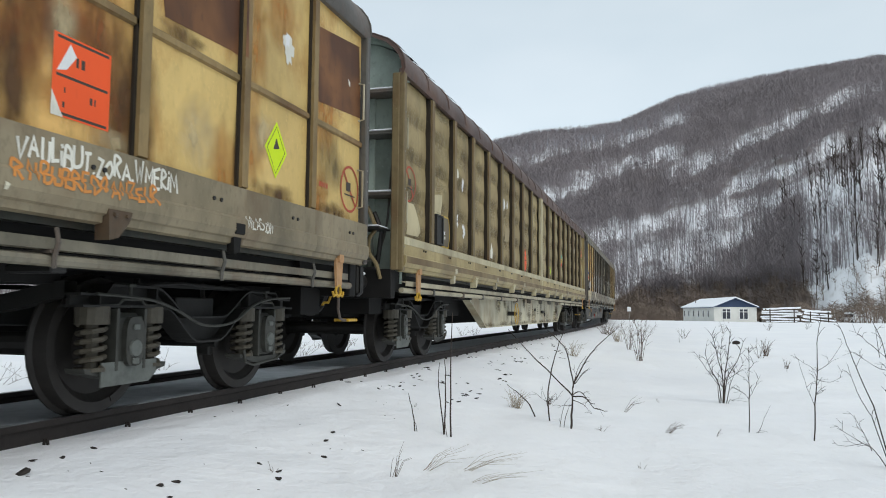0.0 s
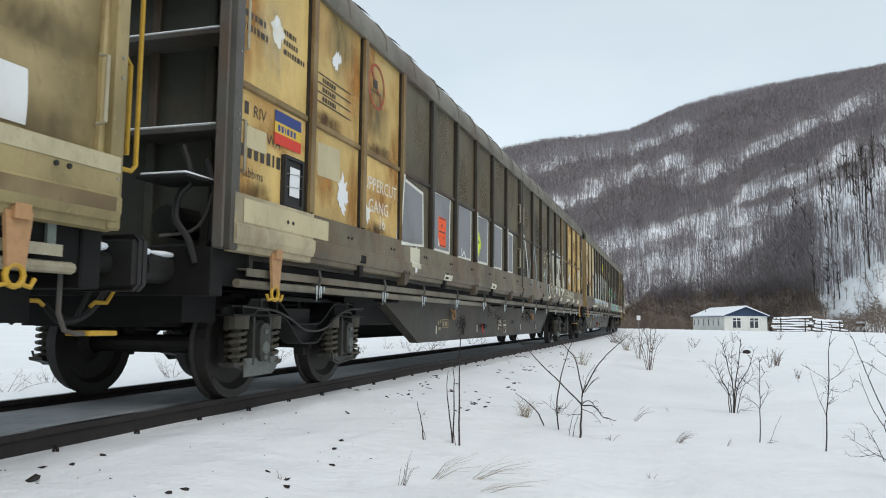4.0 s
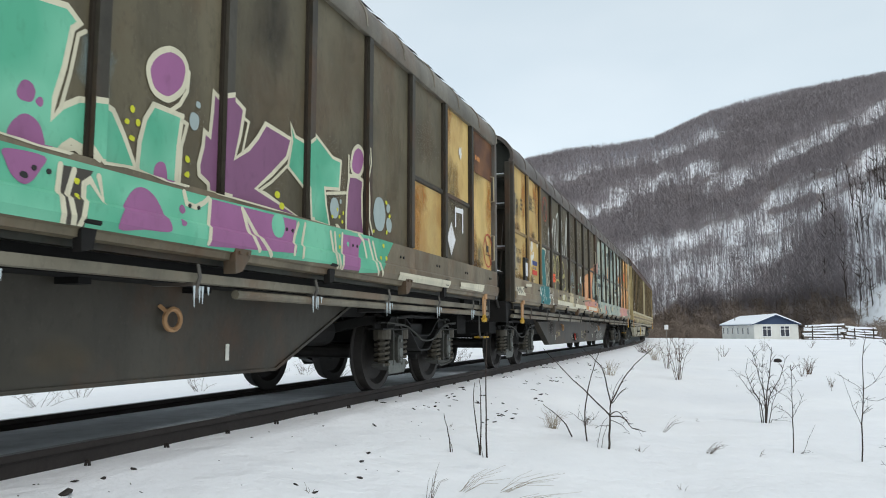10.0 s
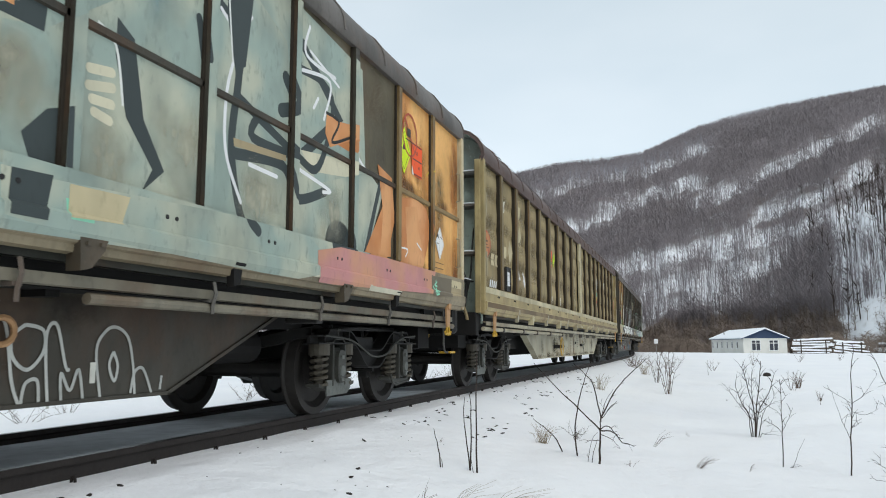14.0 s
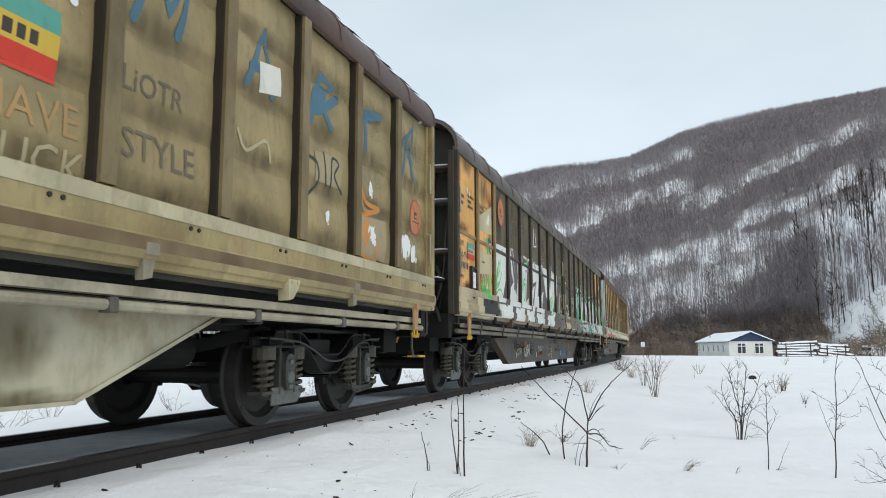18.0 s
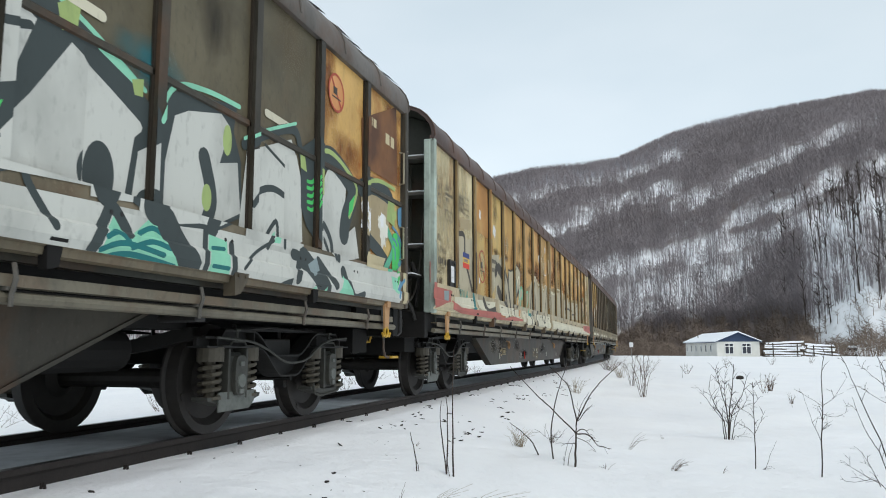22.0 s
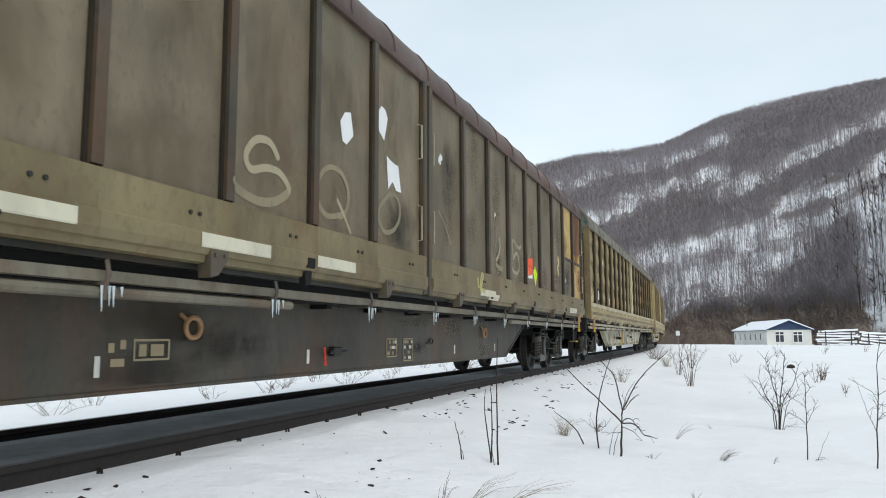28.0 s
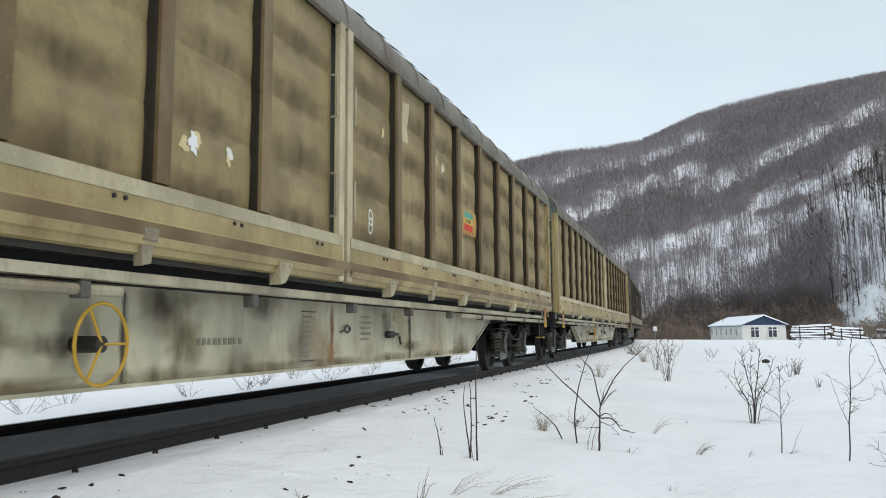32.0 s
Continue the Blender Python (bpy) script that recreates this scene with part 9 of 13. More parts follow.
    p.block([(13.07, 2.27), (13.11, 2.19), (13.17, 2.16), (13.26, 2.16), (13.35, 2.22), (13.41, 2.3), (13.43, 2.41), (13.38, 2.48), (13.26, 2.49), (13.14, 2.42), (13.08, 2.34)], magenta, bone, 0.04, True)
    p.stroke([(13.45, 2.4), (13.44, 2.27), (13.37, 2.16), (13.28, 2.09)], 0.03, bone)
    p.stroke([(13.4, 2.06), (13.45, 2.05), (13.4, 1.89), (13.39, 1.63)], 0.03, bone)
    p.block([(13.72, 2.35), (13.77, 2.33), (13.93, 2.39), (14.09, 2.33), (14.05, 2.13), (13.99, 1.94), (14.16, 2.05), (14.27, 2.16), (14.38, 2.3), (14.77, 2.27), (14.7, 2.1), (14.48, 1.92), (14.27, 1.77), (14.41, 1.75), (14.88, 1.65), (14.41, 1.64), (13.7, 1.64), (13.69, 1.7), (13.59, 1.74), (13.58, 1.81), (13.62, 1.94), (13.63, 2.05), (13.69, 2.03), (13.71, 2.2)], purple, bone, 0.035)
    p.stroke([(14.1, 2.26), (14.15, 2.25), (14.08, 2.01)], 0.025, bone)
    p.stroke([(14.73, 2.05), (14.48, 1.86), (14.31, 1.76)], 0.025, bone)
    p.block([(14.75, 2.4), (14.83, 2.31), (15, 2.3), (15.17, 2.41), (15.5, 2.28), (15.67, 2.28), (15.64, 2.01), (15.36, 1.97), (15.39, 1.82), (15.46, 1.64), (15.03, 1.65), (15, 1.9), (14.72, 2.03), (14.78, 2.26)], green, bone, 0.03)
    p.stroke([(15.83, 2.37), (15.83, 2.01), (15.4, 1.93)], 0.03, bone)
    p.block([(15.85, 2.18), (16, 2.2), (16.15, 2.19), (16.13, 2.03), (16.14, 1.82), (16.19, 1.65), (15.79, 1.64), (15.79, 1.83), (15.81, 2.04)], purple, bone, 0.035)
    p.block([(15.88, 2.29), (15.91, 2.23), (15.99, 2.21), (16.08, 2.23), (16.15, 2.32), (16.18, 2.41), (16.13, 2.49), (16.03, 2.51), (15.94, 2.45), (15.9, 2.38)], magenta, bone, 0.04, True)
    p.stroke([(16.21, 2.52), (16.23, 2.38), (16.18, 2.23)], 0.025, bone)
    p.stroke([(16.18, 2.17), (16.2, 2.01), (16.2, 1.8), (16.26, 1.69), (16.31, 1.65)], 0.03, bone)
    p.fill([(15.57, 1.68), (15.62, 1.68), (15.7, 1.64), (15.59, 1.64)], bone)
    p.blob([(12.16, 1.88), (12.18, 1.93), (12.21, 1.95), (12.25, 1.94), (12.27, 1.9), (12.25, 1.85), (12.2, 1.84), (12.17, 1.85)], magenta)
    p.blob([(12.12, 1.67), (12.16, 1.74), (12.22, 1.78), (12.29, 1.76), (12.33, 1.7), (12.33, 1.63), (12.15, 1.63)], magenta)
    p.blob([(12.27, 1.86), (12.3, 1.89), (12.32, 1.87), (12.31, 1.84), (12.29, 1.84)], magenta)
    p.blob([(13.16, 1.63), (13.16, 1.71), (13.21, 1.75), (13.26, 1.73), (13.27, 1.63)], magenta)
    p.blob([(15.64, 1.83), (15.6, 1.74), (15.51, 1.73), (15.46, 1.81), (15.5, 1.9), (15.59, 1.91)], bubble)
    p.blob([(16.72, 1.93), (16.65, 1.76), (16.49, 1.75), (16.41, 1.9), (16.47, 2.06), (16.63, 2.08)], bubble)
    p.blob([(16.89, 1.84), (16.86, 1.76), (16.78, 1.76), (16.74, 1.83), (16.77, 1.9), (16.85, 1.9)], bubble)
    p.blob([(16.84, 2.01), (16.82, 1.97), (16.77, 1.96), (16.74, 2), (16.77, 2.05), (16.82, 2.05)], bubble)
    p.blob([(15.69, 1.9), (15.68, 1.88), (15.66, 1.88), (15.65, 1.9), (15.66, 1.92), (15.68, 1.92)], bubble)
    p.blob([(13.57, 2.1), (13.55, 2.04), (13.5, 2.03), (13.47, 2.08), (13.49, 2.14), (13.55, 2.14)], bubble)
    p.blob([(13.58, 2.21), (13.57, 2.19), (13.55, 2.19), (13.53, 2.2), (13.54, 2.23), (13.57, 2.23)], bubble)
    p.blob([(11.12, 1.9), (11.08, 1.79), (10.99, 1.78), (10.95, 1.88), (10.98, 1.99), (11.07, 2)], bubble)
    p.blob([(10.88, 1.88), (10.87, 1.85), (10.83, 1.84), (10.81, 1.87), (10.83, 1.9), (10.86, 1.9)], bubble)
    p.blob([(11.88, 1.85), (11.85, 1.81), (11.79, 1.8), (11.76, 1.85), (11.79, 1.89), (11.85, 1.9)], bubble)
    p.blob([(12.97, 2.01), (12.96, 1.99), (12.94, 1.99), (12.93, 2.01), (12.94, 2.03), (12.96, 2.03)], yellow_tag)
    p.blob([(12.93, 1.93), (12.92, 1.91), (12.9, 1.91), (12.89, 1.92), (12.9, 1.94), (12.92, 1.94)], yellow_tag)
    p.blob([(13.02, 1.94), (13.01, 1.92), (12.99, 1.92), (12.98, 1.94), (12.99, 1.96), (13.01, 1.96)], yellow_tag)
    p.blob([(12.98, 1.84), (12.97, 1.82), (12.95, 1.82), (12.93, 1.83), (12.94, 1.85), (12.96, 1.85)], yellow_tag)
    p.blob([(13.49, 1.82), (13.48, 1.8), (13.45, 1.8), (13.44, 1.82), (13.45, 1.84), (13.47, 1.84)], yellow_tag)
    p.blob([(13.49, 1.72), (13.48, 1.7), (13.46, 1.7), (13.44, 1.71), (13.45, 1.73), (13.48, 1.74)], yellow_tag)
    p.blob([(14.61, 1.78), (14.59, 1.75), (14.55, 1.75), (14.53, 1.77), (14.55, 1.8), (14.59, 1.8)], yellow_tag)
    p.blob([(14.68, 1.7), (14.66, 1.67), (14.62, 1.67), (14.6, 1.69), (14.62, 1.72), (14.66, 1.72)], yellow_tag)
    p.blob([(15.62, 1.82), (15.62, 1.8), (15.6, 1.8), (15.59, 1.82), (15.6, 1.83), (15.62, 1.83)], yellow_tag)
    p.blob([(15.53, 1.74), (15.52, 1.72), (15.5, 1.72), (15.49, 1.74), (15.5, 1.75), (15.52, 1.75)], yellow_tag)
    p.blob([(15.67, 1.76), (15.66, 1.74), (15.64, 1.74), (15.63, 1.76), (15.64, 1.77), (15.66, 1.77)], yellow_tag)
    p.blob([(15.74, 1.8), (15.74, 1.79), (15.72, 1.78), (15.71, 1.8), (15.72, 1.82), (15.73, 1.82)], yellow_tag)
    p.blob([(15.73, 1.71), (15.72, 1.7), (15.7, 1.7), (15.69, 1.71), (15.7, 1.73), (15.72, 1.73)], yellow_tag)
    p.blob([(16.44, 1.72), (16.43, 1.7), (16.4, 1.7), (16.39, 1.71), (16.4, 1.73), (16.43, 1.73)], yellow_tag)
    p.blob([(16.77, 2.06), (16.75, 2.04), (16.73, 2.04), (16.71, 2.06), (16.72, 2.08), (16.75, 2.08)], yellow_tag)
    p.blob([(16.86, 1.93), (16.84, 1.91), (16.82, 1.9), (16.8, 1.92), (16.81, 1.94), (16.84, 1.95)], yellow_tag)
    p.blob([(16.78, 1.75), (16.77, 1.73), (16.74, 1.72), (16.73, 1.74), (16.74, 1.76), (16.77, 1.77)], yellow_tag)
    p.blob([(10.97, 1.63), (10.96, 1.63), (10.93, 1.63), (10.92, 1.63), (10.93, 1.64), (10.96, 1.64)], yellow_tag)
    p.blob([(11.1, 1.64), (11.09, 1.63), (11.06, 1.63), (11.05, 1.64), (11.06, 1.66), (11.09, 1.66)], yellow_tag)
    p.blob([(11.19, 1.67), (11.18, 1.65), (11.15, 1.65), (11.14, 1.67), (11.15, 1.69), (11.18, 1.69)], yellow_tag)
    p.fill([(13.61, 1.58), (14.75, 1.59), (14.72, 1.32), (13.6, 1.26)], magenta)
    p.fill([(15.57, 1.58), (16.17, 1.6), (16.34, 1.28), (15.57, 1.26)], magenta)
    p.fill([(15.91, 1.25), (15.92, 1.5), (16, 1.58), (16.16, 1.58), (16.25, 1.42), (16.34, 1.28)], green)
    p.fill([(12.37, 1.55), (12.6, 1.56), (12.55, 1.48), (12.55, 1.25), (12.41, 1.25)], soot)
    p.stroke([(12.38, 1.55), (12.37, 1.42), (12.41, 1.25)], 0.035, bone)
    p.stroke([(12.47, 1.54), (12.43, 1.4), (12.48, 1.25)], 0.035, bone)
    p.stroke([(12.64, 1.54), (12.68, 1.41), (12.58, 1.51), (12.54, 1.48), (12.54, 1.38), (12.52, 1.25)], 0.035, bone)
    p.stroke([(13.35, 1.58), (13.38, 1.51), (13.47, 1.5), (13.55, 1.54), (13.6, 1.58)], 0.035, bone)
    p.stroke([(13.62, 1.57), (13.6, 1.28)], 0.035, bone)
    p.stroke([(14, 1.56), (14.06, 1.44), (14.2, 1.29)], 0.035, bone)
    p.stroke([(13.99, 1.57), (14.15, 1.43), (14.37, 1.27)], 0.035, bone)
    p.stroke([(14.78, 1.57), (14.72, 1.45), (14.69, 1.31)], 0.035, bone)
    p.stroke([(14.89, 1.58), (14.85, 1.44), (14.83, 1.3)], 0.035, bone)
    p.stroke([(15.34, 1.57), (15.4, 1.41), (15.47, 1.26)], 0.035, bone)
    p.stroke([(15.42, 1.57), (15.45, 1.42), (15.52, 1.27)], 0.035, bone)
    p.stroke([(15.57, 1.58), (15.56, 1.42), (15.56, 1.25)], 0.035, bone)
    p.stroke([(16.14, 1.59), (16.25, 1.42), (16.36, 1.27)], 0.035, bone)
    p.stroke([(16.24, 1.58), (16.33, 1.43), (16.47, 1.27)], 0.035, bone)
    p.stroke([(15.91, 1.62), (16.02, 1.57), (16.1, 1.42)], 0.035, bone)
    p.blob([(12.79, 1.27), (12.82, 1.39), (12.9, 1.51), (12.99, 1.54), (13.09, 1.5), (13.17, 1.41), (13.22, 1.31), (12.99, 1.29)], magenta)
    p.blob([(12.05, 1.56), (12.28, 1.57), (12.26, 1.5), (12.21, 1.43), (12.16, 1.41), (12.1, 1.44), (12.06, 1.5)], magenta)
    p.blob([(14.57, 1.51), (14.53, 1.43), (14.43, 1.43), (14.38, 1.51), (14.42, 1.59), (14.52, 1.6)], green)
    p.blob([(13.37, 1.46), (13.35, 1.44), (13.33, 1.44), (13.31, 1.46), (13.32, 1.49), (13.35, 1.49)], magenta)
    p.blob([(13.36, 1.38), (13.35, 1.36), (13.32, 1.36), (13.31, 1.38), (13.32, 1.4), (13.35, 1.4)], magenta)
    p.blob([(12.19, 1.45), (12.18, 1.44), (12.16, 1.44), (12.14, 1.45), (12.15, 1.47), (12.18, 1.47)], ink)
    p.blob([(15.71, 1.5), (15.7, 1.48), (15.68, 1.48), (15.66, 1.5), (15.67, 1.52), (15.7, 1.52)], green)
    p.blob([(12.51, 1.49), (12.5, 1.47), (12.48, 1.47), (12.47, 1.49), (12.48, 1.5), (12.5, 1.5)], yellow_tag)
    p.blob([(12.51, 1.41), (12.5, 1.39), (12.49, 1.39), (12.48, 1.41), (12.48, 1.42), (12.5, 1.42)], yellow_tag)
    p.blob([(15.53, 1.56), (15.52, 1.54), (15.51, 1.54), (15.5, 1.56), (15.5, 1.57), (15.52, 1.57)], yellow_tag)
    p.blob([(15.54, 1.46), (15.53, 1.44), (15.51, 1.44), (15.5, 1.46), (15.51, 1.47), (15.53, 1.47)], yellow_tag)
    p.blob([(16.53, 1.57), (16.52, 1.55), (16.5, 1.55), (16.48, 1.57), (16.49, 1.59), (16.52, 1.59)], yellow_tag)
    p.blob([(16.47, 1.44), (16.46, 1.42), (16.43, 1.43), (16.42, 1.44), (16.43, 1.46), (16.45, 1.46)], yellow_tag)
    p.blob([(16.61, 1.45), (16.6, 1.43), (16.57, 1.43), (16.56, 1.45), (16.57, 1.47), (16.59, 1.47)], yellow_tag)
    p.blob([(11.01, 1.51), (11, 1.49), (10.97, 1.49), (10.96, 1.51), (10.97, 1.53), (10.99, 1.53)], yellow_tag)
    p.blob([(10.88, 1.35), (10.86, 1.33), (10.84, 1.33), (10.83, 1.35), (10.84, 1.37), (10.86, 1.37)], yellow_tag)
    p.blob([(11.02, 1.38), (11, 1.36), (10.98, 1.36), (10.96, 1.38), (10.98, 1.4), (11, 1.4)], yellow_tag)
    p.blob([(10.82, 1.42), (10.81, 1.4), (10.78, 1.4), (10.77, 1.42), (10.78, 1.44), (10.8, 1.44)], yellow_tag)
    p.disc(10.9, 1.61, 0.025, 0.032, yellow_tag, 4, "graffiti", 8)
    p.disc(11.1, 1.66, 0.025, 0.032, yellow_tag, 4, "graffiti", 8)
    p.disc(11.18, 1.68, 0.025, 0.032, yellow_tag, 4, "graffiti", 8)
    p.disc(11.03, 1.52, 0.025, 0.032, yellow_tag, 4, "graffiti", 8)
    p.disc(10.92, 1.37, 0.025, 0.032, yellow_tag, 4, "graffiti", 8)
    p.disc(11.01, 1.38, 0.025, 0.032, yellow_tag, 4, "graffiti", 8)
    p.disc(10.84, 1.43, 0.025, 0.032, yellow_tag, 4, "graffiti", 8)
    p.disc(10.98, 1.46, 0.05, 0.05, ink, 5, "graffiti", 10)
    p.disc(11.13, 1.46, 0.05, 0.05, ink, 5, "graffiti", 10)
    p.girder([(7.274, 0.724), (7.892, 0.726)], 0.13, flat_teal)
    p.girder([(6.81, 0.92), (6.95, 0.81), (6.98, 0.75), (6.92, 0.71)], 0.022, silver)
    p.girder([(7.38, 0.92), (7.29, 0.83), (7.22, 0.73)], 0.022, silver)
    p.girder([(7.24, 0.84), (7.23, 0.79), (7.22, 0.74)], 0.022, silver)
    p.girder([(7.32, 0.77), (7.25, 0.71)], 0.022, silver)
    p.girder([(7.08, 0.92), (7.06, 0.90)], 0.022, silver)
    p.girder([(7.17, 0.92), (7.13, 0.87)], 0.022, silver)
    p.curve([(10.46, 2.36), (10.57, 2.38), (10.52, 2.35), (10.54, 2.22)], 0.03, yellow_tag, 2)
    p.curve([(10.64, 2.38), (10.63, 2.25), (10.7, 2.38), (10.72, 2.25)], 0.03, yellow_tag, 2)
    p.curve([(10.79, 2.41), (10.79, 2.29), (10.93, 2.43), (10.83, 2.36), (10.93, 2.33)], 0.03, yellow_tag, 2)
    p.words("2016", 10.49, 2.1, 0.2, yellow_tag)
    p.stroke([(10.56, 2.05), (10.89, 2.14)], 0.025, yellow_tag, 2)
    p.stroke([(10.59, 2.02), (10.91, 2.1)], 0.025, yellow_tag, 2)
    p.fill([(10.18, 1.6), (10.44, 1.6), (10.45, 1.29), (10.2, 1.31)], plum, 0, "stain")
    p.curve([(9.36, 1.87), (9.5, 2), (9.71, 1.96), (9.74, 1.78)], 0.05, skin_dark, 0)
    p.curve([(9.38, 2.13), (9.61, 2.22), (9.78, 2.15)], 0.03, skin_dark, 0)
    p.fill([(9.14, 1.58), (9.78, 1.59), (9.77, 1.34), (9.13, 1.33)], plum, 0, "stain")
    white_diamond(p, 18.94, 1.93, 0.18)
    p.stroke([(19.12, 2.37), (19.12, 2.13)], 0.05, white, 2, "sticker")
    p.stroke([(19.12, 2.35), (19.44, 2.37)], 0.07, white, 2, "sticker")
    p.stroke([(19.44, 2.39), (19.44, 2.08)], 0.05, white, 2, "sticker")
    torn_paper(p, 19.35, 3.19, 0.13, 40)
    p.fill([(16.89, 1.33), (18.64, 1.34), (18.59, 1.25), (16.89, 1.24)], lip_white, 1)
    p.fill([(19.04, 1.35), (20.22, 1.38), (20.14, 1.27), (19.05, 1.27)], lip_white, 1)
    p.fill([(20.02, 3.71), (21.12, 3.85), (21.12, 3.08), (20.03, 3.06)], rust_patch, 0, "stain")
    p.bars(20.07, 3.26, [0.9, 0.9, 0.9], 0.07, orange_tag)
    striped_label(p, -0.46, 2.34, 0.5, flag_green, patch_cream, flag_red)
    no_hump_sign(p, -0.01, 2.26, 0.21)
    no_hump_sign(p, 20.77, 1.95, 0.24)
    p.done(LABELS)


paint_wagon_3()


def paint_wagon_4():
    p = Paint(w4, False)
    weather(p, 4, 44)
    wagon_board(p, -0.95, 41, keeper="NL-TWA")
    card_holder(p, 0.14, 1.85)
    torn_paper(p, 0.76, 2.39, 0.2, 93)
    torn_paper(p, 0.78, 2.11, 0.22, 63)
    torn_paper(p, 1.29, 2.43, 0.12, 13)
    frame_grid(p, 0.45, 3.35)
    p.fill([(-0.87, 1.47), (-0.26, 1.51), (-0.25, 1.34), (-0.86, 1.33)], lip_white, 0)
    p.curve([(-0.82, 1.41), (-0.77, 1.47), (-0.74, 1.38), (-0.66, 1.47), (-0.6, 1.38), (-0.53, 1.47), (-0.43, 1.39), (-0.32, 1.47)], 0.03, slate, 2)
    p.fill([(-0.08, 1.57), (0.4, 1.59), (0.41, 1.54), (-0.08, 1.52)], lip_white, 1)
    p.letter([(1.68, 2.37), (2.16, 2.42), (2.08, 2.23), (2.21, 1.6), (1.65, 1.6), (1.81, 1.83), (1.71, 1.83)], teal, bone, 0.035)
    p.fill([(1.16, 1.58), (1.58, 1.62), (2.23, 1.58), (2.16, 1.23), (1.61, 1.22), (1.19, 1.27)], teal, 0)
    p.stroke([(2.23, 1.56), (2.16, 1.24), (2, 1.2)], 0.04, chalk, 1)
    p.stroke([(1.66, 1.58), (1.67, 1.34)], 0.04, chalk, 1)
    p.curve([(1.22, 1.56), (1.29, 1.43), (1.39, 1.56)], 0.04, chalk, 1)
    p.stroke([(1.51, 1.43), (1.39, 1.26)], 0.028, chalk, 1)
    p.stroke([(1.6, 1.23), (1.71, 1.23)], 0.05, chalk, 1)
    p.stroke([(1.69, 2.37), (1.72, 1.99)], 0.06, skin, 1)
    p.curve([(2.35, 2.25), (2.25, 2.15), (2.31, 2.06), (2.38, 2.16), (2.47, 1.95), (2.6, 2.07)], 0.026, bone, 2)
    p.curve([(2.27, 1.92), (2.38, 1.7), (2.37, 1.92), (2.53, 1.84), (2.44, 1.68), (2.64, 1.83)], 0.026, bone, 2)
    p.curve([(2.3, 1.54), (2.26, 1.4), (2.41, 1.49), (2.52, 1.37), (2.59, 1.56), (2.47, 1.3), (2.66, 1.28)], 0.028, chalk, 2)
    p.stroke([(2.57, 2.94), (2.56, 2.21)], 0.07, silver, 1)
    p.stroke([(2.47, 2.82), (2.77, 2.97)], 0.07, silver, 1)
    p.curve([(2.91, 2.39), (2.98, 2.78), (3.12, 3.21)], 0.07, silver, 1)
    p.curve([(3.19, 3.24), (3.27, 2.5)], 0.06, silver, 1)
    p.curve([(3.34, 3.22), (3.57, 2.51), (3.73, 3.39), (3.49, 3.33)], 0.06, silver, 1)
    p.curve([(4.03, 2.84), (4.09, 3.35), (4.25, 3.26), (4.12, 2.91), (4.33, 2.59), (4.23, 2.49)], 0.06, silver, 1)
    p.curve([(4.63, 2.83), (4.83, 3.42), (4.95, 3.41), (4.53, 2.54)], 0.06, silver, 1)
    p.curve([(5, 3.6), (4.8, 2.67), (5, 2.23)], 0.06, silver, 1)
    p.curve([(3.07, 2.36), (2.98, 2.22), (3.12, 2.03), (3.19, 2.27), (3.07, 2.38)], 0.05, ochre_tag, 1)
    p.curve([(3.21, 1.58), (3.35, 1.83), (3.65, 1.87), (3.86, 1.78)], 0.05, ochre_tag, 1)
    p.curve([(3.3, 1.97), (3.36, 2.28), (3.62, 2.41), (3.79, 2.21), (3.64, 1.96)], 0.05, ochre_tag, 1)
    p.curve([(4.14, 2.35), (4.34, 2.3), (4.45, 2.02), (4.16, 1.97)], 0.05, ochre_tag, 1)
    p.curve([(4.12, 1.91), (4.45, 2.05), (4.62, 1.76), (4.37, 1.69)], 0.05, ochre_tag, 1)
    p.curve([(3.25, 1.43), (3.56, 1.34), (3.79, 1.5), (4.06, 1.4), (4.14, 1.54), (4.44, 1.34)], 0.04, ochre_tag, 1)
    p.fill([(2.9, 1.98), (3.27, 1.98), (3.28, 1.8), (2.94, 1.78)], signal_orange, 1, "sticker")
    p.words("1067", 2.95, 1.835, 0.11, stencil)
    p.fill([(3.79, 1.54), (4.09, 1.55), (4.05, 1.43), (3.79, 1.42)], lip_white, 1)
    p.fill([(3.99, 1.8), (4.15, 1.8), (4.01, 1.59), (3.87, 1.6)], patch_tan, 1)
    p.fill([(5.01, 1.81), (5.28, 1.83), (5.13, 1.61), (4.87, 1.61)], patch_tan, 1)
    p.fill([(4.75, 1.55), (5.36, 1.56), (5.34, 1.34), (4.76, 1.33)], patch_cream, 1)
    p.fill([(4.57, 1.31), (5.92, 1.3), (5.93, 1.22), (4.57, 1.23)], lip_white, 1)
    p.fill([(4.81, 1.69), (5.03, 1.7), (4.96, 1.57), (4.74, 1.58)], patch_tan, 1)
    p.fill([(5.07, 1.83), (5.18, 1.84), (5.1, 1.58), (5, 1.57)], patch_cream, 1)
    p.fill([(5.19, 1.7), (5.39, 1.7), (5.3, 1.57), (5.11, 1.57)], patch_cream, 1)
    p.fill([(4.76, 1.54), (5.35, 1.56), (5.31, 1.3), (4.78, 1.31)], patch_cream, 1)
    p.fill([(4.65, 1.29), (5.88, 1.26), (5.83, 1.19), (4.63, 1.19)], lip_white, 1)
    p.curve([(5.36, 2.29), (5.28, 2.09), (5.39, 1.88), (5.48, 2.11), (5.6, 1.93), (5.66, 2.2), (5.77, 1.89), (5.84, 2.1)], 0.04, grey_blue, 1)
    p.curve([(5.35, 1.8), (5.45, 1.72), (5.6, 1.82), (5.95, 1.82)], 0.03, grey_blue, 1)
    torn_paper(p, 7.03, 2.46, 0.1, 43)
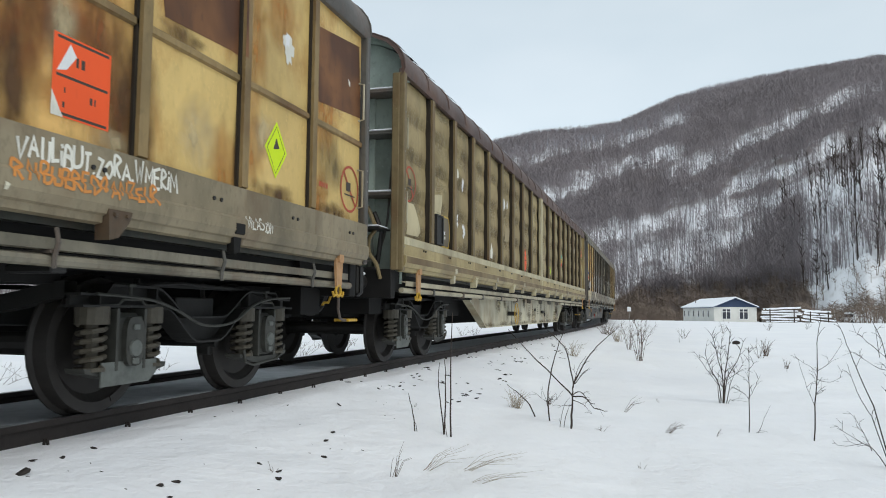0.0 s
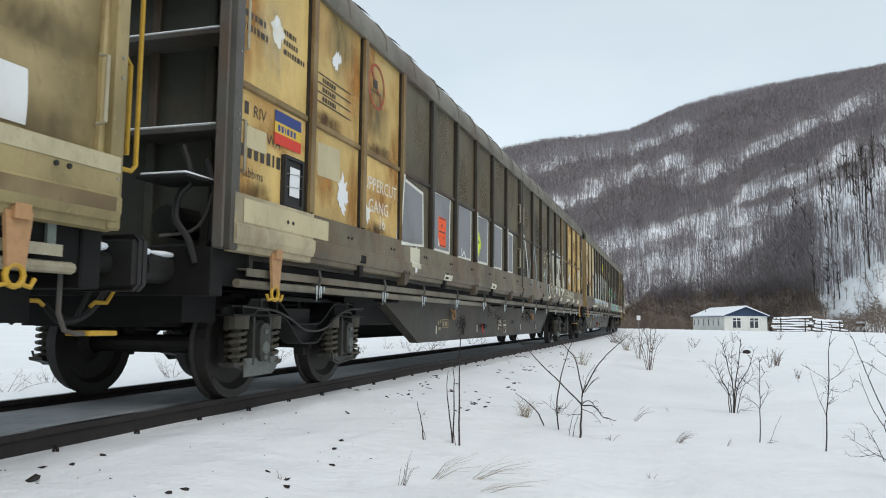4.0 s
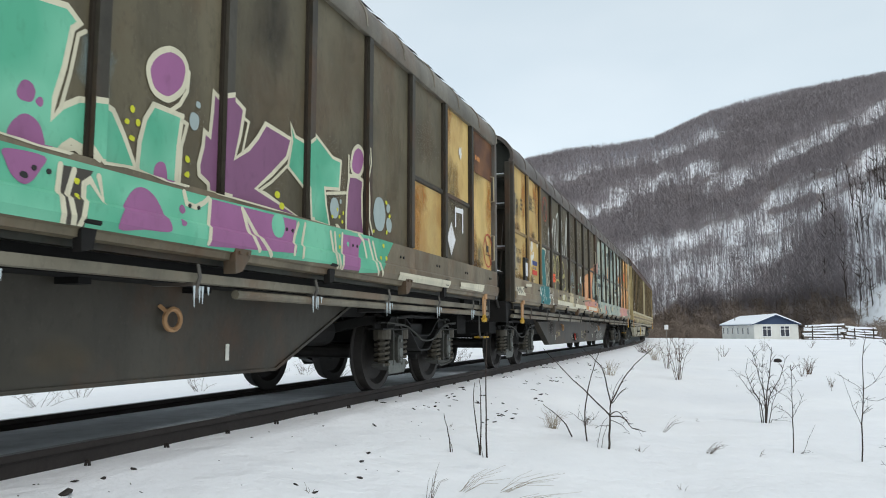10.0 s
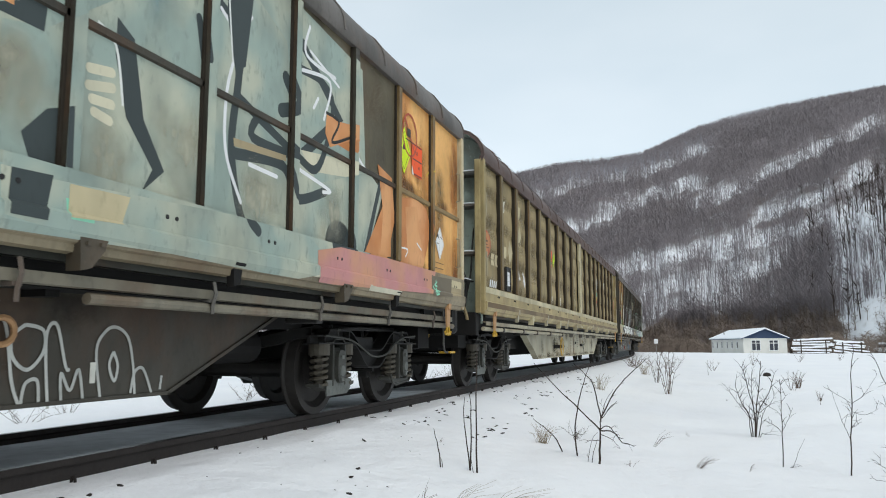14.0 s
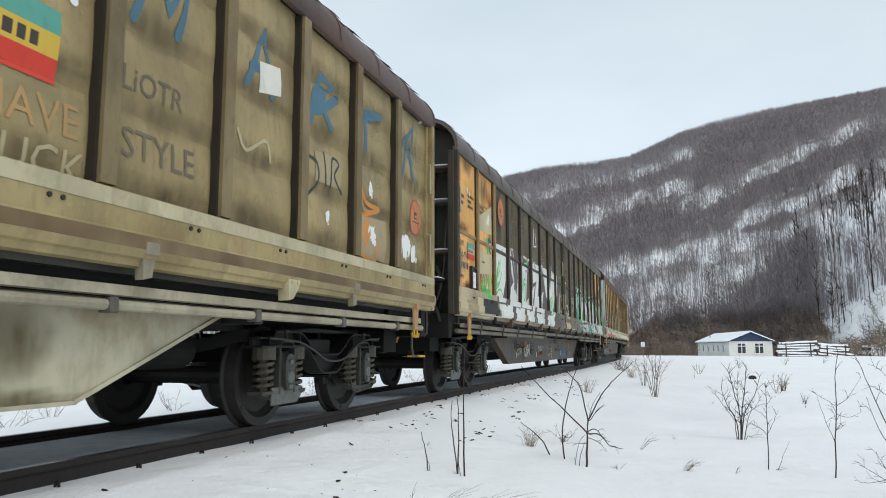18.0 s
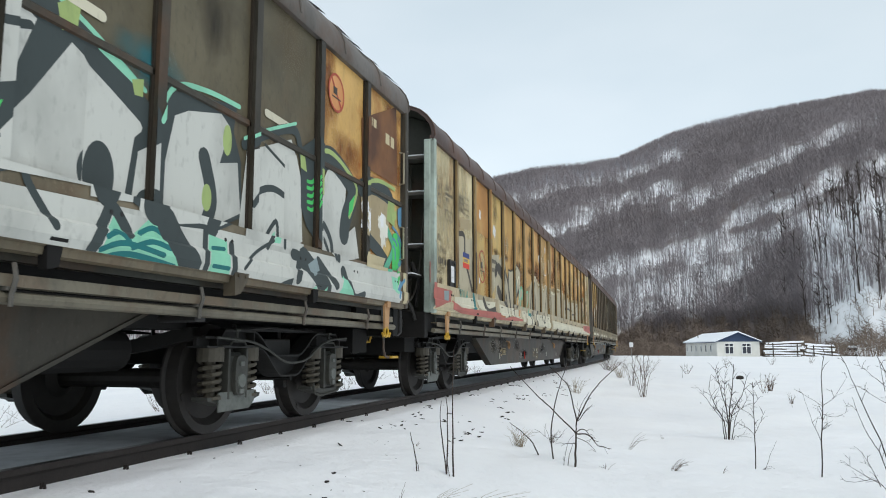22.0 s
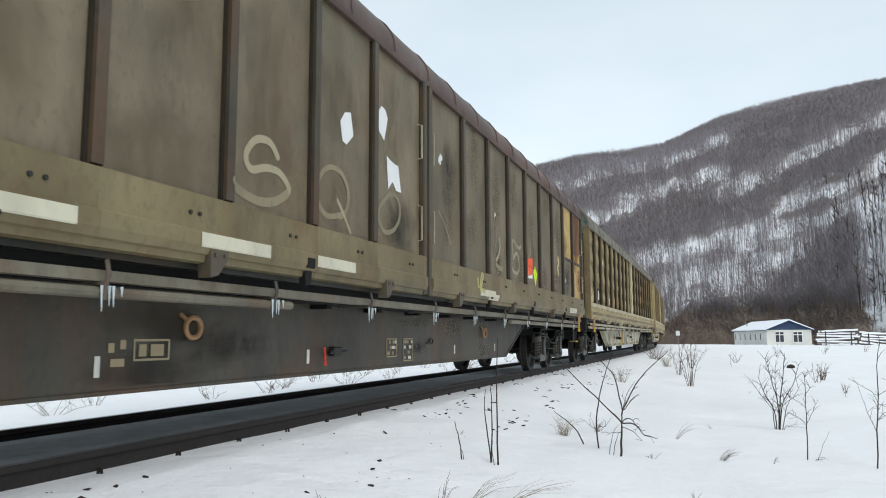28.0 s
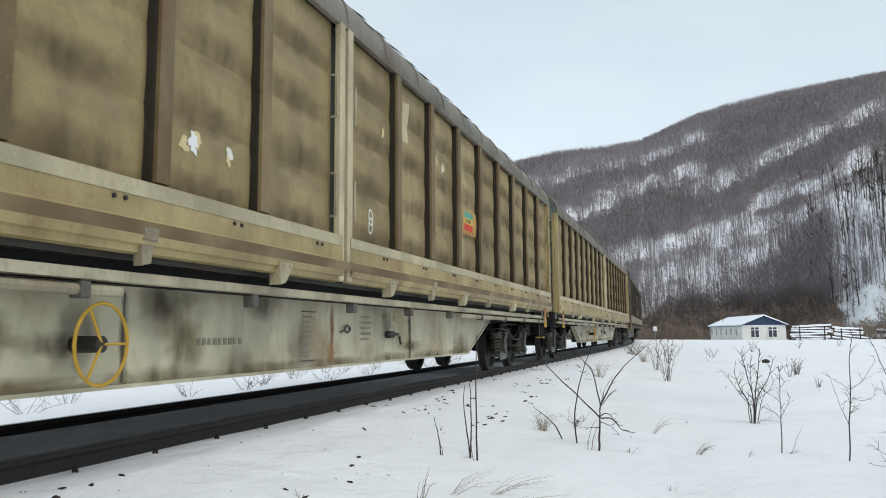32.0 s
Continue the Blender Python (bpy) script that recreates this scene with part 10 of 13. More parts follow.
    torn_paper(p, 7.05, 2.1, 0.16, 24)
    p.curve([(6.34, 1.9), (6.64, 1.94), (6.39, 1.75), (6.69, 1.8), (6.32, 1.57)], 0.04, mint, 1)
    p.fill([(5.92, 1.53), (6.1, 1.54), (6.09, 1.44), (5.93, 1.43)], lip_white, 1)
    p.fill([(5.93, 1.42), (6.11, 1.42), (6.09, 1.3), (5.94, 1.32)], patch_cream, 1)
    p.fill([(7.33, 2.02), (7.48, 2.06), (7.62, 2.1), (7.77, 2.17), (7.9, 2.25), (8.07, 2.31), (8.26, 2.33), (8.52, 2.38), (8.54, 2.31), (8.48, 1.59), (8.01, 1.57), (7.45, 1.56), (7.3, 1.55)], skin, 0)
    p.fill([(8.69, 2.49), (8.88, 2.55), (9.04, 2.54), (9.38, 2.61), (9.7, 2.64), (9.49, 2.36), (9.34, 2.14), (9.24, 1.95), (9.37, 1.77), (9.38, 1.58), (8.89, 1.56), (8.59, 1.56)], skin, 0)
    p.soft(8.32, 2.01, 0.2, 0.13, skin_glow)
    p.soft(8.32, 1.77, 0.2, 0.13, skin_glow)
    p.soft(7.83, 1.9, 0.3, 0.26, skin_glow)
    p.soft(8.02, 2.21, 0.4, 0.12, skin_rose)
    p.soft(7.87, 1.57, 0.6, 0.1, skin_shade)
    p.soft(8.5, 1.96, 0.07, 0.42, skin_shade)
    p.soft(8.3, 1.85, 0.22, 0.05, skin_shade)
    p.soft(8.32, 2.1, 0.2, 0.05, skin_shade)
    p.soft(7.62, 1.76, 0.2, 0.3, skin_shade)
    p.curve([(7.75, 2.01), (7.73, 1.87), (7.78, 1.73)], 0.02, paper_cream, 3)
    p.curve([(7.86, 2.07), (7.84, 1.92), (7.9, 1.78), (7.89, 1.68)], 0.02, paper_cream, 3)
    p.curve([(8, 2.1), (7.97, 1.96), (8.06, 1.74), (8, 1.65)], 0.02, paper_cream, 3)
    p.curve([(7.8, 2.03), (7.91, 2.07)], 0.02, paper_cream, 3)
    p.curve([(7.77, 1.86), (7.89, 1.92)], 0.02, paper_cream, 3)
    p.curve([(7.81, 1.76), (7.99, 1.78)], 0.02, paper_cream, 3)
    p.curve([(8.02, 1.73), (8.01, 1.65), (8.04, 1.59), (8.14, 1.68)], 0.03, bone, 3)
    p.soft(9.04, 2.48, 0.28, 0.1, skin_rose)
    p.soft(8.99, 2.1, 0.24, 0.1, skin_glow)
    p.soft(8.98, 1.74, 0.26, 0.14, skin_glow)
    p.soft(8.97, 1.95, 0.26, 0.05, skin_shade)
    p.soft(8.95, 2.23, 0.26, 0.05, skin_shade)
    p.soft(8.77, 2.38, 0.1, 0.2, skin_glow)
    p.soft(9.27, 2.37, 0.12, 0.15, skin_glow)
    p.fill([(7.4, 2.05), (7.53, 2.08), (7.47, 1.58), (7.39, 1.55)], pink, 3)
    p.fill([(8.58, 2.32), (8.71, 2.34), (8.61, 1.57), (8.51, 1.58)], coral, 3)
    p.fill([(9.24, 1.95), (9.4, 2.19), (9.64, 2.45), (9.81, 2.52), (9.71, 1.57), (9.38, 1.57)], slate, 0)
    p.fill([(9.38, 2), (9.72, 2.42), (9.8, 1.79), (9.6, 1.7)], ice, 1)
    p.fill([(7.3, 1.5), (7.87, 1.53), (9.5, 1.58), (9.77, 1.55), (9.51, 1.42), (7.31, 1.39)], pink, 0)
    p.fill([(7.31, 1.39), (9.51, 1.43), (9.85, 1.48), (9.81, 1.25), (7.32, 1.29)], skin, 0)
    p.fill([(9.39, 1.51), (9.57, 1.5), (9.51, 1.41)], grey_blue, 1)
    p.fill([(7.32, 1.27), (7.85, 1.3), (7.84, 1.18), (7.33, 1.16)], lip_white, 1)
    p.fill([(7.86, 1.29), (8.17, 1.29), (8.16, 1.23), (7.86, 1.22)], pink, 1)
    p.fill([(8.15, 1.27), (8.86, 1.28), (8.84, 1.21), (8.16, 1.21)], lip_white, 1)
    p.fill([(9.76, 2.72), (10.53, 2.92), (10.63, 2.59), (9.85, 2.41)], pink, 2)
    p.fill([(9.77, 2.47), (10.14, 2.48), (10.17, 1.76), (9.81, 1.7)], ice, 0)
    p.fill([(10.29, 2.58), (10.51, 3.37), (10.92, 3.6), (11.61, 3.65), (12.74, 3.72), (14.06, 3.64), (15.33, 3.75), (17.64, 3.54), (17.81, 1.82), (10.37, 1.27), (10.21, 1.49)], ice, 0)
    p.stroke([(15.13, 3.66), (14.89, 2.85), (15.3, 2.24)], 0.11, slate, 1)
    p.stroke([(16.38, 3.33), (17.12, 2.87), (16.41, 2.34)], 0.11, slate, 1)
    p.curve([(16.52, 3.32), (17.1, 3.18)], 0.03, white, 3)
    p.curve([(14.32, 3.52), (14.64, 3.47), (14.97, 3.52)], 0.03, white, 3)
    p.fill([(15.31, 2.93), (15.69, 2.97), (15.56, 2.62), (15.26, 2.65)], skin, 2)
    p.fill([(17.12, 2.79), (17.61, 2.79), (17.43, 2.6), (16.95, 2.61)], skin, 2)
    p.soft(11.34, 1.72, 0.3, 0.3, bone_mist)
    p.soft(10.93, 1.88, 0.2, 0.3, bone_mist)
    p.soft(12.99, 1.93, 0.3, 0.35, bone_mist)
    p.soft(12.41, 2.07, 0.25, 0.3, bone_mist)
    p.fill([(15.55, 2.27), (17.6, 2.54), (17.42, 2.35), (15.55, 2.09)], bone, 2)
    p.fill([(10.85, 1.38), (11.85, 1.57), (12.24, 1.23), (10.54, 1.21)], ice, 0)
    p.fill([(12.34, 1.54), (17.8, 1.69), (17.48, 1.31), (12.35, 1.24)], ice, 0)
    p.rect(3, 5.1, 1.29, 1.385, lip_white, 1)
    p.rect(5.5, 7.4, 1.29, 1.385, lip_white, 1)
    p.rect(7.9, 9.6, 1.29, 1.385, lip_white, 1)
    p.rect(15.6, 17.3, 1.29, 1.385, lip_white, 1)
    p.fill([(13.68, 2.36), (14.15, 2.73), (15.66, 3.42), (16.11, 3.25), (16.28, 2.46), (16.71, 2.15), (17.82, 2.5), (18.22, 2.36), (17.77, 1.58), (16.27, 1.53), (14.97, 1.51), (13.73, 1.53), (13.41, 1.53), (13.41, 2.3)], ice, 0)
    p.fill([(13.4, 1.56), (13.7, 1.55), (16.32, 1.68), (16.64, 1.54), (16.59, 1.31), (16.21, 1.24), (13.72, 1.29), (13.42, 1.32)], ice, 0)
    p.curve([(15.13, 3.17), (15.43, 3.02), (15.42, 2.66), (15.36, 2.15), (15.49, 1.69), (15.64, 1.56)], 0.09, slate, 2)
    p.curve([(15.45, 2.54), (16.29, 2.32), (16.71, 2.3), (16.98, 2.92), (16.76, 3.11), (16.3, 3.09)], 0.08, slate, 2)
    p.curve([(15.71, 2.49), (15.64, 2.29), (16.29, 2.3)], 0.08, slate, 2)
    p.curve([(15.42, 2.11), (16.09, 2.17), (16.32, 1.94), (16.85, 2.1)], 0.09, slate, 2)
    p.curve([(16.11, 2.93), (16.27, 2.74), (16.05, 2.63)], 0.12, slate, 2)
    p.curve([(18.19, 2.56), (17.74, 1.59)], 0.08, slate, 2)
    p.curve([(14.93, 2.95), (15, 2.68)], 0.07, slate, 2)
    p.disc(17.15, 1.66, 0.28, 0.22, slate, 2)
    p.curve([(16.3, 3.08), (16.91, 3.16), (16.8, 2.77)], 0.035, white, 3)
    p.curve([(16.5, 3.54), (16.45, 3.26), (17.02, 3.24)], 0.035, white, 3)
    p.curve([(15.18, 3.13), (15.38, 2.96), (15.28, 2.54), (15.29, 2.1), (15.5, 1.76)], 0.035, white, 3)
    p.curve([(15.47, 2.85), (15.48, 3.08), (15.57, 3.23)], 0.035, white, 3)
    p.curve([(15.6, 2.07), (16, 2.06)], 0.035, white, 3)
    p.curve([(16.38, 2.2), (16.94, 2.13), (16.81, 2.09)], 0.035, white, 3)
    p.curve([(17.48, 2.62), (17.82, 2.48)], 0.035, white, 3)
    p.curve([(16.68, 2.93), (16.6, 2.82)], 0.035, white, 3)
    p.curve([(13.98, 2.25), (14.15, 2.28)], 0.06, bone, 2)
    p.curve([(13.98, 2.15), (14.16, 2.19)], 0.06, bone, 2)
    p.curve([(14.01, 2.08), (14.16, 2.09)], 0.06, bone, 2)
    p.curve([(14.03, 2.01), (14.15, 1.99)], 0.06, bone, 2)
    p.soft(14.12, 1.73, 0.3, 0.3, bone_mist)
    p.soft(13.51, 2.01, 0.3, 0.3, bone_mist)
    p.soft(15.74, 1.84, 0.35, 0.35, bone_mist)
    p.soft(14.84, 1.98, 0.4, 0.4, bone_mist)
    p.soft(17, 1.9, 0.35, 0.35, bone_mist)
    p.fill([(15.38, 2.22), (16.14, 2.27), (16.14, 2.22), (15.39, 2.16)], patch_tan, 3)
    p.fill([(13.8, 1.47), (13.99, 1.48), (13.98, 1.36), (13.82, 1.36)], mint, 1)
    p.soft(10.97, 2.70, 0.35, 0.3, pool_soft)
    p.soft(13.42, 3.18, 0.3, 0.35, pool_soft)
    p.soft(12.45, 3.20, 0.35, 0.45, pool_soft)
    p.soft(9.91, 1.91, 0.2, 0.4, pool_soft)
    p.soft(14.53, 3.10, 0.35, 0.5, pool_soft)
    p.soft(11.81, 2.64, 0.2, 0.4, pool_soft)
    p.soft(10.82, 1.88, 0.3, 0.3, bone_mist)
    p.soft(11.93, 1.89, 0.3, 0.3, bone_mist)
    p.soft(13.46, 2.08, 0.3, 0.3, bone_mist)
    p.fill([(10.63, 2.78), (10.71, 2.68), (10.71, 2.54), (10.75, 2.45), (10.99, 2.46), (11.25, 2.47), (11.36, 2.36), (11.2, 2.34), (10.94, 2.35), (10.68, 2.34), (10.65, 2.43), (10.44, 2.44), (10.33, 2.49), (10.44, 2.49), (10.6, 2.53), (10.61, 2.66)], slate)
    p.fill([(10.51, 2.17), (10.79, 2.23), (11.12, 2.22), (11.45, 2.21), (11.62, 2.19), (12.03, 2.21), (12.01, 2.13), (11.63, 2.15), (11.18, 2.11), (11.01, 2.1), (10.83, 2.09), (10.58, 2.09)], slate)
    p.fill([(10.96, 2.09), (11.14, 2.09), (11.17, 1.81), (11.08, 1.88)], soot)
    p.fill([(11.78, 3.3), (12.13, 3.46), (12.04, 3.18), (12, 2.84), (12.05, 2.63), (12.22, 2.59), (12.29, 2.85), (12.34, 2.75), (12.26, 2.53), (12.45, 2.37), (12.15, 2.34), (12.02, 2.37), (12.01, 2.2), (11.95, 2.24), (11.91, 2.58), (11.81, 2.95)], slate)
    p.fill([(11.82, 3.25), (11.91, 3.31), (11.87, 3.02), (11.82, 3.09)], skin_pale)
    p.fill([(12.82, 3.5), (13.06, 3.41), (13.59, 3.47), (13.92, 3.65), (13.86, 3.33), (13.57, 3.12), (13.49, 2.92), (13.41, 3.24), (13.29, 3.28), (12.9, 3.27), (12.86, 3.04)], slate)
    p.fill([(12.3, 2.62), (12.58, 2.58), (12.88, 2.56), (13.32, 2.52), (13.27, 2.45), (12.68, 2.43), (12.35, 2.46)], slate)
    p.fill([(12.41, 2.24), (12.84, 2.24), (13.25, 2.25), (13.27, 2.37), (13.36, 2.21), (12.84, 2.19), (12.65, 2.03), (12.51, 2.14)], slate)
    p.fill([(13.57, 3.12), (13.73, 3.2), (13.66, 2.33), (13.3, 2.33), (13.5, 2.43), (13.49, 2.92)], slate)
    p.fill([(13.35, 2.94), (13.43, 2.9), (13.47, 2.39), (13.35, 2.39), (13.32, 2.54), (13.16, 2.63), (13.29, 2.71)], skin_pale)
    p.fill([(14.17, 2.63), (14.32, 2.55), (14.43, 2.08), (14.64, 1.8), (14.44, 1.63), (14.53, 1.79), (14.28, 2.05), (14.17, 2.4)], slate)
    p.fill([(13.62, 1.64), (13.56, 1.77), (13.71, 1.93), (13.84, 1.98), (13.85, 1.64)], slate)
    p.fill([(13.99, 3.61), (14.69, 3.67), (14.94, 3.59), (14.86, 3.23), (14.69, 3.34), (14.53, 3.33), (14.41, 2.98), (14.34, 3.43), (14.07, 3.46)], slate)
    p.fill([(15.22, 3.57), (15.61, 3.55), (15.51, 2.81), (15.38, 2.71), (15.26, 3.1)], slate)
    p.fill([(9.79, 1.71), (9.89, 1.75), (10.13, 1.8), (10.28, 1.79), (10.45, 1.72), (10.49, 1.63), (10.18, 1.63), (10, 1.63), (9.8, 1.63)], slate)
    p.blob([(11.82, 1.63), (11.87, 1.68), (12.02, 1.76), (12.22, 1.75), (12.37, 1.67), (12.42, 1.63)], slate)
    p.curve([(10.68, 2.33), (10.94, 2.35), (11.11, 2.35), (11.45, 2.31)], 0.02, pale_silver)
    p.curve([(10.51, 2.1), (10.68, 2.09), (10.93, 2.06), (11.05, 1.96)], 0.02, pale_silver)
    p.curve([(10.75, 2.69), (10.89, 2.7), (11.1, 2.7)], 0.02, pale_silver)
    p.curve([(12.07, 2.58), (12.14, 2.5), (12.45, 2.43), (12.68, 2.44)], 0.02, pale_silver)
    p.curve([(12.9, 3.26), (13.29, 3.29), (13.46, 3.28)], 0.02, pale_silver)
    p.curve([(13.12, 3.56), (13.19, 3.48), (13.58, 3.49)], 0.02, pale_silver)
    p.curve([(14.02, 2.54), (14.17, 2.45), (14.25, 2.11)], 0.02, pale_silver)
    p.curve([(10.05, 2.42), (10.14, 2.41), (10.42, 2.41)], 0.02, pale_silver)
    p.curve([(14.86, 3.23), (14.61, 3.26), (14.46, 3.05)], 0.02, pale_silver)
    p.curve([(15.37, 3.55), (15.26, 3.41), (15.34, 2.78)], 0.02, pale_silver)
    p.fill([(10.1, 1.53), (10.49, 1.53), (10.51, 1.29), (10.28, 1.26), (10.12, 1.31)], slate)
    p.fill([(9.74, 1.52), (9.88, 1.56), (10.07, 1.52), (10.1, 1.44), (9.94, 1.44), (9.75, 1.43)], pink)
    p.fill([(9.75, 1.43), (9.8, 1.43), (9.82, 1.3), (9.76, 1.3)], skin)
    p.fill([(9.82, 1.43), (9.92, 1.43), (9.92, 1.26), (9.83, 1.27)], patch_cream)
    p.fill([(9.96, 1.43), (10.07, 1.44), (10.09, 1.25), (10, 1.25)], skin)
    p.fill([(10.17, 1.46), (10.3, 1.46), (10.29, 1.25), (10.19, 1.25)], patch_cream)
    p.fill([(10.51, 1.44), (10.92, 1.43), (10.89, 1.3), (10.51, 1.29)], patch_cream)
    p.fill([(11.14, 1.28), (11.69, 1.26), (11.66, 1.25), (11.11, 1.25)], lip_white)
    p.fill([(10.24, 1.25), (10.49, 1.29), (10.47, 1.25), (10.23, 1.25)], lip_white)
    p.fill([(11.8, 1.54), (12.32, 1.52), (12.33, 1.32), (12.08, 1.25), (11.77, 1.31)], slate)
    p.fill([(11.83, 1.55), (12.15, 1.55), (12.14, 1.39), (11.81, 1.36)], pink)
    p.fill([(11.81, 1.35), (12.11, 1.37), (12.08, 1.25), (11.83, 1.25)], skin)
    p.fill([(13.46, 1.56), (13.71, 1.57), (13.67, 1.33), (13.45, 1.33)], slate)
    p.fill([(13.82, 1.55), (14.27, 1.56), (14.21, 1.39), (13.82, 1.37)], patch_cream)
    p.fill([(16.85, 2.85), (17.06, 2.83), (17.49, 2.9), (17.48, 2.76), (16.93, 2.54), (16.83, 2.65)], skin, 3)
    p.curve([(16.85, 2.85), (17.11, 2.83), (16.97, 2.6), (17.37, 2.75)], 0.03, ink, 4)
    p.fill([(18.06, 2.64), (18.46, 2.57), (18.56, 2.11), (18.32, 1.6), (17.68, 1.57), (18.2, 2.2)], skin, 1)
    p.fill([(18.71, 2.39), (19.2, 2.49), (19.62, 2.42), (19.81, 2.18), (19.49, 1.61), (18.7, 1.64)], skin, 1)
    p.fill([(18.26, 2.47), (18.43, 2.45), (18.45, 1.68), (18.15, 1.64)], skin_pale, 2)
    p.fill([(18.89, 2.32), (19.28, 2.39), (19.45, 1.9), (18.97, 1.73)], skin_pale, 2)
    p.curve([(18.75, 1.82), (18.97, 1.82), (18.9, 1.73)], 0.02, white, 3)
    p.curve([(19.28, 1.94), (19.45, 1.87)], 0.02, white, 3)
    p.fill([(16.6, 1.53), (17.05, 1.61), (19.8, 1.65), (19.62, 1.34), (16.61, 1.24)], pink, 1)
    p.fill([(17.69, 1.31), (18.57, 1.3), (18.5, 1.23), (17.69, 1.24)], lip_white, 2)
    lime_diamond(p, 18.84, 2.99, 0.22)
    orange_plate(p, 19.28, 2.96, 0.36, 0.4)
    white_diamond(p, 20.17, 2.05, 0.18)
    p.curve([(19.61, 2.84), (19.79, 2.94), (19.98, 2.92)], 0.02, flag_yellow, 2)
    p.girder([(13.636, 0.842), (13.485, 0.82), (13.42, 0.712), (13.428, 0.605), (13.482, 0.532), (13.608, 0.51), (13.612, 0.455), (13.488, 0.443), (13.485, 0.355)], 0.022, silver)
    p.girder([(13.633, 0.73), (13.543, 0.712), (13.536, 0.603), (13.63, 0.564), (13.712, 0.524), (13.74, 0.355)], 0.022, silver)
    p.girder([(13.671, 0.36), (13.725, 0.561), (13.674, 0.824), (13.771, 0.834), (13.814, 0.616), (13.87, 0.615), (13.837, 0.835), (13.953, 0.838), (14.022, 0.513), (14.08, 0.372)], 0.022, silver)
    p.girder([(13.86, 0.366), (13.837, 0.52), (13.881, 0.538), (13.905, 0.364)], 0.022, silver)
    p.girder([(14.092, 0.825), (14.006, 0.751), (14.026, 0.632), (14.128, 0.57), (14.229, 0.67), (14.22, 0.794), (14.092, 0.825)], 0.022, silver)
    p.girder([(14.092, 0.372), (14.115, 0.49), (14.195, 0.507), (14.216, 0.384)], 0.022, silver)
    p.girder([(14.283, 0.34), (14.243, 0.753), (14.317, 0.829), (14.4, 0.584), (14.435, 0.562)], 0.022, silver)
    p.girder([(14.38, 0.375), (14.369, 0.543), (14.444, 0.435), (14.505, 0.561), (14.553, 0.366)], 0.022, silver)
    p.girder([(14.699, 0.357), (14.643, 0.667), (14.71, 0.792), (14.808, 0.825), (14.923, 0.757), (14.982, 0.572), (15.011, 0.363)], 0.022, silver)
    p.girder([(14.794, 0.666), (14.761, 0.577), (14.813, 0.476), (14.838, 0.575), (14.794, 0.666)], 0.022, silver)
    p.girder([(14.969, 0.388), (15.001, 0.525), (15.083, 0.546), (15.178, 0.378)], 0.022, silver)
    p.girder([(15.277, 0.493), (15.264, 0.397)], 0.022, silver)
    p.girder([(13.024, 0.686), (13.328, 0.687)], 0.03, bone)
    p.fill([(19.63, 1.58), (19.71, 1.57), (20.46, 1.59), (20.44, 1.35), (19.64, 1.32)], faint_slate, 2)
    p.fill([(20.46, 1.58), (20.92, 1.58), (20.91, 1.48), (20.45, 1.48)], patch_cream, 2)
    p.fill([(20.45, 1.47), (20.91, 1.48), (20.89, 1.38), (20.43, 1.36)], patch_tan, 2)
    p.curve([(19.8, 1.52), (19.79, 1.45), (19.82, 1.35)], 0.022, mint, 4)
    p.curve([(19.69, 1.44), (19.76, 1.4), (19.9, 1.39)], 0.022, mint, 4)
    p.curve([(19.83, 1.5), (19.75, 1.46), (19.84, 1.45)], 0.022, mint, 4)
    p.curve([(19.72, 1.37), (19.79, 1.39), (19.76, 1.34), (19.86, 1.35)], 0.022, mint, 4)
    p.curve([(19.82, 1.42), (19.87, 1.35)], 0.022, mint, 4)
    p.soft(20.02, 1.43, 0.14, 0.1, olive_soft)
    p.stroke([(19.94, 1.78), (20.32, 1.78)], 0.008, soot, 2, "marking")
    p.stroke([(19.95, 1.71), (20.32, 1.71)], 0.008, soot, 2, "marking")
    p.curve([(20.05, 2.13), (20.09, 2.15), (20.11, 2.12)], 0.03, soot, 6)
    p.curve([(20.05, 2.04), (20.12, 2.04)], 0.012, soot, 6)
    p.curve([(20.18, 2.14), (20.27, 2.11)], 0.012, soot, 6)
    striped_label(p, 1.02, 1.95, 0.45, flag_blue, flag_yellow, flag_red)
    no_hump_sign(p, 2.12, 3.31, 0.24)
    no_hump_sign(p, 19.03, 3.22, 0.24)
    p.done(LABELS)


paint_wagon_4()


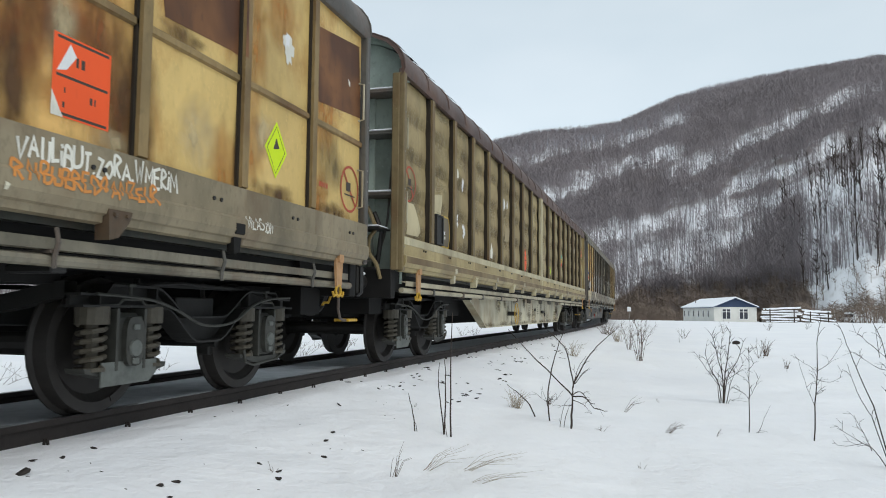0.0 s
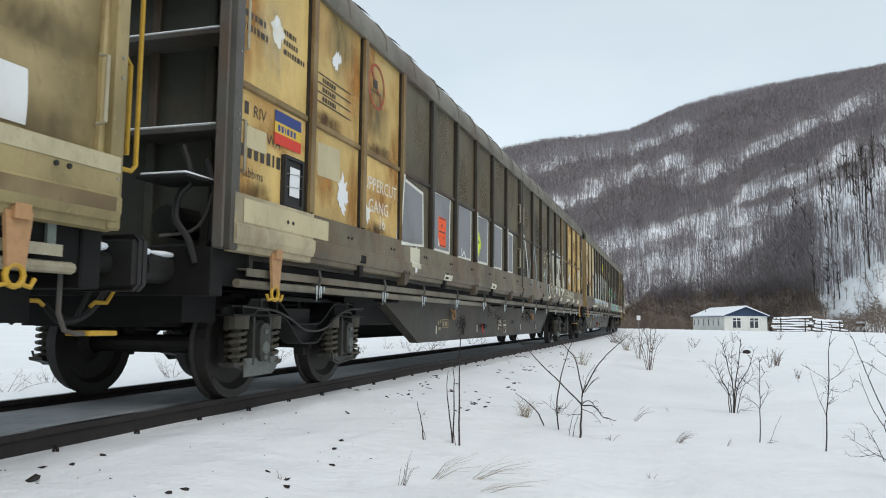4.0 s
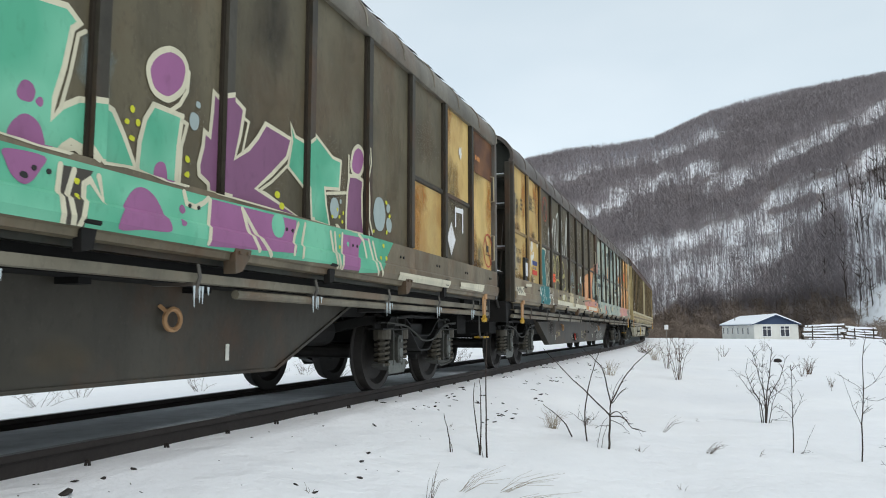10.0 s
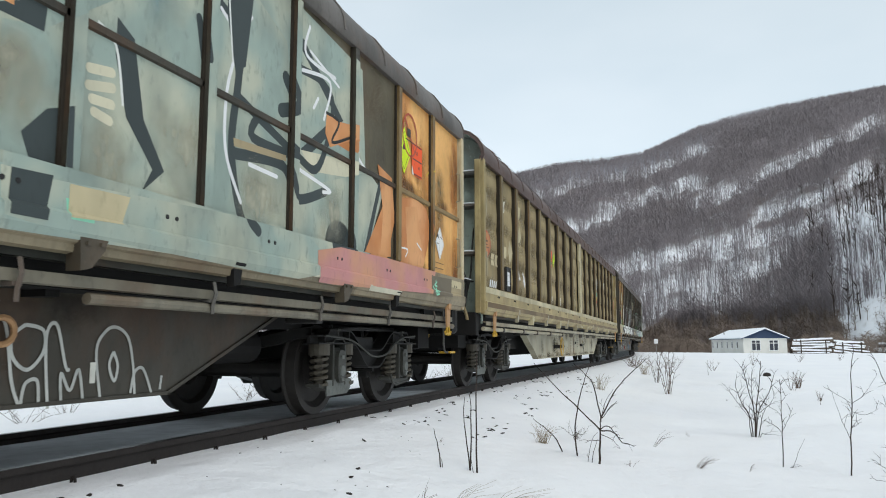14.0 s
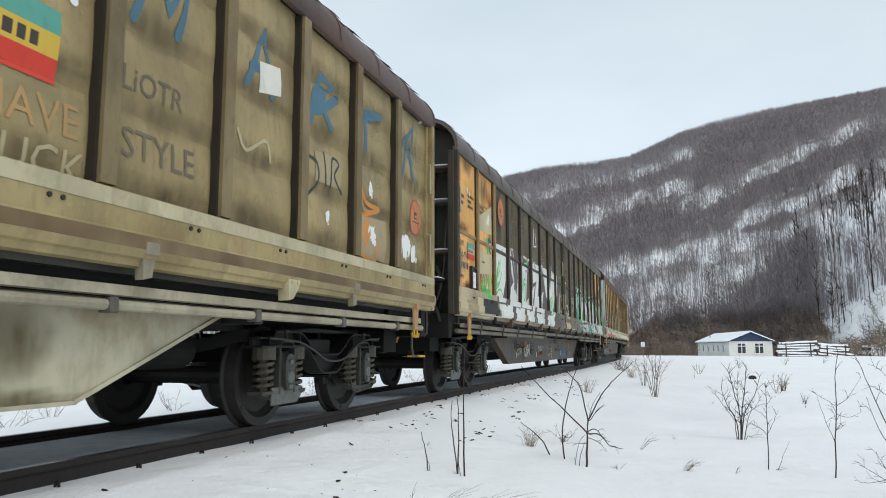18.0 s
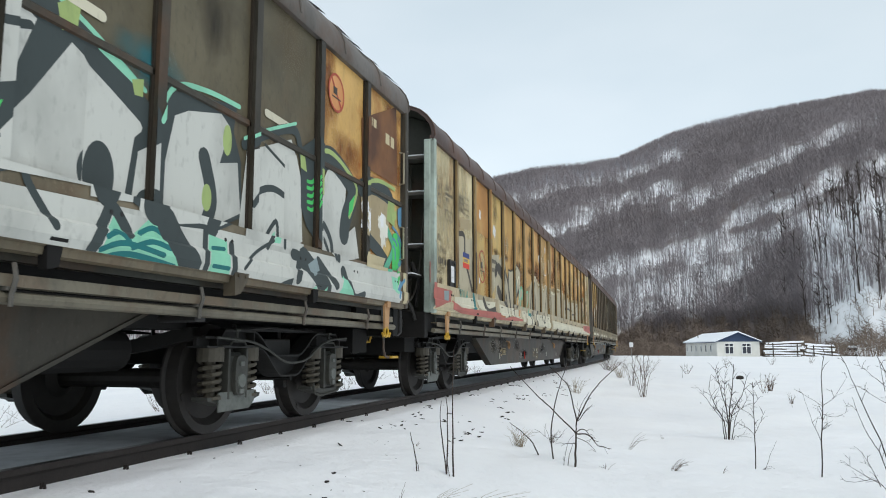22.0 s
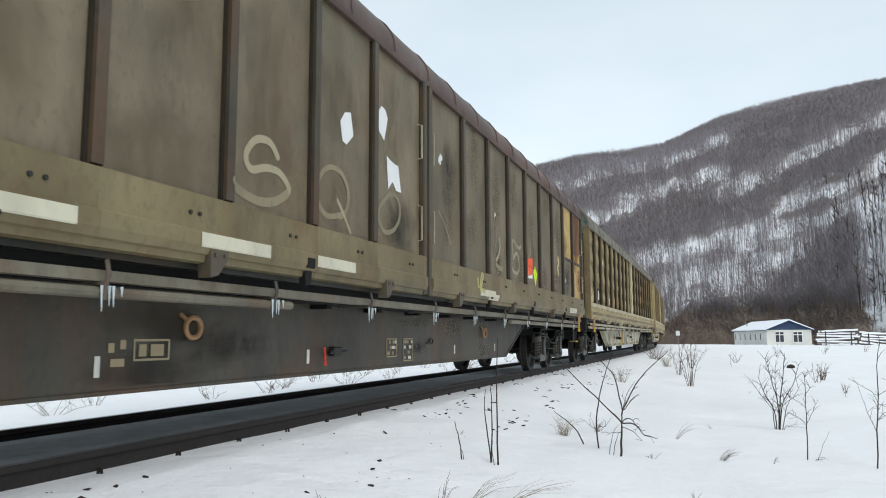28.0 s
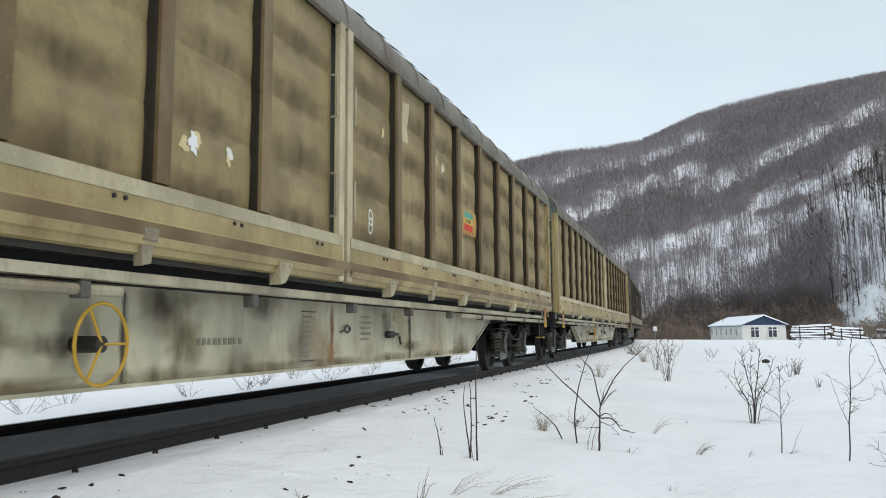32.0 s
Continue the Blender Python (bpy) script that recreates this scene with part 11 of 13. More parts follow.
def paint_wagon_5():
    p = Paint(w5, True)
    weather_shade_ribbed(p, 65)
    p.disc(-0.5, 2.37, 0.16, 0.22, faint_orange, 1, "marking")
    card_holder(p, 0.77, 1.88)
    torn_paper(p, 1.9, 2.06, 0.17, 54)
    torn_paper(p, 2.38, 1.96, 0.17, 74)
    orange_plate(p, 5.52, 2.77, 0.24, 0.42)
    lime_diamond(p, 5.9, 2.78, 0.15)
    torn_paper(p, 0.71, 3.21, 0.2, 49)
    p.fill([(0.55, 2.46), (0.84, 2.48), (0.85, 2.26), (0.56, 2.26)], patch_cream, 1, "sticker")
    p.fill([(1.16, 2.1825), (1.35, 2.42), (1.16, 2.6575), (0.97, 2.42)], patch_cream, 2, "sticker")
    p.fill([(1.78, 3.4), (2.08, 3.42), (2.08, 3.18), (1.79, 3.15)], patch_cream, 1, "sticker")
    p.fill([(1.97, 2.6075), (2.14, 2.82), (1.97, 3.0325), (1.8, 2.82)], patch_cream, 2, "sticker")
    torn_paper(p, 5.56, 1.8, 0.1, 65)
    torn_paper(p, 6.77, 1.81, 0.13, 15)
    p.bars(-0.22, 2.05, [1, 0.8], 0.2, patch_cream)
    p.bars(-0.34, 1.67, [0.7, 0.7, 0.7, 0.7], 0.12, white)
    p.bars(1.1, 1.76, [0.8, 0.8], 0.05, white)
    torn_paper(p, 12.05, 2.81, 0.14, 49)
    torn_paper(p, 14.28, 2.88, 0.16, 49)
    p.curve([(13.11, 2.23), (13.17, 2.38), (13.23, 2.23)], 0.04, faint_orange, 2)
    p.curve([(13.3, 2.19), (13.29, 2.39), (13.39, 2.39), (13.32, 2.3), (13.43, 2.21)], 0.04, faint_orange, 2)
    p.curve([(13.43, 2.39), (13.43, 2.21)], 0.04, faint_orange, 2)
    p.curve([(13.48, 2.4), (13.64, 2.37), (13.52, 2.25), (13.66, 2.21)], 0.04, faint_orange, 2)
    p.curve([(13.15, 2), (13.23, 2.05), (13.25, 1.94), (13.17, 1.83)], 0.03, faint_chalk, 2)
    p.curve([(13.23, 1.73), (13.18, 1.66), (13.19, 1.58), (13.29, 1.7), (13.23, 1.73)], 0.03, faint_chalk, 2)
    p.curve([(13.3, 1.74), (13.42, 1.79)], 0.03, faint_chalk, 2)
    p.curve([(13.36, 1.76), (13.31, 1.6)], 0.03, faint_chalk, 2)
    p.curve([(13.37, 1.6), (13.43, 1.77), (13.51, 1.76), (13.45, 1.71), (13.46, 1.61)], 0.03, faint_chalk, 2)
    p.curve([(13.58, 1.8), (13.6, 1.66)], 0.03, faint_chalk, 2)
    p.words("HAVE", 14.18, 1.86, 0.2, faint_orange)
    p.words("SUCK", 14.23, 1.6, 0.2, faint_chalk)
    p.words("LiOTR", 15.17, 2.29, 0.16, faint_slate)
    p.words("STYLE", 15.2, 1.87, 0.2, faint_slate)
    p.stroke([(15.26, 2.77), (15.44, 3.28), (15.59, 2.94), (15.84, 3.32), (15.69, 2.81)], 0.075, blue_tag, 1)
    p.stroke([(16.56, 2.8), (16.81, 3.3), (16.94, 2.8)], 0.075, blue_tag, 1)
    p.stroke([(16.61, 2.95), (16.92, 3.01)], 0.075, blue_tag, 1)
    p.stroke([(17.69, 2.91), (17.83, 3.3), (18.12, 3.26), (17.74, 3.08), (18.06, 2.84)], 0.075, blue_tag, 1)
    p.stroke([(18.83, 3.13), (19.31, 3.34)], 0.075, blue_tag, 1)
    p.stroke([(20.13, 3.25), (20.43, 3.51), (20.39, 2.93)], 0.075, blue_tag, 1)
    p.stroke([(14.47, 2.99), (14.51, 2.66)], 0.09, white, 2, "sticker")
    p.stroke([(14.79, 3), (14.79, 2.66)], 0.07, white, 2, "sticker")
    p.fill([(16.73, 3.03), (17.07, 3.09), (17.08, 2.84), (16.74, 2.77)], chalk, 2, "sticker")
    torn_paper(p, 18.02, 1.97, 0.06, 34)
    p.fill([(17.73, 2.54), (18.33, 2.6), (18.3, 2.28), (17.76, 2.26)], patch_tan, 1, "sticker")
    p.curve([(18.76, 2.52), (18.92, 2.2), (19.32, 2.24)], 0.04, faint_orange, 2)
    p.fill([(18.81, 2.11), (19.57, 2.16), (19.52, 1.67), (18.85, 1.69)], patch_tan, 1, "sticker")
    torn_paper(p, 19.08, 1.96, 0.14, 7)
    torn_paper(p, 20.26, 1.99, 0.2, 11)
    p.curve([(16.44, 2.38), (16.58, 2.25), (16.85, 2.39), (16.95, 2.24)], 0.03, faint_chalk, 2)
    p.curve([(17.62, 2.79), (17.72, 3.1), (17.92, 3.15), (17.76, 2.93), (18.21, 3.18)], 0.09, blue_tag, 1)
    p.stroke([(18.91, 2.84), (18.93, 3.27), (19.33, 3.32)], 0.08, blue_tag, 1)
    p.stroke([(20.06, 2.82), (20.24, 3.25), (20.46, 2.85)], 0.07, blue_tag, 1)
    p.curve([(17.58, 2.47), (17.57, 2.1), (17.81, 2.25), (17.77, 2.43), (17.61, 2.46)], 0.03, slate, 1)
    p.stroke([(17.92, 2.56), (17.98, 2.25)], 0.03, slate, 1)
    p.curve([(18.08, 2.26), (18.1, 2.54), (18.25, 2.52), (18.15, 2.38), (18.34, 2.24)], 0.03, slate, 1)
    p.curve([(18.74, 2.51), (18.94, 2.28), (19.33, 2.25), (18.9, 2.13)], 0.05, orange_tag, 1)
    p.curve([(18.78, 1.83), (19.04, 2.11), (18.92, 1.8), (19.14, 1.99), (19.26, 1.67), (18.88, 1.7)], 0.05, orange_tag, 1)
    torn_paper(p, 19.07, 2.43, 0.13, 43)
    torn_paper(p, 20.16, 1.93, 0.22, 72)
    torn_paper(p, 20.47, 1.89, 0.18, 54)
    torn_paper(p, 19.15, 1.95, 0.15, 84)
    torn_paper(p, 18.01, 1.95, 0.08, 35)
    no_hump_sign(p, -0.52, 2.37, 0.20, patch_rust)
    striped_label(p, 14.36, 2.33, 0.66, flag_green, flag_yellow, flag_red)
    no_hump_sign(p, 20.57, 2.37, 0.21, patch_rust)
    p.done(LABELS)


paint_wagon_5()


def paint_wagon_6():
    p = Paint(w6, False)
    weather(p, 6, 46)
    wagon_board(p, -0.95, 61, keeper="NL-TWA")
    card_holder(p, 0.05, 1.79)
    frame_grid(p, 0.45, 3.15)
    torn_paper(p, 1.12, 2.97, 0.12, 92)
    torn_paper(p, -0.24, 3.23, 0.07, 14)
    torn_paper(p, -0.12, 3.18, 0.06, 21)
    p.curve([(1.07, 2.62), (1.21, 2.36)], 0.06, green, 1)
    p.fill([(0.41, 2.34), (0.77, 2.37), (1.44, 2.31), (1.43, 2.01), (0.4, 1.94)], patch_cream, 0, "stain")
    p.fill([(0.44, 2.9), (1.4, 3.25), (1.41, 2.72), (1.07, 2.7), (0.42, 2.7)], patch_cream, 0, "stain")
    p.bars(0.68, 2.15, [0.7, 0.7, 0.3, 0.7, 0.7, 0.7], 0.035, stencil)
    torn_paper(p, 1.16, 2.96, 0.16, 23)
    p.curve([(0.79, 1.82), (0.69, 1.77), (0.67, 1.65), (0.69, 1.6), (0.82, 1.77), (0.68, 1.7)], 0.045, bright_green, 2)
    p.curve([(0.87, 1.95), (0.92, 1.85), (0.82, 1.57), (1, 1.72), (1.14, 1.69), (0.86, 1.55)], 0.045, bright_green, 2)
    p.curve([(1.02, 1.68), (1.24, 1.72), (1.04, 1.61), (1.27, 1.69), (0.97, 1.57)], 0.045, bright_green, 2)
    p.disc(1.16, 1.87, 0.07, 0.1, bright_green, 2)
    p.curve([(1.01, 2.58), (1.1, 2.38)], 0.09, bright_green, 2)
    p.curve([(1.33, 1.97), (1.42, 1.77)], 0.05, bright_green, 2)
    p.fill([(1.1, 2.61), (1.23, 2.66), (1.39, 2.6), (1.35, 2.35), (1.22, 2.4)], plum, 1)
    p.fill([(1.21, 2.56), (1.38, 2.55), (1.35, 2.38)], pale_silver, 2)
    torn_paper(p, 1.04, 1.77, 0.08, 26)
    p.fill([(1.53, 2.65), (2.73, 2.65), (3.88, 2.65), (4.87, 2.66), (4.77, 1.41), (2.41, 1.48), (1.57, 1.52)], plum, 0)
    p.fill([(1.55, 2.62), (2.59, 2.64), (2.53, 2.01), (2.21, 1.55), (1.65, 1.54), (1.58, 1.93)], pale_silver, 1)
    p.disc(1.65, 2.43, 0.06, 0.09, plum, 2)
    p.curve([(1.68, 2.11), (1.78, 1.93), (1.83, 2.2), (1.87, 1.99), (1.95, 2.31), (1.99, 2.11)], 0.035, bright_green, 3)
    p.curve([(1.66, 1.97), (1.96, 2.09)], 0.03, bright_green, 3)
    p.curve([(1.9, 2.28), (2.01, 2.26), (2.08, 2.36), (2.04, 2.09)], 0.03, bright_green, 3)
    p.curve([(1.7, 1.82), (1.84, 1.91), (1.79, 1.79), (1.97, 1.94), (1.92, 1.83), (2.19, 2.12)], 0.035, bright_green, 3)
    p.curve([(1.74, 1.68), (1.91, 1.77), (2.11, 1.79), (2.25, 1.71)], 0.035, bright_green, 3)
    p.disc(2.26, 2.53, 0.04, 0.05, bright_green, 2)
    p.disc(2.84, 2.43, 0.05, 0.08, bright_green, 2)
    p.disc(2.8, 2.07, 0.03, 0.05, bright_green, 2)
    p.fill([(2.71, 1.76), (3.27, 2.03), (3.08, 2.19), (2.95, 2.63), (3.26, 2.65), (3.51, 1.88), (3.75, 2.6), (3.66, 1.53), (2.56, 1.52)], pale_silver, 1)
    p.fill([(3.03, 2.65), (3.19, 2.67), (3.51, 1.92), (3.76, 2.46), (3.74, 2.24), (3.53, 1.78), (3.39, 1.9)], plum, 2)
    p.disc(3.36, 1.93, 0.05, 0.07, plum, 2)
    p.fill([(3.86, 2.62), (4.11, 2.63), (3.95, 2.32)], pale_silver, 1)
    p.fill([(4.17, 2.51), (4.8, 2.59), (4.88, 2.31), (4.56, 1.7), (5.03, 1.78), (4.8, 1.55), (3.75, 1.54)], pale_silver, 1)
    p.fill([(1.65, 1.5), (2.89, 1.53), (2.94, 1.27), (1.76, 1.26)], pale_silver, 0)
    p.fill([(2.85, 1.52), (3.17, 1.52), (3.09, 1.22), (2.74, 1.24)], plum, 1)
    p.fill([(3.15, 1.51), (4.08, 1.53), (3.92, 1.23), (3.08, 1.24)], pale_silver, 0)
    p.curve([(1.5, 1.51), (1.57, 1.35), (1.61, 1.22)], 0.06, bright_green, 2)
    p.fill([(-0.52, 1.45), (-0.03, 1.45), (-0.01, 1.29), (-0.51, 1.29)], patch_tan, 0, "stain")
    p.fill([(0.12, 1.53), (0.49, 1.52), (0.46, 1.27), (0.1, 1.28)], patch_cream, 0, "stain")
    p.fill([(0.28, 1.26), (0.85, 1.26), (0.82, 1.18), (0.25, 1.17)], lip_white, 1)
    p.fill([(0.88, 1.26), (1.83, 1.27), (1.81, 1.17), (0.89, 1.16)], lip_white, 1)
    p.fill([(-0.45, 1.12), (-0.28, 1.11), (-0.27, 1), (-0.41, 0.99)], skin, 0, "stain")
    p.fill([(0.49, 1.53), (1.51, 1.54), (1.64, 1.29), (0.48, 1.28)], ink, 0, "stain")
    torn_paper(p, 5.29, 3.24, 0.15, 84)
    p.stroke([(5.57, 3.44), (5.61, 3.06)], 0.06, white, 2, "sticker")
    p.stroke([(5.77, 3.38), (5.91, 3.1)], 0.05, white, 2, "sticker")
    p.stroke([(5.57, 3.05), (5.91, 3.09)], 0.03, white, 2, "sticker")
    p.stroke([(3.03, 2.67), (3.22, 2.68)], 0.05, lip_white, 3)
    p.stroke([(4.35, 2.67), (4.66, 2.66)], 0.06, lip_white, 3)
    p.soft(6.37, 2.8, 0.3, 0.18, mist_soft)
    p.soft(6.75, 2.78, 0.25, 0.15, mist_soft)
    p.soft(8.11, 2.8, 0.2, 0.16, mist_soft)
    p.soft(8.85, 2.68, 0.2, 0.12, mist_soft)
    p.soft(5.31, 2.73, 0.3, 0.14, mist_soft)
    p.fill([(4.66, 2.56), (4.98, 2.61), (6.16, 2.66), (8.52, 2.67), (9.68, 2.67), (9.24, 1.34), (7.9, 1.48), (6.11, 1.51), (4.51, 1.5)], plum, 0)
    p.fill([(4.26, 2.46), (4.42, 2.47), (4.54, 2.57), (4.76, 2.5), (4.56, 1.7), (4.88, 1.81), (4.8, 1.55), (4.27, 1.53)], pale_silver, 1)
    p.curve([(4.49, 2.19), (4.37, 2.17), (4.37, 2.05), (4.47, 2.1), (4.52, 1.98), (4.47, 1.79), (4.39, 1.73), (4.33, 1.79)], 0.055, bright_green, 3)
    p.curve([(4.3, 2.15), (4.3, 1.95)], 0.05, bright_green, 3)
    p.disc(4.69, 2.55, 0.06, 0.07, bright_green, 3)
    p.disc(4.77, 2.59, 0.05, 0.07, bright_green, 3)
    p.disc(5.14, 2.42, 0.06, 0.08, bright_green, 3)
    p.disc(5.24, 2.53, 0.04, 0.05, bright_green, 3)
    p.fill([(5.38, 2.63), (5.59, 2.66), (6.13, 2.66), (6.27, 2.67), (6.2, 2.41), (6.06, 2.03), (5.99, 1.92), (6.2, 1.93), (6.1, 1.54), (5.43, 1.53), (5.49, 1.64), (5.78, 2.2), (5.77, 2.25), (5.43, 2.17)], pale_silver, 1)
    p.fill([(5.76, 2.24), (5.85, 2.27), (5.83, 2.19), (5.78, 2.18)], plum, 2)
    p.disc(5.66, 2.61, 0.03, 0.05, plum, 2)
    p.disc(5.74, 2.57, 0.03, 0.05, plum, 2)
    p.fill([(5.03, 1.99), (5.65, 2.14), (5.22, 1.52), (4.94, 1.51)], pale_silver, 1)
    p.fill([(6.17, 1.94), (6.85, 2.09), (6.47, 1.52), (6.08, 1.52)], pale_silver, 1)
    p.fill([(6.66, 2.68), (7.35, 2.69), (7.36, 2.33), (7.4, 2.07), (7.69, 1.93), (7.68, 1.82), (7.19, 2), (7.02, 2.21)], pale_silver, 1)
    p.fill([(7.46, 2.37), (7.64, 2.16), (7.85, 2.21), (8.13, 2.74), (8.54, 2.67), (8.97, 2.57), (8.59, 2.04), (8.13, 1.51), (7.54, 1.5), (7.72, 1.94), (7.36, 1.95)], pale_silver, 1)
    p.disc(6.96, 2.61, 0.03, 0.06, plum, 2)
    p.curve([(7.74, 1.7), (7.95, 2.01), (7.87, 1.64), (8.13, 2.05), (7.85, 1.6), (8.23, 1.98), (7.99, 1.57)], 0.04, bright_green, 3)
    p.curve([(7.66, 1.65), (7.72, 1.54), (8.24, 1.73)], 0.04, bright_green, 3)
    p.curve([(7.82, 1.95), (8.18, 2.03)], 0.04, bright_green, 3)
    p.curve([(9.47, 2.65), (9.75, 2.66), (9.55, 2.14), (8.76, 1.31)], 0.035, bright_green, 3)
    p.disc(8.74, 1.84, 0.04, 0.09, bright_green, 2)
    p.fill([(4.27, 1.52), (5.17, 1.51), (5.06, 1.28), (4.29, 1.27)], pale_silver, 0)
    p.fill([(5.17, 1.51), (5.44, 1.51), (5.44, 1.27), (5.05, 1.27)], plum, 0)
    p.fill([(5.44, 1.5), (6.5, 1.51), (6.37, 1.26), (5.44, 1.27)], pale_silver, 0)
    p.fill([(6.5, 1.51), (7.02, 1.53), (6.83, 1.29), (6.4, 1.17)], plum, 0)
    p.fill([(7.02, 1.53), (8.04, 1.5), (7.87, 1.22), (6.83, 1.28)], pale_silver, 0)
    p.curve([(5.22, 1.3), (5.29, 1.37), (5.26, 1.28)], 0.03, bright_green, 2)
    p.fill([(8.04, 1.5), (9.3, 1.51), (9.18, 1.27), (7.87, 1.24)], plum, 0)
    p.fill([(4.29, 1.24), (5.74, 1.26), (5.72, 1.16), (4.3, 1.15)], lip_white, 1)
    p.fill([(6.18, 1.26), (7.65, 1.26), (7.61, 1.18), (6.18, 1.17)], lip_white, 1)
    p.fill([(4.51, 2.39), (4.84, 2.45), (4.85, 2.39), (4.52, 2.34)], grey_blue, 2)
    p.stroke([(4.81, 2.65), (4.96, 2.67)], 0.06, lip_white, 3)
    p.stroke([(5.54, 2.66), (5.63, 2.67)], 0.06, lip_white, 3)
    p.stroke([(6.62, 2.71), (6.7, 2.7)], 0.06, lip_white, 3)
    p.stroke([(8.21, 2.68), (8.48, 2.67)], 0.06, lip_white, 3)
    p.curve([(9.22, 1.59), (9.4, 2.07), (9.56, 2.2), (9.32, 1.6)], 0.03, bone, 1)
    p.fill([(10.1, 1.43), (10.97, 1.44), (10.97, 1.26), (10.1, 1.26)], patch_cream, 1)
    p.fill([(11.13, 1.27), (11.96, 1.29), (11.96, 1.16), (11.14, 1.17)], lip_white, 1)
    p.stroke([(10.59, 2.62), (10.78, 2.62)], 0.06, lip_white, 2)
    p.curve([(10.34, 2.10), (10.49, 2.10), (10.62, 2.00), (10.75, 1.95), (11.00, 1.94), (11.10, 2.01)], 0.04, bone)
    p.curve([(11.10, 2.01), (11.00, 1.89), (10.87, 1.75)], 0.04, bone)
    p.curve([(10.85, 1.73), (10.73, 1.72), (10.58, 1.75), (10.45, 1.78), (10.42, 1.72), (10.46, 1.59), (10.61, 1.57), (10.84, 1.63), (11.09, 1.73), (11.24, 1.83)], 0.04, bone)
    p.curve([(10.32, 2.31), (10.36, 2.15), (10.34, 2.04), (10.33, 1.87)], 0.04, bone)
    p.curve([(10.16, 2.22), (10.31, 2.27), (10.21, 2.10), (10.18, 1.97)], 0.04, bone)
    p.curve([(10.33, 2.14), (10.21, 1.97), (10.17, 1.85), (10.21, 1.75)], 0.04, bone)
    p.curve([(10.85, 1.55), (10.98, 1.62), (11.20, 1.72), (11.32, 1.71), (11.34, 1.60)], 0.04, bone)
    p.curve([(9.38, 1.97), (9.41, 1.68), (9.41, 1.57)], 0.04, bone)
    p.curve([(9.62, 2.17), (9.52, 2.12), (9.45, 2.00), (9.45, 1.85), (9.49, 1.74), (9.56, 1.71)], 0.04, bone)
    p.curve([(9.71, 2.17), (9.81, 2.13), (9.85, 2.02)], 0.04, bone)
    p.curve([(9.70, 1.71), (9.79, 1.73), (9.86, 1.82)], 0.04, bone)
    p.curve([(11.98, 2.24), (11.93, 2.13), (11.80, 1.93)], 0.03, bone)
    p.curve([(11.77, 2.17), (11.60, 2.09), (11.59, 1.99), (11.74, 2.07), (11.81, 2.17)], 0.03, bone)
    p.curve([(11.61, 1.99), (11.89, 1.98)], 0.03, bone)
    p.curve([(12.04, 2.06), (12.09, 2.17), (12.19, 2.14), (12.14, 2.08)], 0.03, bone)
    p.curve([(12.21, 2.23), (12.35, 2.25), (12.25, 2.07), (12.39, 2.09), (12.47, 2.22)], 0.03, bone)
    p.curve([(11.67, 1.64), (11.71, 1.87), (11.78, 1.81), (11.85, 1.85), (11.90, 1.78), (12.05, 1.86), (12.25, 1.94), (12.29, 1.84)], 0.03, bone)
    p.curve([(12.00, 1.68), (12.12, 1.82), (12.26, 1.89)], 0.03, bone)
    p.curve([(12.41, 2.16), (12.36, 1.91)], 0.03, bone)
    p.curve([(12.39, 1.88), (12.42, 1.87)], 0.03, bone)
    p.fill([(14.01, 1.49), (14.86, 1.51), (16.04, 1.55), (19.42, 1.6), (20.71, 1.61), (20.7, 1.38), (16.05, 1.23), (14.03, 1.18)], silver, 0)
    p.fill([(13.33, 1.5), (13.62, 1.51), (13.76, 1.37), (13.48, 1.33)], silver, 0)
    p.fill([(14.41, 1.27), (14.7, 1.3), (14.7, 1.19), (14.37, 1.12)], mint, 2)
    p.curve([(14.12, 1.48), (14.41, 1.37), (14.74, 1.37)], 0.08, slate, 2)
    p.curve([(14.74, 1.37), (14.93, 1.26)], 0.14, slate, 2)
    p.curve([(14.86, 1.45), (15.13, 1.7), (15.18, 1.56), (15.37, 1.35)], 0.05, slate, 3)
    p.disc(13.23, 2.25, 0.22, 0.3, mint, 0)
    p.curve([(13.13, 2.3), (13.24, 2.45), (13.72, 2.63), (14.25, 2.82), (14.27, 2.72)], 0.1, mint, 0)
    p.soft(13.22, 2.25, 0.34, 0.42, mint_mist)
    p.soft(13.72, 2.64, 0.4, 0.16, mint_mist)
    p.fill([(13.24, 2.41), (13.76, 2.63), (14.23, 2.73), (14.37, 2.28), (14.68, 2.71), (14.99, 2.72), (15.49, 2.6), (16.18, 2.28), (16.19, 2.11), (16.02, 1.92), (14.86, 1.51), (14.1, 1.51), (13.94, 1.51), (14, 1.79), (13.77, 1.94), (13.48, 2.13)], slate, 1)
    p.fill([(13.42, 2.34), (13.77, 2.5), (13.93, 2.49), (13.99, 2.08), (14.37, 2.03), (14.74, 2.5), (14.92, 2.58), (15.24, 2.45), (15.09, 2.05), (14.72, 1.9), (14.61, 1.58), (14, 1.52), (14.05, 1.8), (13.85, 2.04), (13.64, 2.15)], silver, 2)
    p.curve([(14, 2.6), (13.95, 2.4), (14, 2.08)], 0.05, slate, 3)
    p.curve([(14.71, 2.41), (14.93, 2.33), (15.2, 2.4)], 0.05, slate, 3)
    p.curve([(14.75, 2.35), (14.97, 2.29)], 0.05, slate, 3)
    p.curve([(14.25, 2.72), (14.37, 2.21), (14.67, 2.69)], 0.035, mint, 4)
    p.curve([(14.94, 2.71), (15.48, 2.61), (16.12, 2.35)], 0.035, mint, 4)
    p.fill([(15.49, 2.42), (16.01, 2.2), (15.93, 1.91), (16.15, 1.82), (16.15, 1.65), (14.85, 1.57), (15.23, 2.04)], silver, 2)
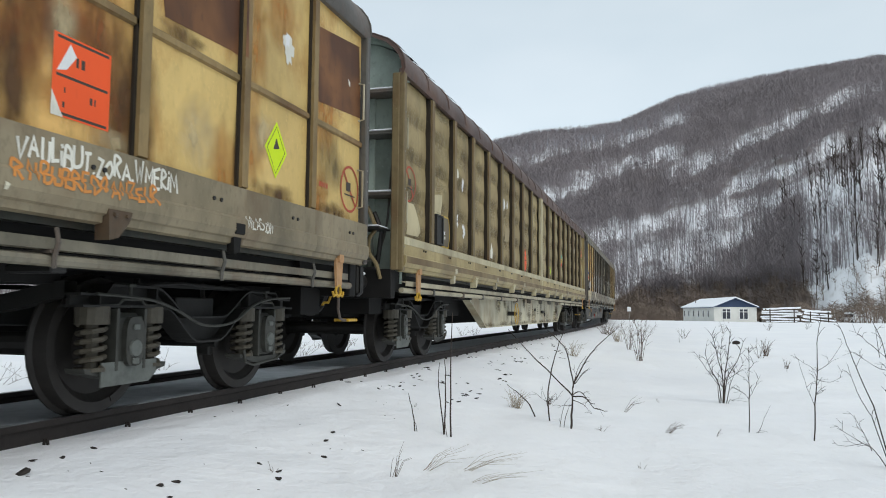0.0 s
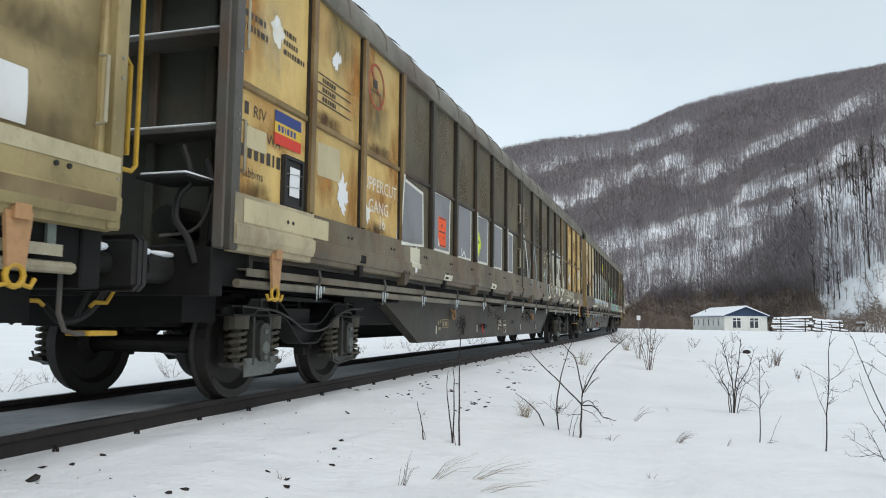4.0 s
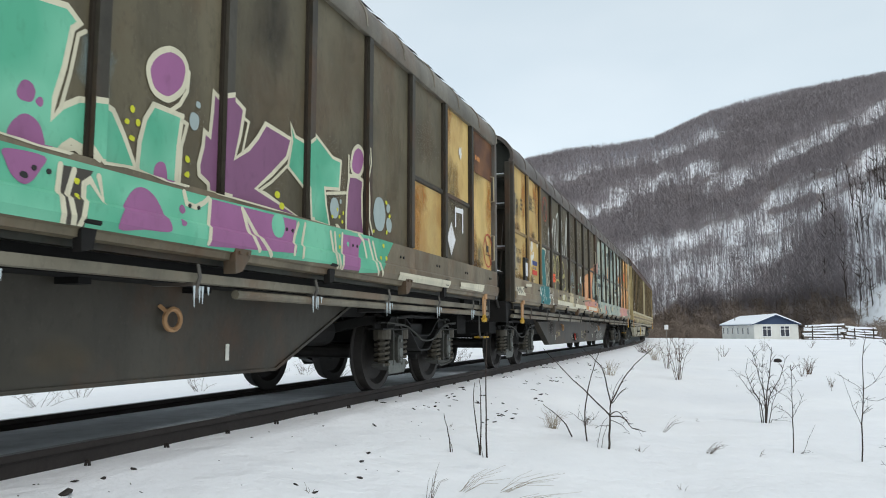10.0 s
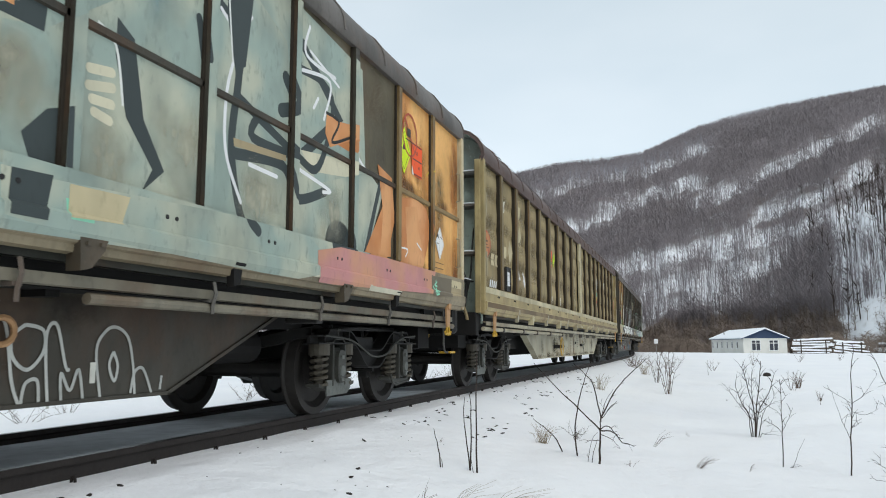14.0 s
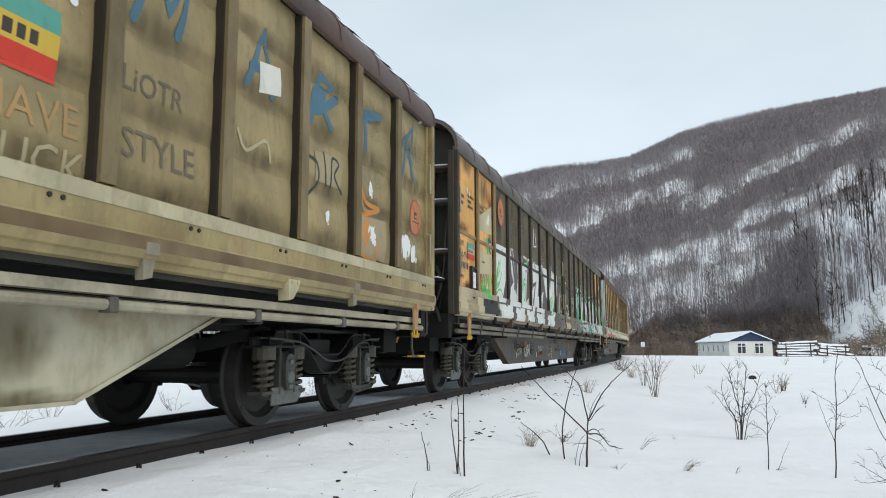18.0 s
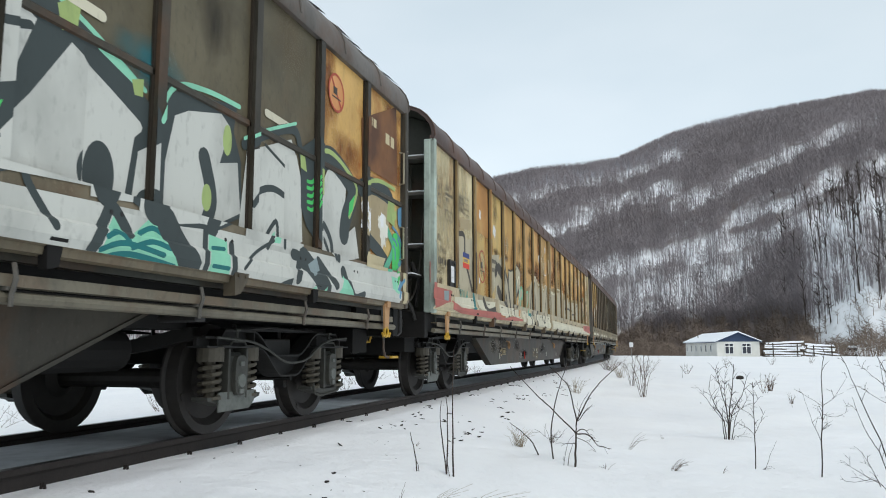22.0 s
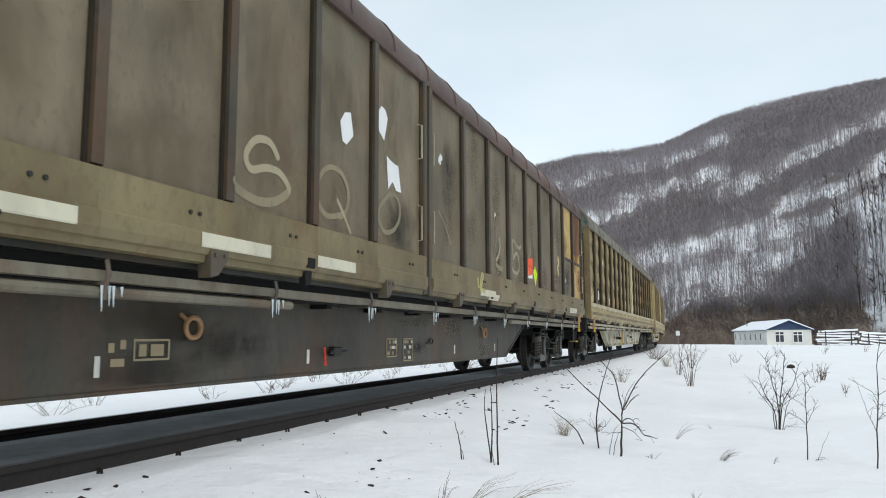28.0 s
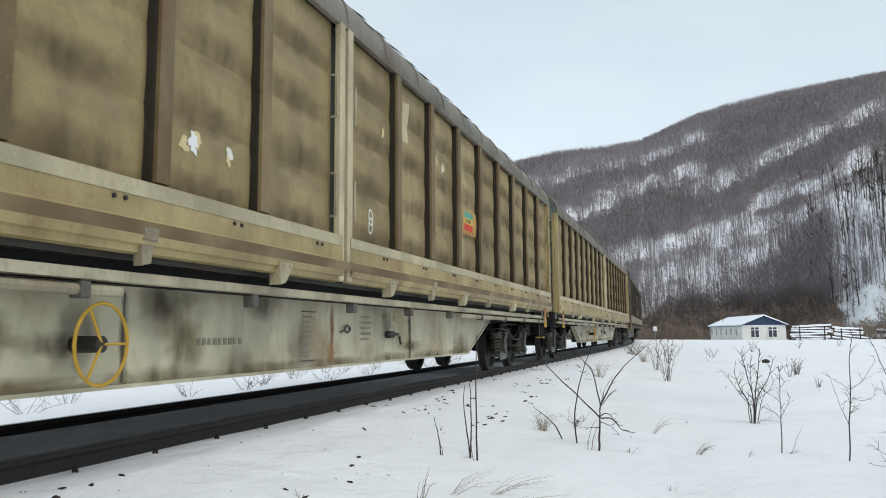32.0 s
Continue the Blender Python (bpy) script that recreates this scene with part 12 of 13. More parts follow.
    p.disc(15.68, 1.73, 0.10, 0.13, slate, 3)
    p.fill([(15.37, 2.6), (15.55, 2.73), (15.52, 2.49), (15.41, 2.46)], dull_lime, 4)
    p.fill([(13.45, 1.94), (13.63, 2.1), (13.82, 1.89), (14.05, 1.74), (13.88, 1.56), (13.36, 1.57)], bright_green, 2)
    p.curve([(13.53, 1.96), (13.62, 1.79), (13.46, 1.59)], 0.025, slate, 4)
    p.curve([(13.64, 2.01), (13.74, 1.79), (13.62, 1.59)], 0.025, slate, 4)
    p.curve([(13.49, 1.76), (13.66, 1.69), (14, 1.73)], 0.025, slate, 4)
    p.fill([(14.78, 1.81), (15.02, 1.93), (14.88, 1.59), (14.73, 1.57)], bright_green, 3)
    p.curve([(14.81, 1.82), (15.01, 1.87)], 0.02, slate, 4)
    p.curve([(14.81, 1.76), (15.01, 1.81)], 0.02, slate, 4)
    p.curve([(14.81, 1.7), (15.02, 1.75)], 0.02, slate, 4)
    p.curve([(14.7, 1.62), (15.02, 1.69)], 0.02, slate, 4)
    p.curve([(13.13, 1.7), (13.28, 1.84), (13.44, 1.93)], 0.09, splash_blue, 1)
    p.curve([(13.24, 1.52), (13.41, 1.53), (13.58, 1.49)], 0.09, splash_blue, 1)
    p.curve([(13.25, 1.4), (13.41, 1.38), (13.67, 1.36)], 0.09, splash_blue, 1)
    p.curve([(13.39, 1.88), (13.34, 1.73), (13.22, 1.59)], 0.09, splash_blue, 1)
    p.fill([(13.14, 1.95), (13.34, 2.09), (13.45, 2.04), (13.22, 1.82)], silver, 1)
    p.disc(19.01, 3.3, 0.17, 0.2, skin_pale, 1, "marking")
    p.stroke([(13.1, 2.65), (13.22, 2.65)], 0.07, lip_white, 4)
    p.stroke([(13.45, 2.63), (13.58, 2.62)], 0.07, lip_white, 4)
    p.stroke([(14.31, 2.64), (14.49, 2.64)], 0.07, lip_white, 4)
    p.stroke([(15.44, 2.68), (15.71, 2.67)], 0.07, lip_white, 4)
    p.stroke([(17.64, 2.67), (18.11, 2.66)], 0.07, lip_white, 4)
    p.fill([(15.62, 1.52), (16.33, 1.51), (20.73, 1.51), (20.74, 1.25), (18.37, 1.18), (15.65, 1.15)], silver, 0)
    p.fill([(15.62, 2.32), (15.99, 2.25), (16.11, 2.1), (16, 1.82), (15.97, 1.59), (15.62, 1.56)], silver, 2)
    p.disc(15.75, 1.72, 0.13, 0.2, slate, 3)
    p.curve([(15.66, 2.41), (15.89, 2.31), (16.15, 2.19)], 0.16, slate, 3)
    p.curve([(15.71, 2.48), (15.95, 2.4), (16.07, 2.36)], 0.05, mint, 4)
    p.fill([(15.99, 2.38), (16.1, 2.42), (16.1, 2.3), (16.02, 2.29)], dull_lime, 4)
    p.soft(16.16, 2.55, 0.4, 0.2, teal_mist)
    p.fill([(16.04, 2.02), (16.22, 2.18), (16.42, 2.45), (17.19, 2.59), (17.15, 2.37), (17.27, 2.15), (17.3, 1.72), (16.87, 1.55), (16.24, 1.5), (15.97, 1.59)], slate, 1)
    p.fill([(16.26, 1.5), (16.31, 1.79), (16.43, 2.28), (16.58, 2.36), (16.98, 2.46), (17.1, 2.39), (16.98, 2.08), (17.22, 2.14), (17.28, 1.75), (16.89, 1.58), (16.66, 1.57)], silver, 2)
    p.fill([(16.08, 1.94), (16.23, 2.03), (16.24, 1.5), (16.03, 1.55)], silver, 2)
    p.curve([(16.78, 2.08), (16.89, 1.79), (16.81, 1.56)], 0.14, slate, 3)
    p.curve([(16.24, 2.18), (16.42, 2.48), (16.77, 2.57), (17.22, 2.59)], 0.04, mint, 4)
    p.disc(17.07, 2.28, 0.06, 0.12, dull_lime, 4)
    p.disc(16.83, 1.79, 0.06, 0.1, dull_lime, 4)
    p.soft(16.68, 2.08, 0.3, 0.3, soot_soft)
    p.fill([(17.35, 2.27), (18.08, 2.56), (18.19, 2.4), (18.22, 1.56), (17.25, 1.55)], silver, 2)
    p.curve([(17.31, 2.31), (17.69, 2.51), (18.13, 2.66), (18.28, 2.46), (18.45, 2.13)], 0.09, slate, 3)
    p.curve([(17.39, 1.84), (17.55, 1.98), (17.78, 2.05), (18.03, 2.02)], 0.06, slate, 3)
    p.curve([(17.59, 1.52), (17.84, 1.78), (17.88, 1.56)], 0.045, slate, 3)
    p.fill([(17.65, 1.57), (17.84, 1.7), (17.8, 1.58)], mint, 4)
    p.curve([(17.31, 2.36), (17.69, 2.54), (18.16, 2.73)], 0.03, mint, 4)
    p.curve([(17.64, 2.39), (18.16, 2.23)], 0.03, slate, 3)
    p.fill([(18.44, 2.35), (18.59, 2.63), (18.75, 2.67), (18.58, 1.95), (18.46, 1.97)], slate, 1)
    p.curve([(18.52, 2.49), (18.48, 2.21), (18.57, 2.02)], 0.09, bright_green, 3)
    p.fill([(15.68, 1.22), (15.82, 1.5), (15.94, 1.36), (16.16, 1.54), (16.25, 1.52), (16.48, 1.2), (15.73, 1.16)], mint, 3)
    p.curve([(15.71, 1.27), (15.9, 1.33), (16.26, 1.3)], 0.035, teal, 4)
    p.curve([(15.7, 1.21), (15.94, 1.27), (16.39, 1.24)], 0.035, teal, 4)
    p.curve([(15.75, 1.35), (15.84, 1.39), (15.93, 1.35)], 0.035, teal, 4)
    p.curve([(16.04, 1.41), (16.16, 1.46), (16.28, 1.43)], 0.035, teal, 4)
    p.curve([(15.96, 1.31), (16.14, 1.37), (16.32, 1.35)], 0.035, teal, 4)
    p.curve([(15.64, 1.26), (15.73, 1.43), (15.8, 1.53), (15.94, 1.4)], 0.08, slate, 2)
    p.curve([(16.29, 1.53), (16.41, 1.4), (16.57, 1.27)], 0.2, slate, 2)
    p.disc(16.2, 1.6, 0.13, 0.12, slate, 2)
    p.fill([(16.77, 1.51), (17, 1.49), (17.04, 1.2), (16.77, 1.17)], mint, 3)
    p.curve([(17.06, 1.47), (17.1, 1.21)], 0.07, slate, 2)
    p.curve([(16.73, 1.53), (16.73, 1.18)], 0.06, slate, 2)
    p.curve([(16.82, 1.42), (16.97, 1.43)], 0.03, teal, 4)
    p.curve([(16.81, 1.29), (17.01, 1.29)], 0.03, teal, 4)
    p.curve([(17.22, 1.31), (17.41, 1.46), (17.69, 1.59)], 0.03, slate, 2)
    p.curve([(17.74, 1.19), (18.02, 1.28), (18.22, 1.21)], 0.06, slate, 2)
    p.fill([(18.87, 1.19), (19.12, 1.47), (19.29, 1.22)], mint, 3)
    p.fill([(17.13, 1.25), (18.36, 1.24), (18.37, 1.2), (17.13, 1.2)], lip_white, 3)
    p.fill([(19.68, 3.24), (20.79, 3.71), (20.84, 2.71), (19.72, 2.71)], rust_patch, 0, "stain")
    p.bars(20.25, 3.15, [1.0, 1.0, 0.9], 0.13, patch_cream)
    p.bars(19.91, 3.24, [0.9, 0.9], 0.1, patch_cream)
    p.fill([(17.97, 2.39), (18.18, 2.44), (18.27, 2.26), (18.33, 1.67), (17.98, 1.55)], silver, 0)
    p.fill([(18.25, 2.52), (18.58, 2.72), (18.71, 2.62), (18.76, 2.26), (18.63, 1.7), (18.41, 1.82), (18.29, 1.98)], slate, 0)
    p.fill([(18.62, 2.13), (18.8, 2.41), (18.87, 2.5), (19.29, 2.42), (19.22, 1.83), (19.53, 2), (19.65, 1.67), (18.97, 1.56), (18.64, 1.7)], silver, 1)
    p.fill([(18.25, 2.5), (18.35, 2.47), (18.39, 2.33), (18.27, 2.35)], dull_lime, 2)
    p.fill([(18.61, 2.42), (18.74, 2.39), (18.75, 2.14), (18.62, 2.17)], dull_lime, 2)
    p.curve([(18.41, 2.25), (18.5, 2.26), (18.59, 2.33)], 0.035, bright_green, 3)
    p.curve([(18.41, 2.19), (18.51, 2.2), (18.59, 2.27)], 0.035, bright_green, 3)
    p.curve([(18.42, 2.12), (18.51, 2.13), (18.6, 2.21)], 0.035, bright_green, 3)
    p.curve([(18.42, 2.06), (18.52, 2.07), (18.6, 2.15)], 0.035, bright_green, 3)
    p.curve([(18.43, 2), (18.52, 2), (18.61, 2.09)], 0.035, bright_green, 3)
    p.curve([(18.74, 2.55), (18.94, 2.59), (19.27, 2.49), (19.47, 2.35), (19.3, 2.06), (19.25, 1.88)], 0.24, slate, 2)
    p.curve([(18.67, 2.6), (18.9, 2.65), (19.24, 2.58), (19.57, 2.41), (19.38, 2.08)], 0.05, dull_lime, 4)
    p.fill([(19.35, 2.07), (19.38, 2.23), (19.52, 2.34), (19.46, 2.16)], bright_green, 4)
    p.curve([(18.65, 1.85), (18.73, 1.92), (18.93, 1.77), (18.98, 1.58)], 0.07, slate, 3)
    p.curve([(18.65, 1.85), (18.82, 1.72), (18.93, 1.58)], 0.05, slate, 3)
    p.fill([(19.69, 2.38), (20.02, 2.5), (20.53, 2.42), (20.57, 2.03), (20.24, 1.82), (19.73, 1.95)], patch_tan, 1)
    p.curve([(19.69, 2.45), (20.01, 2.54), (20.46, 2.53), (20.61, 2.48)], 0.2, slate, 2)
    p.curve([(19.68, 2.49), (20.19, 2.64), (20.74, 2.65)], 0.05, dull_lime, 3)
    p.curve([(19.89, 1.92), (20.24, 1.82), (20.51, 1.7)], 0.16, slate, 2)
    p.fill([(19.79, 1.76), (20.45, 1.76), (20.32, 1.58), (19.69, 1.59)], patch_cream, 1)
    p.curve([(20.48, 2.12), (20.71, 1.91), (20.39, 1.59)], 0.1, green, 3)
    p.curve([(20.81, 2.08), (20.75, 1.73)], 0.08, bright_green, 3)
    p.fill([(20.53, 2.5), (20.74, 2.52), (20.76, 2.18), (20.48, 2.23)], dull_lime, 2)
    torn_paper(p, 19.87, 2.1, 0.22, 82)
    torn_paper(p, 20.37, 2.08, 0.27, 17)
    p.fill([(17.98, 1.52), (19.49, 1.56), (20.75, 1.61), (20.77, 1.28), (19.61, 1.21), (18.01, 1.21)], silver, 0)
    p.curve([(18.22, 1.51), (18.56, 1.34), (18.7, 1.23)], 0.2, slate, 2)
    p.curve([(18.51, 1.52), (18.91, 1.31)], 0.08, slate, 2)
    p.curve([(19.08, 1.47), (19.33, 1.22), (19.59, 1.25)], 0.12, slate, 2)
    p.curve([(18.03, 1.52), (18.14, 1.49), (18.1, 1.31)], 0.1, slate, 2)
    p.fill([(19.08, 1.43), (19.4, 1.22), (18.97, 1.21)], mint, 3)
    p.fill([(18.57, 1.19), (18.7, 1.29), (18.72, 1.13), (18.51, 1.09)], mint, 3)
    p.fill([(18.01, 1.2), (18.27, 1.19), (18.47, 1.28), (18.51, 1.18), (18.02, 1.11)], mint, 3)
    p.fill([(20.46, 1.55), (20.71, 1.54), (20.68, 1.35), (20.54, 1.37)], mint, 3)
    p.fill([(18.31, 1.46), (18.48, 1.54), (18.55, 1.43), (18.4, 1.36)], grey_blue, 1)
    p.girder([(6.539, 0.746), (6.656, 0.494), (6.82, 0.661), (6.907, 0.726), (6.829, 0.489)], 0.03, chalk)
    p.girder([(6.996, 0.781), (6.94, 0.507)], 0.03, chalk)
    p.girder([(7.043, 0.781), (7.146, 0.591), (7.209, 0.817), (7.246, 0.532)], 0.03, chalk)
    p.fill([(20.86, 2.42), (21.02, 2.49), (21.02, 2.25), (20.94, 2.18), (20.87, 2.25)], splash_blue, 4)
    p.fill([(20.67, 2.33), (20.82, 2.4), (20.81, 2.29), (20.68, 2.22)], dull_lime, 4)
    p.fill([(20.69, 2.09), (20.79, 2.11), (20.91, 2.08), (20.99, 1.99), (20.99, 1.83), (20.93, 1.7), (20.83, 1.66), (20.67, 1.59)], bright_green, 5)
    p.curve([(20.68, 2.17), (20.8, 2.14), (20.88, 2.1), (20.97, 2.04), (21.02, 1.93), (20.98, 1.76), (20.88, 1.66)], 0.035, splash_blue, 6)
    p.curve([(20.7, 2.03), (20.78, 2.01), (20.84, 1.96)], 0.035, splash_blue, 6)
    p.curve([(20.87, 2.05), (20.94, 1.98), (20.96, 1.84), (20.9, 1.73)], 0.035, splash_blue, 6)
    p.curve([(20.71, 1.94), (20.77, 1.9), (20.78, 1.79)], 0.035, splash_blue, 6)
    p.fill([(20.89, 1.68), (21.01, 1.75), (20.97, 1.26), (20.84, 1.24)], patch_cream, 5)
    p.fill([(20.68, 1.56), (20.77, 1.58), (20.72, 1.47), (20.69, 1.45)], bright_green, 5)
    p.curve([(20.7, 1.32), (20.78, 1.45), (20.93, 1.54)], 0.05, splash_blue, 6)
    p.curve([(20.69, 1.39), (20.79, 1.51)], 0.03, splash_blue, 6)
    striped_label(p, -0.05, 2.25, 0.42, flag_green, patch_cream, flag_red)
    no_hump_sign(p, 2.14, 3.27, 0.24, patch_rust)
    no_hump_sign(p, 19.01, 3.3, 0.18)
    tag_line(p, "SAUKSRUMBET", 12.32, 0.45, 0.20, 0.034, deep_blue_tag, 1.0, 0.0, 21, 0.14, True)
    tag_line(p, "NUAST", 8.50, 0.55, 0.20, 0.012, chalk, 1.15, 0.0, 5, 0.12, True)
    p.done(LABELS)


paint_wagon_6()


def paint_wagon_7():
    p = Paint(w7, False)
    weather(p, 7, 47)
    p.soft(-0.55, 2.2, 0.5, 0.5, pale_soft)
    p.soft(-0.1, 2.3, 0.5, 0.5, pale_soft)
    p.soft(-0.5, 2.9, 0.5, 0.5, pale_soft)
    p.soft(0, 2.95, 0.5, 0.5, pale_soft)
    p.soft(-0.3, 3.3, 0.5, 0.5, pale_soft)
    p.soft(-0.25, 2.6, 0.5, 0.5, pale_soft)
    p.soft(0.75, 3, 0.5, 0.5, pale_soft)
    p.soft(1.05, 2.9, 0.5, 0.5, pale_soft)
    p.soft(0.8, 3.3, 0.5, 0.5, pale_soft)
    wagon_board(p, -0.95, 71)
    card_holder(p, 0.03, 1.83)
    torn_paper(p, 2.02, 3.09, 0.12, 72)
    torn_paper(p, 3.21, 2.98, 0.16, 25)
    frame_grid(p, 0.45, 3.2)
    p.fill([(-1.07, 1.54), (-0.87, 1.57), (-0.86, 1.29), (-1.08, 1.3)], coral, 0)
    p.fill([(-0.87, 1.57), (-0.11, 1.57), (-0.21, 1.4), (-0.86, 1.32)], coral, 0)
    p.fill([(-1.12, 1.29), (-0.09, 1.26), (-0.08, 1.13), (-1.12, 1.18)], patch_cream, 0)
    p.curve([(0.51, 2.48), (0.79, 2.57), (1.01, 2.41), (1.26, 2.14), (1.35, 1.78)], 0.05, slate, 1)
    p.fill([(0.44, 2.47), (0.93, 2.58), (1.27, 1.65), (0.44, 1.67)], faded_silver, 0)
    p.fill([(0.56, 2.82), (1.23, 2.87), (1.24, 2.71), (0.64, 2.63)], patch_tan, 1, "marking")
    p.fill([(5.6, 1.64), (20.2, 1.64), (20.2, 2.35), (18, 2.5), (15, 2.35), (12, 2.55), (9.6, 2.3), (8, 2.45), (6.6, 2.1), (5.6, 2.0)], olive_wash, 0, "stain")
    p.soft(6.2, 2.35, 0.55, 0.35, olive_soft)
    p.soft(7.22, 2.8, 0.55, 0.35, amber_soft)
    p.soft(8.24, 2.65, 0.55, 0.35, rust_soft)
    p.soft(9.26, 2.5, 0.55, 0.35, olive_soft)
    p.soft(10.28, 2.35, 0.55, 0.35, amber_soft)
    p.soft(11.3, 2.8, 0.55, 0.35, rust_soft)
    p.soft(12.32, 2.65, 0.55, 0.35, olive_soft)
    p.soft(13.34, 2.5, 0.55, 0.35, amber_soft)
    p.soft(14.36, 2.35, 0.55, 0.35, rust_soft)
    p.soft(15.38, 2.8, 0.55, 0.35, olive_soft)
    p.soft(16.4, 2.65, 0.55, 0.35, amber_soft)
    p.soft(17.42, 2.5, 0.55, 0.35, rust_soft)
    p.soft(18.44, 2.35, 0.55, 0.35, olive_soft)
    p.soft(19.46, 2.8, 0.55, 0.35, amber_soft)
    p.fill([(-1.03, 1.92), (-0.87, 1.94), (-0.9, 1.56), (-0.44, 1.57), (-0.42, 1.38), (-1.04, 1.26)], coral, 0)
    p.fill([(-0.56, 1.54), (-0.3, 1.56), (-0.32, 1.4), (-0.55, 1.41)], grey_blue, 1)
    p.fill([(0.43, 2.49), (0.7, 2.58), (0.89, 2.48), (1.43, 2.6), (1.57, 1.73), (1.36, 1.65), (0.28, 1.61)], bone_grey, 0)
    p.curve([(0.34, 1.59), (0.41, 2.42), (0.65, 2.56), (0.88, 2.53), (0.92, 2.19), (1.19, 1.88), (1.4, 1.66)], 0.09, soot, 2)
    p.disc(1.49, 2.03, 0.1, 0.34, soot, 2)
    p.words("2014", 0.27, 1.46, 0.2, flag_green)
    p.stroke([(0.34, 1.41), (0.67, 1.45)], 0.03, flag_green, 2)
    p.fill([(0.01, 1.49), (1.19, 1.54), (1.27, 1.39), (0.62, 1.32), (0.01, 1.39)], lip_white, 1)
    p.fill([(1.4, 1.53), (1.99, 1.55), (2.09, 1.38), (1.67, 1.36)], lip_white, 1)
    p.fill([(2.08, 1.54), (2.87, 1.57), (2.77, 1.38), (2.37, 1.32)], lip_white, 1)
    p.curve([(1.19, 1.58), (1.29, 1.39), (1.1, 1.3)], 0.12, teal, 2)
    p.curve([(1.91, 1.56), (2.27, 1.37), (2.87, 1.43)], 0.12, soot, 2)
    p.fill([(-1.09, 1.23), (-0.23, 1.26), (-0.25, 1.18), (-1.09, 1.16)], patch_cream, 1)
    p.fill([(-0.12, 1.43), (0.3, 1.34), (1.23, 1.35), (3.46, 1.39), (3.46, 1.24), (0.62, 1.23), (-0.15, 1.29)], coral, 0)
    p.fill([(1.59, 3.68), (2.73, 3.8), (2.72, 2.75), (1.58, 2.77)], amber, 0, "stain")
    p.fill([(2.83, 2.47), (3.58, 2.56), (3.43, 2.03), (2.71, 1.58)], bone_grey, 0)
    p.bars(2.95, 2.33, [0.8, 0.8, 0.8, 0.8], 0.08, soot)
    p.bars(2.96, 2.16, [0.8, 0.8, 0.8], 0.08, soot)
    torn_paper(p, 1.99, 3.1, 0.12, 4)
    torn_paper(p, 3.12, 2.98, 0.14, 4)
    torn_paper(p, 1.91, 1.89, 0.08, 71)
    p.curve([(3.37, 2.07), (3.22, 2.24), (3.16, 1.79), (3.27, 1.47), (3.37, 1.82)], 0.05, bone, 3)
    p.fill([(3.24, 2.3), (4.04, 2.65), (4.08, 2.53), (4.2, 2.3), (4.41, 2.05), (4.5, 1.88), (4.6, 1.56), (3.25, 1.56)], bone_grey, 0)
    p.fill([(4.52, 2.36), (4.77, 2.36), (5.11, 2.45), (5.33, 2.55), (5.68, 2.48), (5.85, 2.39), (5.7, 2.06), (5.46, 1.94), (5.25, 1.79), (5.11, 1.59), (4.6, 1.57), (4.52, 1.97)], bone_grey, 0)
    p.curve([(3.53, 2.28), (3.69, 2.24), (3.78, 2.2)], 0.24, soot, 2)
    p.curve([(3.75, 2.22), (3.89, 2.11), (4.12, 1.89)], 0.15, soot, 2)
    p.curve([(4.12, 1.89), (4.28, 1.71), (4.31, 1.52)], 0.11, soot, 2)
    p.curve([(3.46, 1.84), (3.67, 1.74), (3.79, 1.67)], 0.22, soot, 2)
    p.curve([(3.79, 1.67), (3.91, 1.58), (4.04, 1.48), (4.1, 1.36)], 0.13, soot, 2)
    p.curve([(4.05, 2.65), (4.2, 2.3), (4.45, 2.04), (4.63, 1.7), (4.74, 1.36)], 0.09, soot, 2)
    p.curve([(4.49, 2.25), (4.48, 1.96), (4.64, 1.65), (4.62, 1.56)], 0.09, soot, 2)
    p.curve([(4.51, 2.35), (4.77, 2.35), (5.11, 2.44), (5.33, 2.55), (5.68, 2.48), (5.85, 2.38), (5.64, 2.01)], 0.035, soot, 2)
    p.curve([(5.1, 1.6), (5.3, 1.77), (5.7, 2.04)], 0.08, soot, 2)
    p.curve([(3.25, 2.17), (3.36, 2.3)], 0.2, soot, 2)
    p.disc(5.11, 2.01, 0.06, 0.2, teal, 2)
    p.curve([(5.1, 1.89), (4.99, 1.58)], 0.04, soot, 2)
    p.curve([(5.22, 1.56), (5.28, 1.77), (5.41, 2.1), (5.63, 2.29), (5.74, 2.24), (5.7, 1.92), (5.48, 1.6)], 0.06, bone, 4)
    p.curve([(5.24, 1.53), (5.19, 1.34), (5.38, 1.37), (5.46, 1.56)], 0.07, bone, 4)
    p.fill([(5.26, 1.53), (5.44, 1.54), (5.37, 1.38), (5.23, 1.36)], skin_pale, 3)
    p.fill([(5.7, 1.92), (5.96, 2.08), (6.11, 2), (6.05, 1.87), (5.9, 1.81), (5.8, 1.61), (6.14, 1.61), (5.95, 1.3), (5.61, 1.34)], bone_grey, 1)
    p.curve([(5.71, 1.78), (5.75, 1.96), (5.96, 2.09), (6.13, 1.98), (6.03, 1.85), (5.89, 1.81), (5.8, 1.61)], 0.06, green, 2)
    p.fill([(6.36, 1.93), (6.77, 2.04), (6.82, 1.85), (6.37, 1.5), (6.2, 1.55)], bone_grey, 1)
    p.curve([(6.36, 1.93), (6.77, 2.04), (6.81, 1.84), (6.37, 1.51)], 0.05, green, 2)
    p.fill([(6.94, 1.65), (7.03, 2.05), (7.36, 2.34), (7.89, 2.5), (8.28, 2.28), (8.28, 1.73), (7.52, 1.37), (7.03, 1.33)], bone_grey, 1)
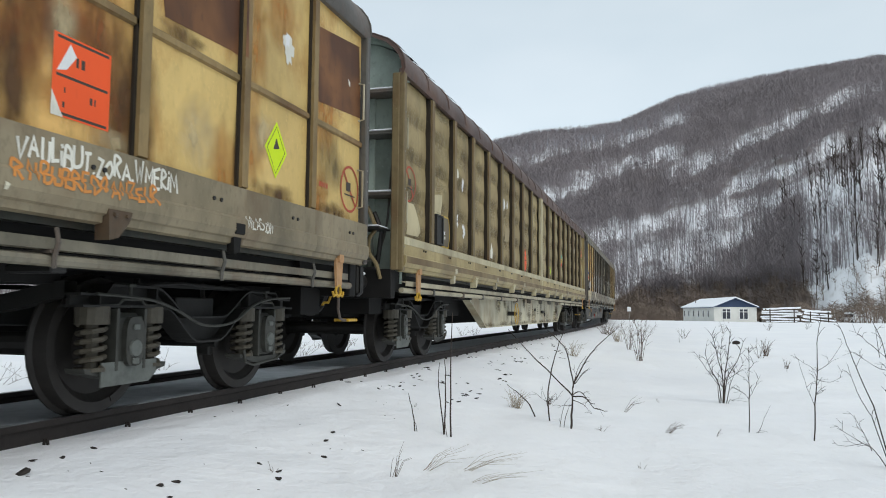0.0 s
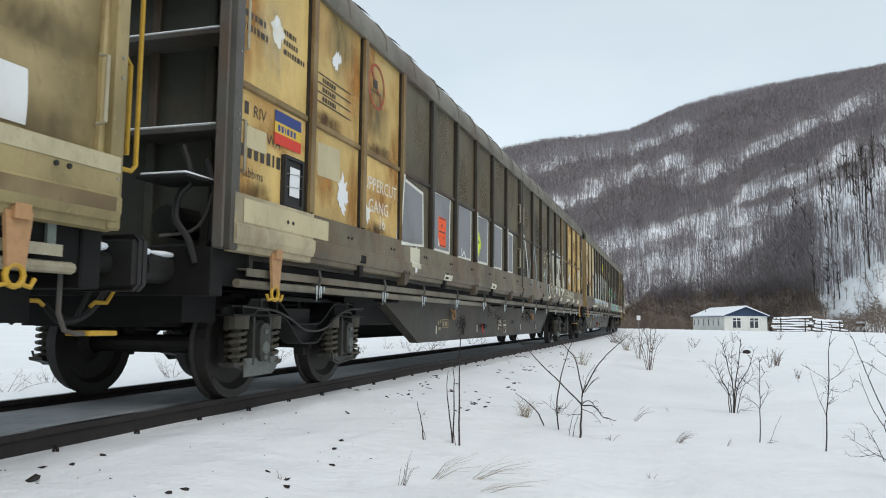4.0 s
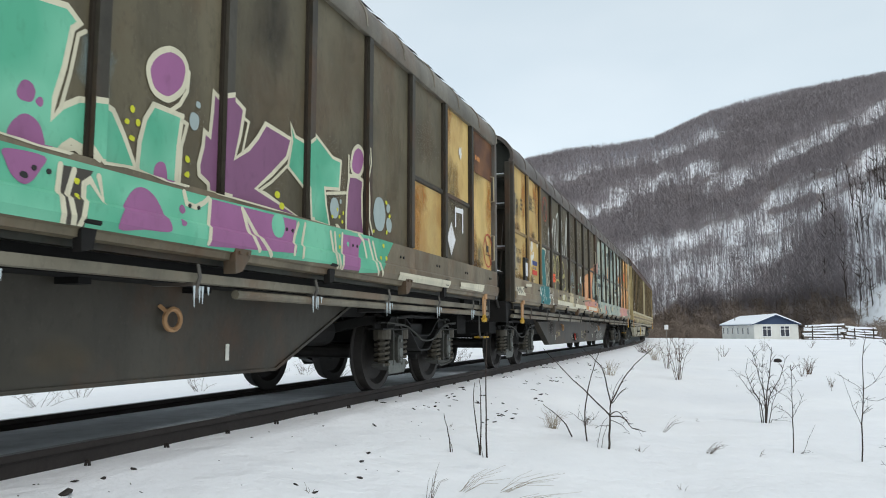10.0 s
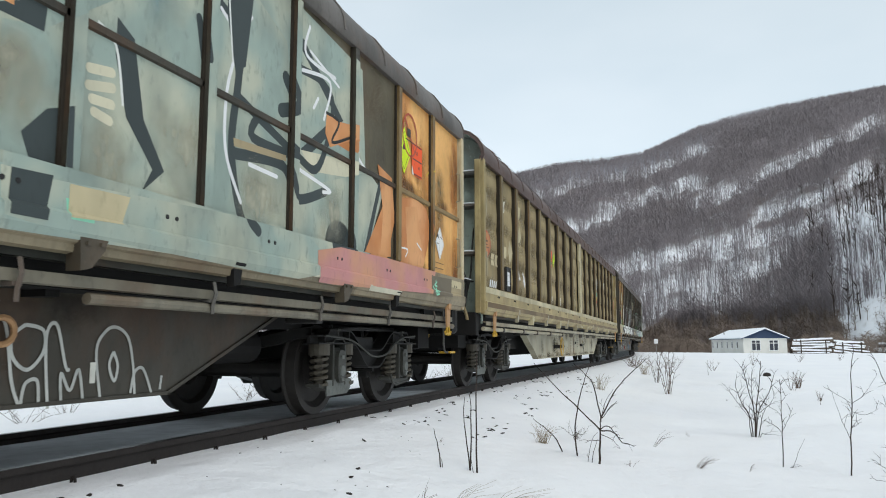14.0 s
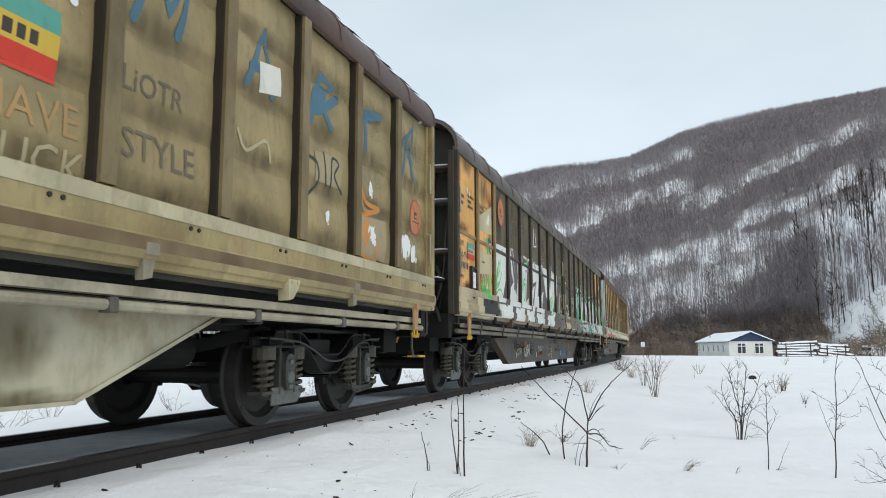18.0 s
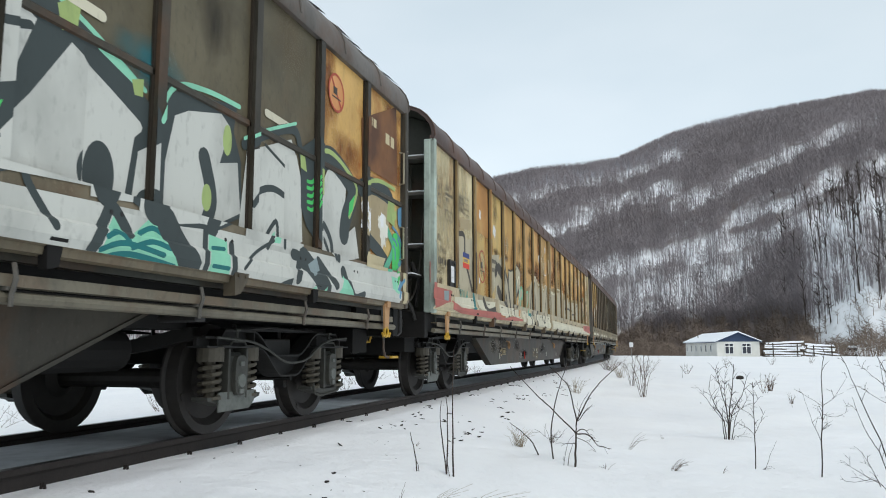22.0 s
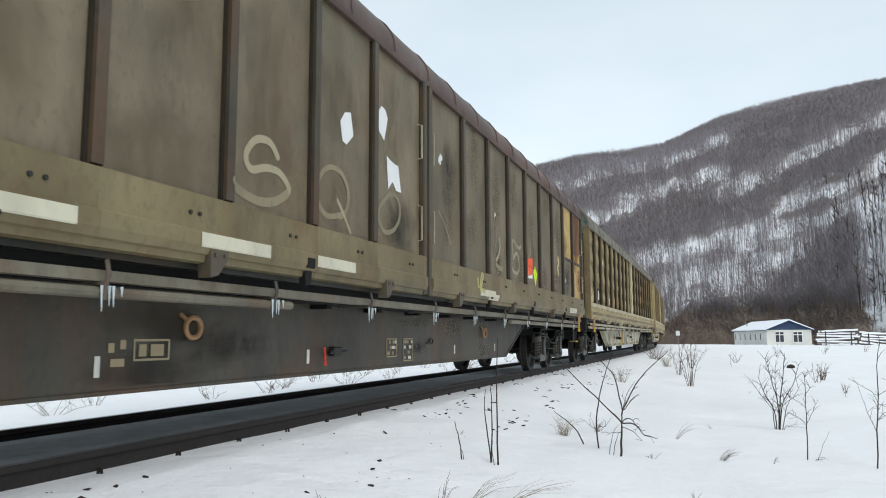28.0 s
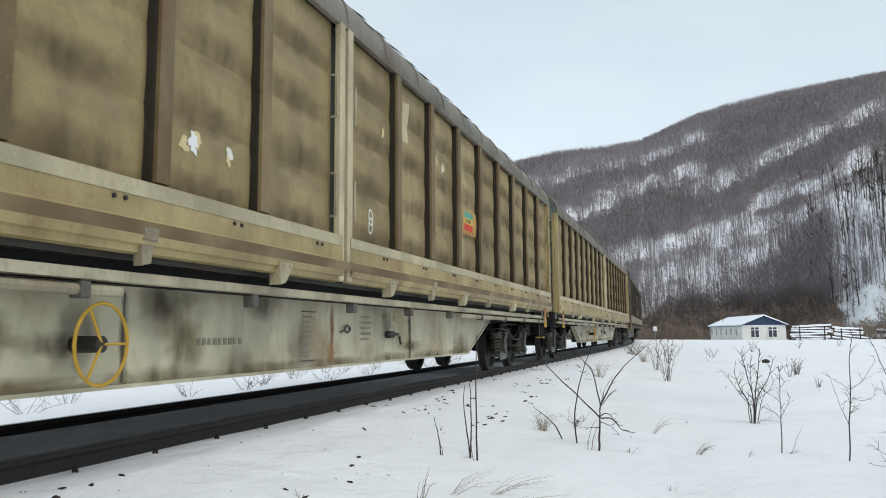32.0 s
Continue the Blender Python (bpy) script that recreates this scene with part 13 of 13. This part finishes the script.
    p.curve([(6.95, 1.66), (7.03, 2.05), (7.36, 2.33), (7.89, 2.51), (8.32, 2.34), (8.93, 2.4), (9.22, 2.27), (9.54, 2.42), (10.28, 2.33), (11.05, 2.32)], 0.035, bone, 4)
    p.disc(7.76, 1.81, 0.14, 0.36, soot, 3)
    p.curve([(7.46, 2.31), (7.22, 1.91), (7.01, 1.37)], 0.07, soot, 3)
    p.fill([(8.38, 2.25), (8.93, 2.4), (9.25, 2.18), (8.9, 1.52), (8.08, 1.6)], bone_grey, 1)
    p.disc(8.78, 1.71, 0.09, 0.24, soot, 3)
    p.fill([(9.22, 2.17), (9.54, 2.39), (10.25, 2.33), (9.93, 1.56), (8.87, 1.52)], bone_grey, 1)
    p.curve([(9.88, 2.39), (9.33, 1.57)], 0.06, soot, 2)
    p.fill([(3.25, 1.55), (4, 1.53), (4.09, 1.37), (3.77, 1.31), (3.26, 1.36)], lip_white, 1)
    p.fill([(4.06, 1.53), (4.32, 1.53), (4.31, 1.39), (4.12, 1.34)], lip_white, 1)
    p.fill([(4.38, 1.54), (4.67, 1.54), (4.72, 1.36), (4.44, 1.38)], lip_white, 1)
    p.fill([(4.74, 1.51), (5.14, 1.54), (5.1, 1.34), (4.79, 1.34)], lip_white, 1)
    p.fill([(3.26, 1.36), (3.69, 1.3), (4.52, 1.37), (5.17, 1.35), (5.61, 1.34), (5.59, 1.3), (3.27, 1.25)], coral, 0)
    p.fill([(3.26, 1.34), (3.69, 1.34), (3.66, 1.31), (3.26, 1.31)], skin_dark, 1)
    p.fill([(5.61, 1.53), (6.08, 1.54), (6, 1.3), (5.68, 1.3)], lip_white, 1)
    p.fill([(6.15, 1.51), (7.05, 1.53), (7.05, 1.23), (6.16, 1.24)], lip_white, 1)
    p.fill([(7.3, 1.54), (9.83, 1.56), (9.82, 1.26), (7.72, 1.2)], lip_white, 1)
    p.curve([(6.43, 1.49), (6.76, 1.5), (6.68, 1.46)], 0.06, teal, 2)
    p.curve([(6.95, 1.57), (6.85, 1.23), (7.42, 1.18)], 0.09, soot, 2)
    p.curve([(7.52, 1.54), (7.58, 1.37), (7.85, 1.16)], 0.09, soot, 2)
    p.curve([(8.46, 1.54), (8.73, 1.36), (9.02, 1.54)], 0.07, soot, 2)
    torn_paper(p, 8.54, 3.03, 0.15, 72)
    torn_paper(p, 9.59, 3.4, 0.14, 62)
    p.curve([(9.39, 3.05), (9.39, 2.71), (9.75, 2.75), (9.72, 3.07)], 0.03, white, 2, "sticker")
    p.fill([(13.42, 2.24), (14.3, 2.4), (14.99, 2.04), (14.82, 1.65), (13.41, 1.65)], bone_grey, 0)
    p.fill([(10.68, 2.23), (11.37, 2.31), (11.2, 1.51), (10.46, 1.55)], bone_grey, 0)
    p.fill([(11.53, 2.3), (12.39, 2.43), (13.2, 2.46), (12.97, 1.61), (11.35, 1.53)], bone_grey, 0)
    p.curve([(10.43, 2.29), (11.3, 2.29), (12.03, 2.49), (13.2, 2.42)], 0.05, bone, 1)
    p.fill([(14.7, 2.26), (17.97, 2.36), (17.92, 1.74), (14.68, 1.68)], bone_grey, 0)
    p.fill([(10.29, 1.48), (20.79, 1.45), (20.75, 1.21), (10.29, 1.17)], lip_white, 0)
    p.curve([(13.65, 1.97), (14.69, 2.01), (15.94, 1.87), (17.1, 2.27)], 0.06, soot, 1)
    torn_paper(p, 17.38, 3.15, 0.2, 91)
    p.fill([(19.71, 3.37), (20.31, 3.46), (20.45, 3.12), (19.79, 3.03)], coral, 1, "sticker")
    p.curve([(12.77, 1.87), (12.76, 1.59)], 0.16, soot, 2)
    p.bars(19.88, 1.97, [0.8, 0.8, 0.8, 0.8, 0.8, 0.8], 0.05, stencil)
    p.fill([(18.67, 2.35), (19.42, 2.53), (19.37, 1.91), (18.98, 1.7), (18.61, 1.77)], lip_white, 0)
    p.curve([(18.97, 2.57), (19.47, 2.61), (19.46, 2.2), (19.28, 1.86), (19.02, 1.67), (18.65, 1.73)], 0.1, green, 2)
    p.curve([(18.95, 2.56), (19.4, 2.55), (19.4, 2.18), (19.24, 1.88), (18.98, 1.73), (18.61, 1.77)], 0.14, soot, 1)
    p.curve([(18.58, 2.31), (18.64, 2.11), (18.72, 2.14)], 0.14, soot, 1)
    p.curve([(18.64, 2.42), (18.68, 2.19)], 0.14, skin, 2)
    p.fill([(18.56, 1.57), (21.07, 1.6), (21, 1.29), (18.58, 1.36)], coral, 0)
    p.curve([(19.03, 1.49), (19.09, 1.39), (19.18, 1.52), (19.21, 1.34), (19.37, 1.52), (19.4, 1.37)], 0.03, soot, 2)
    p.fill([(18.97, 1.28), (19.88, 1.26), (19.88, 1.21), (18.97, 1.21)], patch_cream, 1)
    p.fill([(19.42, 2.66), (19.56, 2.72), (19.6, 1.67), (19.47, 1.67)], amber, 0, "stain")
    striped_label(p, 0.98, 2.15, 0.42, flag_blue, flag_yellow, flag_red)
    no_hump_sign(p, 2.12, 2.17, 0.27)
    no_hump_sign(p, 20.65, 2.11, 0.26)
    p.done(LABELS)


paint_wagon_7()


def paint_wagon_8():
    p = Paint(w8, False)
    weather(p, 8, 48)
    wagon_board(p, -0.95, 81, keeper="D-AAEC")
    card_holder(p, 0.12, 1.89, False)
    torn_paper(p, 0.65, 3.46, 0.2, 1)
    torn_paper(p, 0.9, 2.45, 0.2, 18)
    torn_paper(p, 1.09, 2.19, 0.24, 69)
    torn_paper(p, 1.29, 2.41, 0.18, 33)
    torn_paper(p, 0.95, 2.91, 0.14, 68)
    torn_paper(p, 2.18, 3.28, 0.12, 6)
    torn_paper(p, 2.31, 2.67, 0.2, 57)
    frame_grid(p, -0.7, 3.4)
    torn_paper(p, 1.36, 1.96, 0.1, 46)
    torn_paper(p, 0.86, 2.8, 0.1, 34)
    torn_paper(p, 2.43, 1.91, 0.06, 25)
    p.rect(-0.9, 0.3, 1.29, 1.385, lip_white, 1)
    p.rect(0.75, 2, 1.29, 1.385, lip_white, 1)
    p.rect(4, 4.9, 1.29, 1.385, lip_white, 1)
    p.rect(5.9, 6.7, 1.29, 1.385, lip_white, 1)
    p.rect(7.4, 8.1, 1.29, 1.385, lip_white, 1)
    p.rect(12, 12.8, 1.29, 1.385, lip_white, 1)
    torn_paper(p, 10.62, 2.93, 0.12, 95)
    p.curve([(6.91, 2.11), (6.82, 2.19), (6.70, 2.20), (6.59, 2.16), (6.50, 2.06), (6.50, 1.98), (6.58, 1.94), (6.75, 1.99), (6.94, 1.99), (7.08, 1.90), (7.05, 1.84)], 0.06, faint_chalk_soft)
    p.curve([(7.05, 1.84), (6.90, 1.76), (6.70, 1.72), (6.48, 1.74), (6.30, 1.80)], 0.07, ghost)
    p.curve([(8.03, 1.83), (7.74, 1.77), (7.57, 1.85), (7.54, 2.01), (7.65, 2.16), (7.81, 2.22), (8.00, 2.19), (8.12, 2.05), (8.09, 1.89), (7.97, 1.79)], 0.05, ghost)
    p.curve([(7.91, 1.94), (8.03, 1.83), (8.17, 1.68)], 0.04, faint_chalk_soft)
    p.curve([(9.01, 2.17), (8.83, 2.03), (8.80, 1.90), (8.94, 1.79), (9.18, 1.84), (9.33, 1.99), (9.32, 2.15), (9.17, 2.22), (8.99, 2.17)], 0.05, ghost)
    p.curve([(10.55, 2.26), (10.79, 2.12), (11.01, 1.90)], 0.03, ghost)
    p.curve([(13.36, 2.25), (13.40, 2.17), (13.37, 2.06), (13.27, 1.96), (13.17, 1.90)], 0.06, faint_chalk_soft)
    p.curve([(13.17, 1.83), (13.32, 1.79), (13.44, 1.79), (13.53, 1.79)], 0.08, ghost)
    p.curve([(14.77, 2.29), (14.64, 2.25), (14.48, 2.27), (14.30, 2.33), (14.21, 2.33), (14.17, 2.27), (14.20, 2.12), (14.25, 2.03)], 0.06, faint_chalk_soft)
    p.curve([(14.25, 2.03), (14.38, 2.12), (14.51, 2.13), (14.61, 2.03), (14.63, 1.90), (14.55, 1.82), (14.41, 1.79), (14.25, 1.81), (14.16, 1.85)], 0.06, faint_chalk_soft)
    p.curve([(15.39, 2.15), (15.48, 2.29), (15.50, 2.40), (15.52, 2.21)], 0.03, faint_chalk_soft)
    p.fill([(15.22, 2.09), (15.28, 2.12), (15.35, 1.86), (15.65, 1.88), (15.65, 1.79), (15.33, 1.77), (15.23, 1.82)], white, 0, "sticker")
    p.fill([(15.28, 2.12), (15.36, 2.14), (15.68, 2.17), (15.66, 1.94), (15.63, 1.86), (15.32, 1.81)], signal_orange, 0, "sticker")
    p.fill([(15.34, 2.01), (15.67, 2.00), (15.67, 1.99), (15.34, 2.00)], stencil, 0, "sticker")
    p.fill([(15.72, 1.91), (15.86, 2.05), (16.05, 1.90), (15.88, 1.66)], lime, 0, "sticker")
    p.fill([(15.82, 1.99), (15.86, 2.02), (15.91, 1.97)], stencil, 0, "sticker")
    torn_paper(p, 18.16, 2.36, 0.17, 11, paper_cream)
    torn_paper(p, 18.13, 2.12, 0.15, 77, paper_cream)
    p.fill([(7.94, 2.68), (8.03, 2.79), (8.15, 2.82), (8.21, 2.61), (8.07, 2.49), (7.99, 2.51)], white, 0, "sticker")
    p.fill([(8.74, 2.99), (8.85, 3.09), (8.94, 3.08), (9.01, 3.00), (8.92, 2.74), (8.79, 2.81)], white, 0, "sticker")
    p.fill([(8.98, 2.60), (9.07, 2.57), (9.20, 2.55), (9.29, 2.55), (9.37, 2.27), (9.23, 2.27), (9.14, 2.35), (9.03, 2.25)], white, 0, "sticker")
    p.curve([(11.95, 1.52), (12.02, 1.35), (12.13, 1.58), (12.21, 1.57), (12.11, 1.39), (12.19, 1.36)], 0.06, ochre_tag, 1)
    torn_paper(p, 13.12, 2.61, 0.06, 87)
    p.fill([(12.26, 1.37), (12.47, 1.38), (12.45, 1.34), (12.26, 1.34)], lip_white, 1)
    p.fill([(12.46, 1.32), (12.99, 1.34), (12.94, 1.22), (12.44, 1.22)], lip_white, 1)
    p.fill([(19, 1.36), (19.83, 1.37), (19.82, 1.26), (19, 1.25)], lip_white, 1)
    data_block(p, 17.5, 1.95, 4, 0.06, stencil, 1.6, 9)
    p.fill([(18.95, 1.36), (19.78, 1.36), (19.73, 1.28), (18.95, 1.28)], lip_white, 1)
    p.bars(18.73, 1.94, [0.6, 0.6, 0.9, 0.6], 0.08, chalk)
    p.bars(19.94, 1.94, [0.8, 0.8, 0.8], 0.05, rust_patch)
    torn_paper(p, 19.26, 3.11, 0.05, 3)
    p.fill([(19.81, 3.62), (20.9, 3.75), (20.91, 2.74), (19.83, 2.65)], rust_patch, 0, "stain")
    striped_label(p, -0.29, 2.47, 0.5, flag_green, patch_cream, flag_red)
    no_hump_sign(p, 0.02, 2.24, 0.21)
    no_hump_sign(p, 20.7, 2.07, 0.24)
    p.done(LABELS)


paint_wagon_8()


def paint_wagon_9():
    p = Paint(w9, True)
    weather_shade_ribbed(p, 69)
    p.disc(-0.54, 2.37, 0.19, 0.24, faint_orange, 1, "marking")
    card_holder(p, 0.7, 1.89)
    p.fill([(-0.68, 2.02), (-0.19, 2.06), (-0.19, 1.88), (-0.67, 1.88)], patch_cream, 1, "sticker")
    p.fill([(-0.5, 1.87), (0.06, 1.88), (0.07, 1.68), (-0.49, 1.66)], patch_cream, 1, "sticker")
    torn_paper(p, 0.59, 3.27, 0.144, 81, paper_cream)
    torn_paper(p, 2, 3.3, 0.072, 70, paper_cream)
    torn_paper(p, 2.11, 2.95, 0.112, 82)
    p.bars(1.02, 1.76, [0.8, 0.8], 0.06, white)
    p.bars(-0.45, 2.58, [0.7, 0.3, 0.7], 0.14, patch_cream)
    torn_paper(p, 13.01, 3.02, 0.096, 45, paper_cream)
    torn_paper(p, 7.72, 1.99, 0.08, 37, paper_cream)
    p.disc(1.93, 1.92, 0.07, 0.1, patch_cream, 1, "sticker")
    p.disc(2.23, 1.93, 0.07, 0.1, patch_cream, 1, "sticker")
    chalk_board(p, 1.13, 1.88)
    torn_paper(p, 1.9, 1.91, 0.096, 75, paper_cream)
    torn_paper(p, 2.03, 1.88, 0.08, 14, paper_cream)
    p.fill([(3.39, 1.92), (3.46, 1.94), (3.56, 1.88), (3.56, 1.78), (3.51, 1.71), (3.44, 1.75), (3.42, 1.84)], white, 1, "sticker")
    p.fill([(3.15, 1.96), (3.2, 1.97), (3.21, 1.93), (3.17, 1.93)], paper_cream, 1, "sticker")
    p.fill([(4.12, 2.04), (4.39, 2.04), (4.41, 1.76), (4.14, 1.77)], patch_tan, 1, "sticker")
    p.fill([(4.07, 2.07), (4.12, 2.08), (4.49, 2.07), (4.5, 1.75), (4.43, 1.76), (4.43, 2.01), (4.13, 2.04), (4.12, 1.74), (4.08, 1.74)], white, 1, "sticker")
    p.fill([(4.71, 2.09), (4.86, 1.95), (4.72, 1.76), (4.57, 1.9)], amber, 1, "sticker")
    p.fill([(4.72, 1.76), (4.8, 1.85), (4.74, 1.69), (4.63, 1.77)], white, 1, "sticker")
    torn_paper(p, 7.86, 2.03, 0.104, 53, paper_cream)
    torn_paper(p, 8.25, 2.03, 0.08, 81)
    torn_paper(p, 13.25, 2.96, 0.08, 68)
    p.fill([(14.22, 2.55), (15, 2.57), (14.95, 2.2), (14.17, 2.19)], amber, 1, "sticker")
    torn_paper(p, 7.82, 2.02, 0.104, 46)
    torn_paper(p, 8.23, 1.97, 0.056, 30, paper_cream)
    torn_paper(p, 13.31, 2.98, 0.096, 84, paper_cream)
    p.ring(10.81, 1.93, 0.05, 0.08, 0.02, chalk, 2)
    p.ring(10.81, 1.84, 0.05, 0.08, 0.02, chalk, 2)
    p.fill([(11.73, 3.46), (11.96, 3.49), (11.92, 2.99), (11.73, 2.98)], patch_cream, 1, "sticker")
    torn_paper(p, 11.14, 2.93, 0.08, 48, paper_cream)
    no_hump_sign(p, -0.54, 2.37, 0.18, patch_rust)
    striped_label(p, 14.52, 2.4, 0.45, flag_green, flag_yellow, flag_red)
    p.done(LABELS)


paint_wagon_9()


# ---- what moves: the train rolls past, slowing a little, and its wheels turn ----
def rolled(t):
    """Metres that the train has gone by t seconds."""
    u = t - 16.0
    return 8.4725e-4 * u ** 3 - 1.03105e-2 * u ** 2 + 6.008997 * u + 115.777336


def motions():
    times = [k * 0.5 for k in range(65)]
    fine = [k * 0.1 for k in range(321)]
    for number, wagon, wheels in MOVING:
        rows = []
        for t in times:
            s = PITCH * number - rolled(t)
            xa, ya, _ = on_track(s + PIVOTS[0])
            xb, yb, _ = on_track(s + PIVOTS[1])
            a = math.atan2(-(xb - xa), yb - ya)
            rows.append((t, pose(xa + PIVOTS[0] * math.sin(a), ya - PIVOTS[0] * math.cos(a), 0, 0, 0, math.degrees(a))))
        walk(wagon, rows)
        start = random.Random(number).uniform(0, 360)
        for i, (wheel, dy) in enumerate(wheels):
            walk(wheel, [(t, pose(0, dy, 0.46, start + 40 * i + math.degrees((rolled(t) - rolled(0)) / 0.46), 0, 0)) for t in fine])


motions()
